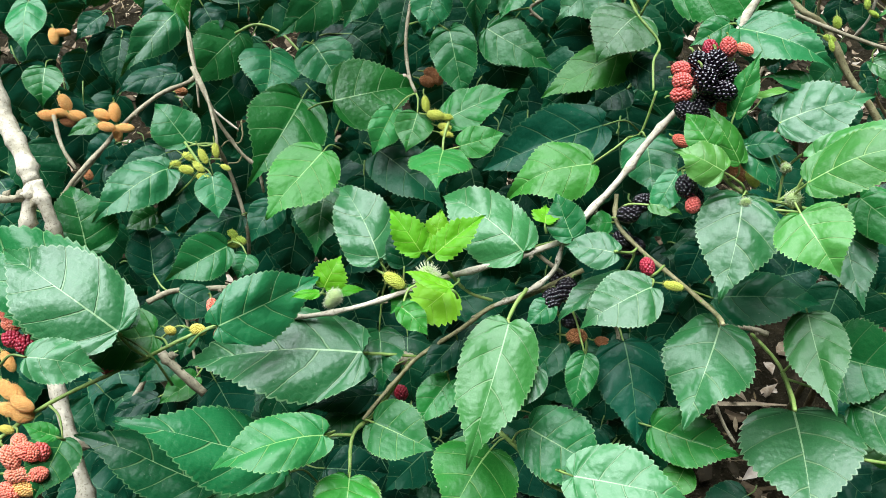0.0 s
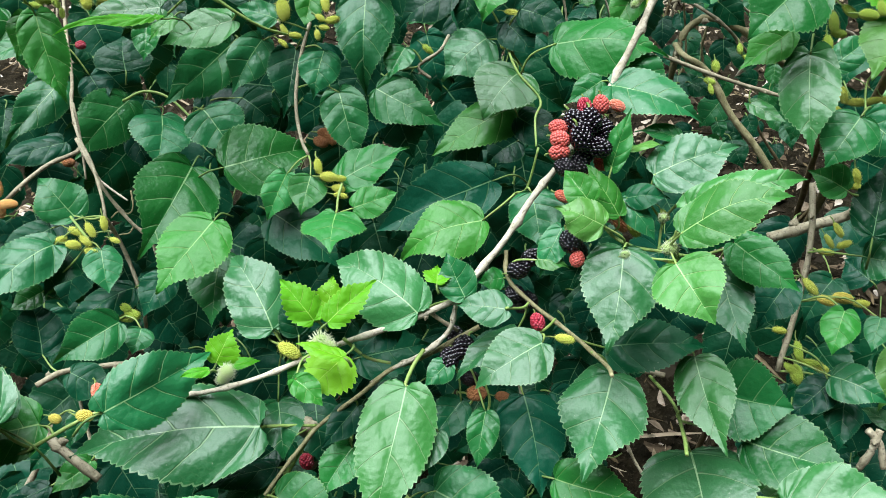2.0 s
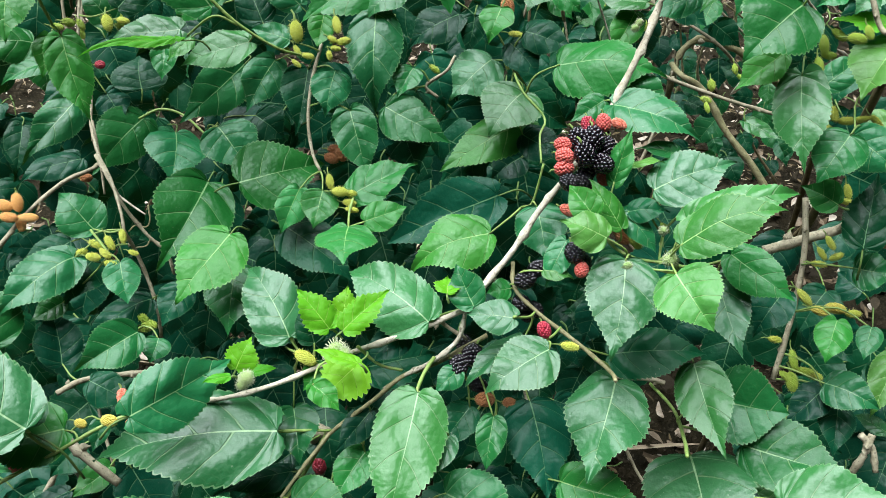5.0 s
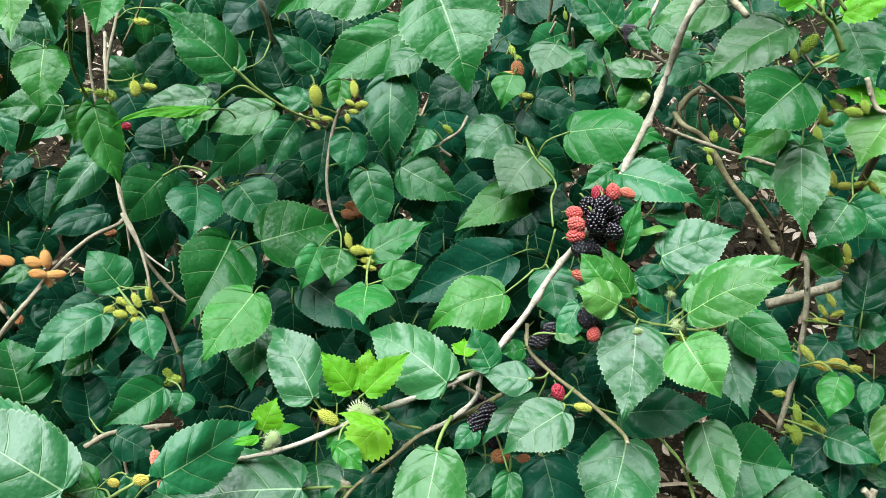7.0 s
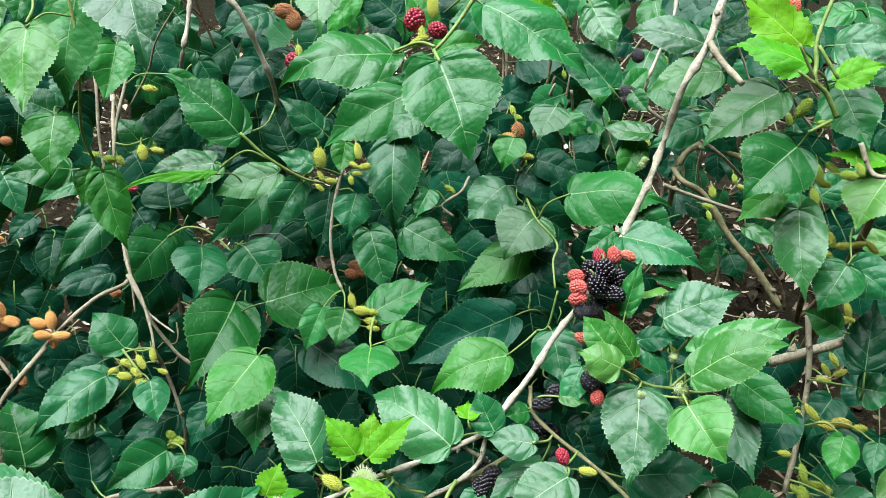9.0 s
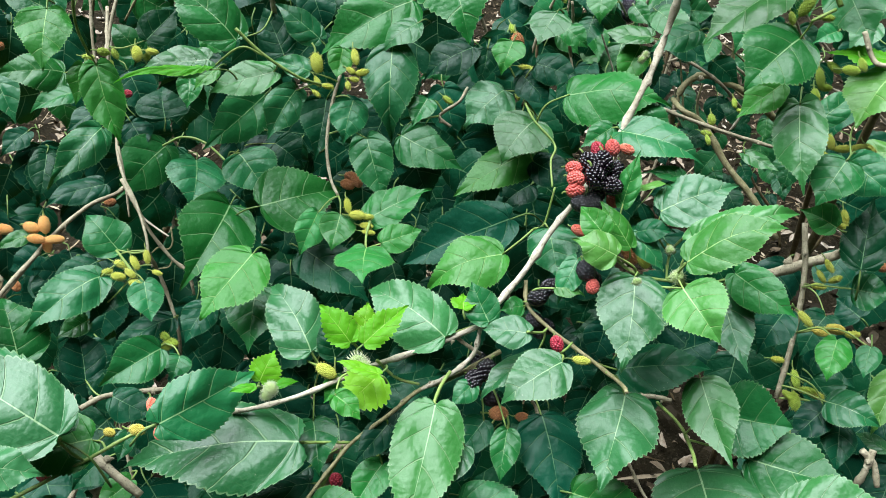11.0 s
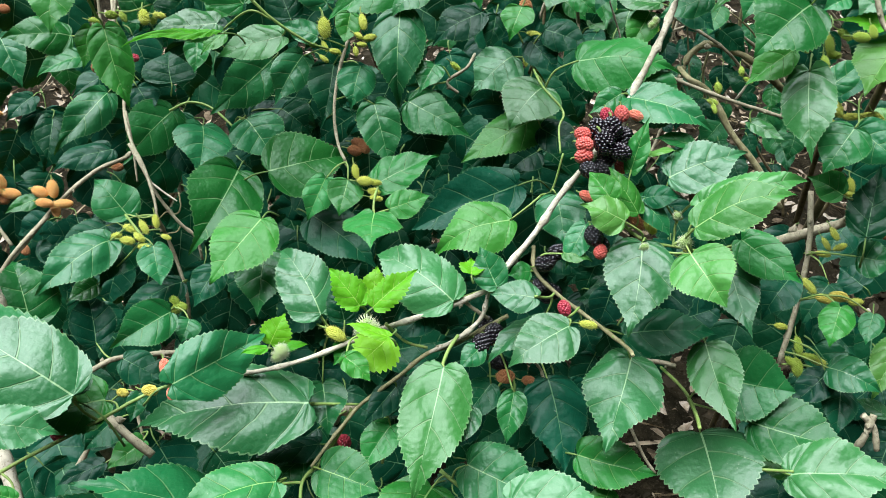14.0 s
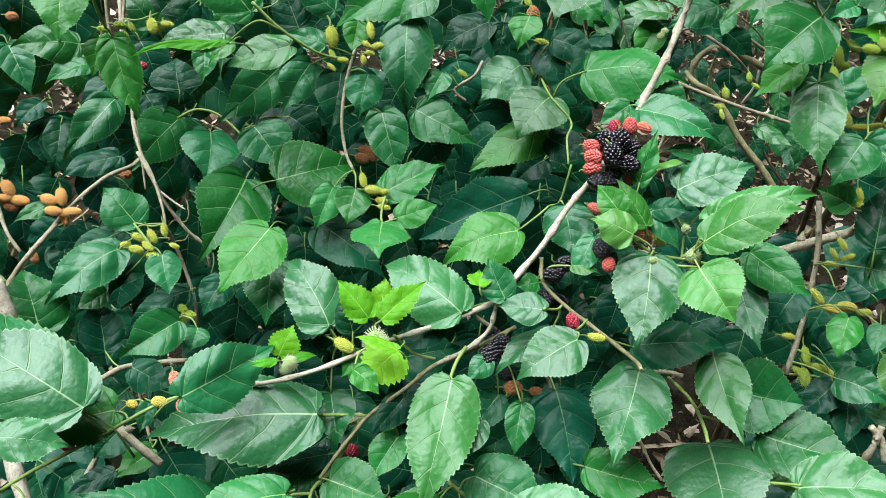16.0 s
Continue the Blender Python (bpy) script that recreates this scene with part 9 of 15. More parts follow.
stem(W, DARK, 0.0016, 0.0023, (0.263, 0.995, 0.772), (0.238, 0.988, 0.713), (0.219, 0.983, 0.657), (0.195, 0.983, 0.610))
stem(W, BARK, 0.0018, 0.0026, (0.247, 1.144, 0.786), (0.272, 1.154, 0.767), (0.310, 1.170, 0.762), (0.355, 1.180, 0.746))
stem(W, DARK, 0.0023, 0.0033, (0.610, 1.430, 0.722), (0.589, 1.410, 0.638), (0.578, 1.397, 0.570), (0.564, 1.388, 0.508))
stem(W, BARK, 0.0017, 0.0025, (0.765, 1.338, 0.729), (0.816, 1.321, 0.663), (0.862, 1.315, 0.619), (0.920, 1.297, 0.553))
stem(W, BARK, 0.0017, 0.0024, (0.239, 1.224, 0.858), (0.230, 1.217, 0.800), (0.236, 1.207, 0.741), (0.230, 1.202, 0.688))
stem(W, PALE, 0.0018, 0.0026, (0.372, 1.323, 0.795), (0.376, 1.329, 0.763), (0.400, 1.331, 0.729), (0.404, 1.344, 0.711))
stem(W, BARK, 0.0012, 0.0017, (0.509, 0.893, 0.815), (0.536, 0.901, 0.791), (0.556, 0.909, 0.767), (0.586, 0.914, 0.740))
stem(W, BARK, 0.0012, 0.0018, (0.162, 1.108, 0.823), (0.149, 1.112, 0.785), (0.125, 1.119, 0.752), (0.120, 1.119, 0.707))
stem(W, PALE, 0.0015, 0.0022, (0.692, 1.220, 0.630), (0.670, 1.230, 0.602), (0.664, 1.225, 0.550), (0.652, 1.230, 0.514))
stem(W, PALE, 0.0016, 0.0023, (0.246, 1.046, 0.882), (0.209, 1.056, 0.852), (0.174, 1.061, 0.812), (0.145, 1.067, 0.775))
stem(W, PALE, 0.0021, 0.0031, (0.439, 1.249, 0.664), (0.433, 1.238, 0.599), (0.450, 1.225, 0.535), (0.455, 1.207, 0.460))
stem(W, DARK, 0.0020, 0.0028, (0.367, 1.349, 0.677), (0.371, 1.344, 0.624), (0.366, 1.338, 0.569), (0.375, 1.333, 0.520))
stem(W, PALE, 0.0020, 0.0028, (0.260, 1.320, 0.599), (0.236, 1.304, 0.523), (0.202, 1.293, 0.453), (0.161, 1.286, 0.389))
stem(W, DARK, 0.0017, 0.0024, (0.238, 1.208, 0.890), (0.210, 1.204, 0.834), (0.178, 1.199, 0.778), (0.146, 1.195, 0.720))
stem(W, OLIVE, 0.0015, 0.0022, (0.336, 1.393, 0.876), (0.339, 1.391, 0.831), (0.335, 1.388, 0.782), (0.328, 1.392, 0.746))
stem(W, PALE, 0.0016, 0.0022, (0.746, 1.299, 0.622), (0.791, 1.307, 0.602), (0.851, 1.309, 0.575), (0.902, 1.314, 0.551))
stem(W, BARK, 0.0019, 0.0027, (0.046, 1.255, 0.879), (0.094, 1.278, 0.888), (0.138, 1.292, 0.879), (0.180, 1.311, 0.881))
stem(W, PALE, 0.0014, 0.0020, (-0.305, 1.200, 0.875), (-0.326, 1.196, 0.821), (-0.336, 1.197, 0.779), (-0.351, 1.189, 0.718))
stem(W, OLIVE, 0.0011, 0.0016, (-0.158, 1.197, 0.871), (-0.151, 1.207, 0.849), (-0.152, 1.218, 0.828), (-0.134, 1.221, 0.793))
stem(W, DARK, 0.0016, 0.0023, (-0.391, 1.240, 0.744), (-0.390, 1.247, 0.714), (-0.401, 1.248, 0.672), (-0.405, 1.255, 0.641))
stem(W, BARK, 0.0019, 0.0027, (-0.031, 1.294, 0.783), (-0.047, 1.290, 0.730), (-0.068, 1.284, 0.672), (-0.080, 1.276, 0.611))
stem(W, DARK, 0.0010, 0.0014, (-0.205, 1.050, 0.912), (-0.196, 1.053, 0.877), (-0.188, 1.057, 0.843), (-0.176, 1.058, 0.805))
stem(W, PALE, 0.0019, 0.0027, (-0.407, 1.314, 0.722), (-0.403, 1.316, 0.683), (-0.392, 1.315, 0.641), (-0.402, 1.319, 0.604))
stem(W, OLIVE, 0.0010, 0.0015, (-0.211, 1.012, 0.865), (-0.240, 1.016, 0.823), (-0.255, 1.020, 0.786), (-0.284, 1.021, 0.739))
stem(W, PALE, 0.0009, 0.0012, (0.277, 0.910, 0.819), (0.300, 0.902, 0.769), (0.318, 0.902, 0.732), (0.339, 0.893, 0.679))
stem(W, BARK, 0.0013, 0.0018, (0.236, 0.806, 0.826), (0.242, 0.814, 0.800), (0.243, 0.826, 0.780), (0.250, 0.836, 0.759))
stem(W, BARK, 0.0014, 0.0020, (0.227, 0.844, 0.822), (0.217, 0.850, 0.791), (0.208, 0.853, 0.755), (0.199, 0.857, 0.719))
stem(W, BARK, 0.0011, 0.0016, (0.261, 0.915, 0.812), (0.260, 0.915, 0.771), (0.273, 0.910, 0.723), (0.282, 0.904, 0.674))
stem(W, OLIVE, 0.0009, 0.0013, (0.295, 0.800, 0.802), (0.314, 0.807, 0.777), (0.325, 0.818, 0.758), (0.333, 0.829, 0.739))
stem(W, DARK, 0.0013, 0.0019, (0.244, 0.918, 0.809), (0.229, 0.917, 0.764), (0.227, 0.914, 0.718), (0.216, 0.912, 0.671))
berry(W, "green", (0.1957, 0.9169, 0.7665), (0.25, -0.70, -0.66), 0.0159)
berry(W, "green", (0.2011, 0.9125, 0.7594), (0.79, -0.60, -0.12), 0.0143)
berry(W, "green", (0.2027, 0.8580, 0.7217), (0.07, -0.77, -0.63), 0.0154)
berry(W, "green", (0.3297, 0.9685, 0.7396), (0.36, -0.72, -0.60), 0.0153)
berry(W, "green", (0.3515, 0.9568, 0.7220), (0.87, -0.45, -0.20), 0.0153)
berry(W, "green", (0.3609, 0.9532, 0.7170), (0.09, -0.63, -0.77), 0.0153)
berry(W, "green", (0.3807, 0.9473, 0.7098), (0.65, -0.61, -0.44), 0.0170)
berry(W, "green", (0.3420, 0.9604, 0.7269), (-0.23, -0.59, -0.77), 0.0145)
berry(W, "green", (0.4620, 1.1415, 0.7690), (0.08, -0.63, -0.77), 0.0165)
berry(W, "green", (0.2875, 1.0482, 0.7741), (0.04, -0.78, -0.62), 0.0160)
berry(W, "green", (0.5141, 1.1330, 0.7630), (0.81, -0.44, -0.38), 0.0155)
berry(W, "brown", (0.1954, 0.9245, 0.7382), (0.80, -0.59, -0.12), 0.0167)
berry(W, "brown", (0.1870, 0.9236, 0.7348), (0.11, -0.67, -0.73), 0.0152)
berry(W, "green", (0.1715, 1.0491, 0.7536), (0.43, -0.64, -0.64), 0.0151)
berry(W, "green", (0.4715, 0.8724, 0.6935), (0.06, -0.65, -0.76), 0.0146)
berry(W, "green", (0.4798, 0.8667, 0.6844), (0.82, -0.43, -0.38), 0.0146)
berry(W, "green", (0.4393, 0.8536, 0.6522), (0.21, -0.69, -0.69), 0.0154)
stem(W, DARK, 0.0120, 0.0080, (0.300, 1.900, 0.000), (0.250, 1.700, 0.400), (0.200, 1.500, 0.750))

V = branch_thing(0, 0, 0, "further thicket of small dull green leaves over litter")
inner_leaf(V, 1, (0.056, 2.059, 0.879), (-0.037, 2.049, 0.838), (0.02, -0.98, 0.18), 0.081)
inner_leaf(V, 0, (0.706, 1.975, 0.753), (0.608, 2.014, 0.719), (-0.47, -0.64, 0.61), 0.101)
inner_leaf(V, 1, (-0.835, 1.978, 0.822), (-0.940, 1.934, 0.762), (0.27, -0.94, 0.22), 0.103)
inner_leaf(V, 0, (-0.593, 2.039, 0.700), (-0.527, 2.002, 0.580), (0.17, -0.91, 0.37), 0.128)
inner_leaf(V, 0, (-0.410, 1.277, 0.820), (-0.426, 1.238, 0.754), (0.50, -0.79, 0.35), 0.061)
inner_leaf(V, 0, (1.380, 1.980, 1.055), (1.387, 1.886, 0.937), (-0.16, -0.78, 0.61), 0.101)
inner_leaf(V, 1, (0.214, 1.671, 1.035), (0.124, 1.686, 0.962), (-0.39, -0.87, 0.31), 0.093)
inner_leaf(V, 1, (-0.587, 1.486, 0.758), (-0.626, 1.416, 0.687), (0.52, -0.74, 0.44), 0.072)
inner_leaf(V, 1, (-0.337, 1.429, 0.756), (-0.381, 1.389, 0.674), (-0.11, -0.87, 0.49), 0.090)
inner_leaf(V, 1, (1.071, 1.915, 0.852), (1.062, 1.841, 0.740), (-0.12, -0.82, 0.56), 0.108)
inner_leaf(V, 1, (0.023, 1.565, 0.920), (-0.048, 1.570, 0.887), (-0.20, -0.93, 0.31), 0.067)
inner_leaf(V, 1, (-0.390, 1.692, 0.759), (-0.388, 1.668, 0.667), (0.16, -0.95, 0.26), 0.074)
inner_leaf(V, 1, (0.715, 1.408, 0.921), (0.697, 1.296, 0.844), (-0.32, -0.50, 0.81), 0.079)
inner_leaf(V, 0, (1.264, 1.743, 0.863), (1.271, 1.634, 0.806), (-0.62, -0.40, 0.67), 0.074)
inner_leaf(V, 1, (-0.458, 2.047, 0.951), (-0.501, 2.032, 0.866), (-0.11, -0.97, 0.22), 0.077)
inner_leaf(V, 1, (-0.396, 1.946, 0.842), (-0.439, 1.921, 0.747), (-0.06, -0.96, 0.28), 0.097)
inner_leaf(V, 1, (0.022, 1.841, 0.778), (0.009, 1.770, 0.658), (0.26, -0.84, 0.47), 0.099)
inner_leaf(V, 0, (-0.244, 1.890, 0.679), (-0.160, 1.838, 0.619), (-0.13, -0.83, 0.55), 0.079)
inner_leaf(V, 0, (0.962, 1.709, 0.989), (1.026, 1.619, 0.956), (-0.51, -0.59, 0.63), 0.078)
inner_leaf(V, 0, (1.150, 1.720, 1.050), (1.106, 1.635, 0.938), (-0.39, -0.65, 0.64), 0.116)
inner_leaf(V, 1, (0.787, 1.280, 0.917), (0.760, 1.243, 0.854), (-0.63, -0.53, 0.57), 0.054)
inner_leaf(V, 1, (0.629, 1.579, 0.837), (0.627, 1.519, 0.768), (0.09, -0.75, 0.65), 0.062)
inner_leaf(V, 1, (0.392, 1.524, 0.779), (0.300, 1.540, 0.731), (-0.40, -0.75, 0.53), 0.089)
inner_leaf(V, 0, (0.718, 1.749, 1.021), (0.686, 1.692, 0.947), (-0.12, -0.76, 0.64), 0.072)
inner_leaf(V, 1, (-0.306, 2.079, 0.700), (-0.423, 2.141, 0.762), (-0.16, -0.83, 0.53), 0.124)
inner_leaf(V, 1, (0.420, 1.335, 0.938), (0.410, 1.303, 0.874), (-0.52, -0.73, 0.44), 0.065)
inner_leaf(V, 1, (1.281, 1.727, 0.934), (1.273, 1.655, 0.835), (-0.63, -0.60, 0.49), 0.088)
inner_leaf(V, 1, (0.666, 2.135, 1.029), (0.749, 2.056, 0.976), (-0.29, -0.72, 0.63), 0.096)
inner_leaf(V, 1, (0.065, 1.324, 0.969), (-0.004, 1.321, 0.915), (-0.13, -0.97, 0.20), 0.063)
inner_leaf(V, 1, (0.878, 1.226, 0.844), (0.918, 1.143, 0.801), (-0.59, -0.57, 0.57), 0.090)
inner_leaf(V, 1, (-0.239, 1.539, 0.870), (-0.321, 1.495, 0.856), (0.41, -0.85, 0.33), 0.065)
inner_leaf(V, 1, (0.003, 1.461, 0.991), (0.083, 1.436, 0.971), (-0.21, -0.93, 0.31), 0.065)
inner_leaf(V, 1, (-0.184, 1.728, 0.724), (-0.227, 1.641, 0.620), (0.21, -0.79, 0.57), 0.120)
inner_leaf(V, 1, (-0.530, 1.781, 0.839), (-0.524, 1.748, 0.747), (0.48, -0.82, 0.32), 0.070)
inner_leaf(V, 1, (0.619, 1.350, 0.839), (0.678, 1.327, 0.805), (0.05, -0.78, 0.62), 0.064)
inner_leaf(V, 1, (-1.042, 2.132, 0.940), (-1.037, 2.073, 0.847), (0.47, -0.73, 0.49), 0.075)
inner_leaf(V, 1, (-0.096, 1.440, 0.879), (-0.150, 1.397, 0.823), (0.12, -0.84, 0.53), 0.076)
inner_leaf(V, 1, (0.899, 2.017, 0.976), (0.960, 1.945, 0.910), (-0.32, -0.77, 0.55), 0.082)
inner_leaf(V, 1, (-0.048, 2.022, 0.628), (-0.127, 2.001, 0.520), (-0.20, -0.93, 0.32), 0.106)
inner_leaf(V, 1, (-0.156, 1.294, 0.895), (-0.190, 1.265, 0.826), (0.30, -0.92, 0.25), 0.074)
inner_leaf(V, 0, (0.726, 1.657, 0.904), (0.768, 1.577, 0.855), (-0.19, -0.58, 0.79), 0.071)
inner_leaf(V, 1, (0.906, 1.533, 0.738), (0.790, 1.529, 0.695), (-0.20, -0.78, 0.59), 0.106)
inner_leaf(V, 0, (1.043, 1.695, 0.911), (1.020, 1.602, 0.837), (-0.47, -0.47, 0.74), 0.067)
inner_leaf(V, 0, (0.883, 1.895, 0.667), (0.921, 1.804, 0.595), (-0.16, -0.65, 0.74), 0.090)
inner_leaf(V, 0, (-1.026, 1.921, 0.747), (-0.932, 1.980, 0.788), (0.40, -0.86, 0.33), 0.095)
inner_leaf(V, 1, (-0.058, 1.276, 0.852), (0.017, 1.255, 0.828), (-0.17, -0.94, 0.28), 0.072)
inner_leaf(V, 0, (0.717, 1.937, 0.797), (0.638, 1.854, 0.713), (0.01, -0.72, 0.70), 0.103)
inner_leaf(V, 0, (0.983, 1.357, 0.960), (1.058, 1.360, 0.986), (-0.26, -0.54, 0.80), 0.064)
inner_leaf(V, 1, (0.163, 1.716, 0.873), (0.167, 1.647, 0.768), (0.11, -0.83, 0.55), 0.106)
inner_leaf(V, 1, (0.155, 1.296, 0.974), (0.086, 1.303, 0.914), (-0.35, -0.89, 0.29), 0.068)
inner_leaf(V, 1, (-0.298, 1.671, 1.025), (-0.264, 1.645, 0.953), (-0.07, -0.95, 0.31), 0.080)
inner_leaf(V, 1, (-0.698, 1.317, 0.848), (-0.661, 1.312, 0.800), (0.52, -0.71, 0.48), 0.049)
inner_leaf(V, 1, (-0.164, 1.397, 0.831), (-0.195, 1.376, 0.754), (-0.11, -0.94, 0.31), 0.067)
inner_leaf(V, 0, (0.843, 1.519, 0.951), (0.845, 1.435, 0.865), (-0.04, -0.72, 0.70), 0.093)
inner_leaf(V, 1, (-0.604, 1.677, 0.851), (-0.593, 1.627, 0.764), (-0.02, -0.87, 0.49), 0.090)
inner_leaf(V, 1, (0.831, 1.556, 0.843), (0.765, 1.519, 0.782), (-0.05, -0.83, 0.56), 0.068)
inner_leaf(V, 1, (0.149, 1.642, 0.804), (0.104, 1.624, 0.701), (-0.34, -0.89, 0.31), 0.088)
inner_leaf(V, 0, (0.945, 1.268, 0.807), (0.922, 1.217, 0.715), (-0.60, -0.62, 0.49), 0.096)
inner_leaf(V, 0, (0.188, 1.827, 0.824), (0.107, 1.773, 0.777), (0.26, -0.83, 0.50), 0.077)
inner_leaf(V, 1, (0.225, 1.978, 0.774), (0.221, 1.950, 0.673), (-0.12, -0.96, 0.27), 0.092)
inner_leaf(V, 1, (0.758, 1.879, 0.737), (0.877, 1.893, 0.819), (-0.28, -0.79, 0.54), 0.120)
inner_leaf(V, 1, (0.090, 1.959, 0.996), (0.099, 1.945, 0.891), (-0.05, -0.99, 0.12), 0.098)
inner_leaf(V, 1, (0.931, 1.277, 0.910), (0.860, 1.262, 0.869), (-0.28, -0.65, 0.71), 0.066)
inner_leaf(V, 1, (0.664, 1.948, 1.012), (0.665, 1.870, 0.886), (-0.58, -0.69, 0.43), 0.121)
inner_leaf(V, 1, (0.134, 1.407, 0.928), (0.220, 1.411, 0.922), (0.08, -0.84, 0.54), 0.072)
inner_leaf(V, 1, (-0.216, 1.595, 1.009), (-0.205, 1.584, 0.912), (0.18, -0.97, 0.13), 0.095)
inner_leaf(V, 0, (0.915, 1.867, 0.822), (0.889, 1.793, 0.721), (-0.60, -0.57, 0.57), 0.093)
inner_leaf(V, 0, (-0.492, 1.368, 0.857), (-0.476, 1.347, 0.794), (0.54, -0.74, 0.39), 0.050)
inner_leaf(V, 0, (0.108, 2.081, 0.911), (0.000, 2.063, 0.887), (0.12, -0.98, 0.17), 0.077)
inner_leaf(V, 1, (-0.532, 2.174, 0.857), (-0.583, 2.116, 0.766), (0.22, -0.87, 0.43), 0.098)
inner_leaf(V, 0, (-0.490, 1.471, 0.754), (-0.458, 1.461, 0.676), (0.44, -0.85, 0.29), 0.064)
inner_leaf(V, 1, (0.301, 1.352, 0.953), (0.355, 1.290, 0.910), (-0.23, -0.68, 0.70), 0.060)
inner_leaf(V, 1, (-0.540, 1.412, 0.945), (-0.572, 1.374, 0.859), (0.33, -0.90, 0.28), 0.070)
inner_leaf(V, 1, (0.350, 1.225, 0.892), (0.401, 1.177, 0.845), (-0.05, -0.73, 0.68), 0.068)
inner_leaf(V, 0, (-0.510, 1.480, 1.013), (-0.532, 1.464, 0.946), (0.10, -0.98, 0.19), 0.064)
inner_leaf(V, 1, (0.445, 1.387, 1.007), (0.480, 1.335, 0.960), (-0.04, -0.68, 0.74), 0.063)
inner_leaf(V, 0, (0.486, 1.756, 1.019), (0.457, 1.708, 0.925), (0.11, -0.90, 0.43), 0.078)
inner_leaf(V, 1, (0.320, 1.884, 0.797), (0.264, 1.750, 0.705), (0.10, -0.59, 0.80), 0.089)
inner_leaf(V, 1, (0.549, 1.886, 0.913), (0.497, 1.785, 0.810), (-0.40, -0.55, 0.74), 0.107)
inner_leaf(V, 1, (0.653, 1.756, 0.791), (0.683, 1.680, 0.727), (0.05, -0.63, 0.78), 0.081)
inner_leaf(V, 0, (0.977, 1.925, 0.799), (1.054, 1.798, 0.732), (-0.60, -0.63, 0.50), 0.112)
inner_leaf(V, 1, (-0.298, 1.870, 0.861), (-0.270, 1.820, 0.754), (-0.14, -0.91, 0.39), 0.104)
inner_leaf(V, 1, (0.829, 1.287, 0.862), (0.819, 1.232, 0.793), (-0.67, -0.53, 0.52), 0.058)
inner_leaf(V, 0, (1.049, 1.535, 0.887), (1.007, 1.476, 0.815), (-0.47, -0.52, 0.71), 0.072)
inner_leaf(V, 0, (-0.876, 2.089, 0.600), (-0.814, 2.064, 0.500), (0.40, -0.80, 0.45), 0.103)
inner_leaf(V, 1, (-0.468, 1.417, 0.757), (-0.405, 1.412, 0.705), (0.28, -0.87, 0.41), 0.070)
inner_leaf(V, 1, (-0.138, 1.646, 0.976), (-0.109, 1.611, 0.911), (0.09, -0.86, 0.50), 0.056)
inner_leaf(V, 1, (-0.895, 2.221, 0.886), (-0.917, 2.183, 0.771), (0.44, -0.87, 0.20), 0.113)
inner_leaf(V, 1, (1.228, 1.958, 0.918), (1.099, 1.824, 0.818), (-0.08, -0.55, 0.83), 0.111)
inner_leaf(V, 1, (1.322, 1.742, 0.918), (1.261, 1.825, 0.921), (-0.59, -0.46, 0.66), 0.095)
inner_leaf(V, 1, (1.389, 2.047, 0.952), (1.308, 2.132, 0.931), (-0.61, -0.40, 0.69), 0.090)
inner_leaf(V, 0, (-0.589, 1.449, 1.014), (-0.571, 1.432, 0.946), (0.27, -0.91, 0.30), 0.063)
inner_leaf(V, 1, (0.531, 1.420, 0.804), (0.536, 1.339, 0.737), (-0.54, -0.56, 0.64), 0.070)
inner_leaf(V, 1, (0.869, 1.183, 0.895), (0.854, 1.145, 0.830), (-0.67, -0.56, 0.48), 0.067)
inner_leaf(V, 1, (1.531, 1.919, 0.776), (1.539, 1.831, 0.674), (-0.23, -0.74, 0.63), 0.106)
inner_leaf(V, 1, (-0.542, 2.107, 0.785), (-0.532, 2.085, 0.671), (0.30, -0.93, 0.21), 0.109)
inner_leaf(V, 0, (0.048, 1.655, 0.724), (0.119, 1.612, 0.664), (-0.29, -0.90, 0.31), 0.082)
inner_leaf(V, 1, (0.928, 1.753, 0.938), (0.847, 1.684, 0.872), (0.02, -0.70, 0.71), 0.070)
inner_leaf(V, 0, (-0.463, 1.694, 0.780), (-0.514, 1.660, 0.718), (-0.14, -0.82, 0.56), 0.065)
inner_leaf(V, 0, (0.126, 1.554, 0.809), (0.174, 1.487, 0.730), (-0.20, -0.80, 0.56), 0.089)
inner_leaf(V, 0, (-0.105, 1.404, 0.844), (-0.101, 1.375, 0.762), (0.25, -0.91, 0.34), 0.070)
inner_leaf(V, 0, (-0.735, 1.362, 0.954), (-0.786, 1.333, 0.892), (0.29, -0.94, 0.19), 0.070)
inner_leaf(V, 1, (0.478, 1.580, 0.815), (0.405, 1.452, 0.742), (0.12, -0.54, 0.83), 0.095)
inner_leaf(V, 1, (-0.446, 1.770, 0.852), (-0.411, 1.815, 0.947), (-0.11, -0.88, 0.46), 0.093)
inner_leaf(V, 1, (0.698, 1.380, 1.059), (0.619, 1.380, 1.045), (-0.15, -0.57, 0.81), 0.061)
inner_leaf(V, 1, (0.216, 1.495, 0.933), (0.168, 1.432, 0.853), (0.22, -0.83, 0.52), 0.084)
inner_leaf(V, 1, (0.754, 2.038, 0.947), (0.705, 1.939, 0.862), (-0.21, -0.58, 0.79), 0.086)
inner_leaf(V, 0, (-0.944, 2.111, 0.892), (-0.988, 2.063, 0.814), (0.51, -0.83, 0.23), 0.069)
inner_leaf(V, 1, (-0.102, 1.477, 1.020), (-0.169, 1.450, 0.996), (0.33, -0.94, 0.13), 0.057)
inner_leaf(V, 1, (-0.736, 2.002, 0.760), (-0.719, 1.929, 0.649), (-0.02, -0.84, 0.55), 0.095)
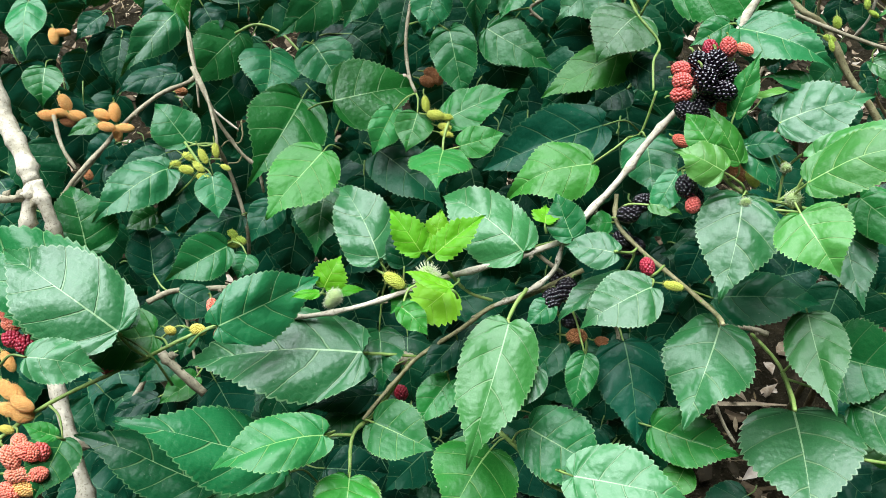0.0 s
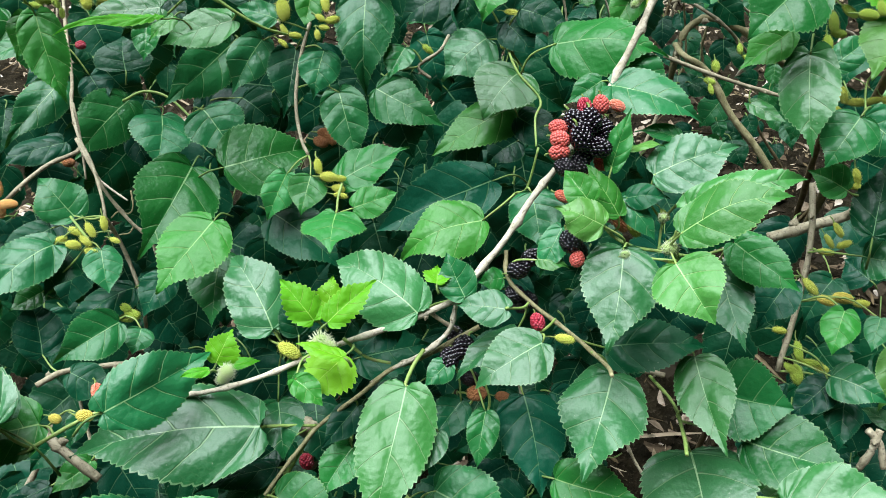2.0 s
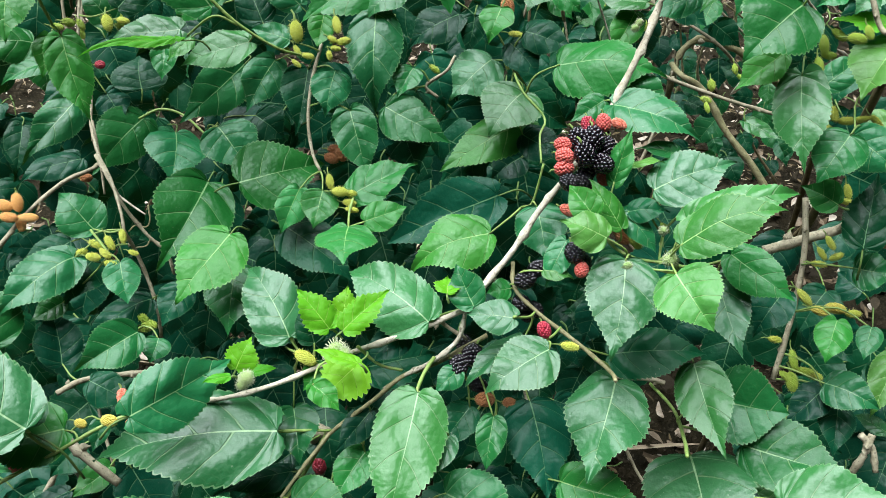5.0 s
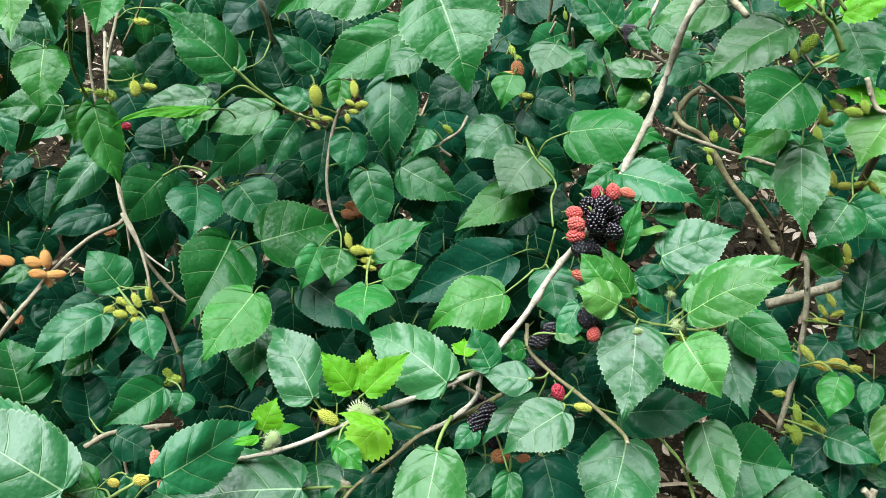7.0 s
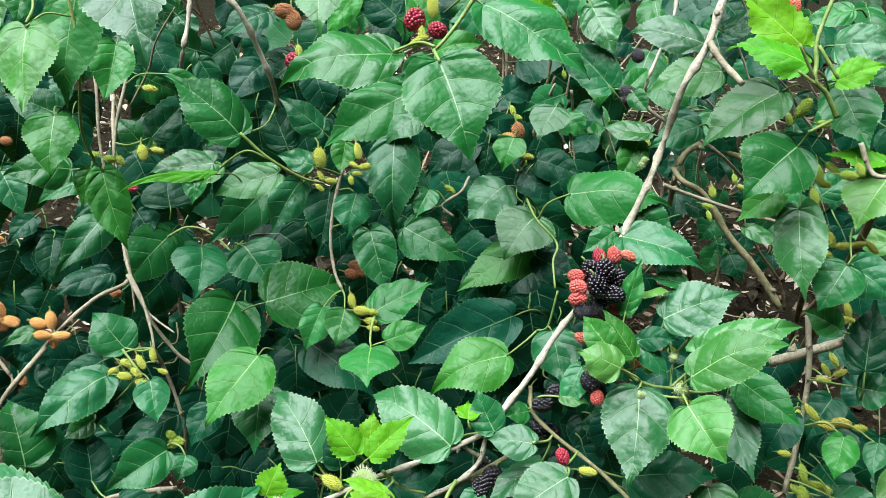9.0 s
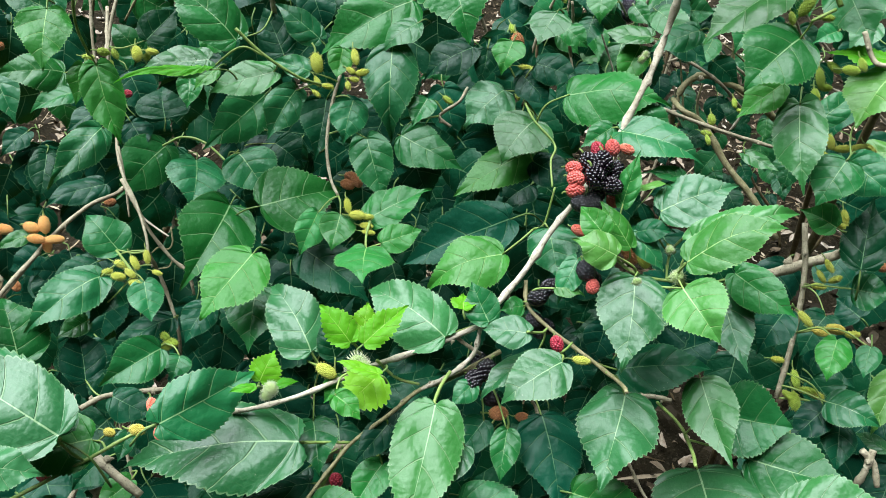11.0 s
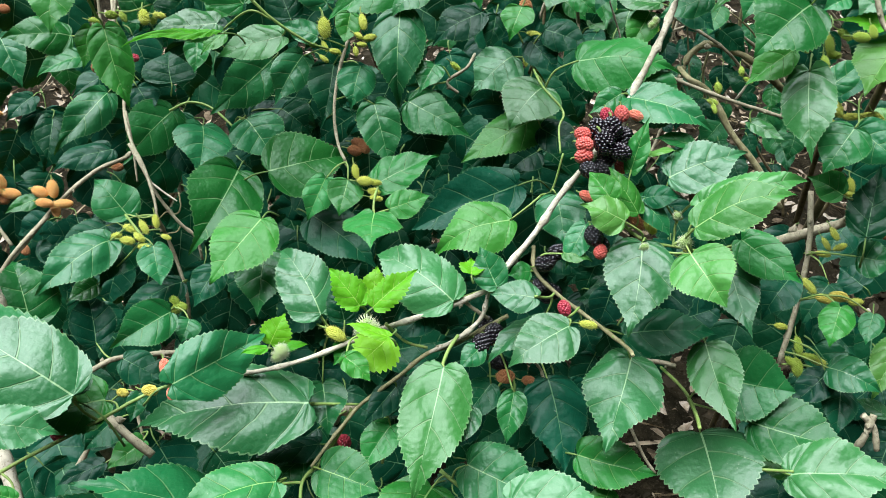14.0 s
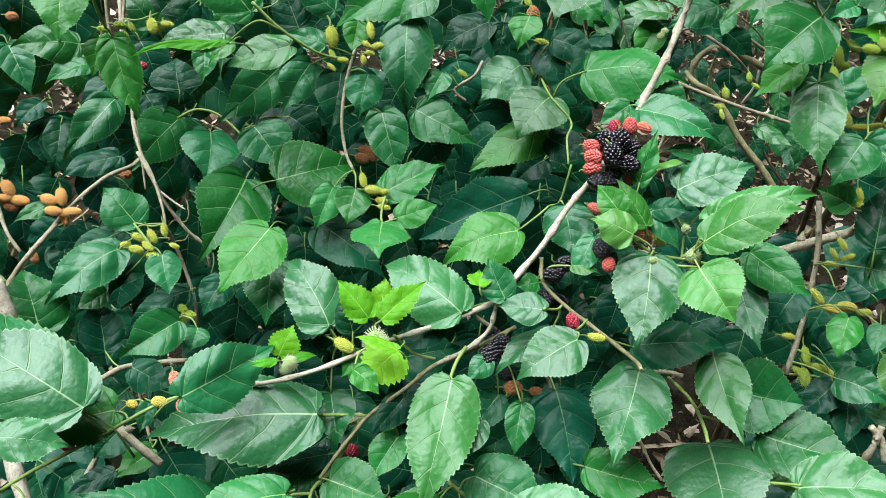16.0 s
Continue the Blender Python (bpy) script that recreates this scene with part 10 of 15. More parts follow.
inner_leaf(V, 1, (0.496, 2.976, 0.833), (0.563, 2.900, 0.726), (-0.12, -0.84, 0.52), 0.124)
inner_leaf(V, 1, (-1.297, 2.685, 0.553), (-1.280, 2.656, 0.440), (0.34, -0.90, 0.28), 0.095)
inner_leaf(V, 2, (-0.663, 3.147, 0.647), (-0.543, 3.194, 0.603), (0.47, -0.73, 0.49), 0.100)
inner_leaf(V, 1, (-0.304, 3.327, 0.688), (-0.346, 3.277, 0.591), (0.27, -0.90, 0.35), 0.084)
inner_leaf(V, 1, (-0.396, 2.376, 0.815), (-0.373, 2.356, 0.727), (0.11, -0.96, 0.24), 0.087)
inner_leaf(V, 1, (-1.801, 3.566, 0.821), (-1.837, 3.530, 0.690), (0.39, -0.91, 0.15), 0.101)
inner_leaf(V, 1, (1.471, 2.355, 1.036), (1.374, 2.353, 1.024), (-0.05, -0.79, 0.61), 0.085)
inner_leaf(V, 2, (-0.592, 2.407, 0.932), (-0.566, 2.381, 0.847), (-0.00, -0.96, 0.29), 0.072)
inner_leaf(V, 1, (1.860, 2.789, 1.015), (1.796, 2.762, 0.940), (-0.20, -0.85, 0.48), 0.077)
inner_leaf(V, 2, (-1.558, 3.426, 0.743), (-1.676, 3.385, 0.716), (0.21, -0.88, 0.42), 0.108)
inner_leaf(V, 1, (2.365, 3.186, 0.949), (2.427, 3.113, 0.903), (-0.49, -0.72, 0.49), 0.091)
inner_leaf(V, 1, (0.414, 3.373, 0.756), (0.403, 3.346, 0.653), (-0.41, -0.87, 0.27), 0.088)
inner_leaf(V, 2, (-0.021, 3.324, 1.016), (0.016, 3.319, 0.897), (0.24, -0.96, 0.12), 0.120)
inner_leaf(V, 2, (1.713, 2.641, 0.930), (1.672, 2.600, 0.851), (-0.43, -0.70, 0.58), 0.083)
inner_leaf(V, 1, (-1.221, 3.412, 0.882), (-1.131, 3.442, 0.808), (0.49, -0.83, 0.26), 0.116)
inner_leaf(V, 1, (-0.024, 2.134, 0.714), (0.055, 2.117, 0.657), (0.21, -0.82, 0.54), 0.089)
inner_leaf(V, 1, (1.685, 2.307, 0.981), (1.686, 2.229, 0.895), (-0.69, -0.54, 0.48), 0.091)
inner_leaf(V, 2, (-0.088, 3.241, 0.432), (-0.028, 3.176, 0.309), (0.21, -0.82, 0.53), 0.115)
inner_leaf(V, 1, (1.145, 3.083, 0.824), (1.145, 3.017, 0.704), (-0.36, -0.82, 0.45), 0.097)
inner_leaf(V, 1, (1.512, 2.471, 0.665), (1.548, 2.373, 0.589), (-0.66, -0.60, 0.45), 0.084)
inner_leaf(V, 2, (-0.306, 2.844, 0.832), (-0.360, 2.793, 0.745), (0.03, -0.87, 0.50), 0.084)
inner_leaf(V, 2, (-0.373, 2.738, 0.679), (-0.476, 2.702, 0.661), (0.25, -0.90, 0.35), 0.087)
inner_leaf(V, 1, (-0.293, 2.843, 0.667), (-0.347, 2.783, 0.568), (0.26, -0.88, 0.40), 0.096)
inner_leaf(V, 1, (-1.639, 3.131, 0.837), (-1.627, 3.110, 0.743), (0.27, -0.93, 0.24), 0.091)
inner_leaf(V, 2, (-0.480, 2.723, 0.771), (-0.496, 2.673, 0.670), (0.45, -0.83, 0.33), 0.080)
inner_leaf(V, 1, (-1.575, 3.045, 0.913), (-1.553, 3.000, 0.794), (0.56, -0.74, 0.38), 0.112)
inner_leaf(V, 1, (1.428, 2.409, 0.787), (1.421, 2.321, 0.710), (-0.14, -0.64, 0.75), 0.086)
inner_leaf(V, 1, (0.696, 3.164, 0.538), (0.700, 3.021, 0.399), (-0.26, -0.68, 0.69), 0.120)
inner_leaf(V, 1, (-0.021, 2.634, 0.615), (-0.124, 2.636, 0.641), (0.09, -0.92, 0.38), 0.085)
inner_leaf(V, 1, (1.356, 2.541, 0.678), (1.293, 2.523, 0.607), (-0.42, -0.71, 0.56), 0.082)
inner_leaf(V, 2, (-1.750, 3.348, 0.482), (-1.722, 3.318, 0.369), (0.63, -0.70, 0.34), 0.115)
inner_leaf(V, 1, (-1.213, 2.527, 0.896), (-1.176, 2.498, 0.797), (0.32, -0.87, 0.38), 0.084)
inner_leaf(V, 1, (-0.518, 2.735, 0.608), (-0.446, 2.754, 0.573), (0.36, -0.90, 0.26), 0.074)
inner_leaf(V, 2, (1.546, 2.287, 0.960), (1.500, 2.289, 0.917), (-0.60, -0.49, 0.63), 0.062)
inner_leaf(V, 2, (1.791, 2.965, 0.879), (1.724, 3.036, 0.897), (-0.55, -0.65, 0.53), 0.070)
inner_leaf(V, 2, (1.465, 2.751, 1.047), (1.365, 2.797, 1.003), (-0.53, -0.70, 0.48), 0.107)
inner_leaf(V, 1, (-1.083, 2.939, 0.668), (-1.076, 2.899, 0.553), (0.15, -0.93, 0.34), 0.100)
inner_leaf(V, 2, (-1.066, 2.193, 0.682), (-1.040, 2.162, 0.601), (0.11, -0.92, 0.39), 0.077)
inner_leaf(V, 1, (1.752, 3.334, 0.884), (1.659, 3.382, 0.838), (-0.57, -0.68, 0.46), 0.106)
inner_leaf(V, 1, (1.920, 2.777, 1.002), (1.974, 2.670, 0.910), (-0.11, -0.68, 0.72), 0.110)
inner_leaf(V, 2, (-1.264, 3.269, 0.955), (-1.353, 3.213, 0.857), (0.44, -0.89, 0.11), 0.103)
inner_leaf(V, 1, (0.632, 2.138, 0.826), (0.722, 2.079, 0.791), (-0.24, -0.74, 0.62), 0.089)
inner_leaf(V, 1, (-0.781, 2.421, 0.872), (-0.688, 2.436, 0.921), (0.03, -0.97, 0.23), 0.088)
inner_leaf(V, 1, (-0.859, 2.454, 1.009), (-0.909, 2.420, 0.936), (0.44, -0.89, 0.12), 0.068)
inner_leaf(V, 2, (1.461, 2.926, 0.767), (1.535, 2.842, 0.715), (-0.23, -0.65, 0.73), 0.096)
inner_leaf(V, 2, (-0.983, 3.480, 1.020), (-0.895, 3.471, 0.979), (-0.04, -0.99, 0.12), 0.093)
inner_leaf(V, 2, (0.650, 2.214, 1.036), (0.676, 2.154, 0.982), (-0.24, -0.70, 0.67), 0.060)
inner_leaf(V, 1, (1.170, 2.188, 0.759), (1.099, 2.231, 0.755), (-0.42, -0.63, 0.66), 0.073)
inner_leaf(V, 1, (1.085, 3.010, 0.492), (1.198, 2.931, 0.397), (0.05, -0.74, 0.67), 0.143)
inner_leaf(V, 2, (0.995, 2.546, 0.936), (0.984, 2.490, 0.868), (-0.56, -0.60, 0.57), 0.055)
inner_leaf(V, 2, (1.444, 3.138, 0.603), (1.343, 3.128, 0.565), (-0.19, -0.71, 0.68), 0.098)
inner_leaf(V, 2, (1.616, 2.429, 0.753), (1.643, 2.356, 0.706), (-0.53, -0.58, 0.61), 0.058)
inner_leaf(V, 2, (-1.279, 3.151, 0.665), (-1.169, 3.131, 0.603), (0.13, -0.85, 0.52), 0.117)
inner_leaf(V, 2, (0.674, 3.273, 0.641), (0.695, 3.090, 0.523), (-0.08, -0.54, 0.83), 0.125)
inner_leaf(V, 2, (-1.279, 3.453, 0.642), (-1.241, 3.394, 0.534), (0.27, -0.80, 0.53), 0.091)
inner_leaf(V, 1, (-1.038, 3.035, 0.825), (-1.042, 3.016, 0.734), (0.31, -0.93, 0.19), 0.075)
inner_leaf(V, 1, (-0.355, 2.753, 0.891), (-0.302, 2.726, 0.795), (-0.09, -0.97, 0.22), 0.099)
inner_leaf(V, 2, (1.379, 2.262, 0.918), (1.269, 2.301, 0.937), (-0.08, -0.60, 0.79), 0.087)
inner_leaf(V, 1, (-1.066, 2.462, 1.035), (-1.100, 2.397, 0.961), (0.51, -0.75, 0.42), 0.085)
inner_leaf(V, 1, (1.436, 2.879, 0.879), (1.493, 2.820, 0.839), (-0.14, -0.64, 0.75), 0.080)
inner_leaf(V, 1, (0.522, 3.482, 0.969), (0.448, 3.398, 0.856), (-0.15, -0.74, 0.65), 0.112)
inner_leaf(V, 2, (0.180, 2.405, 0.906), (0.098, 2.390, 0.840), (0.00, -0.98, 0.21), 0.085)
inner_leaf(V, 1, (1.501, 3.467, 1.074), (1.602, 3.452, 1.072), (-0.11, -0.82, 0.56), 0.074)
inner_leaf(V, 1, (-0.836, 2.448, 0.907), (-0.793, 2.449, 0.838), (0.46, -0.84, 0.28), 0.066)
inner_leaf(V, 1, (-0.097, 2.966, 0.676), (-0.097, 2.942, 0.592), (0.05, -0.96, 0.27), 0.076)
inner_leaf(V, 1, (1.417, 3.215, 0.912), (1.350, 3.152, 0.819), (-0.07, -0.80, 0.60), 0.093)
inner_leaf(V, 1, (-1.129, 2.341, 0.836), (-1.123, 2.305, 0.745), (0.44, -0.83, 0.36), 0.081)
inner_leaf(V, 1, (-0.635, 3.351, 1.036), (-0.534, 3.307, 0.950), (-0.08, -0.92, 0.38), 0.113)
inner_leaf(V, 1, (-0.239, 2.356, 1.009), (-0.245, 2.311, 0.909), (-0.25, -0.88, 0.41), 0.091)
inner_leaf(V, 2, (0.188, 3.260, 0.437), (0.063, 3.337, 0.516), (-0.23, -0.85, 0.48), 0.132)
inner_leaf(V, 1, (-0.953, 2.809, 0.810), (-1.038, 2.751, 0.743), (0.44, -0.88, 0.20), 0.102)
inner_leaf(V, 2, (0.148, 3.110, 0.640), (0.243, 3.075, 0.536), (0.13, -0.90, 0.42), 0.128)
inner_leaf(V, 2, (0.678, 2.054, 0.805), (0.660, 1.997, 0.735), (-0.42, -0.65, 0.64), 0.069)
inner_leaf(V, 2, (0.980, 2.684, 0.793), (0.896, 2.518, 0.690), (0.15, -0.58, 0.80), 0.106)
inner_leaf(V, 2, (-0.991, 2.820, 0.616), (-1.007, 2.792, 0.508), (0.05, -0.97, 0.25), 0.090)
inner_leaf(V, 2, (-1.242, 2.690, 0.915), (-1.328, 2.656, 0.848), (0.18, -0.95, 0.26), 0.088)
inner_leaf(V, 2, (0.688, 2.581, 0.650), (0.617, 2.532, 0.543), (-0.28, -0.79, 0.55), 0.117)
inner_leaf(V, 2, (0.629, 2.786, 0.993), (0.708, 2.744, 0.971), (-0.30, -0.82, 0.48), 0.066)
inner_leaf(V, 1, (-0.755, 3.489, 0.940), (-0.792, 3.443, 0.807), (-0.14, -0.93, 0.35), 0.130)
inner_leaf(V, 1, (1.699, 2.776, 0.815), (1.689, 2.663, 0.717), (-0.49, -0.54, 0.68), 0.092)
inner_leaf(V, 0, (-0.168, 1.073, 0.706), (-0.210, 1.044, 0.678), (0.23, -0.83, 0.52), 0.048)
inner_leaf(V, 0, (-0.603, 1.306, 0.682), (-0.588, 1.298, 0.631), (0.60, -0.75, 0.29), 0.049)
inner_leaf(V, 0, (0.029, 1.054, 0.702), (0.023, 1.028, 0.648), (-0.30, -0.85, 0.44), 0.041)
inner_leaf(V, 1, (-0.302, 1.119, 0.685), (-0.310, 1.098, 0.636), (-0.00, -0.92, 0.39), 0.039)
inner_leaf(V, 0, (-0.344, 1.066, 0.626), (-0.406, 1.069, 0.632), (0.00, -0.85, 0.53), 0.049)
inner_leaf(V, 0, (-0.269, 1.274, 0.570), (-0.268, 1.246, 0.508), (0.02, -0.91, 0.42), 0.061)
inner_leaf(V, 0, (-0.156, 1.064, 0.628), (-0.141, 1.036, 0.573), (0.04, -0.89, 0.46), 0.054)
inner_leaf(V, 1, (0.128, 1.043, 0.796), (0.117, 1.016, 0.753), (-0.31, -0.78, 0.55), 0.036)
inner_leaf(V, 1, (-0.455, 1.173, 0.683), (-0.515, 1.175, 0.677), (-0.09, -0.71, 0.70), 0.047)
inner_leaf(V, 0, (-0.384, 1.283, 0.558), (-0.373, 1.243, 0.508), (-0.03, -0.79, 0.62), 0.048)
inner_leaf(V, 1, (-0.388, 1.085, 0.758), (-0.393, 1.057, 0.714), (0.13, -0.84, 0.53), 0.037)
inner_leaf(V, 1, (-0.304, 1.295, 0.614), (-0.266, 1.282, 0.572), (0.15, -0.89, 0.42), 0.049)
inner_leaf(V, 0, (-0.574, 1.324, 0.537), (-0.587, 1.287, 0.487), (0.56, -0.72, 0.40), 0.054)
inner_leaf(V, 0, (-0.029, 1.337, 0.645), (0.005, 1.320, 0.597), (0.16, -0.89, 0.42), 0.043)
inner_leaf(V, 1, (-0.195, 1.027, 0.659), (-0.140, 1.022, 0.624), (0.26, -0.80, 0.54), 0.061)
inner_leaf(V, 0, (-0.007, 1.026, 0.773), (-0.012, 0.999, 0.714), (-0.01, -0.91, 0.42), 0.047)
inner_leaf(V, 1, (-0.612, 1.226, 0.711), (-0.582, 1.260, 0.738), (0.52, -0.76, 0.39), 0.038)
inner_leaf(V, 0, (-0.050, 1.350, 0.705), (-0.026, 1.330, 0.657), (0.34, -0.79, 0.51), 0.040)
inner_leaf(V, 1, (-0.027, 1.196, 0.762), (-0.063, 1.188, 0.721), (-0.27, -0.87, 0.41), 0.038)
inner_leaf(V, 0, (0.109, 1.052, 0.792), (0.088, 1.029, 0.732), (-0.35, -0.83, 0.44), 0.051)
inner_leaf(V, 0, (0.299, 1.019, 0.819), (0.303, 0.978, 0.771), (-0.47, -0.69, 0.54), 0.045)
inner_leaf(V, 1, (0.419, 1.176, 0.596), (0.407, 1.109, 0.545), (-0.23, -0.56, 0.79), 0.058)
inner_leaf(V, 0, (-0.617, 1.265, 0.598), (-0.663, 1.228, 0.585), (0.44, -0.74, 0.50), 0.050)
inner_leaf(V, 1, (-0.360, 1.143, 0.787), (-0.372, 1.117, 0.740), (0.49, -0.81, 0.31), 0.045)
inner_leaf(V, 0, (0.354, 1.242, 0.658), (0.342, 1.183, 0.614), (-0.35, -0.51, 0.78), 0.052)
inner_leaf(V, 1, (-0.259, 1.183, 0.663), (-0.298, 1.142, 0.639), (0.39, -0.71, 0.58), 0.043)
inner_leaf(V, 1, (-0.664, 1.289, 0.536), (-0.672, 1.247, 0.480), (0.41, -0.76, 0.50), 0.062)
inner_leaf(V, 0, (-0.291, 1.024, 0.673), (-0.271, 1.006, 0.612), (0.45, -0.81, 0.38), 0.053)
inner_leaf(V, 0, (0.056, 1.153, 0.733), (0.101, 1.141, 0.689), (0.14, -0.91, 0.39), 0.053)
inner_leaf(V, 0, (-0.409, 1.220, 0.741), (-0.445, 1.190, 0.721), (0.38, -0.79, 0.49), 0.043)
inner_leaf(V, 0, (0.354, 1.114, 0.664), (0.331, 1.071, 0.625), (-0.38, -0.51, 0.78), 0.038)
inner_leaf(V, 1, (0.185, 1.317, 0.623), (0.113, 1.289, 0.580), (0.11, -0.90, 0.42), 0.069)
inner_leaf(V, 1, (0.313, 1.226, 0.752), (0.258, 1.223, 0.736), (-0.21, -0.51, 0.83), 0.045)
inner_leaf(V, 1, (0.029, 1.109, 0.704), (0.064, 1.056, 0.663), (-0.29, -0.70, 0.65), 0.053)
inner_leaf(V, 1, (0.363, 1.340, 0.713), (0.350, 1.276, 0.670), (-0.30, -0.49, 0.82), 0.046)
inner_leaf(V, 0, (0.251, 1.180, 0.711), (0.206, 1.151, 0.685), (-0.12, -0.56, 0.82), 0.043)
inner_leaf(V, 1, (-0.493, 1.314, 0.551), (-0.480, 1.281, 0.487), (0.55, -0.70, 0.46), 0.061)
inner_leaf(V, 0, (-0.119, 1.190, 0.640), (-0.125, 1.149, 0.587), (0.26, -0.78, 0.57), 0.057)
inner_leaf(V, 1, (-0.108, 1.220, 0.711), (-0.098, 1.191, 0.652), (0.02, -0.90, 0.44), 0.058)
inner_leaf(V, 1, (-0.459, 1.200, 0.601), (-0.395, 1.210, 0.568), (0.35, -0.82, 0.45), 0.063)
stem(V, DARK, 0.0120, 0.0080, (-0.300, 2.400, 0.000), (-0.250, 2.300, 0.300), (-0.200, 2.100, 0.600))
stem(V, BARK, 0.0049, 0.0025, (0.778, 1.920, 0.000), (0.833, 1.980, 0.187), (0.715, 1.934, 0.374), (0.843, 1.721, 0.534))
stem(V, BARK, 0.0055, 0.0025, (-0.312, 2.812, 0.000), (-0.272, 2.774, 0.218), (-0.355, 2.713, 0.437), (-0.201, 2.826, 0.624))
stem(V, BARK, 0.0061, 0.0025, (-0.470, 1.685, 0.000), (-0.421, 1.697, 0.167), (-0.460, 1.589, 0.335), (-0.349, 1.768, 0.478))
stem(V, OLIVE, 0.0054, 0.0025, (-0.455, 1.926, 0.000), (-0.505, 1.959, 0.168), (-0.446, 1.831, 0.337), (-0.477, 2.036, 0.481))
stem(V, BARK, 0.0065, 0.0025, (0.259, 1.563, 0.000), (0.292, 1.551, 0.272), (0.279, 1.588, 0.545), (0.158, 1.592, 0.778))
stem(V, BARK, 0.0068, 0.0025, (-0.054, 1.592, 0.000), (-0.110, 1.592, 0.256), (-0.165, 1.558, 0.512), (0.141, 1.439, 0.731))
stem(V, BARK, 0.0060, 0.0025, (1.170, 2.934, 0.000), (1.209, 2.952, 0.242), (1.085, 2.941, 0.484), (0.977, 2.928, 0.691))
stem(V, BARK, 0.0042, 0.0025, (-0.159, 2.777, 0.000), (-0.161, 2.808, 0.208), (-0.097, 2.663, 0.417), (-0.356, 2.612, 0.595))
stem(V, DARK, 0.0043, 0.0025, (1.041, 1.549, 0.000), (1.084, 1.517, 0.205), (0.971, 1.630, 0.411), (0.906, 1.408, 0.587))
stem(V, DARK, 0.0069, 0.0025, (-0.794, 2.868, 0.000), (-0.785, 2.896, 0.240), (-0.814, 2.869, 0.479), (-0.755, 3.022, 0.685))
stem(V, DARK, 0.0054, 0.0025, (0.090, 2.076, 0.000), (0.053, 2.087, 0.224), (-0.013, 1.961, 0.448), (-0.053, 1.912, 0.639))
stem(V, DARK, 0.0045, 0.0025, (0.944, 2.243, 0.000), (0.998, 2.229, 0.241), (0.935, 2.240, 0.481), (1.022, 2.351, 0.688))
stem(V, DARK, 0.0049, 0.0025, (-0.493, 2.800, 0.000), (-0.445, 2.750, 0.210), (-0.487, 2.755, 0.420), (-0.615, 2.712, 0.600))
stem(V, OLIVE, 0.0063, 0.0025, (-0.127, 2.618, 0.000), (-0.108, 2.605, 0.241), (-0.119, 2.731, 0.482), (-0.225, 2.806, 0.688))
stem(V, BARK, 0.0048, 0.0025, (0.938, 2.826, 0.000), (0.891, 2.783, 0.238), (1.041, 2.873, 0.476), (0.823, 2.956, 0.681))
stem(V, OLIVE, 0.0041, 0.0025, (0.409, 2.409, 0.000), (0.435, 2.419, 0.229), (0.442, 2.487, 0.457), (0.317, 2.273, 0.653))

K = branch_thing(0, 0, 0, "shaded inner twigs with dense dark green leaves and olive fruit")
leaf(K, 1, (-0.2834, 0.7862, 0.7476), (-0.3420, 0.7625, 0.7512), (0.28, -0.57, 0.77), 0.044, (-0.243, 0.789, 0.745))
leaf(K, 1, (-0.3607, 0.8021, 0.7407), (-0.3367, 0.7723, 0.6967), (0.31, -0.70, 0.64), 0.033)
leaf(K, 1, (-0.3054, 0.8729, 0.6962), (-0.3506, 0.8434, 0.6827), (0.07, -0.50, 0.86), 0.030, (-0.270, 0.879, 0.706))
leaf(K, 2, (-0.2368, 0.7088, 0.7795), (-0.2416, 0.6818, 0.7515), (0.34, -0.71, 0.62), 0.024)
leaf(K, 2, (-0.2140, 0.6726, 0.7925), (-0.1924, 0.6371, 0.7310), (0.32, -0.77, 0.56), 0.035, (-0.216, 0.666, 0.803))
leaf(K, 1, (-0.0510, 0.7667, 0.7390), (-0.0794, 0.7337, 0.6972), (0.07, -0.81, 0.59), 0.037, (-0.009, 0.755, 0.744))
leaf(K, 0, (-0.2035, 0.8363, 0.6804), (-0.2114, 0.8753, 0.7042), (0.08, -0.51, 0.86), 0.054)
leaf(K, 1, (-0.1553, 0.7642, 0.7519), (-0.1569, 0.7417, 0.7265), (0.06, -0.75, 0.66), 0.026)
leaf(K, 2, (-0.1248, 0.7470, 0.7671), (-0.1465, 0.7313, 0.7503), (-0.06, -0.69, 0.72), 0.020)
leaf(K, 1, (-0.0875, 0.8020, 0.7208), (-0.1439, 0.7316, 0.6872), (0.46, -0.65, 0.60), 0.048)
leaf(K, 0, (-0.2426, 0.8417, 0.6724), (-0.2228, 0.8211, 0.6494), (0.20, -0.64, 0.74), 0.035, (-0.262, 0.852, 0.699))
leaf(K, 0, (-0.3681, 0.9075, 0.6067), (-0.3704, 0.8642, 0.5659), (0.27, -0.67, 0.69), 0.035)
leaf(K, 1, (-0.2993, 0.9114, 0.6377), (-0.3466, 0.8335, 0.5941), (0.28, -0.59, 0.76), 0.045)
leaf(K, 0, (-0.3033, 0.9314, 0.6532), (-0.3392, 0.9018, 0.6349), (0.24, -0.71, 0.67), 0.031)
leaf(K, 1, (-0.2057, 0.8332, 0.6481), (-0.2492, 0.7685, 0.6125), (0.42, -0.64, 0.65), 0.057)
leaf(K, 1, (-0.1750, 0.8365, 0.6292), (-0.1753, 0.7795, 0.5940), (0.40, -0.48, 0.78), 0.064)
leaf(K, 0, (-0.2082, 0.8363, 0.6075), (-0.1864, 0.8117, 0.5732), (0.16, -0.75, 0.64), 0.031)
leaf(K, 1, (-0.1111, 0.7486, 0.6757), (-0.0779, 0.7168, 0.6390), (0.26, -0.60, 0.76), 0.055, (-0.129, 0.776, 0.654))
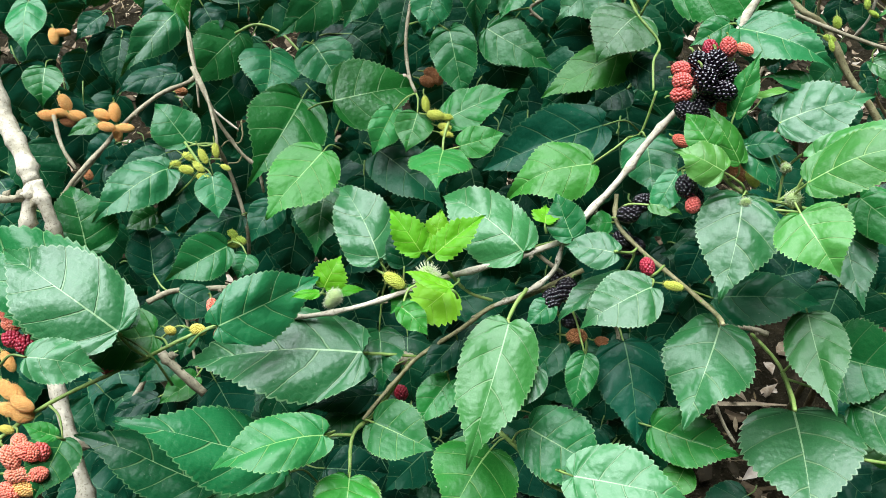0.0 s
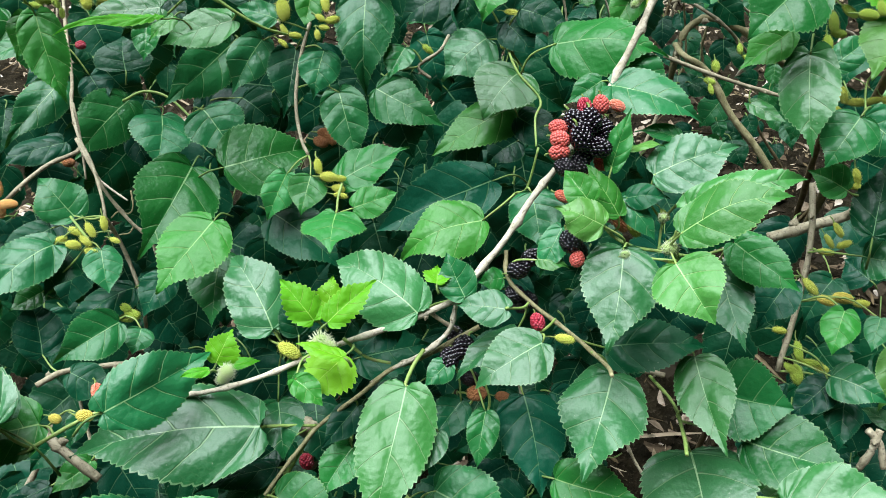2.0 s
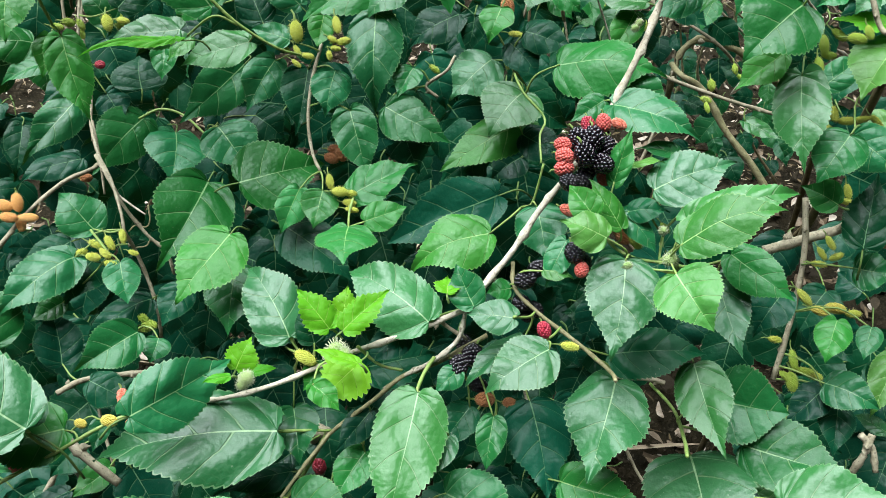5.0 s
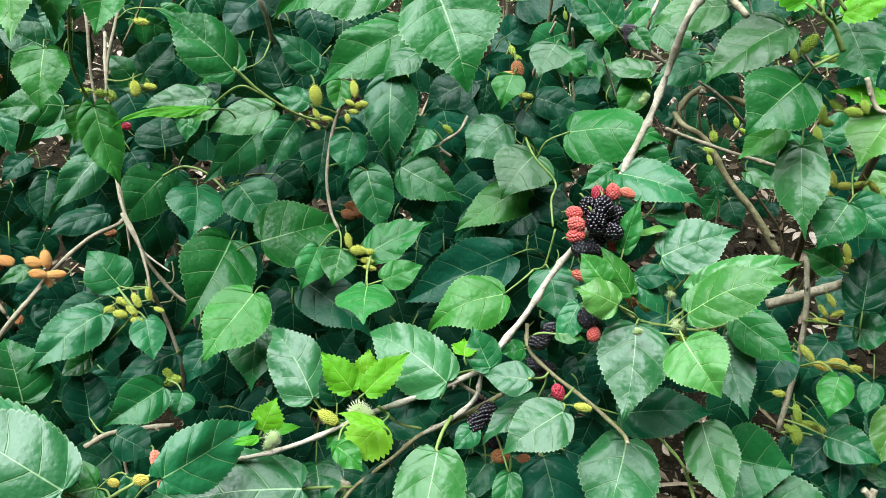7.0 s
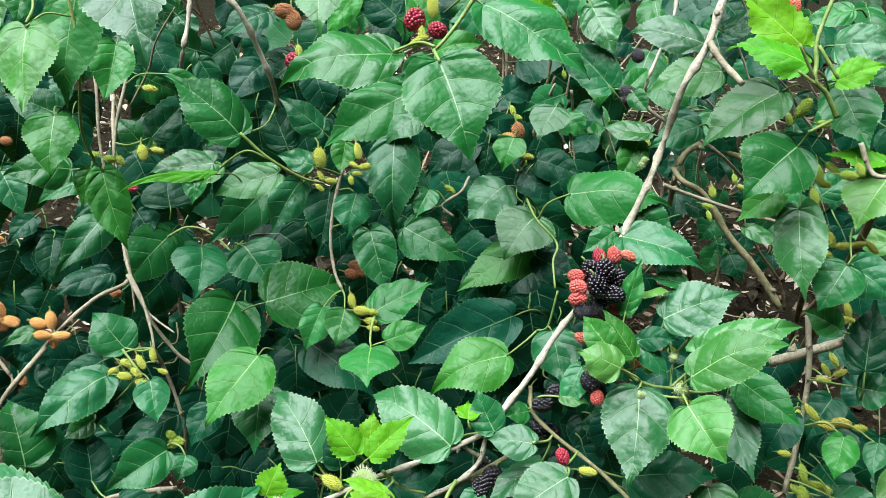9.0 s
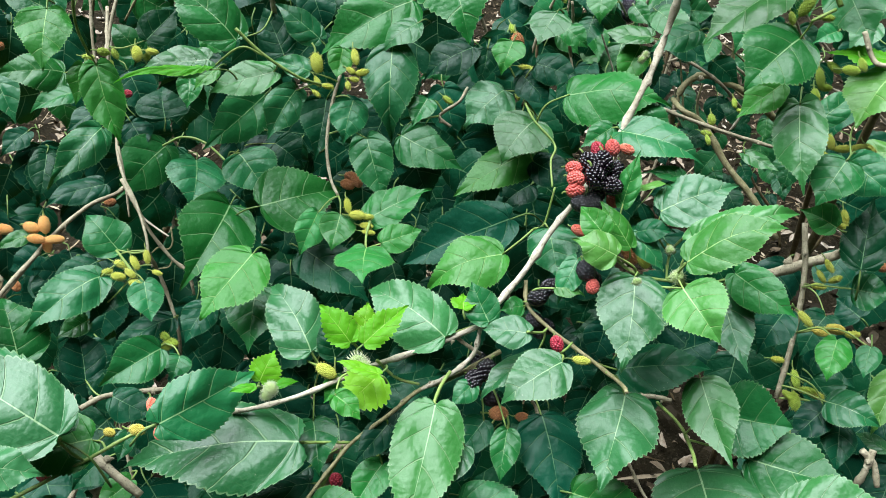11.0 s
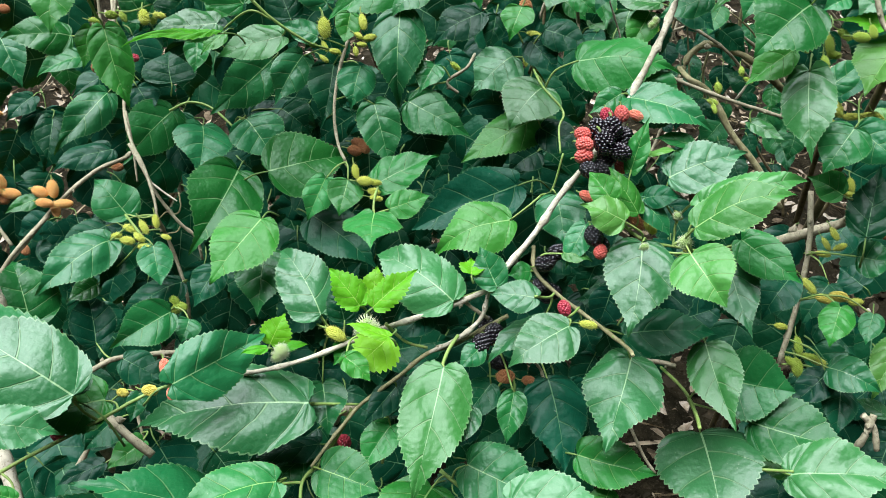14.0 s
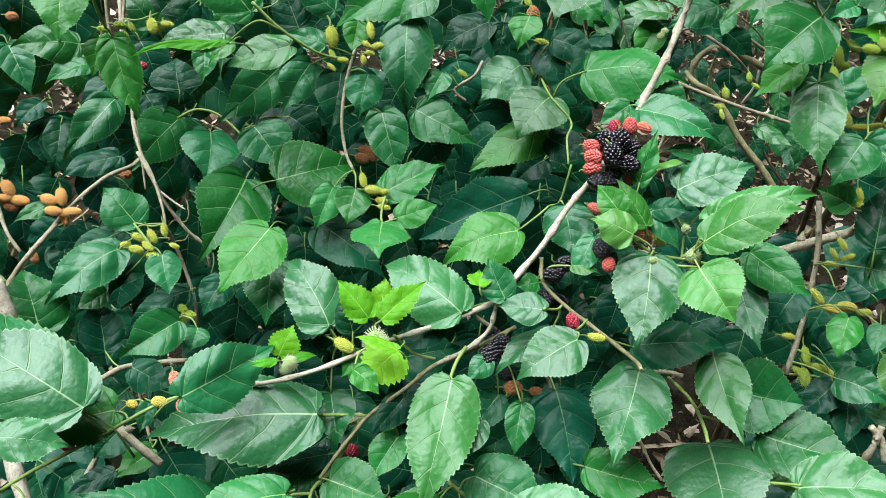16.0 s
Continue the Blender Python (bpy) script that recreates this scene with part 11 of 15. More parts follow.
leaf(K, 0, (-0.1122, 0.7678, 0.6695), (-0.0404, 0.7750, 0.6578), (0.19, -0.63, 0.75), 0.054, (-0.129, 0.776, 0.654))
leaf(K, 1, (-0.0803, 0.6588, 0.6608), (-0.0036, 0.7009, 0.6596), (0.33, -0.58, 0.75), 0.067)
leaf(K, 0, (-0.2736, 0.8177, 0.6067), (-0.3345, 0.7805, 0.5947), (0.15, -0.51, 0.84), 0.038)
leaf(K, 1, (-0.1114, 0.6728, 0.6541), (-0.1472, 0.5897, 0.6123), (0.38, -0.54, 0.75), 0.067)
leaf(K, 1, (-0.2172, 0.6553, 0.6142), (-0.2507, 0.6810, 0.6418), (0.22, -0.56, 0.79), 0.044, (-0.190, 0.652, 0.616))
leaf(K, 1, (-0.2293, 0.6270, 0.6020), (-0.2855, 0.5712, 0.5772), (0.15, -0.52, 0.84), 0.047, (-0.208, 0.635, 0.616))
leaf(K, 0, (-0.2368, 0.6468, 0.6071), (-0.2745, 0.6190, 0.6000), (0.24, -0.54, 0.81), 0.030, (-0.190, 0.652, 0.616))
leaf(K, 1, (-0.3221, 0.7117, 0.6016), (-0.3492, 0.6913, 0.5958), (0.10, -0.39, 0.91), 0.019, (-0.306, 0.711, 0.593))
leaf(K, 1, (-0.1869, 0.6184, 0.6017), (-0.1765, 0.5866, 0.5790), (0.19, -0.53, 0.83), 0.031, (-0.197, 0.624, 0.607))
leaf(K, 0, (-0.2188, 0.6441, 0.5896), (-0.2375, 0.6011, 0.5673), (0.22, -0.52, 0.82), 0.040, (-0.186, 0.655, 0.598))
leaf(K, 2, (-0.0799, 0.5856, 0.6504), (-0.1207, 0.5328, 0.6181), (-0.07, -0.48, 0.87), 0.057)
leaf(K, 1, (-0.0801, 0.5944, 0.6105), (-0.0840, 0.5405, 0.5767), (-0.00, -0.53, 0.85), 0.046)
leaf(K, 1, (-0.2866, 0.5565, 0.5579), (-0.3109, 0.6026, 0.5962), (0.38, -0.46, 0.80), 0.056, (-0.286, 0.530, 0.540))
leaf(K, 0, (-0.2410, 0.5737, 0.5216), (-0.2562, 0.6124, 0.5556), (0.33, -0.55, 0.77), 0.040, (-0.222, 0.557, 0.515))
leaf(K, 1, (-0.2422, 0.6089, 0.5645), (-0.2659, 0.5909, 0.5579), (0.14, -0.51, 0.85), 0.023, (-0.197, 0.624, 0.607))
leaf(K, 0, (-0.1659, 0.6183, 0.5604), (-0.2179, 0.5810, 0.5425), (-0.01, -0.42, 0.91), 0.033, (-0.170, 0.640, 0.542))
leaf(K, 0, (-0.1205, 0.5752, 0.6057), (-0.1390, 0.5472, 0.5828), (0.14, -0.68, 0.72), 0.029)
leaf(K, 1, (-0.1528, 0.5762, 0.5468), (-0.1578, 0.5548, 0.5357), (0.16, -0.49, 0.86), 0.024, (-0.168, 0.587, 0.553))
leaf(K, 0, (-0.2532, 0.5353, 0.4473), (-0.2208, 0.5258, 0.4350), (0.14, -0.57, 0.81), 0.026, (-0.244, 0.527, 0.448))
leaf(K, 1, (-0.0356, 0.7599, 0.7608), (-0.0720, 0.7664, 0.7704), (0.06, -0.70, 0.71), 0.026, (-0.007, 0.760, 0.750))
leaf(K, 2, (-0.0022, 0.7638, 0.7843), (-0.0088, 0.7429, 0.7600), (0.12, -0.77, 0.63), 0.025, (-0.005, 0.766, 0.755))
leaf(K, 1, (0.0701, 0.8256, 0.8182), (-0.0275, 0.7867, 0.7687), (-0.10, -0.67, 0.73), 0.065)
leaf(K, 1, (0.0478, 0.7775, 0.7842), (0.0453, 0.7205, 0.7017), (-0.13, -0.81, 0.57), 0.053)
leaf(K, 6, (0.0729, 0.7883, 0.8046), (0.0375, 0.7715, 0.7800), (-0.29, -0.54, 0.79), 0.035)
leaf(K, 0, (0.1224, 0.7158, 0.8013), (0.0740, 0.7062, 0.7716), (-0.28, -0.67, 0.68), 0.036, (0.171, 0.719, 0.763))
leaf(K, 1, (0.0078, 0.7416, 0.7377), (-0.0023, 0.7135, 0.7014), (0.11, -0.80, 0.59), 0.037, (-0.011, 0.749, 0.738))
leaf(K, 0, (-0.0203, 0.7679, 0.7303), (-0.0323, 0.7207, 0.6795), (0.04, -0.74, 0.68), 0.045, (-0.009, 0.755, 0.744))
leaf(K, 1, (0.0208, 0.7181, 0.7077), (0.0363, 0.6768, 0.6592), (-0.11, -0.77, 0.62), 0.043, (-0.017, 0.723, 0.709))
leaf(K, 1, (0.0552, 0.7182, 0.7101), (0.1178, 0.6894, 0.6858), (-0.06, -0.72, 0.69), 0.047, (0.096, 0.745, 0.721))
leaf(K, 1, (0.0832, 0.7460, 0.7391), (0.0666, 0.7226, 0.7164), (-0.06, -0.67, 0.74), 0.028, (0.100, 0.746, 0.724))
leaf(K, 2, (0.1817, 0.6572, 0.7225), (0.1015, 0.6373, 0.6817), (-0.23, -0.61, 0.75), 0.047, (0.170, 0.678, 0.763))
leaf(K, 1, (0.0222, 0.6490, 0.6504), (0.0836, 0.6667, 0.6775), (-0.22, -0.51, 0.83), 0.041, (0.024, 0.640, 0.654))
leaf(K, 0, (-0.0764, 0.7709, 0.6785), (-0.0454, 0.7564, 0.6567), (0.07, -0.78, 0.62), 0.044, (-0.129, 0.776, 0.654))
leaf(K, 0, (0.1901, 0.7072, 0.6610), (0.1578, 0.6932, 0.6409), (-0.15, -0.68, 0.72), 0.038)
leaf(K, 0, (0.1406, 0.6506, 0.6935), (0.1010, 0.6397, 0.6674), (-0.21, -0.75, 0.63), 0.034)
leaf(K, 2, (-0.0264, 0.6599, 0.6529), (-0.0437, 0.6310, 0.6221), (0.04, -0.74, 0.67), 0.030, (-0.007, 0.674, 0.664))
leaf(K, 2, (-0.0044, 0.6533, 0.6546), (-0.0133, 0.6255, 0.6297), (0.02, -0.67, 0.74), 0.033, (-0.007, 0.674, 0.664))
leaf(K, 2, (0.0342, 0.6042, 0.6504), (0.0720, 0.6135, 0.6605), (-0.04, -0.67, 0.75), 0.028, (0.019, 0.609, 0.641))
leaf(K, 0, (-0.0410, 0.6605, 0.6102), (0.0239, 0.6158, 0.5774), (0.03, -0.56, 0.83), 0.054)
leaf(K, 2, (0.0201, 0.5835, 0.6573), (0.0164, 0.5338, 0.6520), (0.01, -0.11, 0.99), 0.049, (0.019, 0.609, 0.641))
leaf(K, 0, (0.1489, 0.5948, 0.6803), (0.0522, 0.5726, 0.6475), (-0.10, -0.66, 0.74), 0.051)
leaf(K, 0, (-0.2182, 0.5196, 0.4747), (-0.2403, 0.4945, 0.4622), (0.21, -0.58, 0.79), 0.032, (-0.200, 0.528, 0.472))
leaf(K, 2, (-0.2277, 0.8154, 0.8691), (-0.2355, 0.7733, 0.8220), (0.23, -0.74, 0.63), 0.040)
leaf(K, 2, (-0.2632, 0.7191, 0.8277), (-0.2598, 0.6725, 0.7872), (0.28, -0.62, 0.74), 0.045)
leaf(K, 1, (-0.2722, 0.7465, 0.8212), (-0.3174, 0.7508, 0.8389), (0.19, -0.72, 0.66), 0.035)
leaf(K, 1, (-0.1095, 0.7843, 0.7842), (-0.1856, 0.8145, 0.8385), (0.25, -0.66, 0.71), 0.058, (-0.076, 0.832, 0.804))
leaf(K, 0, (-0.0650, 0.8031, 0.7650), (-0.0860, 0.8341, 0.8056), (-0.02, -0.80, 0.60), 0.038)
leaf(K, 0, (-0.1033, 0.9565, 0.8125), (-0.1395, 0.9149, 0.7778), (0.11, -0.69, 0.71), 0.045)
leaf(K, 1, (-0.2166, 0.8205, 0.7567), (-0.2473, 0.8376, 0.7846), (0.21, -0.71, 0.67), 0.032)
leaf(K, 0, (-0.1991, 0.7890, 0.7812), (-0.1708, 0.8182, 0.8069), (0.28, -0.77, 0.57), 0.035, (-0.243, 0.808, 0.768))
leaf(K, 0, (-0.1762, 0.9494, 0.8172), (-0.1497, 0.9299, 0.7762), (0.24, -0.81, 0.54), 0.029, (-0.197, 0.932, 0.791))
leaf(K, 1, (-0.1846, 0.8347, 0.8342), (-0.1487, 0.8340, 0.8208), (0.27, -0.59, 0.76), 0.020, (-0.236, 0.850, 0.817))
leaf(K, 3, (-0.0589, 0.7850, 0.9476), (-0.1320, 0.7631, 0.9317), (-0.06, -0.44, 0.89), 0.044)
leaf(K, 0, (-0.0897, 0.9349, 0.8768), (-0.1411, 0.9067, 0.8533), (0.02, -0.66, 0.75), 0.041)
leaf(K, 6, (-0.1501, 0.7982, 0.9557), (-0.1506, 0.7553, 0.9132), (-0.15, -0.69, 0.70), 0.025, (-0.138, 0.837, 0.940))
leaf(K, 2, (0.0115, 0.8013, 0.9251), (-0.0179, 0.7793, 0.8839), (-0.08, -0.85, 0.51), 0.026)
leaf(K, 0, (0.0498, 0.7856, 0.9053), (0.0073, 0.8084, 0.9345), (-0.11, -0.86, 0.50), 0.040)
leaf(K, 1, (-0.0275, 0.8097, 0.7802), (-0.0736, 0.8232, 0.8143), (0.26, -0.73, 0.64), 0.034)
leaf(K, 0, (-0.3952, 0.9303, 0.6242), (-0.4200, 0.8982, 0.6046), (0.20, -0.62, 0.76), 0.030)
leaf(K, 1, (-0.3999, 0.7833, 0.6925), (-0.3897, 0.7321, 0.6584), (0.11, -0.54, 0.84), 0.037)
leaf(K, 1, (-0.4311, 0.8370, 0.5976), (-0.4295, 0.8050, 0.5649), (0.23, -0.69, 0.68), 0.041)
inner_leaf(K, 0, (-0.362, 0.832, 0.504), (-0.391, 0.804, 0.492), (0.44, -0.70, 0.57), 0.038)
inner_leaf(K, 0, (-0.321, 0.791, 0.506), (-0.360, 0.777, 0.519), (0.43, -0.73, 0.53), 0.038)
inner_leaf(K, 0, (-0.362, 0.802, 0.497), (-0.342, 0.771, 0.468), (0.01, -0.68, 0.74), 0.035)
inner_leaf(K, 0, (-0.347, 0.859, 0.495), (-0.335, 0.831, 0.456), (0.52, -0.61, 0.60), 0.035)
inner_leaf(K, 0, (-0.355, 0.797, 0.525), (-0.388, 0.784, 0.512), (0.08, -0.77, 0.64), 0.035)
inner_leaf(K, 0, (-0.343, 0.783, 0.510), (-0.349, 0.757, 0.477), (0.31, -0.77, 0.56), 0.032)
inner_leaf(K, 0, (-0.346, 0.790, 0.502), (-0.303, 0.796, 0.507), (0.06, -0.82, 0.58), 0.034)
inner_leaf(K, 0, (-0.321, 0.828, 0.481), (-0.301, 0.806, 0.438), (0.32, -0.77, 0.55), 0.041)
inner_leaf(K, 0, (-0.316, 0.821, 0.510), (-0.272, 0.815, 0.500), (0.09, -0.63, 0.77), 0.037)
stem(K, PALE, 0.0028, 0.0025, (-0.1375, 0.8373, 0.9402), (-0.1211, 0.8239, 0.9182), (-0.1045, 0.8146, 0.9038), (-0.0882, 0.8144, 0.8639), (-0.0768, 0.8166, 0.8275), (-0.0750, 0.8539, 0.7698))
stem(K, PALE, 0.0025, 0.0024, (-0.1698, 0.9456, 0.9239), (-0.1734, 0.9340, 0.9014), (-0.1772, 0.9164, 0.8678), (-0.1842, 0.8990, 0.8341), (-0.2047, 0.9539, 0.7626))
stem(K, BARK, 0.0019, 0.0015, (-0.2376, 0.9096, 0.8439), (-0.2359, 0.8496, 0.8172), (-0.2426, 0.8207, 0.7831), (-0.2432, 0.7889, 0.7449))
stem(K, BARK, 0.0019, 0.0015, (-0.2838, 0.9105, 0.8371), (-0.2728, 0.8693, 0.8046), (-0.2706, 0.8457, 0.7609), (-0.2651, 0.8277, 0.7282))
stem(K, GREEN, 0.0013, 0.0011, (-0.1763, 0.5653, 0.5602), (-0.1677, 0.5867, 0.5528))
stem(K, BARK, 0.0020, 0.0013, (-0.2883, 0.9723, 0.7683), (-0.2811, 0.9231, 0.7289), (-0.2675, 0.8683, 0.7005), (-0.2413, 0.7883, 0.6912), (-0.2350, 0.7549, 0.6767), (-0.2220, 0.7200, 0.6612), (-0.2068, 0.6962, 0.6450), (-0.1918, 0.6610, 0.6293), (-0.1877, 0.6463, 0.6159))
stem(K, BARK, 0.0014, 0.0011, (-0.2339, 0.7563, 0.6792), (-0.2239, 0.7279, 0.6545), (-0.2163, 0.6986, 0.6281))
stem(K, PALE, 0.0011, 0.0008, (-0.1990, 0.6873, 0.6322), (-0.1877, 0.6778, 0.6285), (-0.1721, 0.6669, 0.6233))
stem(K, OLIVE, 0.0008, 0.0006, (-0.1748, 0.6893, 0.6207), (-0.1731, 0.6817, 0.6089), (-0.1770, 0.6781, 0.6025), (-0.1871, 0.6798, 0.6034), (-0.1939, 0.6774, 0.5982))
stem(K, OLIVE, 0.0008, 0.0006, (-0.1725, 0.6721, 0.5936), (-0.1770, 0.6685, 0.5872), (-0.1871, 0.6685, 0.5852))
stem(K, BARK, 0.0020, 0.0014, (-0.2242, 0.7193, 0.6597), (-0.2084, 0.6964, 0.6449), (-0.1934, 0.6804, 0.6221), (-0.1736, 0.6690, 0.5980), (-0.1579, 0.6640, 0.5834), (-0.1533, 0.6601, 0.5591))
stem(K, BARK, 0.0019, 0.0017, (-0.1902, 0.6523, 0.6156), (-0.1834, 0.6566, 0.5858), (-0.1747, 0.6489, 0.5563), (-0.1668, 0.6334, 0.5328), (-0.1668, 0.6280, 0.5052))
stem(K, BARK, 0.0024, 0.0020, (-0.2407, 0.7706, 0.6250), (-0.2454, 0.7586, 0.6240), (-0.2729, 0.7445, 0.6153), (-0.3061, 0.7107, 0.5932), (-0.3333, 0.6838, 0.5642), (-0.3485, 0.6645, 0.5495))
stem(K, BARK, 0.0017, 0.0014, (-0.0055, 0.7662, 0.7554), (-0.0152, 0.7377, 0.7270), (-0.0188, 0.7138, 0.6977), (-0.0147, 0.6925, 0.6739), (-0.0071, 0.6739, 0.6645))
stem(K, GREEN, 0.0013, 0.0010, (0.0240, 0.6404, 0.6545), (0.0203, 0.6248, 0.6477), (0.0193, 0.6088, 0.6410))
stem(K, GREEN, 0.0013, 0.0011, (-0.1968, 0.6241, 0.6072), (-0.2152, 0.6417, 0.6226))
stem(K, GREEN, 0.0015, 0.0012, (-0.1986, 0.7913, 0.6657), (-0.1798, 0.8041, 0.6706), (-0.1554, 0.7988, 0.6667), (-0.1293, 0.7760, 0.6539))
stem(K, BARK, 0.0017, 0.0015, (0.1075, 0.7379, 0.7118), (0.0960, 0.7450, 0.7210), (0.1161, 0.7510, 0.7343), (0.1260, 0.7677, 0.7438))
berry(K, "orange", (-0.3181, 0.7104, 0.6095), (0.87, -0.48, -0.05), 0.0223)
berry(K, "orange", (-0.3050, 0.7108, 0.6126), (0.24, -0.67, -0.70), 0.0223)
berry(K, "orange", (-0.3094, 0.6948, 0.6051), (0.93, -0.36, 0.04), 0.0220)
berry(K, "orange", (-0.2903, 0.6929, 0.6056), (0.95, -0.28, 0.16), 0.0246)
berry(K, "orange", (-0.3021, 0.6997, 0.5953), (0.30, -0.80, -0.52), 0.0210)
berry(K, "brown", (-0.3420, 0.6979, 0.5473), (0.56, -0.71, -0.43), 0.0151)
berry(K, "brown", (-0.2546, 0.7637, 0.6114), (0.90, -0.39, 0.20), 0.0157)
berry(K, "orange", (-0.3588, 0.7395, 0.5918), (0.88, -0.48, -0.04), 0.0218)
berry(K, "olive", (-0.2241, 0.6315, 0.6046), (0.91, -0.07, 0.41), 0.0147)
berry(K, "olive", (-0.2104, 0.6343, 0.6116), (0.91, -0.38, -0.14), 0.0171)
berry(K, "olive", (-0.1962, 0.6294, 0.6158), (0.53, -0.68, -0.51), 0.0182)
berry(K, "olive", (-0.1874, 0.6402, 0.6157), (0.22, -0.68, -0.70), 0.0160)
berry(K, "olive", (-0.2115, 0.6239, 0.6042), (0.94, -0.35, 0.03), 0.0170)
berry(K, "olive", (-0.1952, 0.6192, 0.5997), (0.91, -0.40, 0.08), 0.0170)
berry(K, "olive", (-0.1765, 0.6270, 0.6062), (0.85, -0.52, -0.01), 0.0134)
berry(K, "olive", (-0.2004, 0.6247, 0.6075), (0.75, -0.59, -0.30), 0.0158)
berry(K, "green", (-0.1729, 0.5995, 0.5534), (0.87, -0.50, -0.00), 0.0197)
berry(K, "green", (-0.1809, 0.5974, 0.5485), (0.96, -0.09, 0.26), 0.0185)
berry(K, "green", (-0.1649, 0.5952, 0.5479), (0.94, -0.33, 0.04), 0.0185)
berry(K, "green", (-0.1726, 0.5979, 0.5414), (0.88, -0.45, 0.15), 0.0186)
berry(K, "olive", (-0.0281, 0.7550, 0.7713), (0.17, -0.65, -0.74), 0.0243)
berry(K, "olive", (-0.0276, 0.7452, 0.7557), (0.46, -0.68, -0.57), 0.0141)
berry(K, "olive", (-0.0173, 0.7368, 0.7536), (0.96, -0.28, -0.05), 0.0140)
berry(K, "olive", (-0.0286, 0.7388, 0.7453), (0.74, -0.51, -0.44), 0.0128)
berry(K, "olive", (0.0101, 0.7549, 0.7780), (0.15, -0.80, -0.58), 0.0217)
berry(K, "olive", (0.0057, 0.7431, 0.7680), (0.72, -0.67, -0.19), 0.0127)
berry(K, "olive", (0.0167, 0.7411, 0.7667), (0.91, -0.31, 0.28), 0.0165)
berry(K, "olive", (0.0091, 0.7382, 0.7606), (0.95, -0.31, -0.05), 0.0114)
berry(K, "olive", (0.0030, 0.7352, 0.7547), (0.17, -0.69, -0.70), 0.0114)
berry(K, "green", (-0.0416, 0.7577, 0.7542), (0.82, -0.49, -0.30), 0.0155)
berry(K, "olive", (0.0026, 0.6543, 0.6634), (0.17, -0.78, -0.60), 0.0173)
berry(K, "olive", (0.0117, 0.6442, 0.6584), (0.90, -0.41, 0.13), 0.0185)
berry(K, "olive", (0.0213, 0.6426, 0.6575), (0.93, -0.35, 0.10), 0.0148)
berry(K, "olive", (0.0203, 0.6382, 0.6502), (0.91, -0.41, 0.04), 0.0148)
berry(K, "olive", (0.0224, 0.6302, 0.6473), (0.96, -0.29, -0.03), 0.0147)
berry(K, "brown", (0.0008, 0.7336, 0.6477), (0.86, -0.50, -0.10), 0.0179)
berry(K, "brown", (0.0108, 0.7347, 0.6513), (0.43, -0.79, -0.43), 0.0179)
berry(K, "brown", (0.0048, 0.7423, 0.6529), (0.88, -0.48, 0.06), 0.0180)
berry(K, "green", (-0.2581, 0.7878, 0.7629), (0.96, -0.28, -0.05), 0.0155)
berry(K, "green", (-0.2141, 0.8364, 0.7540), (0.22, -0.72, -0.65), 0.0206)
berry(K, "green", (-0.2415, 0.8022, 0.7512), (0.24, -0.76, -0.61), 0.0133)
berry(K, "crimson", (-0.2247, 0.7847, 0.7262), (0.96, -0.24, 0.11), 0.0112)
berry(K, "brown", (-0.2713, 0.8027, 0.7087), (0.26, -0.78, -0.56), 0.0141)
berry(K, "brown", (-0.0559, 0.8570, 0.8856), (0.16, -0.70, -0.70), 0.0259)
berry(K, "brown", (-0.0647, 0.8620, 0.8933), (0.91, -0.40, -0.06), 0.0259)
berry(K, "crimson", (-0.0537, 0.8356, 0.8461), (0.82, -0.46, -0.35), 0.0259)
berry(K, "olive", (-0.0501, 0.8360, 0.8581), (0.16, -0.78, -0.61), 0.0178)
berry(K, "brown", (-0.3713, 0.8520, 0.7539), (0.91, -0.42, 0.01), 0.0161)
berry(K, "orange", (-0.4057, 0.7692, 0.5741), (0.94, -0.33, 0.06), 0.0265)
berry(K, "orange", (-0.3881, 0.7781, 0.5858), (0.59, -0.68, -0.45), 0.0251)
berry(K, "orange", (-0.3755, 0.7700, 0.5750), (0.97, -0.25, 0.00), 0.0265)
berry(K, "orange", (-0.3938, 0.7713, 0.5769), (0.95, -0.26, 0.17), 0.0265)
berry(K, "brown", (-0.3867, 0.7705, 0.5675), (0.95, -0.27, -0.17), 0.0197)
berry(K, "orange", (-0.4229, 0.8582, 0.6257), (0.32, -0.76, -0.57), 0.0233)
berry(K, "orange", (-0.4136, 0.8611, 0.6296), (0.98, -0.17, 0.11), 0.0233)
stem(K, BARK, 0.0060, 0.0040, (-0.250, 1.000, 0.000), (-0.240, 0.970, 0.300), (-0.235, 0.930, 0.550))

Q = branch_thing(0, 0, 0, "brown woody stems behind, with green unripe fruit clusters")
leaf(Q, 6, (0.4937, 0.8610, 0.6321), (0.5283, 0.8281, 0.6220), (-0.24, -0.51, 0.83), 0.024, (0.497, 0.867, 0.649))
leaf(Q, 6, (0.3455, 1.1285, 0.6676), (0.3881, 1.1314, 0.6815), (-0.24, -0.49, 0.84), 0.035)
leaf(Q, 0, (0.4138, 0.4793, 0.6958), (0.4314, 0.5165, 0.7422), (-0.34, -0.67, 0.66), 0.035)
leaf(Q, 1, (0.4218, 0.4916, 0.6696), (0.4483, 0.4769, 0.6730), (-0.43, -0.61, 0.67), 0.032, (0.414, 0.546, 0.636))
leaf(Q, 2, (0.4193, 0.4845, 0.6223), (0.4046, 0.4608, 0.5971), (-0.48, -0.48, 0.73), 0.027, (0.406, 0.524, 0.601))
leaf(Q, 1, (0.4497, 0.4818, 0.6162), (0.4376, 0.4620, 0.5988), (-0.50, -0.38, 0.78), 0.020, (0.406, 0.524, 0.601))
leaf(Q, 3, (0.4860, 0.4792, 0.5899), (0.4511, 0.4457, 0.5490), (-0.33, -0.57, 0.75), 0.031)
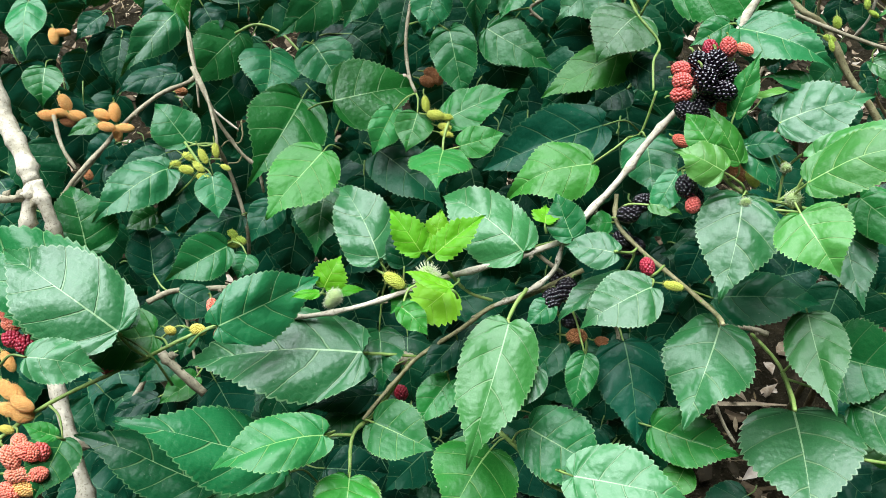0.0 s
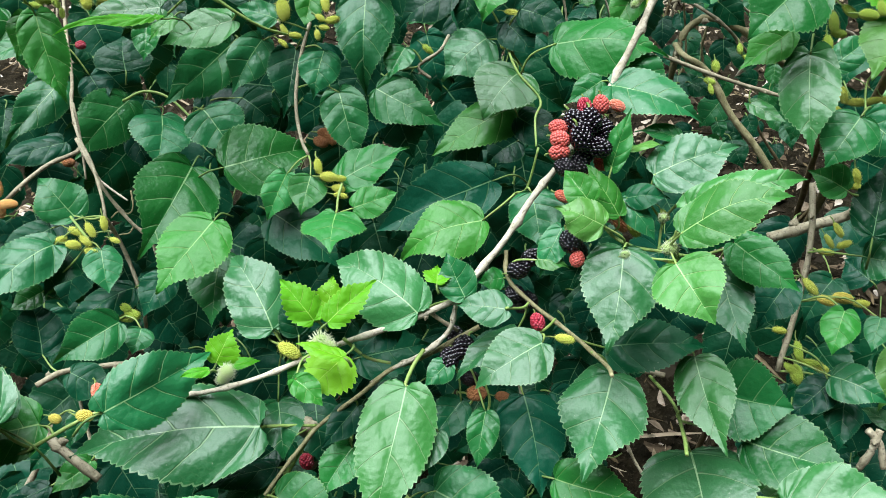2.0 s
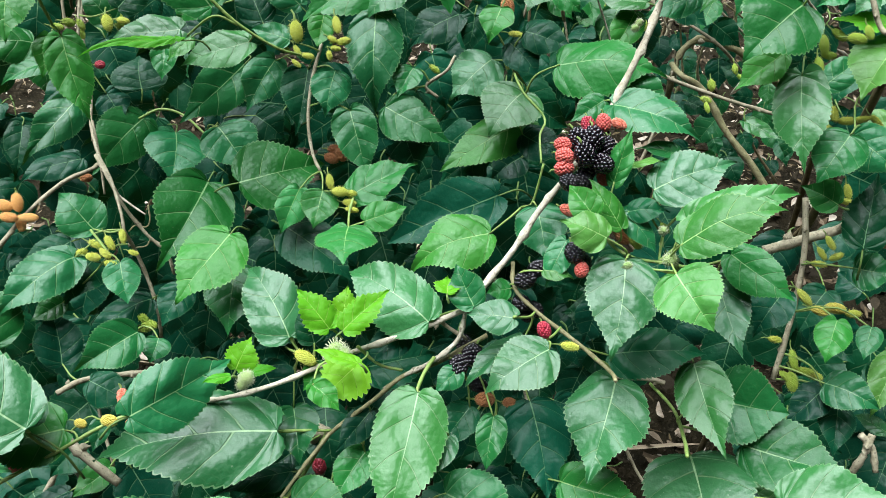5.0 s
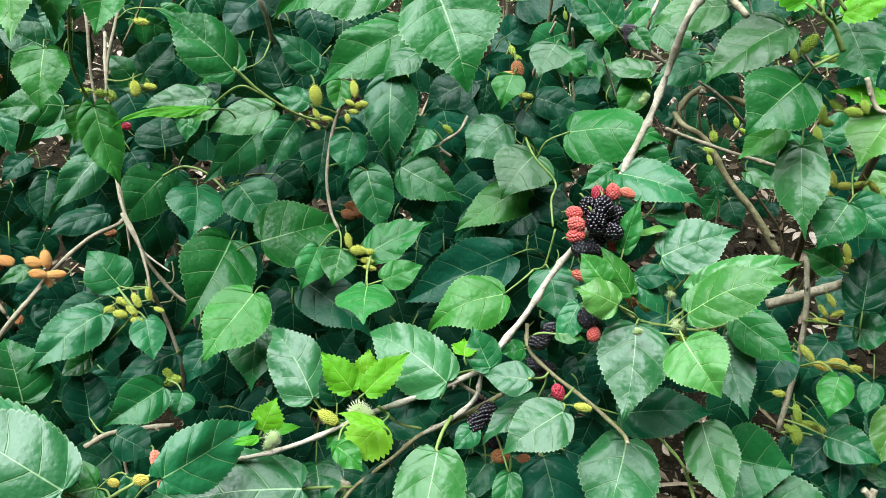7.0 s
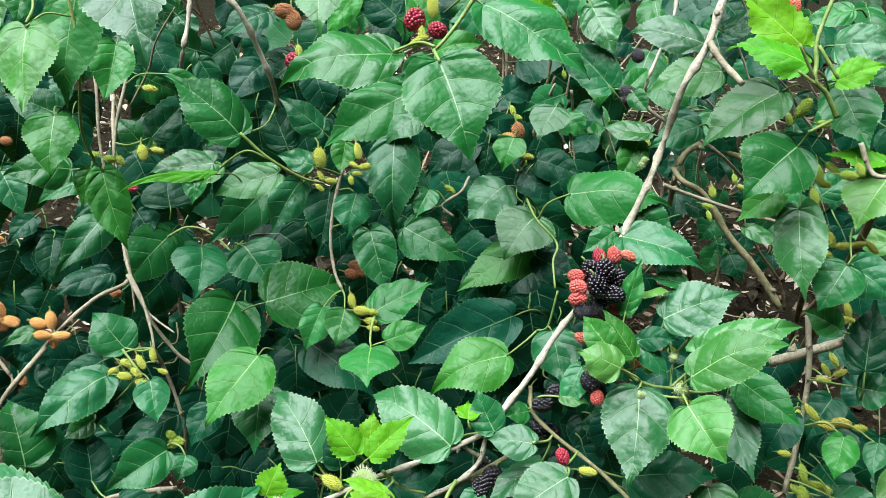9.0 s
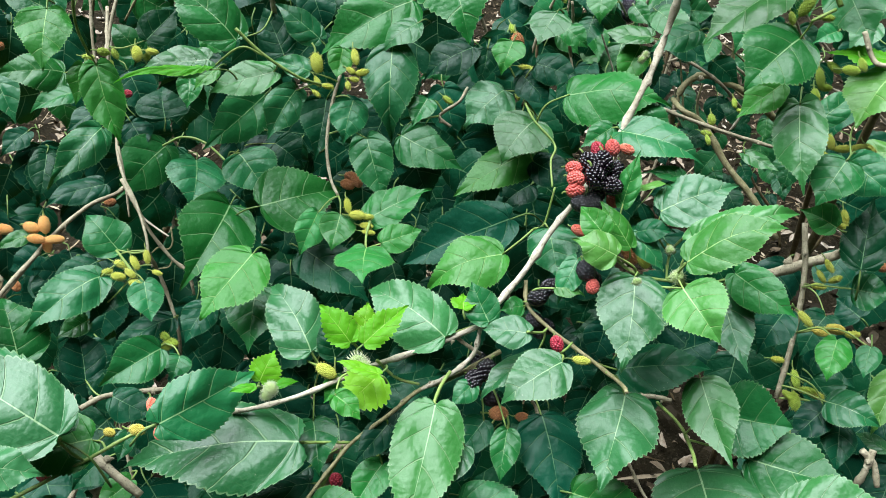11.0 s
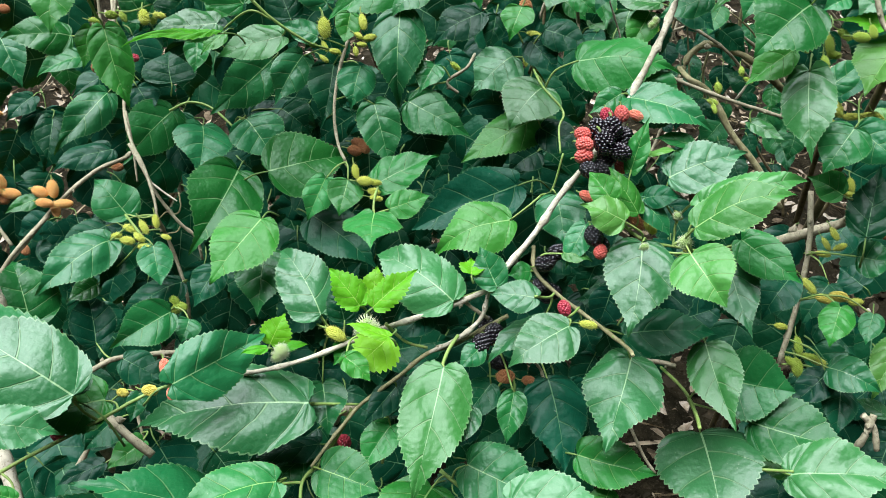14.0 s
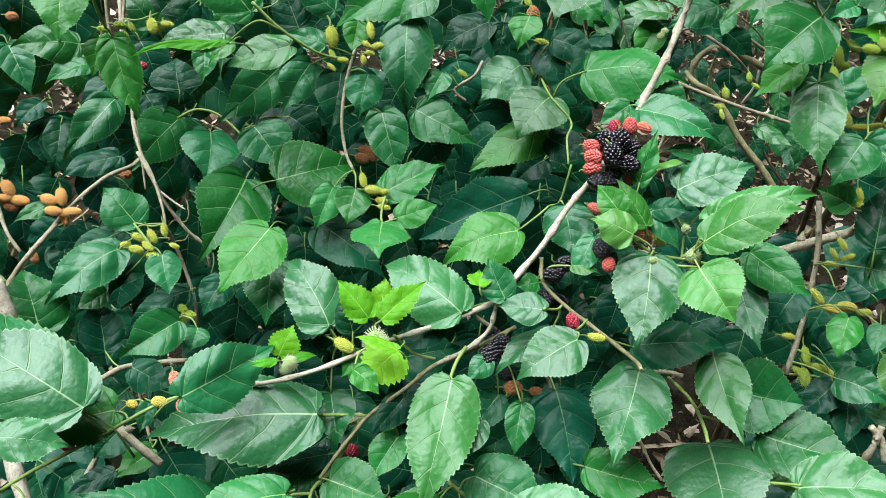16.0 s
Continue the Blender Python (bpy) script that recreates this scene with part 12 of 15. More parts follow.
leaf(Q, 1, (0.4184, 0.4697, 0.5668), (0.4510, 0.4391, 0.5648), (-0.39, -0.47, 0.79), 0.034, (0.392, 0.501, 0.560))
leaf(Q, 0, (0.4219, 0.4728, 0.5575), (0.3883, 0.4603, 0.5302), (-0.46, -0.45, 0.77), 0.029, (0.396, 0.507, 0.570))
leaf(Q, 6, (0.4793, 0.4526, 0.5229), (0.4609, 0.4767, 0.5221), (-0.35, -0.24, 0.91), 0.016)
leaf(Q, 0, (0.4372, 0.4679, 0.5417), (0.4252, 0.4375, 0.5138), (-0.38, -0.54, 0.75), 0.028, (0.389, 0.495, 0.550))
leaf(Q, 1, (0.2513, 0.7203, 0.8555), (0.2125, 0.7594, 0.8888), (-0.22, -0.75, 0.63), 0.042)
leaf(Q, 6, (0.2380, 0.7672, 0.9200), (0.2532, 0.7252, 0.8855), (-0.25, -0.67, 0.70), 0.035)
leaf(Q, 0, (0.2074, 1.0396, 0.7473), (0.2465, 1.0526, 0.7696), (-0.05, -0.82, 0.57), 0.041)
leaf(Q, 6, (0.2039, 0.7356, 0.8305), (0.1822, 0.7069, 0.8074), (-0.29, -0.45, 0.84), 0.038)
leaf(Q, 6, (0.2792, 0.6722, 0.8265), (0.2377, 0.6945, 0.8245), (-0.24, -0.36, 0.90), 0.026)
leaf(Q, 1, (0.3212, 0.6669, 0.8349), (0.2763, 0.6645, 0.8156), (-0.28, -0.62, 0.73), 0.030)
leaf(Q, 1, (0.5569, 0.8217, 0.6926), (0.5999, 0.8317, 0.7259), (-0.41, -0.58, 0.71), 0.036, (0.560, 0.854, 0.639))
leaf(Q, 1, (0.5125, 0.9536, 0.7735), (0.4855, 0.9341, 0.7365), (-0.44, -0.62, 0.65), 0.035)
leaf(Q, 0, (0.4012, 0.9369, 0.7556), (0.4416, 0.9065, 0.7326), (-0.20, -0.75, 0.63), 0.038)
leaf(Q, 3, (0.5089, 0.6079, 0.7392), (0.4778, 0.6385, 0.7338), (-0.48, -0.35, 0.81), 0.026)
leaf(Q, 1, (0.5176, 0.7751, 0.8088), (0.4920, 0.7719, 0.7960), (-0.23, -0.74, 0.63), 0.025)
leaf(Q, 6, (0.5570, 0.7761, 0.8178), (0.5288, 0.7643, 0.7904), (-0.50, -0.48, 0.72), 0.033)
leaf(Q, 0, (0.6146, 0.8771, 0.6943), (0.5920, 0.8466, 0.6567), (-0.41, -0.57, 0.71), 0.039)
leaf(Q, 2, (0.4863, 1.0049, 0.7355), (0.4685, 0.9848, 0.7026), (-0.32, -0.72, 0.61), 0.030, (0.461, 1.052, 0.719))
leaf(Q, 1, (0.5598, 0.8508, 0.6532), (0.5469, 0.8776, 0.6799), (-0.29, -0.74, 0.60), 0.027, (0.560, 0.854, 0.639))
leaf(Q, 0, (0.5035, 0.6236, 0.5495), (0.4702, 0.5986, 0.5163), (-0.47, -0.42, 0.78), 0.040, (0.488, 0.674, 0.560))
leaf(Q, 0, (0.5807, 0.7374, 0.5561), (0.5456, 0.7088, 0.5148), (-0.40, -0.56, 0.73), 0.043)
leaf(Q, 0, (0.5626, 0.6484, 0.5283), (0.5509, 0.6817, 0.5326), (-0.56, -0.30, 0.77), 0.038)
inner_leaf(Q, 0, (0.672, 1.493, 0.412), (0.692, 1.470, 0.391), (-0.33, -0.78, 0.53), 0.032)
inner_leaf(Q, 1, (0.639, 1.187, 0.772), (0.673, 1.166, 0.743), (-0.09, -0.84, 0.53), 0.038)
inner_leaf(Q, 0, (0.513, 1.136, 0.430), (0.517, 1.107, 0.397), (-0.52, -0.67, 0.53), 0.030)
inner_leaf(Q, 0, (0.432, 0.995, 0.588), (0.452, 0.993, 0.594), (-0.19, -0.87, 0.46), 0.019)
inner_leaf(Q, 1, (0.589, 1.205, 0.709), (0.560, 1.208, 0.711), (-0.04, -0.77, 0.63), 0.025)
inner_leaf(Q, 1, (0.775, 1.338, 0.724), (0.766, 1.331, 0.687), (-0.62, -0.73, 0.30), 0.035)
inner_leaf(Q, 0, (0.517, 1.055, 0.690), (0.552, 1.035, 0.664), (-0.26, -0.90, 0.35), 0.037)
inner_leaf(Q, 0, (0.562, 1.485, 0.685), (0.552, 1.468, 0.643), (0.01, -0.93, 0.37), 0.039)
inner_leaf(Q, 0, (0.542, 1.280, 0.694), (0.568, 1.259, 0.687), (-0.57, -0.78, 0.25), 0.028)
inner_leaf(Q, 0, (0.896, 1.613, 0.527), (0.847, 1.639, 0.522), (-0.43, -0.68, 0.60), 0.049)
inner_leaf(Q, 0, (0.948, 1.539, 0.449), (0.927, 1.542, 0.413), (-0.65, -0.68, 0.33), 0.033)
inner_leaf(Q, 0, (0.675, 1.177, 0.615), (0.701, 1.146, 0.587), (-0.48, -0.78, 0.40), 0.034)
inner_leaf(Q, 1, (0.520, 0.985, 0.550), (0.527, 0.972, 0.531), (-0.30, -0.83, 0.47), 0.020)
inner_leaf(Q, 0, (0.571, 1.032, 0.499), (0.587, 1.003, 0.464), (-0.22, -0.80, 0.56), 0.037)
inner_leaf(Q, 0, (0.549, 0.962, 0.568), (0.557, 0.945, 0.549), (-0.06, -0.76, 0.65), 0.023)
inner_leaf(Q, 0, (0.595, 1.324, 0.626), (0.568, 1.318, 0.610), (-0.16, -0.82, 0.55), 0.029)
inner_leaf(Q, 1, (0.677, 1.679, 0.634), (0.671, 1.659, 0.592), (-0.53, -0.73, 0.42), 0.034)
inner_leaf(Q, 1, (0.688, 1.140, 0.658), (0.681, 1.113, 0.618), (-0.57, -0.63, 0.52), 0.040)
inner_leaf(Q, 1, (0.541, 1.092, 0.779), (0.556, 1.066, 0.749), (-0.61, -0.72, 0.33), 0.035)
inner_leaf(Q, 0, (0.543, 1.180, 0.525), (0.569, 1.171, 0.534), (-0.42, -0.82, 0.39), 0.026)
inner_leaf(Q, 0, (0.760, 1.251, 0.380), (0.738, 1.242, 0.345), (-0.39, -0.80, 0.46), 0.035)
inner_leaf(Q, 0, (0.834, 1.403, 0.617), (0.880, 1.388, 0.615), (-0.29, -0.90, 0.33), 0.041)
inner_leaf(Q, 1, (0.733, 1.583, 0.558), (0.721, 1.570, 0.533), (-0.37, -0.76, 0.54), 0.022)
inner_leaf(Q, 0, (0.811, 1.293, 0.498), (0.807, 1.259, 0.458), (-0.62, -0.57, 0.54), 0.040)
inner_leaf(Q, 0, (0.547, 1.329, 0.581), (0.548, 1.307, 0.533), (-0.40, -0.83, 0.39), 0.045)
inner_leaf(Q, 0, (0.518, 1.055, 0.502), (0.480, 1.060, 0.490), (-0.29, -0.79, 0.54), 0.029)
inner_leaf(Q, 0, (0.823, 1.415, 0.475), (0.821, 1.386, 0.422), (-0.18, -0.87, 0.47), 0.051)
inner_leaf(Q, 0, (0.745, 1.630, 0.515), (0.786, 1.601, 0.511), (-0.53, -0.79, 0.33), 0.044)
inner_leaf(Q, 0, (0.823, 1.581, 0.663), (0.795, 1.549, 0.624), (0.01, -0.78, 0.63), 0.041)
inner_leaf(Q, 0, (0.799, 1.513, 0.630), (0.769, 1.507, 0.607), (-0.13, -0.91, 0.38), 0.033)
inner_leaf(Q, 0, (0.745, 1.351, 0.352), (0.709, 1.381, 0.351), (-0.55, -0.62, 0.57), 0.035)
inner_leaf(Q, 0, (0.574, 1.137, 0.642), (0.587, 1.113, 0.613), (-0.51, -0.76, 0.41), 0.030)
inner_leaf(Q, 0, (0.656, 1.102, 0.728), (0.681, 1.072, 0.704), (-0.49, -0.75, 0.44), 0.035)
inner_leaf(Q, 0, (0.602, 1.116, 0.715), (0.588, 1.118, 0.703), (-0.44, -0.82, 0.36), 0.016)
inner_leaf(Q, 0, (0.555, 1.203, 0.726), (0.543, 1.193, 0.694), (-0.33, -0.86, 0.39), 0.026)
inner_leaf(Q, 0, (0.796, 1.440, 0.371), (0.835, 1.412, 0.384), (-0.60, -0.62, 0.51), 0.041)
inner_leaf(Q, 1, (0.831, 1.337, 0.452), (0.829, 1.320, 0.429), (-0.44, -0.71, 0.55), 0.024)
inner_leaf(Q, 0, (0.674, 1.471, 0.610), (0.689, 1.438, 0.586), (-0.57, -0.65, 0.51), 0.030)
inner_leaf(Q, 0, (0.618, 1.484, 0.675), (0.606, 1.473, 0.642), (-0.16, -0.92, 0.36), 0.028)
inner_leaf(Q, 1, (0.563, 1.363, 0.699), (0.600, 1.336, 0.666), (-0.16, -0.85, 0.51), 0.045)
inner_leaf(Q, 0, (0.701, 1.460, 0.590), (0.692, 1.437, 0.543), (-0.61, -0.67, 0.43), 0.045)
inner_leaf(Q, 1, (0.805, 1.679, 0.607), (0.759, 1.689, 0.568), (-0.53, -0.72, 0.45), 0.057)
inner_leaf(Q, 0, (0.951, 1.594, 0.458), (0.920, 1.631, 0.462), (-0.65, -0.59, 0.49), 0.042)
inner_leaf(Q, 1, (0.658, 1.556, 0.588), (0.686, 1.552, 0.581), (-0.04, -0.93, 0.37), 0.022)
inner_leaf(Q, 0, (0.924, 1.642, 0.600), (0.884, 1.663, 0.565), (-0.64, -0.70, 0.32), 0.053)
inner_leaf(Q, 1, (0.733, 1.411, 0.594), (0.729, 1.375, 0.554), (-0.04, -0.75, 0.66), 0.045)
inner_leaf(Q, 0, (0.709, 1.149, 0.432), (0.707, 1.125, 0.410), (-0.48, -0.57, 0.67), 0.024)
inner_leaf(Q, 0, (0.680, 1.519, 0.528), (0.724, 1.491, 0.530), (-0.48, -0.73, 0.49), 0.046)
inner_leaf(Q, 0, (0.874, 1.577, 0.608), (0.890, 1.544, 0.556), (-0.47, -0.81, 0.36), 0.047)
inner_leaf(Q, 1, (0.712, 1.214, 0.507), (0.713, 1.189, 0.455), (-0.36, -0.85, 0.39), 0.045)
inner_leaf(Q, 0, (0.701, 1.429, 0.370), (0.740, 1.379, 0.355), (-0.59, -0.62, 0.52), 0.051)
inner_leaf(Q, 0, (0.713, 1.405, 0.549), (0.701, 1.383, 0.516), (-0.11, -0.81, 0.58), 0.034)
inner_leaf(Q, 0, (0.749, 1.621, 0.579), (0.730, 1.592, 0.522), (-0.57, -0.65, 0.51), 0.050)
inner_leaf(Q, 1, (0.503, 1.149, 0.739), (0.543, 1.139, 0.740), (-0.24, -0.85, 0.48), 0.038)
inner_leaf(Q, 0, (0.642, 1.437, 0.521), (0.649, 1.407, 0.477), (-0.51, -0.75, 0.41), 0.040)
inner_leaf(Q, 1, (0.694, 1.559, 0.589), (0.726, 1.523, 0.549), (-0.33, -0.81, 0.48), 0.043)
inner_leaf(Q, 0, (0.477, 0.998, 0.600), (0.501, 0.972, 0.593), (-0.51, -0.61, 0.60), 0.027)
inner_leaf(Q, 1, (0.658, 1.127, 0.577), (0.654, 1.106, 0.547), (-0.63, -0.59, 0.51), 0.029)
inner_leaf(Q, 1, (0.668, 1.044, 0.535), (0.660, 1.030, 0.496), (-0.58, -0.73, 0.37), 0.033)
inner_leaf(Q, 0, (0.535, 1.165, 0.708), (0.556, 1.166, 0.715), (-0.10, -0.85, 0.51), 0.016)
inner_leaf(Q, 0, (0.759, 1.538, 0.639), (0.777, 1.516, 0.622), (-0.63, -0.73, 0.27), 0.023)
inner_leaf(Q, 0, (0.683, 1.509, 0.465), (0.712, 1.489, 0.450), (-0.16, -0.73, 0.66), 0.030)
inner_leaf(Q, 1, (0.678, 1.284, 0.377), (0.656, 1.268, 0.325), (-0.45, -0.78, 0.44), 0.046)
inner_leaf(Q, 0, (0.603, 1.266, 0.746), (0.636, 1.241, 0.740), (-0.51, -0.78, 0.36), 0.037)
inner_leaf(Q, 0, (0.516, 1.114, 0.670), (0.543, 1.085, 0.642), (-0.35, -0.80, 0.49), 0.036)
inner_leaf(Q, 0, (0.807, 1.511, 0.654), (0.808, 1.495, 0.620), (-0.56, -0.75, 0.36), 0.027)
inner_leaf(Q, 1, (0.881, 1.490, 0.349), (0.897, 1.433, 0.304), (-0.62, -0.59, 0.52), 0.052)
inner_leaf(Q, 0, (0.607, 1.325, 0.625), (0.610, 1.312, 0.598), (-0.60, -0.74, 0.31), 0.027)
inner_leaf(Q, 0, (0.523, 1.092, 0.465), (0.475, 1.095, 0.459), (-0.12, -0.81, 0.57), 0.044)
inner_leaf(Q, 1, (0.616, 1.306, 0.525), (0.610, 1.280, 0.478), (-0.11, -0.87, 0.49), 0.046)
inner_leaf(Q, 0, (0.518, 1.145, 0.551), (0.505, 1.110, 0.509), (-0.40, -0.65, 0.65), 0.047)
inner_leaf(Q, 1, (0.798, 1.314, 0.445), (0.836, 1.280, 0.445), (-0.54, -0.59, 0.60), 0.037)
inner_leaf(Q, 0, (0.649, 1.179, 0.703), (0.646, 1.166, 0.679), (-0.29, -0.81, 0.51), 0.021)
inner_leaf(Q, 0, (0.736, 1.163, 0.558), (0.734, 1.149, 0.525), (-0.53, -0.76, 0.37), 0.030)
inner_leaf(Q, 1, (0.683, 1.169, 0.516), (0.677, 1.154, 0.481), (-0.39, -0.81, 0.44), 0.027)
inner_leaf(Q, 1, (0.736, 1.431, 0.427), (0.725, 1.419, 0.388), (-0.48, -0.78, 0.39), 0.034)
inner_leaf(Q, 1, (0.588, 1.130, 0.516), (0.558, 1.119, 0.477), (-0.36, -0.79, 0.50), 0.045)
inner_leaf(Q, 0, (0.722, 1.212, 0.653), (0.740, 1.176, 0.631), (-0.66, -0.60, 0.46), 0.037)
inner_leaf(Q, 0, (0.513, 1.174, 0.496), (0.519, 1.157, 0.480), (-0.46, -0.69, 0.56), 0.017)
inner_leaf(Q, 0, (0.636, 1.049, 0.611), (0.651, 1.030, 0.604), (-0.49, -0.63, 0.60), 0.021)
inner_leaf(Q, 0, (0.503, 1.005, 0.590), (0.524, 0.988, 0.585), (-0.51, -0.74, 0.43), 0.025)
inner_leaf(Q, 0, (0.894, 1.661, 0.602), (0.839, 1.659, 0.564), (-0.28, -0.86, 0.43), 0.058)
inner_leaf(Q, 0, (0.653, 1.451, 0.463), (0.590, 1.462, 0.472), (-0.06, -0.84, 0.54), 0.045)
inner_leaf(Q, 1, (0.863, 1.398, 0.349), (0.866, 1.356, 0.312), (-0.35, -0.62, 0.70), 0.037)
inner_leaf(Q, 0, (0.744, 1.349, 0.497), (0.693, 1.379, 0.510), (-0.35, -0.81, 0.48), 0.049)
inner_leaf(Q, 0, (0.810, 1.418, 0.535), (0.786, 1.413, 0.511), (-0.49, -0.64, 0.60), 0.030)
inner_leaf(Q, 0, (0.487, 1.110, 0.657), (0.493, 1.090, 0.634), (-0.57, -0.70, 0.42), 0.025)
inner_leaf(Q, 0, (0.727, 1.257, 0.422), (0.706, 1.247, 0.389), (-0.39, -0.78, 0.49), 0.033)
inner_leaf(Q, 0, (0.844, 1.444, 0.437), (0.868, 1.410, 0.396), (-0.11, -0.79, 0.60), 0.047)
inner_leaf(Q, 0, (0.510, 1.183, 0.715), (0.481, 1.189, 0.695), (-0.50, -0.68, 0.54), 0.034)
inner_leaf(Q, 0, (0.700, 1.410, 0.515), (0.702, 1.384, 0.462), (-0.50, -0.79, 0.35), 0.049)
inner_leaf(Q, 0, (0.615, 1.367, 0.527), (0.580, 1.341, 0.494), (-0.09, -0.73, 0.68), 0.041)
inner_leaf(Q, 0, (0.617, 1.090, 0.567), (0.586, 1.101, 0.567), (-0.30, -0.84, 0.45), 0.027)
inner_leaf(Q, 0, (0.726, 1.385, 0.361), (0.724, 1.350, 0.319), (-0.41, -0.69, 0.59), 0.040)
inner_leaf(Q, 0, (0.683, 1.205, 0.443), (0.661, 1.199, 0.416), (-0.32, -0.83, 0.45), 0.028)
stem(Q, DARK, 0.0017, 0.0025, (0.606, 1.055, 0.537), (0.623, 1.054, 0.500), (0.666, 1.039, 0.446), (0.683, 1.031, 0.397))
stem(Q, OLIVE, 0.0012, 0.0018, (0.435, 1.036, 0.719), (0.467, 1.056, 0.719), (0.510, 1.073, 0.715), (0.537, 1.086, 0.704))
stem(Q, OLIVE, 0.0016, 0.0023, (0.603, 1.135, 0.474), (0.604, 1.120, 0.411), (0.592, 1.108, 0.353), (0.594, 1.092, 0.289))
stem(Q, PALE, 0.0013, 0.0019, (0.619, 1.013, 0.660), (0.627, 1.017, 0.630), (0.624, 1.023, 0.601), (0.627, 1.025, 0.568))
stem(Q, OLIVE, 0.0011, 0.0015, (0.471, 1.091, 0.715), (0.482, 1.090, 0.678), (0.492, 1.089, 0.639), (0.501, 1.080, 0.590))
stem(Q, OLIVE, 0.0014, 0.0019, (0.654, 1.339, 0.639), (0.703, 1.337, 0.606), (0.747, 1.324, 0.556), (0.798, 1.318, 0.518))
stem(Q, BARK, 0.0021, 0.0030, (0.616, 1.327, 0.654), (0.666, 1.318, 0.611), (0.730, 1.308, 0.568), (0.783, 1.290, 0.512))
stem(Q, PALE, 0.0017, 0.0024, (0.653, 1.158, 0.637), (0.671, 1.150, 0.590), (0.694, 1.147, 0.552), (0.729, 1.140, 0.509))
stem(Q, BARK, 0.0013, 0.0018, (0.541, 1.361, 0.629), (0.579, 1.342, 0.568), (0.591, 1.326, 0.506), (0.631, 1.317, 0.461))
stem(Q, OLIVE, 0.0018, 0.0026, (0.624, 1.298, 0.600), (0.695, 1.286, 0.555), (0.764, 1.276, 0.515), (0.827, 1.261, 0.464))
stem(Q, OLIVE, 0.0018, 0.0025, (0.573, 1.202, 0.614), (0.571, 1.203, 0.577), (0.581, 1.203, 0.542), (0.592, 1.209, 0.515))
stem(Q, PALE, 0.0012, 0.0018, (0.535, 1.251, 0.657), (0.515, 1.265, 0.636), (0.500, 1.271, 0.607), (0.482, 1.277, 0.574))
stem(Q, PALE, 0.0019, 0.0017, (0.3695, 0.9056, 0.9490), (0.3664, 0.8909, 0.9210), (0.3607, 0.8735, 0.8873), (0.3429, 0.8556, 0.8505), (0.3298, 0.8418, 0.8222), (0.3349, 0.8696, 0.7687))
stem(Q, BARK, 0.0026, 0.0023, (0.4178, 0.5765, 0.6860), (0.4164, 0.5508, 0.6447), (0.4062, 0.5245, 0.6008), (0.3885, 0.4947, 0.5499))
stem(Q, OLIVE, 0.0036, 0.0050, (0.4619, 1.0421, 0.6373), (0.4550, 0.9867, 0.6422), (0.4843, 0.9732, 0.6260), (0.5137, 0.9421, 0.5816), (0.5500, 0.9133, 0.5421), (0.5810, 0.8812, 0.4964))
stem(Q, BARK, 0.0025, 0.0021, (0.3930, 0.8963, 0.6759), (0.4176, 0.8888, 0.6683), (0.4702, 0.8740, 0.6543), (0.5368, 0.8575, 0.6399), (0.5753, 0.8517, 0.6377))
stem(Q, BARK, 0.0027, 0.0020, (0.4070, 1.0473, 0.7302), (0.4302, 1.0351, 0.7150), (0.4765, 1.0170, 0.6945), (0.5112, 0.9998, 0.6733), (0.5618, 1.0254, 0.6288))
stem(Q, OLIVE, 0.0042, 0.0051, (0.4719, 1.0585, 0.5706), (0.4667, 1.0396, 0.6341), (0.4828, 1.0533, 0.6589), (0.5150, 1.0558, 0.6689), (0.5658, 1.0389, 0.6510), (0.6359, 1.0587, 0.6007))
stem(Q, BARK, 0.0028, 0.0028, (0.4275, 0.4106, 0.5669), (0.4207, 0.4026, 0.5530), (0.4179, 0.4031, 0.5333))
stem(Q, BARK, 0.0028, 0.0023, (0.4184, 0.4113, 0.5664), (0.4275, 0.4045, 0.5572), (0.4298, 0.3946, 0.5418))
berry(Q, "olive", (0.4317, 0.5431, 0.6601), (0.26, -0.82, -0.50), 0.0156)
berry(Q, "olive", (0.4242, 0.5389, 0.6521), (0.42, -0.64, -0.64), 0.0145)
berry(Q, "olive", (0.4367, 0.5363, 0.6502), (0.85, -0.12, 0.52), 0.0139)
berry(Q, "olive", (0.4217, 0.5343, 0.6443), (0.91, -0.42, 0.04), 0.0145)
berry(Q, "olive", (0.4129, 0.5253, 0.6157), (0.53, -0.67, -0.51), 0.0198)
berry(Q, "yellow", (0.4218, 0.5130, 0.6102), (0.81, -0.58, -0.05), 0.0163)
berry(Q, "yellow", (0.4358, 0.5129, 0.6126), (0.82, -0.56, 0.16), 0.0185)
berry(Q, "olive", (0.4508, 0.5090, 0.6091), (0.88, -0.38, 0.27), 0.0145)
berry(Q, "olive", (0.4012, 0.5244, 0.6121), (-0.13, -0.72, -0.68), 0.0146)
berry(Q, "olive", (0.3905, 0.5130, 0.5796), (0.81, -0.55, 0.18), 0.0130)
berry(Q, "green", (0.4046, 0.4998, 0.5672), (0.06, -0.70, -0.71), 0.0199)
berry(Q, "green", (0.4031, 0.4896, 0.5507), (-0.02, -0.80, -0.60), 0.0199)
berry(Q, "green", (0.4147, 0.4936, 0.5591), (0.88, -0.46, 0.12), 0.0176)
berry(Q, "green", (0.3980, 0.4927, 0.5547), (0.62, -0.73, -0.30), 0.0147)
berry(Q, "olive", (0.4242, 0.4932, 0.5540), (0.79, -0.61, 0.01), 0.0171)
berry(Q, "olive", (0.4110, 0.5643, 0.7698), (0.07, -0.67, -0.74), 0.0158)
berry(Q, "olive", (0.4214, 0.5604, 0.7655), (0.90, -0.39, 0.18), 0.0163)
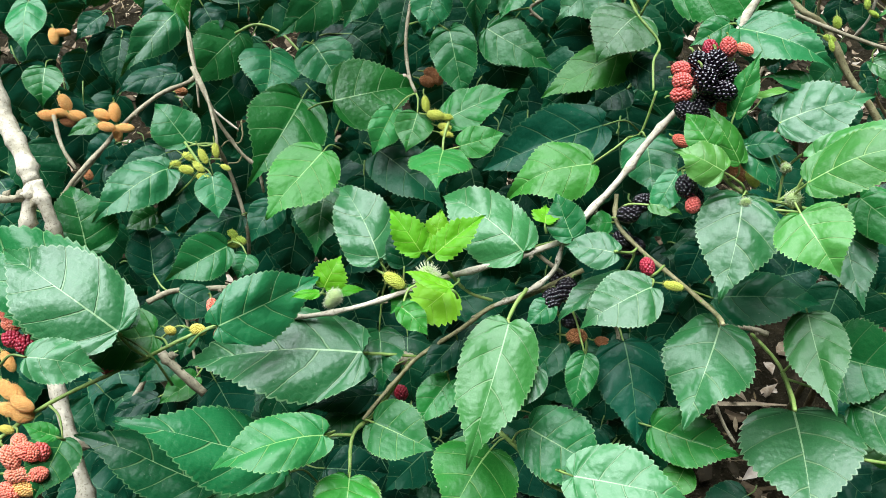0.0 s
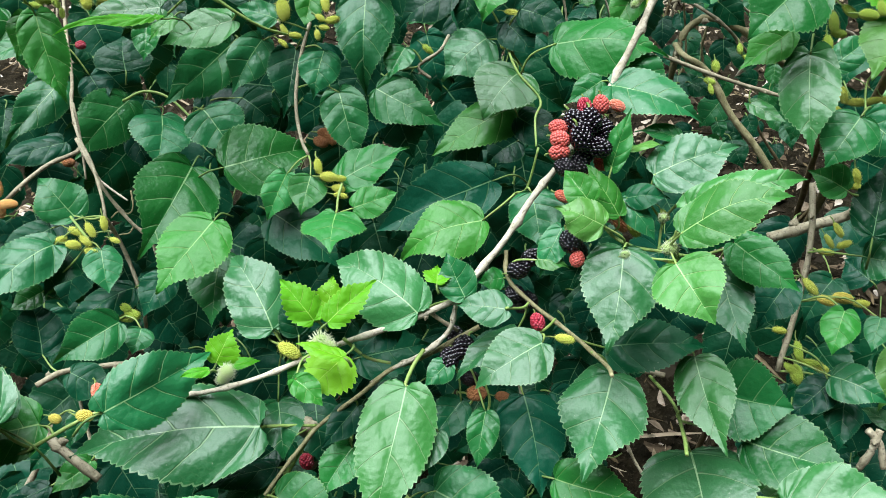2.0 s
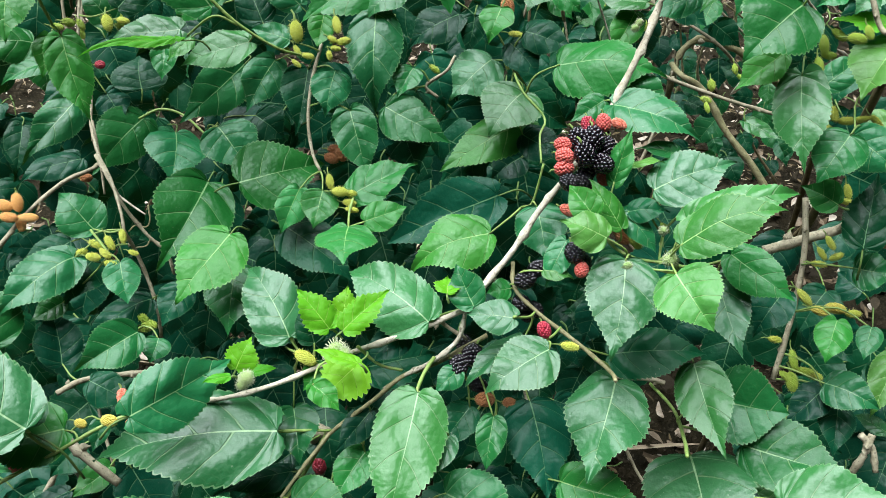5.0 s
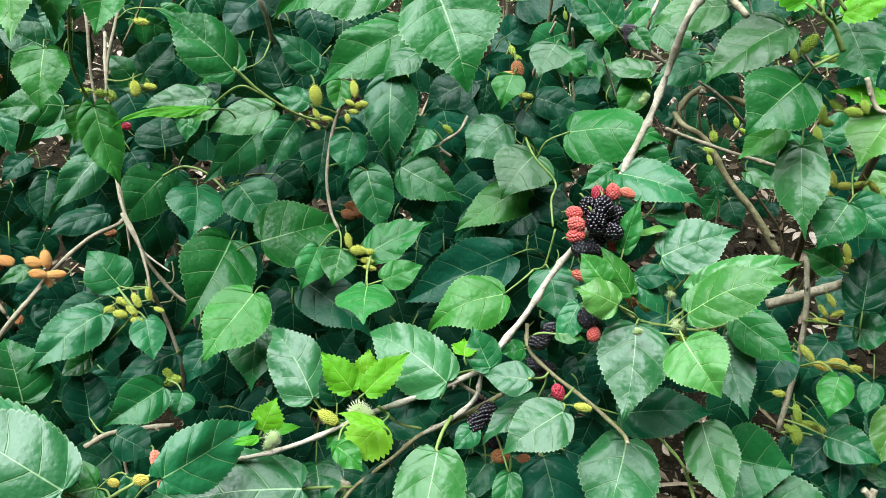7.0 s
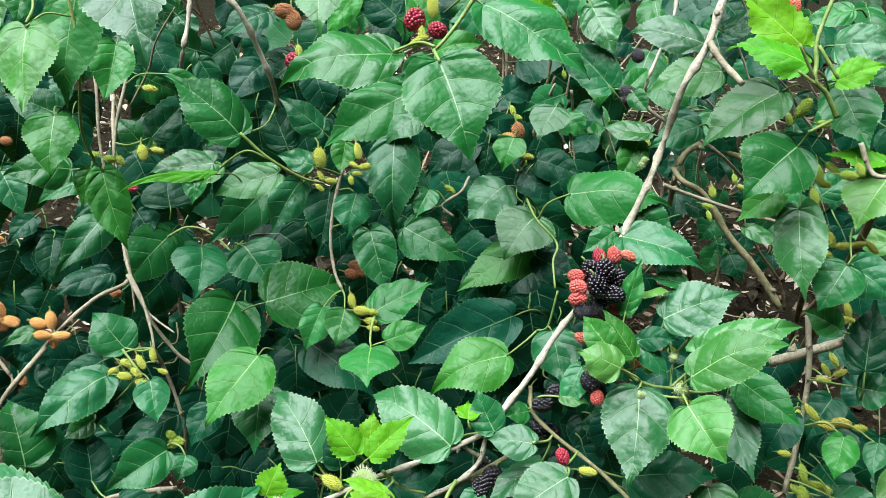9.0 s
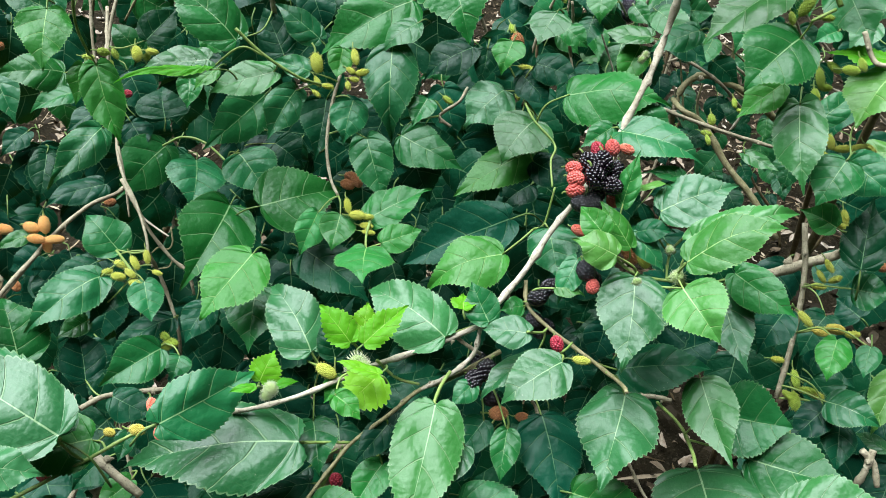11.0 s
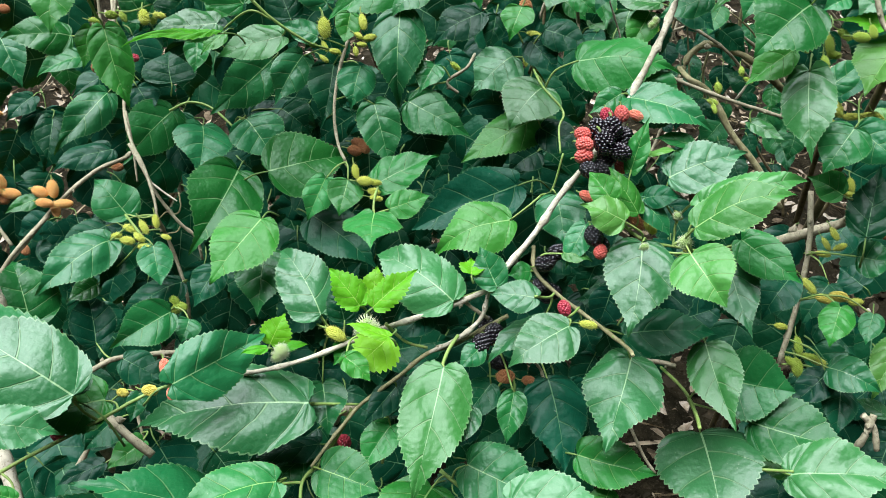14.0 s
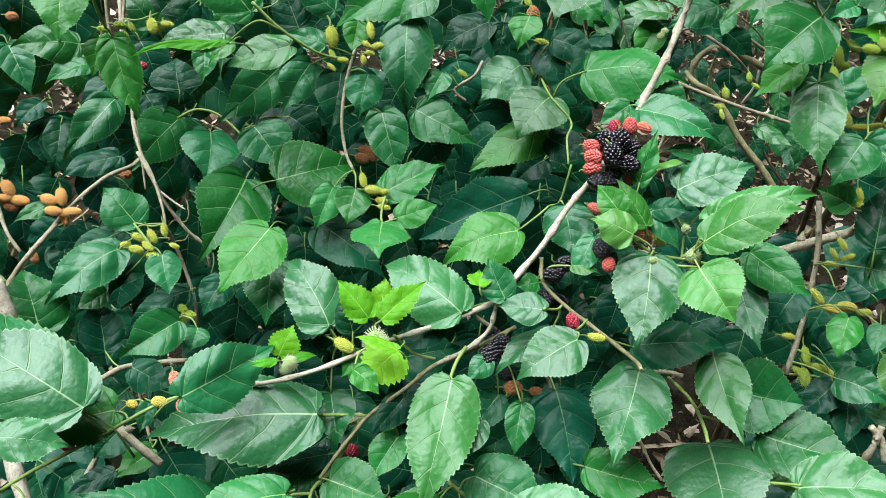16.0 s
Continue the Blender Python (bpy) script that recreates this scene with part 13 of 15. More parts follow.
berry(Q, "olive", (0.4332, 0.5600, 0.7669), (0.93, -0.21, 0.31), 0.0147)
berry(Q, "olive", (0.4450, 0.5578, 0.7655), (0.44, -0.74, -0.50), 0.0158)
berry(Q, "olive", (0.4094, 0.5616, 0.7582), (0.51, -0.79, -0.34), 0.0131)
berry(Q, "olive", (0.4356, 0.5633, 0.6932), (0.81, -0.57, -0.11), 0.0168)
berry(Q, "olive", (0.4466, 0.5651, 0.6980), (0.12, -0.61, -0.78), 0.0156)
berry(Q, "olive", (0.4456, 0.5607, 0.6907), (0.91, -0.42, 0.02), 0.0145)
berry(Q, "brown", (0.4862, 0.5493, 0.6549), (0.80, -0.59, -0.09), 0.0144)
berry(Q, "green", (0.4743, 0.9302, 0.6501), (-0.01, -0.81, -0.59), 0.0187)
berry(Q, "green", (0.4669, 0.9210, 0.6341), (0.81, -0.58, -0.12), 0.0170)
berry(Q, "green", (0.4039, 0.6334, 0.7993), (0.66, -0.70, -0.27), 0.0127)
berry(Q, "green", (0.4116, 0.6073, 0.8114), (0.03, -0.61, -0.79), 0.0206)
berry(Q, "green", (0.4033, 0.5779, 0.8299), (0.50, -0.77, -0.38), 0.0158)
berry(Q, "green", (0.4155, 0.6027, 0.8046), (0.85, -0.53, 0.01), 0.0133)
berry(Q, "black", (0.3209, 0.8575, 0.8499), (0.36, -0.68, -0.63), 0.0178)
berry(Q, "black", (0.3024, 0.8203, 0.8195), (0.91, -0.34, -0.25), 0.0201)
berry(Q, "black", (0.3010, 0.8160, 0.8112), (0.44, -0.56, -0.70), 0.0174)
berry(Q, "green", (0.3305, 0.8104, 0.7636), (0.02, -0.75, -0.66), 0.0146)
berry(Q, "brown", (0.1776, 0.7821, 0.7887), (0.12, -0.61, -0.78), 0.0220)
berry(Q, "orange", (0.1686, 0.7800, 0.7832), (0.86, -0.51, 0.01), 0.0200)
stem(Q, DARK, 0.0050, 0.0040, (0.620, 1.200, 0.000), (0.580, 1.120, 0.300), (0.500, 1.020, 0.500))

B = branch_thing(0, 0, 0, "low leafy shoot with broad toothed leaves over dark soil")
leaf(B, 1, (-0.0862, 0.3817, 0.5085), (-0.1941, 0.3669, 0.5659), (0.48, -0.22, 0.85), 0.062, (-0.052, 0.384, 0.535))
leaf(B, 2, (-0.0502, 0.3524, 0.5740), (-0.1197, 0.3270, 0.5668), (0.03, -0.35, 0.94), 0.040, (-0.056, 0.382, 0.536))
leaf(B, 1, (-0.1500, 0.3814, 0.4781), (-0.2415, 0.3903, 0.5209), (0.40, -0.19, 0.90), 0.048)
leaf(B, 2, (-0.0934, 0.4012, 0.4673), (-0.1634, 0.3705, 0.4664), (0.04, -0.12, 0.99), 0.037)
leaf(B, 2, (-0.1855, 0.4886, 0.4786), (-0.2126, 0.4629, 0.4712), (0.11, -0.38, 0.92), 0.027, (-0.196, 0.519, 0.458))
leaf(B, 2, (0.1770, 0.3917, 0.5499), (0.2323, 0.3658, 0.5536), (-0.30, -0.53, 0.79), 0.040)
leaf(B, 0, (0.1602, 0.4450, 0.5811), (0.1675, 0.3855, 0.5374), (-0.07, -0.60, 0.80), 0.049, (0.160, 0.488, 0.562))
leaf(B, 0, (0.1925, 0.4507, 0.5612), (0.1966, 0.4086, 0.5372), (-0.19, -0.50, 0.84), 0.029, (0.169, 0.483, 0.542))
leaf(B, 1, (0.1293, 0.4278, 0.5833), (0.1208, 0.3972, 0.5589), (-0.13, -0.59, 0.79), 0.023, (0.104, 0.467, 0.615))
leaf(B, 0, (0.1139, 0.4449, 0.5780), (0.0884, 0.4187, 0.5616), (0.00, -0.53, 0.85), 0.028, (0.097, 0.465, 0.611))
leaf(B, 1, (0.0326, 0.4304, 0.5480), (0.0083, 0.3999, 0.5275), (-0.11, -0.49, 0.86), 0.030, (0.015, 0.440, 0.569))
leaf(B, 2, (-0.0222, 0.4002, 0.5324), (0.0226, 0.3790, 0.5300), (-0.17, -0.45, 0.88), 0.044, (-0.030, 0.400, 0.536))
leaf(B, 2, (0.0635, 0.3853, 0.5261), (0.0325, 0.3297, 0.5116), (-0.04, -0.23, 0.97), 0.061, (0.075, 0.394, 0.529))
leaf(B, 2, (-0.0337, 0.3454, 0.5386), (-0.0354, 0.3019, 0.5299), (0.16, -0.20, 0.97), 0.043, (-0.036, 0.358, 0.523))
leaf(B, 1, (-0.0298, 0.4311, 0.5198), (-0.0668, 0.3975, 0.5049), (-0.13, -0.28, 0.95), 0.027, (-0.018, 0.424, 0.529))
leaf(B, 0, (-0.0253, 0.4322, 0.5271), (-0.0852, 0.4140, 0.5235), (-0.03, -0.10, 0.99), 0.027, (-0.015, 0.429, 0.528))
leaf(B, 1, (0.0909, 0.3944, 0.5400), (0.1472, 0.3641, 0.5309), (-0.11, -0.47, 0.88), 0.056, (0.079, 0.391, 0.527))
leaf(B, 6, (0.1117, 0.3282, 0.5730), (0.1825, 0.3084, 0.5768), (-0.16, -0.39, 0.91), 0.049, (0.115, 0.364, 0.531))
leaf(B, 2, (0.2005, 0.3720, 0.5306), (0.1861, 0.3506, 0.5175), (-0.20, -0.41, 0.89), 0.023)
leaf(B, 0, (-0.0289, 0.4641, 0.5133), (-0.0584, 0.4473, 0.5054), (0.06, -0.50, 0.86), 0.026, (0.000, 0.470, 0.530))
leaf(B, 0, (-0.0250, 0.4352, 0.5148), (-0.0507, 0.4122, 0.5064), (0.15, -0.48, 0.86), 0.029, (-0.013, 0.434, 0.528))
leaf(B, 3, (-0.0353, 0.3548, 0.5273), (-0.0354, 0.3192, 0.5142), (0.07, -0.35, 0.94), 0.045)
stem(B, GREEN, 0.0012, 0.0010, (0.1394, 0.4691, 0.5410), (0.1409, 0.4768, 0.5469), (0.1381, 0.4862, 0.5548))
stem(B, BARK, 0.0015, 0.0012, (0.1688, 0.4830, 0.5422), (0.1663, 0.4892, 0.5516), (0.1600, 0.4883, 0.5621))
stem(B, GREEN, 0.0013, 0.0010, (0.1083, 0.4956, 0.5005), (0.1261, 0.5010, 0.5123), (0.1352, 0.5020, 0.5280))
stem(B, BARK, 0.0024, 0.0021, (-0.2673, 0.5079, 0.4088), (-0.2464, 0.5258, 0.4412), (-0.2325, 0.5341, 0.4758))
stem(B, BARK, 0.0026, 0.0024, (-0.2384, 0.5434, 0.5140), (-0.2222, 0.5575, 0.5152), (-0.1992, 0.5655, 0.5131), (-0.1648, 0.5719, 0.5108))
stem(B, BARK, 0.0016, 0.0013, (-0.2092, 0.5557, 0.5146), (-0.2040, 0.5373, 0.4862), (-0.1936, 0.5143, 0.4514))
stem(B, GREEN, 0.0017, 0.0015, (0.0323, 0.4935, 0.5342), (0.0289, 0.4729, 0.5005), (0.0265, 0.4574, 0.4753))
stem(B, BARK, 0.0019, 0.0015, (0.3090, 0.5981, 0.3735), (0.3249, 0.5783, 0.3448), (0.3305, 0.5537, 0.3444))
stem(B, GREEN, 0.0018, 0.0012, (0.0006, 0.4566, 0.5401), (-0.0133, 0.4343, 0.5280), (-0.0240, 0.4093, 0.5299), (-0.0365, 0.3898, 0.5301), (-0.0359, 0.3581, 0.5230))
stem(B, GREEN, 0.0012, 0.0010, (-0.0365, 0.3898, 0.5301), (-0.0481, 0.3860, 0.5339), (-0.0583, 0.3816, 0.5368))
stem(B, GREEN, 0.0017, 0.0014, (0.0704, 0.3972, 0.5309), (0.0913, 0.3826, 0.5202), (0.1035, 0.3698, 0.5118), (0.1213, 0.3613, 0.5094), (0.1368, 0.3525, 0.5063))
stem(B, GREEN, 0.0012, 0.0010, (0.0913, 0.3826, 0.5202), (0.1149, 0.3643, 0.5307))
berry(B, "crimson", (-0.0065, 0.4635, 0.4970), (0.39, -0.79, -0.47), 0.0141)
stem(B, BARK, 0.0070, 0.0050, (0.000, 0.750, 0.000), (-0.020, 0.680, 0.200), (-0.020, 0.570, 0.420), (0.000, 0.470, 0.530))

L = branch_thing(0, 0, 0, "thick pale stem and green shoot with coral unripe mulberries")
leaf(L, 1, (-0.1651, 0.5637, 0.5647), (-0.2140, 0.5314, 0.5488), (0.19, -0.65, 0.74), 0.039, (-0.175, 0.570, 0.559))
leaf(L, 1, (-0.1235, 0.3976, 0.6252), (-0.0631, 0.4524, 0.6273), (0.45, -0.53, 0.72), 0.044)
leaf(L, 6, (-0.1941, 0.4020, 0.6127), (-0.2886, 0.4528, 0.6411), (0.06, -0.40, 0.91), 0.065, (-0.204, 0.418, 0.595))
leaf(L, 2, (-0.1903, 0.4434, 0.5698), (-0.2461, 0.4271, 0.5590), (-0.07, -0.38, 0.92), 0.051, (-0.177, 0.432, 0.570))
leaf(L, 6, (-0.2416, 0.3702, 0.6171), (-0.1960, 0.3748, 0.6027), (0.31, -0.45, 0.84), 0.032)
leaf(L, 2, (-0.2406, 0.3748, 0.5326), (-0.2488, 0.3337, 0.5171), (0.30, -0.39, 0.87), 0.035, (-0.255, 0.393, 0.546))
leaf(L, 2, (-0.2141, 0.3317, 0.5877), (-0.2330, 0.3325, 0.5972), (0.40, -0.39, 0.83), 0.012)
leaf(L, 0, (-0.2143, 0.4691, 0.4727), (-0.2495, 0.4497, 0.4685), (0.04, -0.28, 0.96), 0.020, (-0.194, 0.514, 0.451))
leaf(L, 0, (-0.2101, 0.5495, 0.5221), (-0.1721, 0.5369, 0.5070), (0.19, -0.45, 0.87), 0.032, (-0.209, 0.556, 0.515))
leaf(L, 1, (-0.1719, 0.4667, 0.5547), (-0.1768, 0.4470, 0.5412), (0.28, -0.59, 0.76), 0.016, (-0.212, 0.482, 0.522))
leaf(L, 1, (-0.2027, 0.4161, 0.5971), (-0.3307, 0.4759, 0.6360), (0.08, -0.42, 0.90), 0.072)
stem(L, PALE, 0.0082, 0.0070, (-0.3710, 0.6359, 0.6856), (-0.3510, 0.6053, 0.6568), (-0.3327, 0.5836, 0.6400), (-0.3168, 0.5594, 0.6253))
stem(L, PALE, 0.0061, 0.0056, (-0.3168, 0.5603, 0.6264), (-0.3188, 0.5481, 0.6103), (-0.3212, 0.5341, 0.5916))
stem(L, PALE, 0.0056, 0.0052, (-0.3150, 0.5603, 0.6264), (-0.3033, 0.5457, 0.6071), (-0.2980, 0.5389, 0.5805))
stem(L, BARK, 0.0034, 0.0028, (-0.3466, 0.5423, 0.6201), (-0.3265, 0.5472, 0.6178), (-0.3177, 0.5524, 0.6159))
stem(L, PALE, 0.0061, 0.0052, (-0.3188, 0.4976, 0.5433), (-0.2933, 0.4641, 0.5162), (-0.2729, 0.4300, 0.4883), (-0.2554, 0.3993, 0.4650), (-0.2385, 0.3734, 0.4480))
stem(L, GREEN, 0.0016, 0.0013, (-0.2928, 0.3720, 0.5248), (-0.2690, 0.3868, 0.5392), (-0.2463, 0.3976, 0.5500), (-0.2125, 0.4125, 0.5608), (-0.1903, 0.4237, 0.5670), (-0.1570, 0.4433, 0.5754), (-0.1376, 0.4515, 0.5775))
stem(L, GREEN, 0.0012, 0.0010, (-0.1911, 0.4237, 0.5670), (-0.1981, 0.4202, 0.5797), (-0.2040, 0.4184, 0.5949))
stem(L, BARK, 0.0040, 0.0035, (-0.2120, 0.4821, 0.5224), (-0.1911, 0.4700, 0.5063), (-0.1685, 0.4588, 0.4913))
stem(L, BARK, 0.0025, 0.0022, (-0.3580, 0.6390, 0.5341), (-0.3385, 0.6610, 0.5632), (-0.3086, 0.6944, 0.5908))
stem(L, BARK, 0.0021, 0.0018, (-0.3948, 0.7605, 0.5792), (-0.3797, 0.7323, 0.5583), (-0.3640, 0.7185, 0.5399))
berry(L, "coral", (-0.1312, 0.4163, 0.6238), (0.40, -0.71, -0.58), 0.0170)
berry(L, "yellow", (-0.1692, 0.4259, 0.5924), (0.89, -0.45, 0.00), 0.0108)
berry(L, "yellow", (-0.1488, 0.4252, 0.5949), (0.94, -0.32, 0.06), 0.0144)
berry(L, "coral", (-0.1293, 0.4103, 0.6046), (0.27, -0.84, -0.47), 0.0110)
berry(L, "coral", (-0.2856, 0.4287, 0.6001), (0.29, -0.68, -0.67), 0.0170)
berry(L, "coral", (-0.2821, 0.4239, 0.5937), (0.98, -0.21, 0.04), 0.0170)
berry(L, "crimson", (-0.2781, 0.4141, 0.5894), (0.95, -0.32, -0.06), 0.0155)
berry(L, "crimson", (-0.2687, 0.4120, 0.5865), (0.95, -0.29, -0.10), 0.0172)
berry(L, "orange", (-0.2802, 0.4045, 0.5766), (0.57, -0.56, -0.60), 0.0193)
berry(L, "orange", (-0.2761, 0.3938, 0.5537), (0.63, -0.65, -0.43), 0.0222)
berry(L, "orange", (-0.2835, 0.3960, 0.5566), (0.66, -0.69, -0.31), 0.0204)
berry(L, "orange", (-0.2691, 0.3867, 0.5530), (0.90, -0.38, -0.19), 0.0220)
berry(L, "orange", (-0.2817, 0.3875, 0.5454), (0.95, -0.31, -0.03), 0.0204)
berry(L, "orange", (-0.2715, 0.3854, 0.5425), (0.98, -0.20, 0.06), 0.0204)
berry(L, "yellow", (-0.2823, 0.3790, 0.5341), (0.95, -0.30, -0.05), 0.0131)
berry(L, "coral", (-0.2644, 0.3620, 0.5376), (0.40, -0.80, -0.45), 0.0216)
berry(L, "coral", (-0.2680, 0.3538, 0.5355), (0.62, -0.61, -0.50), 0.0214)
berry(L, "coral", (-0.2557, 0.3564, 0.5390), (0.91, -0.41, -0.10), 0.0214)
berry(L, "red", (-0.2506, 0.3599, 0.5349), (0.95, -0.30, -0.03), 0.0169)
berry(L, "coral", (-0.2629, 0.3469, 0.5263), (0.97, -0.12, 0.22), 0.0214)
berry(L, "coral", (-0.2493, 0.3472, 0.5267), (0.91, -0.09, 0.39), 0.0214)
berry(L, "orange", (-0.2567, 0.3412, 0.5188), (0.99, -0.14, -0.01), 0.0214)
berry(L, "coral", (-0.2682, 0.3397, 0.5169), (0.91, -0.42, -0.05), 0.0214)
berry(L, "crimson", (-0.2276, 0.4324, 0.5438), (0.98, -0.20, 0.04), 0.0111)
berry(L, "red", (-0.2189, 0.4175, 0.5588), (0.27, -0.69, -0.67), 0.0089)
stem(L, PALE, 0.0090, 0.0070, (-0.300, 0.750, 0.000), (-0.290, 0.650, 0.300), (-0.285, 0.500, 0.600))

T = branch_thing(0, 0, 0, "high arching green shoot with large veined leaves")
leaf(T, 6, (-0.1194, 0.6842, 0.7945), (-0.1758, 0.6716, 0.7908), (0.06, -0.51, 0.86), 0.038, (-0.119, 0.684, 0.785))
leaf(T, 4, (-0.1144, 0.6662, 0.7920), (-0.1915, 0.6376, 0.7892), (-0.01, -0.07, 1.00), 0.014)
leaf(T, 6, (-0.0615, 0.6813, 0.7857), (-0.1208, 0.6681, 0.7694), (-0.09, -0.58, 0.81), 0.036, (-0.059, 0.681, 0.793))
leaf(T, 1, (0.0744, 0.5882, 0.9152), (0.0945, 0.5318, 0.8570), (-0.18, -0.74, 0.65), 0.068, (0.075, 0.585, 0.915))
leaf(T, 3, (-0.2436, 0.6481, 0.9250), (-0.2347, 0.5877, 0.8739), (-0.04, -0.65, 0.76), 0.048, (-0.217, 0.675, 0.926))
leaf(T, 2, (-0.2135, 0.6918, 0.9428), (-0.2214, 0.6374, 0.8624), (0.06, -0.83, 0.56), 0.048, (-0.219, 0.679, 0.937))
leaf(T, 6, (-0.1690, 0.6732, 0.9717), (-0.1407, 0.5872, 0.9093), (-0.11, -0.61, 0.79), 0.071, (-0.222, 0.686, 0.959))
leaf(T, 1, (-0.2824, 0.7646, 0.9401), (-0.2869, 0.7359, 0.9044), (0.21, -0.78, 0.60), 0.026)
leaf(T, 6, (-0.3112, 0.7640, 0.9300), (-0.2959, 0.7331, 0.9025), (-0.03, -0.67, 0.74), 0.025)
leaf(T, 1, (0.0427, 0.6450, 0.9056), (-0.0522, 0.6344, 0.8836), (-0.15, -0.46, 0.88), 0.057, (0.045, 0.612, 0.917))
leaf(T, 6, (-0.0166, 0.7137, 0.9618), (-0.0170, 0.6559, 0.9147), (-0.15, -0.62, 0.77), 0.042)
leaf(T, 2, (0.0823, 0.7727, 0.8970), (0.0622, 0.7937, 0.9271), (0.05, -0.80, 0.59), 0.032)
leaf(T, 6, (0.1230, 0.7479, 0.9572), (0.1006, 0.7282, 0.9287), (-0.26, -0.69, 0.68), 0.029)
leaf(T, 2, (0.0846, 0.7470, 0.8802), (0.1323, 0.7445, 0.8902), (-0.18, -0.70, 0.69), 0.031)
leaf(T, 1, (0.1163, 0.6599, 0.9429), (0.2005, 0.6128, 0.8963), (0.05, -0.66, 0.75), 0.059)
leaf(T, 4, (0.1614, 0.7451, 0.9490), (0.2069, 0.7110, 0.8952), (0.49, -0.49, 0.72), 0.035)
leaf(T, 1, (0.1924, 0.7428, 0.9638), (0.2055, 0.7147, 0.9120), (0.11, -0.86, 0.49), 0.031)
stem(T, GREEN, 0.0018, 0.0013, (0.1239, 0.6423, 0.9858), (0.1124, 0.6328, 0.9659), (0.0943, 0.6208, 0.9400), (0.0802, 0.6084, 0.9254), (0.0717, 0.6001, 0.9196))
stem(T, GREEN, 0.0013, 0.0011, (0.0731, 0.6013, 0.9220), (0.0604, 0.6092, 0.9233), (0.0408, 0.6128, 0.9151))
stem(T, GREEN, 0.0015, 0.0011, (0.0717, 0.6001, 0.9196), (0.0750, 0.5854, 0.9151))
stem(T, GREEN, 0.0015, 0.0011, (-0.0940, 0.6871, 0.8222), (-0.0707, 0.6810, 0.8014), (-0.0411, 0.6803, 0.7815), (-0.0211, 0.6899, 0.7711))
stem(T, GREEN, 0.0010, 0.0010, (-0.1191, 0.6842, 0.7855), (-0.0902, 0.6790, 0.8079), (-0.0707, 0.6805, 0.8004))
stem(T, GREEN, 0.0013, 0.0010, (-0.2322, 0.6436, 0.9669), (-0.2254, 0.6255, 0.9456), (-0.2242, 0.6028, 0.9368))
stem(T, GREEN, 0.0014, 0.0012, (-0.2223, 0.6862, 0.9591), (-0.2133, 0.6678, 0.9039), (-0.2209, 0.6612, 0.8372), (-0.2163, 0.6660, 0.8026))
berry(T, "crimson", (0.0630, 0.7082, 0.9189), (-0.18, -0.73, -0.66), 0.0239)
berry(T, "crimson", (0.0829, 0.7022, 0.9115), (0.82, -0.44, -0.37), 0.0185)
berry(T, "olive", (0.0657, 0.6922, 0.9039), (0.83, -0.17, 0.54), 0.0229)
berry(T, "olive", (0.0803, 0.7261, 0.9275), (0.04, -0.67, -0.74), 0.0259)
berry(T, "olive", (0.0683, 0.6951, 0.9097), (-0.03, -0.62, -0.78), 0.0172)
berry(T, "green", (-0.2060, 0.6730, 0.8033), (0.94, -0.35, -0.03), 0.0139)
berry(T, "green", (-0.1960, 0.6715, 0.8022), (0.51, -0.67, -0.53), 0.0127)
berry(T, "olive", (-0.2012, 0.7564, 0.7770), (0.23, -0.74, -0.63), 0.0194)
berry(T, "olive", (-0.1866, 0.7562, 0.7794), (0.89, -0.46, 0.03), 0.0168)
berry(T, "olive", (-0.1795, 0.7353, 0.8480), (0.95, -0.29, -0.08), 0.0170)
stem(T, DARK, 0.0045, 0.0030, (-0.050, 1.100, 0.000), (-0.030, 1.050, 0.300), (0.000, 0.980, 0.500))

S = branch_thing(0, 0, 0, "upright young shoot with yellow-green leaves at its end")
leaf(S, 1, (0.3467, 0.5406, 0.8635), (0.3024, 0.5219, 0.8280), (-0.28, -0.66, 0.70), 0.056, (0.345, 0.528, 0.880))
leaf(S, 2, (0.3474, 0.5500, 0.8250), (0.3135, 0.5463, 0.7970), (-0.53, -0.47, 0.71), 0.029)
leaf(S, 6, (0.3557, 0.5331, 0.8151), (0.3457, 0.4771, 0.7634), (-0.54, -0.52, 0.66), 0.039)
leaf(S, 3, (0.4368, 0.5514, 0.8349), (0.4011, 0.5242, 0.7996), (-0.49, -0.37, 0.79), 0.051, (0.440, 0.560, 0.800))
leaf(S, 4, (0.4307, 0.5551, 0.8444), (0.3947, 0.5803, 0.8428), (-0.20, -0.23, 0.95), 0.021)
leaf(S, 1, (0.3876, 0.5015, 0.7812), (0.3624, 0.4846, 0.7503), (-0.41, -0.61, 0.67), 0.036)
leaf(S, 1, (0.4005, 0.5167, 0.7744), (0.4262, 0.4845, 0.7569), (-0.44, -0.67, 0.60), 0.034, (0.440, 0.560, 0.800))
leaf(S, 6, (0.3150, 0.6723, 0.9090), (0.2531, 0.7100, 0.9066), (-0.28, -0.40, 0.87), 0.038)
leaf(S, 6, (0.3203, 0.6384, 0.8937), (0.2635, 0.6520, 0.8738), (-0.39, -0.44, 0.81), 0.042)
leaf(S, 6, (0.3558, 0.6019, 0.8881), (0.2931, 0.5938, 0.8435), (-0.50, -0.38, 0.78), 0.053)
leaf(S, 4, (0.3584, 0.5902, 0.9271), (0.3156, 0.6307, 0.9646), (-0.18, -0.77, 0.62), 0.035)
leaf(S, 4, (0.3421, 0.5460, 0.9235), (0.2909, 0.5764, 0.9298), (-0.15, -0.44, 0.88), 0.030)
leaf(S, 4, (0.3782, 0.5634, 0.9071), (0.4128, 0.5568, 0.9229), (-0.43, -0.59, 0.68), 0.022)
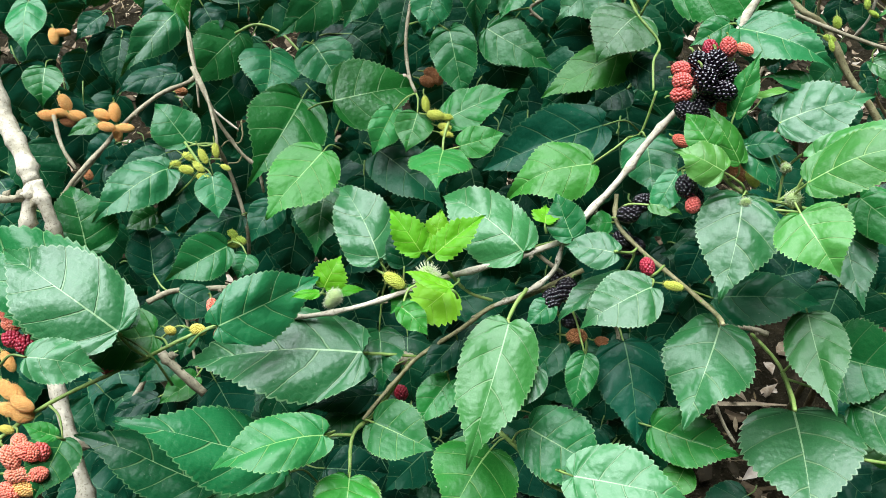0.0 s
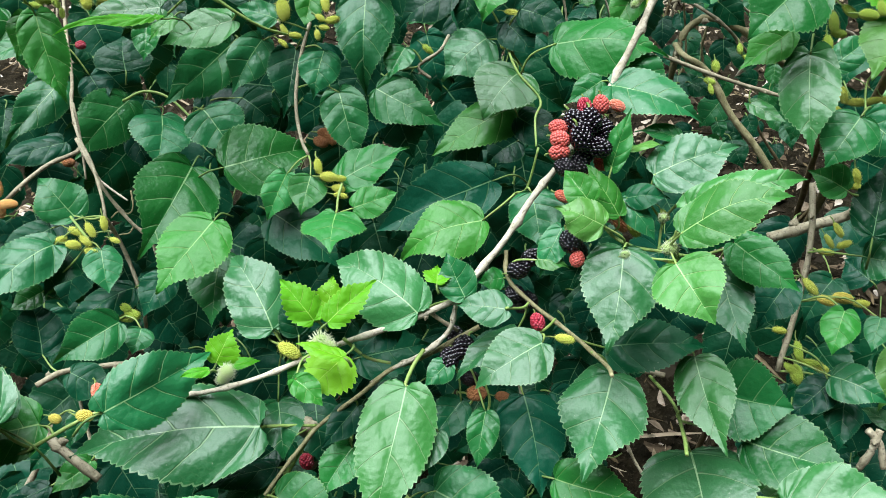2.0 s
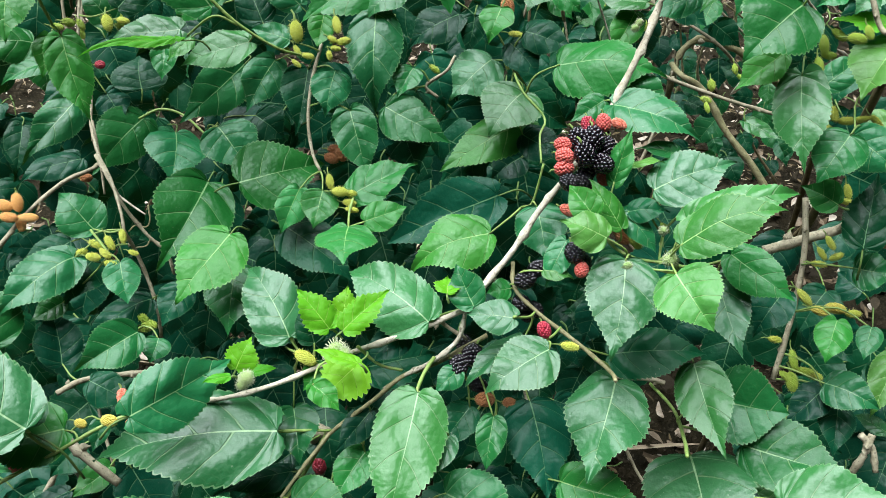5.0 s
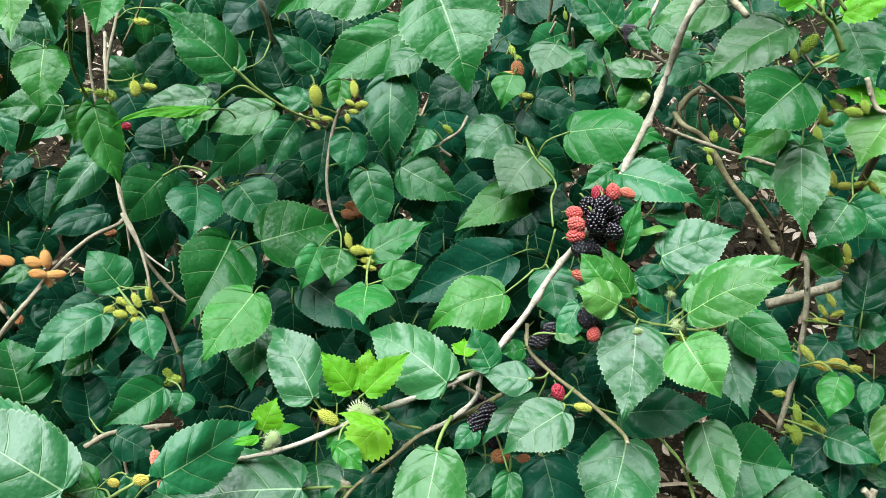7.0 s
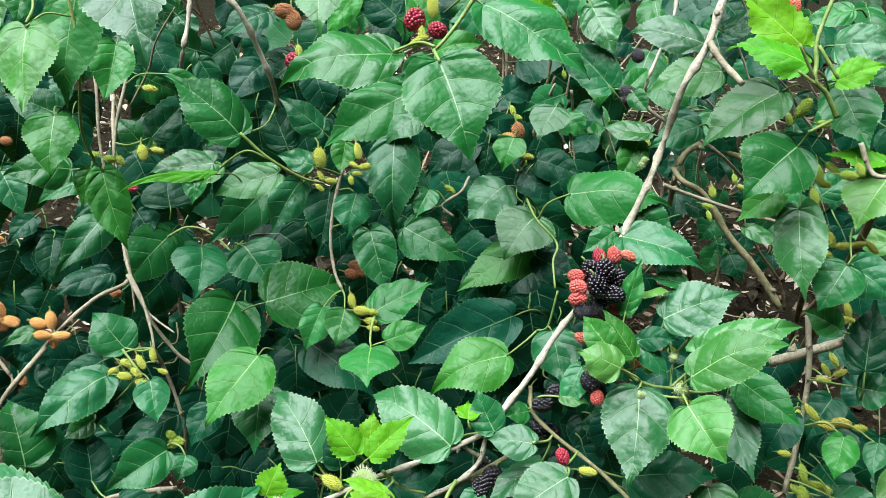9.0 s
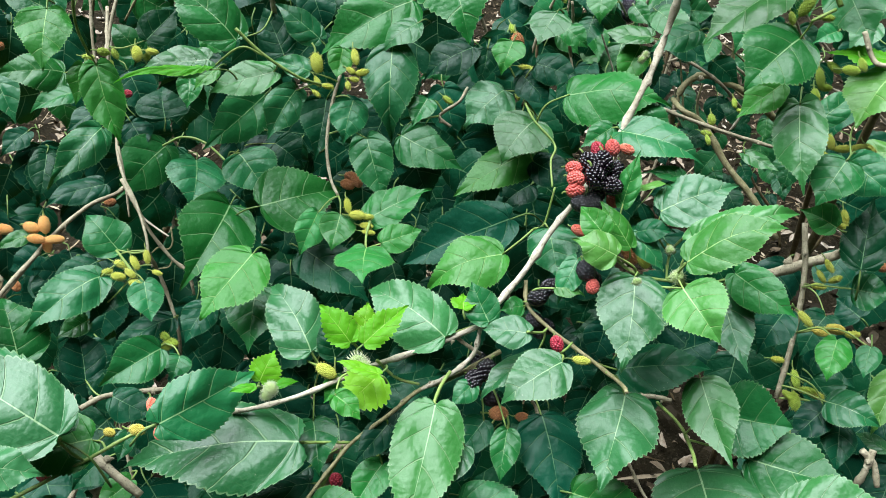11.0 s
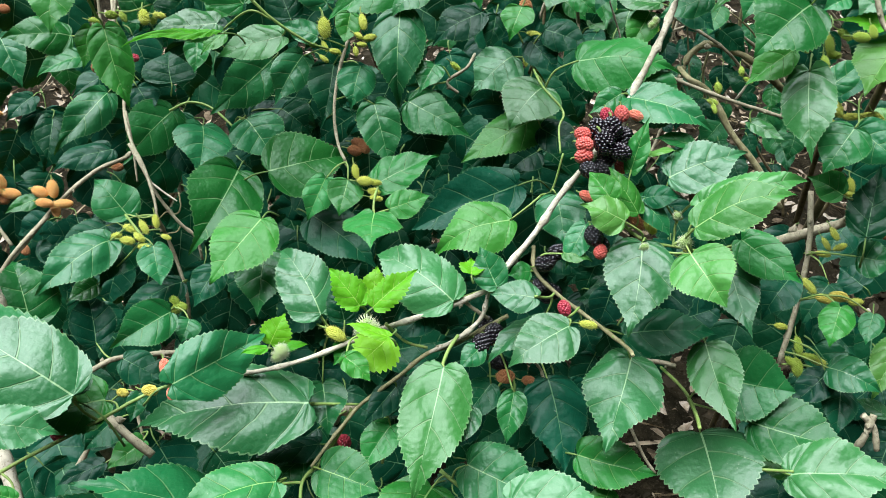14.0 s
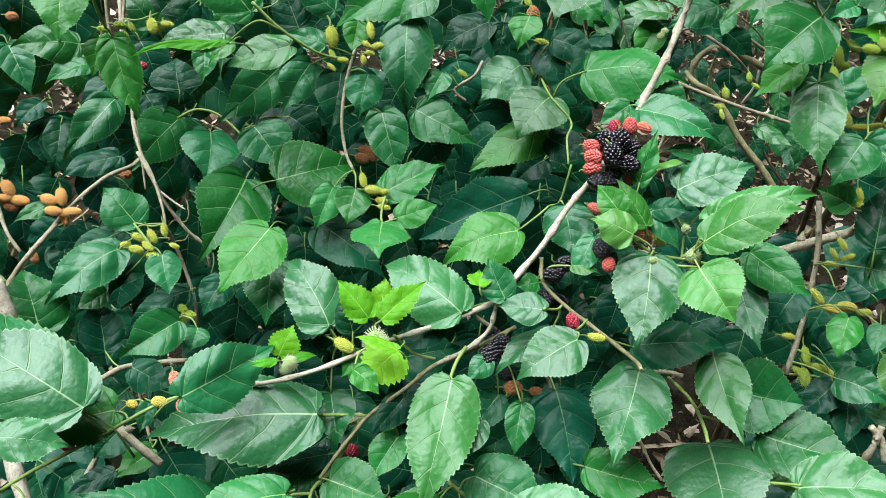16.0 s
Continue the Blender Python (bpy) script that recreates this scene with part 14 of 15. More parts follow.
leaf(S, 1, (0.4063, 0.6048, 0.8929), (0.4136, 0.5523, 0.8545), (-0.42, -0.57, 0.70), 0.045)
leaf(S, 6, (0.3907, 0.5994, 0.9260), (0.4261, 0.5686, 0.9327), (-0.58, -0.53, 0.62), 0.037)
leaf(S, 1, (0.4118, 0.6206, 0.9491), (0.3748, 0.6307, 0.9364), (-0.40, -0.56, 0.72), 0.023)
leaf(S, 1, (0.3106, 0.6300, 0.9288), (0.3490, 0.6231, 0.9463), (-0.43, -0.56, 0.71), 0.023, (0.295, 0.610, 0.946))
leaf(S, 6, (0.3129, 0.6389, 0.9688), (0.2503, 0.6667, 0.9606), (-0.30, -0.42, 0.86), 0.036, (0.327, 0.650, 0.999))
stem(S, GREEN, 0.0019, 0.0014, (0.3655, 0.5311, 0.8896), (0.3553, 0.5348, 0.9059), (0.3442, 0.5352, 0.9157), (0.3453, 0.5414, 0.9274), (0.3473, 0.5510, 0.9457), (0.3705, 0.5744, 0.9938))
stem(S, GREEN, 0.0012, 0.0010, (0.3442, 0.5352, 0.9157), (0.3276, 0.5387, 0.9415))
stem(S, GREEN, 0.0012, 0.0010, (0.3450, 0.5340, 0.9136), (0.3320, 0.5396, 0.9216))
stem(S, GREEN, 0.0014, 0.0012, (0.3471, 0.5471, 0.9384), (0.3608, 0.5346, 0.9176))
stem(S, GREEN, 0.0013, 0.0011, (0.3621, 0.5304, 0.8876), (0.3452, 0.5278, 0.8798))
stem(S, BARK, 0.0019, 0.0016, (0.3765, 0.5114, 0.8771), (0.3823, 0.5021, 0.8608), (0.3872, 0.4939, 0.8577), (0.4021, 0.4888, 0.8620))
berry(S, "coral", (0.3626, 0.6238, 0.9508), (-0.07, -0.56, -0.83), 0.0193)
berry(S, "red", (0.3651, 0.6404, 0.9600), (0.27, -0.55, -0.79), 0.0201)
berry(S, "black", (0.3564, 0.6679, 0.9566), (0.89, -0.45, -0.08), 0.0261)
berry(S, "black", (0.3669, 0.6647, 0.9526), (0.53, -0.72, -0.45), 0.0209)
berry(S, "green", (0.3807, 0.6042, 0.8726), (0.51, 0.01, 0.86), 0.0212)
berry(S, "green", (0.3706, 0.6040, 0.8627), (-0.03, -0.74, -0.67), 0.0137)
berry(S, "green", (0.3734, 0.5583, 0.8749), (0.90, -0.44, -0.04), 0.0122)
berry(S, "green", (0.3926, 0.5378, 0.8401), (0.87, -0.50, 0.00), 0.0148)
berry(S, "green", (0.4015, 0.5391, 0.8443), (0.20, -0.65, -0.74), 0.0128)
berry(S, "green", (0.3888, 0.5689, 0.8081), (0.05, -0.63, -0.77), 0.0163)
stem(S, DARK, 0.0045, 0.0035, (0.550, 0.850, 0.000), (0.520, 0.750, 0.400), (0.440, 0.560, 0.800))

R = branch_thing(0, 0, 0, "green side shoot with broad pale-shining heart-shaped leaves")
leaf(R, 1, (0.1958, 0.6253, 0.7881), (0.2787, 0.5931, 0.7912), (-0.22, -0.50, 0.84), 0.056, (0.172, 0.631, 0.759))
leaf(R, 1, (0.2229, 0.5478, 0.7843), (0.2813, 0.5123, 0.7725), (-0.17, -0.55, 0.82), 0.040, (0.224, 0.551, 0.784))
leaf(R, 1, (0.2432, 0.6014, 0.7840), (0.2819, 0.5746, 0.7653), (-0.17, -0.72, 0.67), 0.035)
leaf(R, 6, (0.2434, 0.4897, 0.7437), (0.3016, 0.4912, 0.7655), (-0.29, -0.49, 0.82), 0.042, (0.257, 0.486, 0.705))
leaf(R, 1, (0.2653, 0.5102, 0.7619), (0.2361, 0.5217, 0.7610), (-0.17, -0.35, 0.92), 0.016, (0.275, 0.507, 0.709))
leaf(R, 1, (0.2179, 0.5565, 0.7846), (0.1911, 0.5478, 0.7703), (-0.13, -0.72, 0.68), 0.021, (0.224, 0.551, 0.784))
leaf(R, 0, (0.2256, 0.4845, 0.7283), (0.2533, 0.4765, 0.7323), (-0.26, -0.47, 0.84), 0.019, (0.210, 0.487, 0.709))
leaf(R, 1, (0.2216, 0.4845, 0.7283), (0.2442, 0.4608, 0.7067), (0.04, -0.65, 0.76), 0.019, (0.210, 0.487, 0.709))
leaf(R, 3, (0.2417, 0.4240, 0.7383), (0.3028, 0.4149, 0.7712), (-0.49, -0.32, 0.81), 0.038, (0.254, 0.442, 0.704))
leaf(R, 6, (0.2543, 0.4469, 0.7410), (0.3224, 0.4377, 0.7709), (-0.41, -0.44, 0.80), 0.033, (0.254, 0.442, 0.704))
leaf(R, 6, (0.2160, 0.4476, 0.7118), (0.1959, 0.3896, 0.6682), (-0.24, -0.53, 0.81), 0.051, (0.225, 0.461, 0.702))
leaf(R, 3, (0.2361, 0.4080, 0.7256), (0.2506, 0.3690, 0.7097), (-0.39, -0.47, 0.79), 0.044, (0.254, 0.442, 0.704))
leaf(R, 6, (0.2946, 0.4652, 0.6840), (0.2977, 0.4041, 0.6554), (-0.30, -0.42, 0.86), 0.036, (0.299, 0.463, 0.699))
leaf(R, 1, (0.3004, 0.4625, 0.7038), (0.3355, 0.4225, 0.6896), (-0.35, -0.57, 0.74), 0.032, (0.305, 0.464, 0.700))
leaf(R, 2, (0.3911, 0.4930, 0.7269), (0.3685, 0.5127, 0.7332), (-0.40, -0.67, 0.63), 0.025)
leaf(R, 0, (0.2129, 0.4386, 0.6315), (0.2811, 0.4234, 0.6436), (-0.25, -0.46, 0.85), 0.040, (0.189, 0.441, 0.642))
leaf(R, 0, (0.3537, 0.4681, 0.6642), (0.3275, 0.4479, 0.6376), (-0.35, -0.54, 0.76), 0.031)
leaf(R, 6, (0.2129, 0.4142, 0.6284), (0.1818, 0.3532, 0.5918), (-0.31, -0.37, 0.88), 0.057, (0.196, 0.417, 0.647))
leaf(R, 6, (0.2735, 0.4235, 0.6338), (0.2773, 0.3558, 0.6081), (-0.46, -0.34, 0.82), 0.039)
leaf(R, 1, (0.3005, 0.4262, 0.5948), (0.3458, 0.4012, 0.6021), (-0.42, -0.55, 0.72), 0.056, (0.274, 0.427, 0.573))
leaf(R, 6, (0.2828, 0.4091, 0.5527), (0.2744, 0.3219, 0.5308), (-0.36, -0.19, 0.91), 0.079, (0.274, 0.427, 0.573))
leaf(R, 1, (0.3156, 0.3998, 0.5725), (0.3814, 0.3558, 0.5801), (-0.34, -0.36, 0.87), 0.053, (0.270, 0.414, 0.581))
leaf(R, 6, (0.3180, 0.3401, 0.5786), (0.3912, 0.3126, 0.5989), (-0.36, -0.32, 0.87), 0.048, (0.309, 0.338, 0.586))
leaf(R, 2, (0.3593, 0.3913, 0.5266), (0.3327, 0.4060, 0.5251), (-0.33, -0.52, 0.79), 0.022, (0.418, 0.403, 0.533))
stem(R, GREEN, 0.0013, 0.0011, (0.2100, 0.4869, 0.7091), (0.2170, 0.4760, 0.7029), (0.2303, 0.4661, 0.6994), (0.2495, 0.4627, 0.6975), (0.2730, 0.4590, 0.6958), (0.3053, 0.4643, 0.7002))
stem(R, GREEN, 0.0011, 0.0009, (0.2474, 0.4634, 0.6981), (0.2627, 0.4690, 0.7098))
stem(R, GREEN, 0.0011, 0.0008, (0.2225, 0.4629, 0.7028), (0.2350, 0.4531, 0.6994), (0.2539, 0.4416, 0.7042))
stem(R, BARK, 0.0051, 0.0040, (0.4168, 0.6131, 0.6064), (0.4479, 0.5999, 0.6288), (0.4752, 0.6015, 0.6363), (0.4795, 0.5886, 0.6543))
stem(R, GREEN, 0.0015, 0.0013, (0.2815, 0.5020, 0.5421), (0.2833, 0.4546, 0.5576), (0.2604, 0.3863, 0.5971), (0.2484, 0.3542, 0.6134))
stem(R, GREEN, 0.0012, 0.0010, (0.3006, 0.3454, 0.5789), (0.3146, 0.3325, 0.5907))
stem(R, GREEN, 0.0011, 0.0009, (0.2849, 0.5169, 0.7110), (0.2596, 0.4921, 0.7065), (0.2474, 0.4634, 0.6981))
stem(R, BARK, 0.0023, 0.0020, (0.2892, 0.4917, 0.5521), (0.2742, 0.4950, 0.5547), (0.2467, 0.4986, 0.5554))
berry(R, "green", (0.2621, 0.4654, 0.6841), (0.84, -0.54, -0.07), 0.0110)
berry(R, "olive", (0.2640, 0.4795, 0.6871), (0.31, -0.83, -0.46), 0.0112)
berry(R, "green", (0.2636, 0.5019, 0.7030), (0.46, -0.80, -0.39), 0.0114)
stem(R, DARK, 0.0045, 0.0040, (0.580, 0.850, 0.000), (0.540, 0.780, 0.300), (0.460, 0.680, 0.580))

M = branch_thing(0, 0, 0, "pale grey main branch bearing ripe black mulberries and glossy leaves")
leaf(M, 6, (-0.0312, 0.4211, 0.5825), (-0.1675, 0.4222, 0.5597), (-0.16, -0.28, 0.95), 0.071, (-0.030, 0.431, 0.572))
leaf(M, 2, (0.1577, 0.7002, 0.8124), (0.1448, 0.6790, 0.7868), (-0.24, -0.69, 0.69), 0.030)
leaf(M, 0, (0.1775, 0.6818, 0.7968), (0.2180, 0.6673, 0.7876), (-0.09, -0.70, 0.71), 0.034, (0.170, 0.678, 0.763))
leaf(M, 0, (0.1360, 0.7128, 0.8014), (0.1284, 0.6973, 0.7703), (-0.12, -0.88, 0.47), 0.023)
leaf(M, 6, (0.1509, 0.6874, 0.7692), (0.1107, 0.6685, 0.7382), (-0.27, -0.63, 0.73), 0.048, (0.170, 0.678, 0.763))
leaf(M, 6, (0.1756, 0.6547, 0.7513), (0.1420, 0.6242, 0.7231), (-0.19, -0.55, 0.82), 0.058, (0.169, 0.657, 0.762))
leaf(M, 0, (0.1653, 0.6837, 0.7853), (0.1889, 0.6616, 0.7621), (-0.07, -0.75, 0.65), 0.030, (0.170, 0.698, 0.763))
leaf(M, 0, (0.1758, 0.6445, 0.7153), (0.2108, 0.6165, 0.7056), (-0.27, -0.60, 0.75), 0.034, (0.170, 0.678, 0.763))
leaf(M, 2, (0.1359, 0.5410, 0.6765), (0.0693, 0.5330, 0.6451), (-0.33, -0.46, 0.83), 0.048, (0.160, 0.547, 0.696))
leaf(M, 6, (0.0813, 0.4668, 0.6441), (0.0201, 0.5257, 0.6549), (-0.19, -0.36, 0.91), 0.052, (0.086, 0.473, 0.645))
leaf(M, 6, (-0.0226, 0.4682, 0.6308), (-0.0593, 0.5323, 0.6562), (-0.01, -0.37, 0.93), 0.047, (-0.015, 0.472, 0.611))
leaf(M, 1, (0.1140, 0.4636, 0.6607), (0.1020, 0.4883, 0.6826), (-0.12, -0.69, 0.71), 0.027, (0.110, 0.473, 0.649))
leaf(M, 4, (0.0080, 0.4567, 0.6482), (-0.0158, 0.4767, 0.6708), (0.11, -0.68, 0.72), 0.023, (0.009, 0.463, 0.644))
leaf(M, 4, (0.0179, 0.4490, 0.6526), (0.0524, 0.4698, 0.6736), (-0.12, -0.60, 0.79), 0.021)
leaf(M, 4, (0.0171, 0.4611, 0.6508), (0.0215, 0.4809, 0.6696), (-0.01, -0.69, 0.73), 0.018, (0.009, 0.463, 0.644))
leaf(M, 4, (0.0943, 0.4698, 0.6683), (0.0965, 0.4882, 0.6716), (-0.07, -0.17, 0.98), 0.018)
leaf(M, 1, (0.1455, 0.4892, 0.6579), (0.1268, 0.4889, 0.6543), (-0.14, -0.61, 0.78), 0.017, (0.148, 0.483, 0.662))
leaf(M, 6, (0.1418, 0.4476, 0.6612), (0.1065, 0.4607, 0.6564), (-0.25, -0.34, 0.90), 0.027, (0.141, 0.447, 0.663))
leaf(M, 6, (0.1597, 0.4109, 0.6616), (0.1132, 0.3926, 0.6418), (-0.27, -0.31, 0.91), 0.040, (0.161, 0.428, 0.656))
leaf(M, 6, (0.1538, 0.4616, 0.6302), (0.1065, 0.4369, 0.6073), (-0.34, -0.21, 0.92), 0.026, (0.159, 0.464, 0.652))
leaf(M, 1, (0.1699, 0.5359, 0.7038), (0.1739, 0.4998, 0.6744), (-0.28, -0.63, 0.73), 0.040, (0.167, 0.539, 0.706))
leaf(M, 1, (0.1828, 0.4845, 0.7041), (0.1661, 0.4655, 0.6752), (-0.39, -0.65, 0.65), 0.021, (0.210, 0.487, 0.709))
leaf(M, 3, (0.1653, 0.4725, 0.6857), (0.1868, 0.4643, 0.6842), (-0.08, -0.37, 0.93), 0.014, (0.148, 0.489, 0.668))
leaf(M, 0, (-0.0041, 0.4651, 0.6279), (-0.0136, 0.4870, 0.6496), (0.12, -0.67, 0.73), 0.023, (-0.007, 0.461, 0.613))
leaf(M, 4, (0.0296, 0.4314, 0.6383), (0.0006, 0.4056, 0.6274), (0.10, -0.48, 0.87), 0.032)
leaf(M, 4, (0.0286, 0.4129, 0.6529), (-0.0025, 0.4208, 0.6589), (0.18, -0.02, 0.98), 0.013)
leaf(M, 4, (-0.0604, 0.4470, 0.6206), (-0.0497, 0.4659, 0.6360), (0.08, -0.66, 0.75), 0.022)
leaf(M, 4, (-0.0588, 0.4190, 0.6388), (-0.0776, 0.4145, 0.6376), (0.01, -0.29, 0.96), 0.008)
leaf(M, 4, (-0.0575, 0.4610, 0.6048), (-0.0330, 0.4648, 0.6060), (-0.01, -0.20, 0.98), 0.010)
leaf(M, 0, (0.0646, 0.4793, 0.6268), (0.0332, 0.4561, 0.6121), (-0.04, -0.50, 0.87), 0.029, (0.093, 0.472, 0.639))
leaf(M, 2, (0.2739, 0.6824, 0.8149), (0.2507, 0.6624, 0.7815), (-0.26, -0.74, 0.62), 0.027)
leaf(M, 2, (0.2154, 0.4967, 0.7452), (0.2298, 0.5171, 0.7818), (-0.25, -0.80, 0.55), 0.017, (0.210, 0.487, 0.709))
leaf(M, 3, (0.2307, 0.5060, 0.7548), (0.2532, 0.5007, 0.7590), (-0.19, -0.04, 0.98), 0.012, (0.205, 0.536, 0.757))
leaf(M, 2, (0.1951, 0.4655, 0.7350), (0.1801, 0.4882, 0.7486), (-0.32, -0.63, 0.71), 0.022, (0.210, 0.487, 0.709))
leaf(M, 2, (0.2168, 0.4681, 0.7236), (0.1971, 0.4970, 0.7492), (0.16, -0.59, 0.79), 0.022, (0.216, 0.478, 0.704))
leaf(M, 3, (0.2008, 0.4505, 0.7274), (0.1699, 0.4646, 0.7344), (-0.12, -0.65, 0.75), 0.029, (0.223, 0.463, 0.703))
leaf(M, 6, (0.0931, 0.4049, 0.5889), (0.0770, 0.3751, 0.5730), (-0.21, -0.37, 0.90), 0.021, (0.070, 0.425, 0.615))
leaf(M, 6, (0.0710, 0.4209, 0.6164), (0.0438, 0.3358, 0.5671), (-0.10, -0.48, 0.87), 0.050, (0.070, 0.425, 0.615))
leaf(M, 0, (0.0371, 0.4463, 0.5758), (0.0105, 0.4211, 0.5589), (0.08, -0.61, 0.79), 0.023, (0.033, 0.446, 0.581))
leaf(M, 1, (-0.0231, 0.4592, 0.5699), (-0.0169, 0.4178, 0.5502), (-0.06, -0.44, 0.90), 0.034, (-0.017, 0.476, 0.610))
leaf(M, 2, (0.0029, 0.4597, 0.6107), (-0.0132, 0.4441, 0.6004), (0.02, -0.56, 0.83), 0.021, (-0.005, 0.458, 0.613))
leaf(M, 2, (-0.0026, 0.4104, 0.6372), (0.0161, 0.3952, 0.6266), (0.11, -0.47, 0.88), 0.018, (0.017, 0.443, 0.633))
leaf(M, 1, (0.1038, 0.4508, 0.6119), (0.0851, 0.4378, 0.6011), (-0.09, -0.56, 0.83), 0.019, (0.097, 0.465, 0.611))
stem(M, BARK, 0.0029, 0.0023, (0.2861, 0.5956, 0.9285), (0.2902, 0.5780, 0.9188), (0.2987, 0.5536, 0.9081))
stem(M, PALE, 0.0029, 0.0022, (0.3053, 0.6239, 0.9738), (0.2879, 0.6011, 0.9280), (0.2677, 0.5866, 0.8971), (0.2608, 0.5896, 0.8526), (0.2498, 0.5758, 0.8285), (0.2387, 0.5648, 0.8089), (0.2200, 0.5474, 0.7776), (0.2014, 0.5334, 0.7520), (0.1844, 0.5215, 0.7338), (0.1658, 0.5126, 0.7122), (0.1458, 0.4983, 0.6858), (0.1192, 0.4799, 0.6615), (0.1078, 0.4738, 0.6496))
stem(M, PALE, 0.0022, 0.0017, (0.1078, 0.4738, 0.6496), (0.0696, 0.4661, 0.6363), (0.0256, 0.4588, 0.6246), (-0.0013, 0.4526, 0.6159), (-0.0349, 0.4459, 0.6051), (-0.0691, 0.4425, 0.5973), (-0.0885, 0.4427, 0.5941))
stem(M, PALE, 0.0018, 0.0016, (0.1095, 0.4732, 0.6490), (0.1038, 0.4649, 0.6287), (0.0836, 0.4592, 0.6120), (0.0614, 0.4553, 0.6017))
stem(M, OLIVE, 0.0020, 0.0013, (0.1277, 0.4743, 0.6243), (0.0887, 0.4625, 0.6082), (0.0614, 0.4553, 0.6017), (0.0392, 0.4476, 0.5854), (0.0089, 0.4382, 0.5648), (-0.0051, 0.4269, 0.5542), (-0.0180, 0.4154, 0.5435), (-0.0302, 0.3997, 0.5359))
stem(M, OLIVE, 0.0016, 0.0014, (0.1473, 0.4984, 0.6762), (0.1477, 0.4832, 0.6620), (0.1647, 0.4673, 0.6496), (0.1891, 0.4411, 0.6420), (0.2013, 0.4013, 0.6502), (0.1994, 0.3818, 0.6584))
stem(M, GREEN, 0.0016, 0.0013, (0.0853, 0.4568, 0.6184), (0.0769, 0.4433, 0.6152), (0.0704, 0.4251, 0.6148))
stem(M, GREEN, 0.0013, 0.0011, (-0.0342, 0.4298, 0.5735), (-0.0140, 0.4361, 0.5673), (0.0071, 0.4381, 0.5643))
stem(M, GREEN, 0.0013, 0.0011, (0.0278, 0.4582, 0.6300), (0.0434, 0.4578, 0.6124), (0.0614, 0.4577, 0.6055))
stem(M, BARK, 0.0016, 0.0014, (0.0861, 0.4732, 0.6447), (0.0970, 0.4719, 0.6347), (0.1111, 0.4702, 0.6246))
stem(M, GREEN, 0.0011, 0.0009, (0.1409, 0.4472, 0.6628), (0.1549, 0.4585, 0.6537), (0.1616, 0.4683, 0.6506))
stem(M, GREEN, 0.0014, 0.0011, (0.0920, 0.5060, 0.6186), (0.1011, 0.4904, 0.6353), (0.1095, 0.4741, 0.6505))
stem(M, GREEN, 0.0010, 0.0009, (0.1605, 0.4281, 0.6558), (0.1693, 0.4377, 0.6528), (0.1771, 0.4483, 0.6513))
stem(M, GREEN, 0.0012, 0.0009, (-0.0255, 0.4999, 0.6076), (-0.0169, 0.4758, 0.6103), (-0.0050, 0.4576, 0.6132))
stem(M, GREEN, 0.0011, 0.0009, (0.0170, 0.4425, 0.6329), (0.0256, 0.4560, 0.6262))
stem(M, GREEN, 0.0011, 0.0009, (0.0092, 0.4630, 0.6443), (0.0169, 0.4620, 0.6342))
stem(M, GREEN, 0.0009, 0.0011, (0.1766, 0.5644, 0.7274), (0.1789, 0.5890, 0.7398), (0.1856, 0.6094, 0.7470), (0.1687, 0.6369, 0.7623), (0.1714, 0.7390, 0.7630))
stem(M, GREEN, 0.0009, 0.0009, (0.1739, 0.5454, 0.7362), (0.1672, 0.5395, 0.7057), (0.1601, 0.5469, 0.6964))
berry(M, "black", (0.1923, 0.5200, 0.7687), (0.42, -0.67, -0.60), 0.0215)
berry(M, "black", (0.2011, 0.5149, 0.7720), (0.04, -0.81, -0.58), 0.0213)
berry(M, "black", (0.2113, 0.5153, 0.7645), (-0.40, -0.70, -0.59), 0.0196)
berry(M, "black", (0.1936, 0.5047, 0.7643), (0.31, -0.61, -0.73), 0.0211)
berry(M, "black", (0.2055, 0.5001, 0.7592), (0.86, -0.50, -0.13), 0.0193)
berry(M, "black", (0.1984, 0.5090, 0.7521), (-0.07, -0.71, -0.70), 0.0206)
berry(M, "black", (0.1824, 0.5000, 0.7448), (0.40, -0.72, -0.56), 0.0167)
berry(M, "black", (0.1950, 0.5042, 0.7439), (0.44, -0.65, -0.62), 0.0178)
berry(M, "crimson", (0.1999, 0.5301, 0.7762), (0.07, -0.76, -0.64), 0.0141)
berry(M, "red", (0.2100, 0.5250, 0.7799), (0.13, -0.64, -0.76), 0.0149)
berry(M, "coral", (0.2229, 0.5282, 0.7774), (0.80, -0.52, -0.30), 0.0141)
berry(M, "red", (0.1803, 0.5192, 0.7651), (0.92, -0.39, -0.00), 0.0149)
berry(M, "red", (0.1802, 0.5100, 0.7603), (0.77, -0.64, -0.05), 0.0157)
berry(M, "red", (0.1794, 0.5055, 0.7530), (0.96, -0.10, 0.26), 0.0157)
berry(M, "red", (0.2112, 0.5081, 0.7432), (0.35, -0.79, -0.50), 0.0132)
berry(M, "coral", (0.1830, 0.4935, 0.7246), (0.82, -0.49, -0.30), 0.0140)
berry(M, "black", (0.1824, 0.4591, 0.7093), (0.24, -0.77, -0.59), 0.0180)
berry(M, "black", (0.1897, 0.4595, 0.7013), (0.27, -0.72, -0.64), 0.0155)
berry(M, "red", (0.1865, 0.4499, 0.7013), (-0.24, -0.71, -0.67), 0.0126)
berry(M, "brown", (0.2303, 0.5102, 0.7002), (0.81, -0.59, -0.06), 0.0206)
berry(M, "olive", (0.2375, 0.4901, 0.6993), (0.41, -0.70, -0.58), 0.0163)
berry(M, "brown", (0.2330, 0.5061, 0.6942), (0.45, -0.62, -0.64), 0.0177)
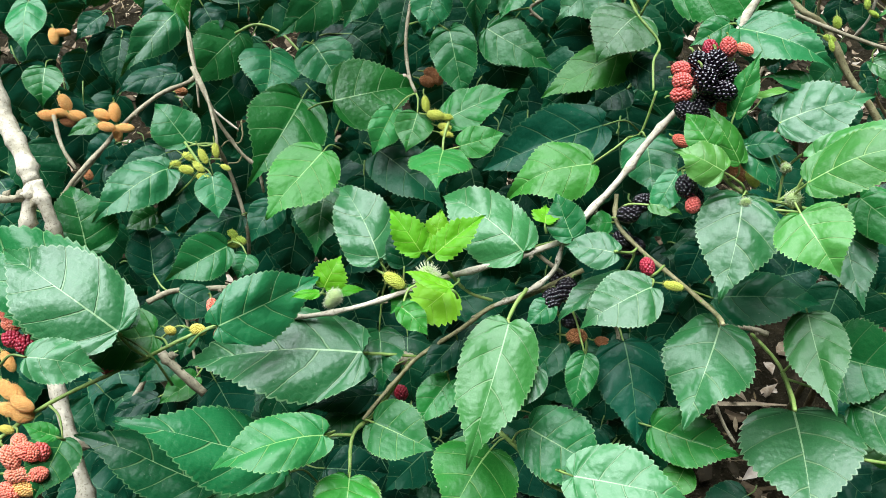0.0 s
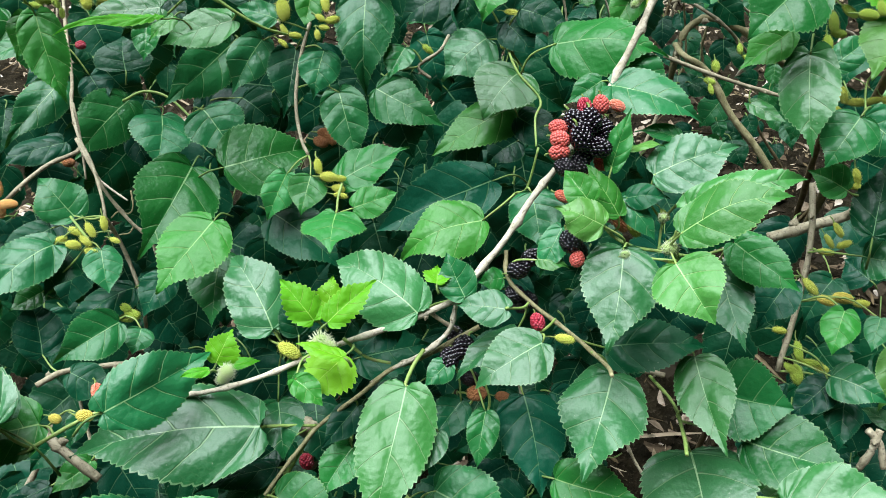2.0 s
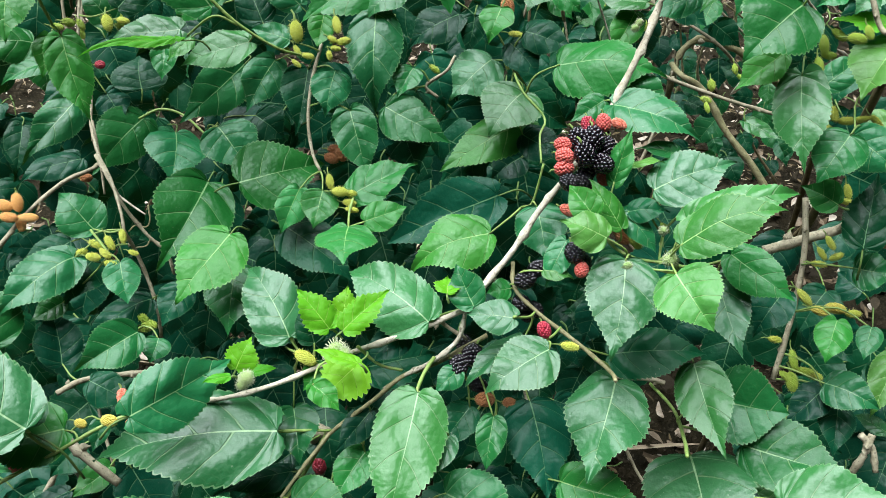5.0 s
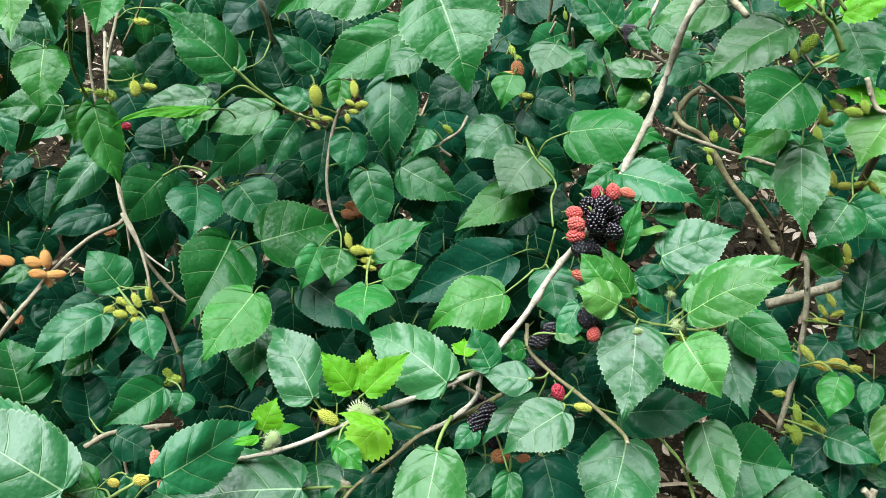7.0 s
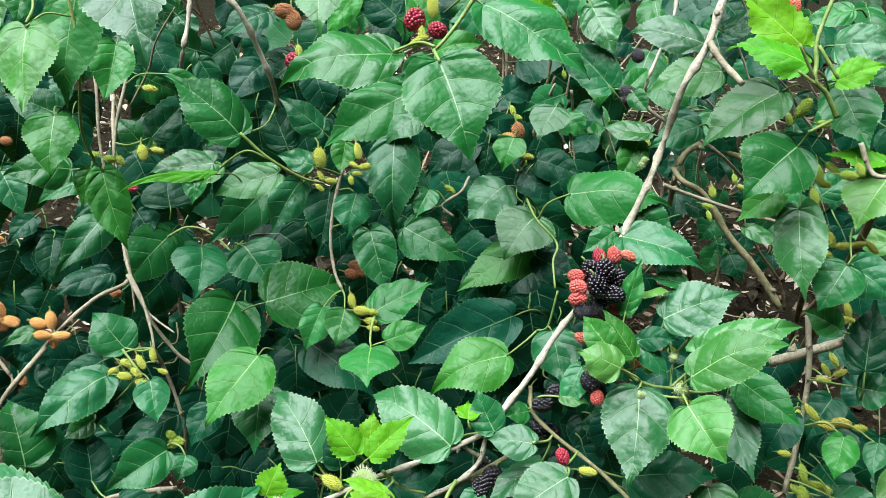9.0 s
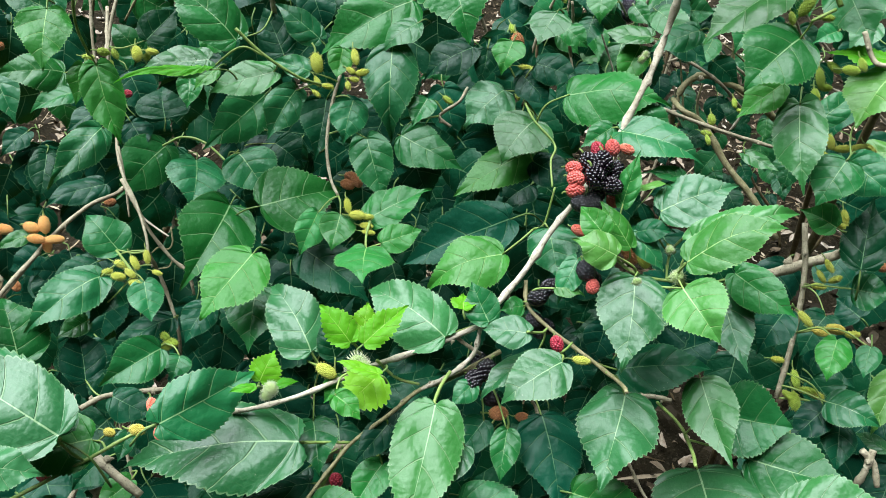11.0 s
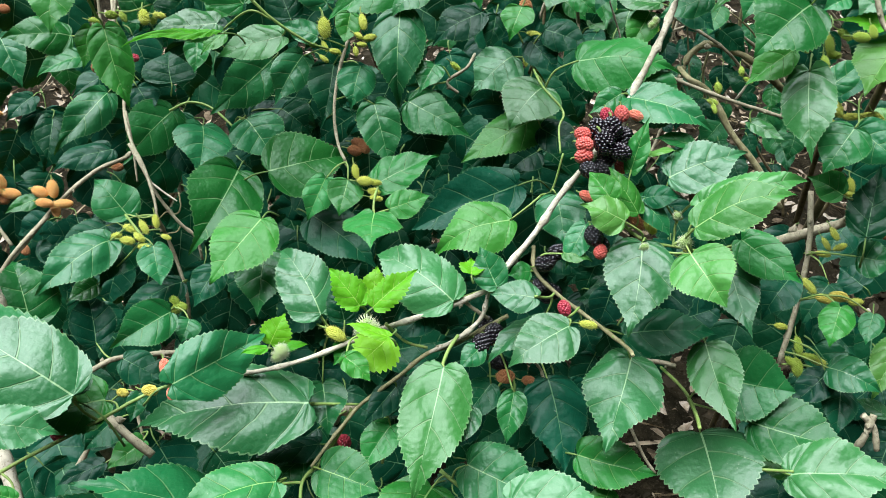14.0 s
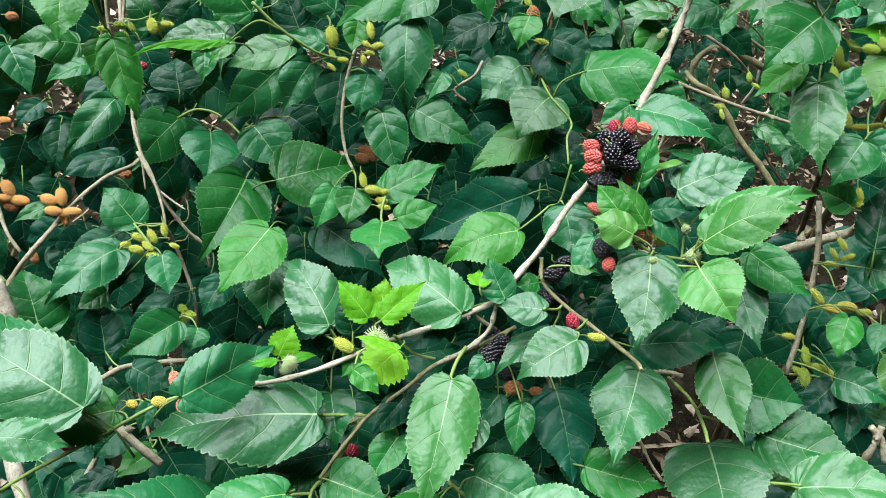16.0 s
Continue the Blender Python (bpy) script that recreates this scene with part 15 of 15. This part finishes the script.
berry(M, "black", (0.1545, 0.4818, 0.6709), (0.91, -0.02, 0.42), 0.0182)
berry(M, "black", (0.1646, 0.4897, 0.6754), (0.84, 0.09, 0.54), 0.0174)
berry(M, "black", (0.1537, 0.4811, 0.6498), (0.81, -0.59, 0.00), 0.0166)
berry(M, "black", (0.1638, 0.4818, 0.6427), (0.84, -0.53, -0.04), 0.0167)
berry(M, "black", (0.1580, 0.4803, 0.6393), (0.37, -0.83, -0.41), 0.0147)
berry(M, "black", (0.1041, 0.4556, 0.6100), (-0.38, -0.74, -0.56), 0.0203)
berry(M, "black", (0.1147, 0.4632, 0.6141), (-0.51, -0.51, -0.69), 0.0205)
berry(M, "black", (0.1208, 0.4585, 0.5877), (0.86, -0.52, -0.01), 0.0168)
berry(M, "black", (0.1103, 0.4763, 0.6144), (0.42, -0.79, -0.44), 0.0178)
berry(M, "brown", (0.1246, 0.4442, 0.5856), (0.89, -0.35, 0.29), 0.0175)
berry(M, "brown", (0.1455, 0.4487, 0.5766), (0.92, -0.39, 0.10), 0.0129)
berry(M, "crimson", (0.1592, 0.4281, 0.6656), (0.28, -0.72, -0.64), 0.0134)
berry(M, "olive", (0.1798, 0.4283, 0.6497), (0.92, -0.39, 0.07), 0.0155)
berry(M, "orange", (-0.0893, 0.4404, 0.5904), (0.53, -0.75, -0.41), 0.0144)
berry(M, "olive", (-0.0109, 0.4571, 0.6213), (0.82, -0.55, -0.16), 0.0211)
berry(M, "olive", (0.1707, 0.7209, 0.7529), (0.14, -0.65, -0.74), 0.0128)
berry(M, "olive", (0.1870, 0.7736, 0.7643), (0.91, -0.42, -0.02), 0.0175)
berry(M, "green", (0.1056, 0.7625, 0.7318), (0.74, -0.50, -0.46), 0.0148)
berry(M, "green", (0.1645, 0.6819, 0.7084), (0.10, -0.77, -0.63), 0.0114)
berry(M, "pale", (0.2417, 0.5764, 0.8379), (0.41, 0.12, 0.90), 0.0067)
berry(M, "pale", (0.2390, 0.5747, 0.8347), (-0.93, -0.25, -0.28), 0.0067)
berry(M, "pale", (0.0128, 0.4412, 0.6405), (0.20, -0.50, 0.80), 0.0170)
berry(M, "pale", (0.0178, 0.4370, 0.6405), (0.60, -0.50, 0.50), 0.0130)
berry(M, "pale", (0.0094, 0.4372, 0.6394), (-0.60, -0.50, 0.50), 0.0120)
berry(M, "pale", (-0.0505, 0.4307, 0.6260), (0.10, -0.60, 0.70), 0.0120)
berry(M, "pale", (-0.0533, 0.4279, 0.6230), (-0.20, -0.70, 0.20), 0.0100)
berry(M, "pale", (0.2410, 0.4311, 0.7210), (0.50, -0.50, 0.60), 0.0110)
berry(M, "pale", (0.2120, 0.4317, 0.7168), (0.50, -0.50, 0.60), 0.0070)
berry(M, "pale", (0.2488, 0.4710, 0.7197), (0.10, -0.60, 0.70), 0.0080)
stem(M, PALE, 0.0035, 0.0060, (0.307, 0.619, 0.977), (0.340, 0.670, 1.013), (0.550, 0.780, 1.350), (0.950, 0.900, 1.100), (1.150, 1.000, 0.500), (1.200, 1.000, 0.000))
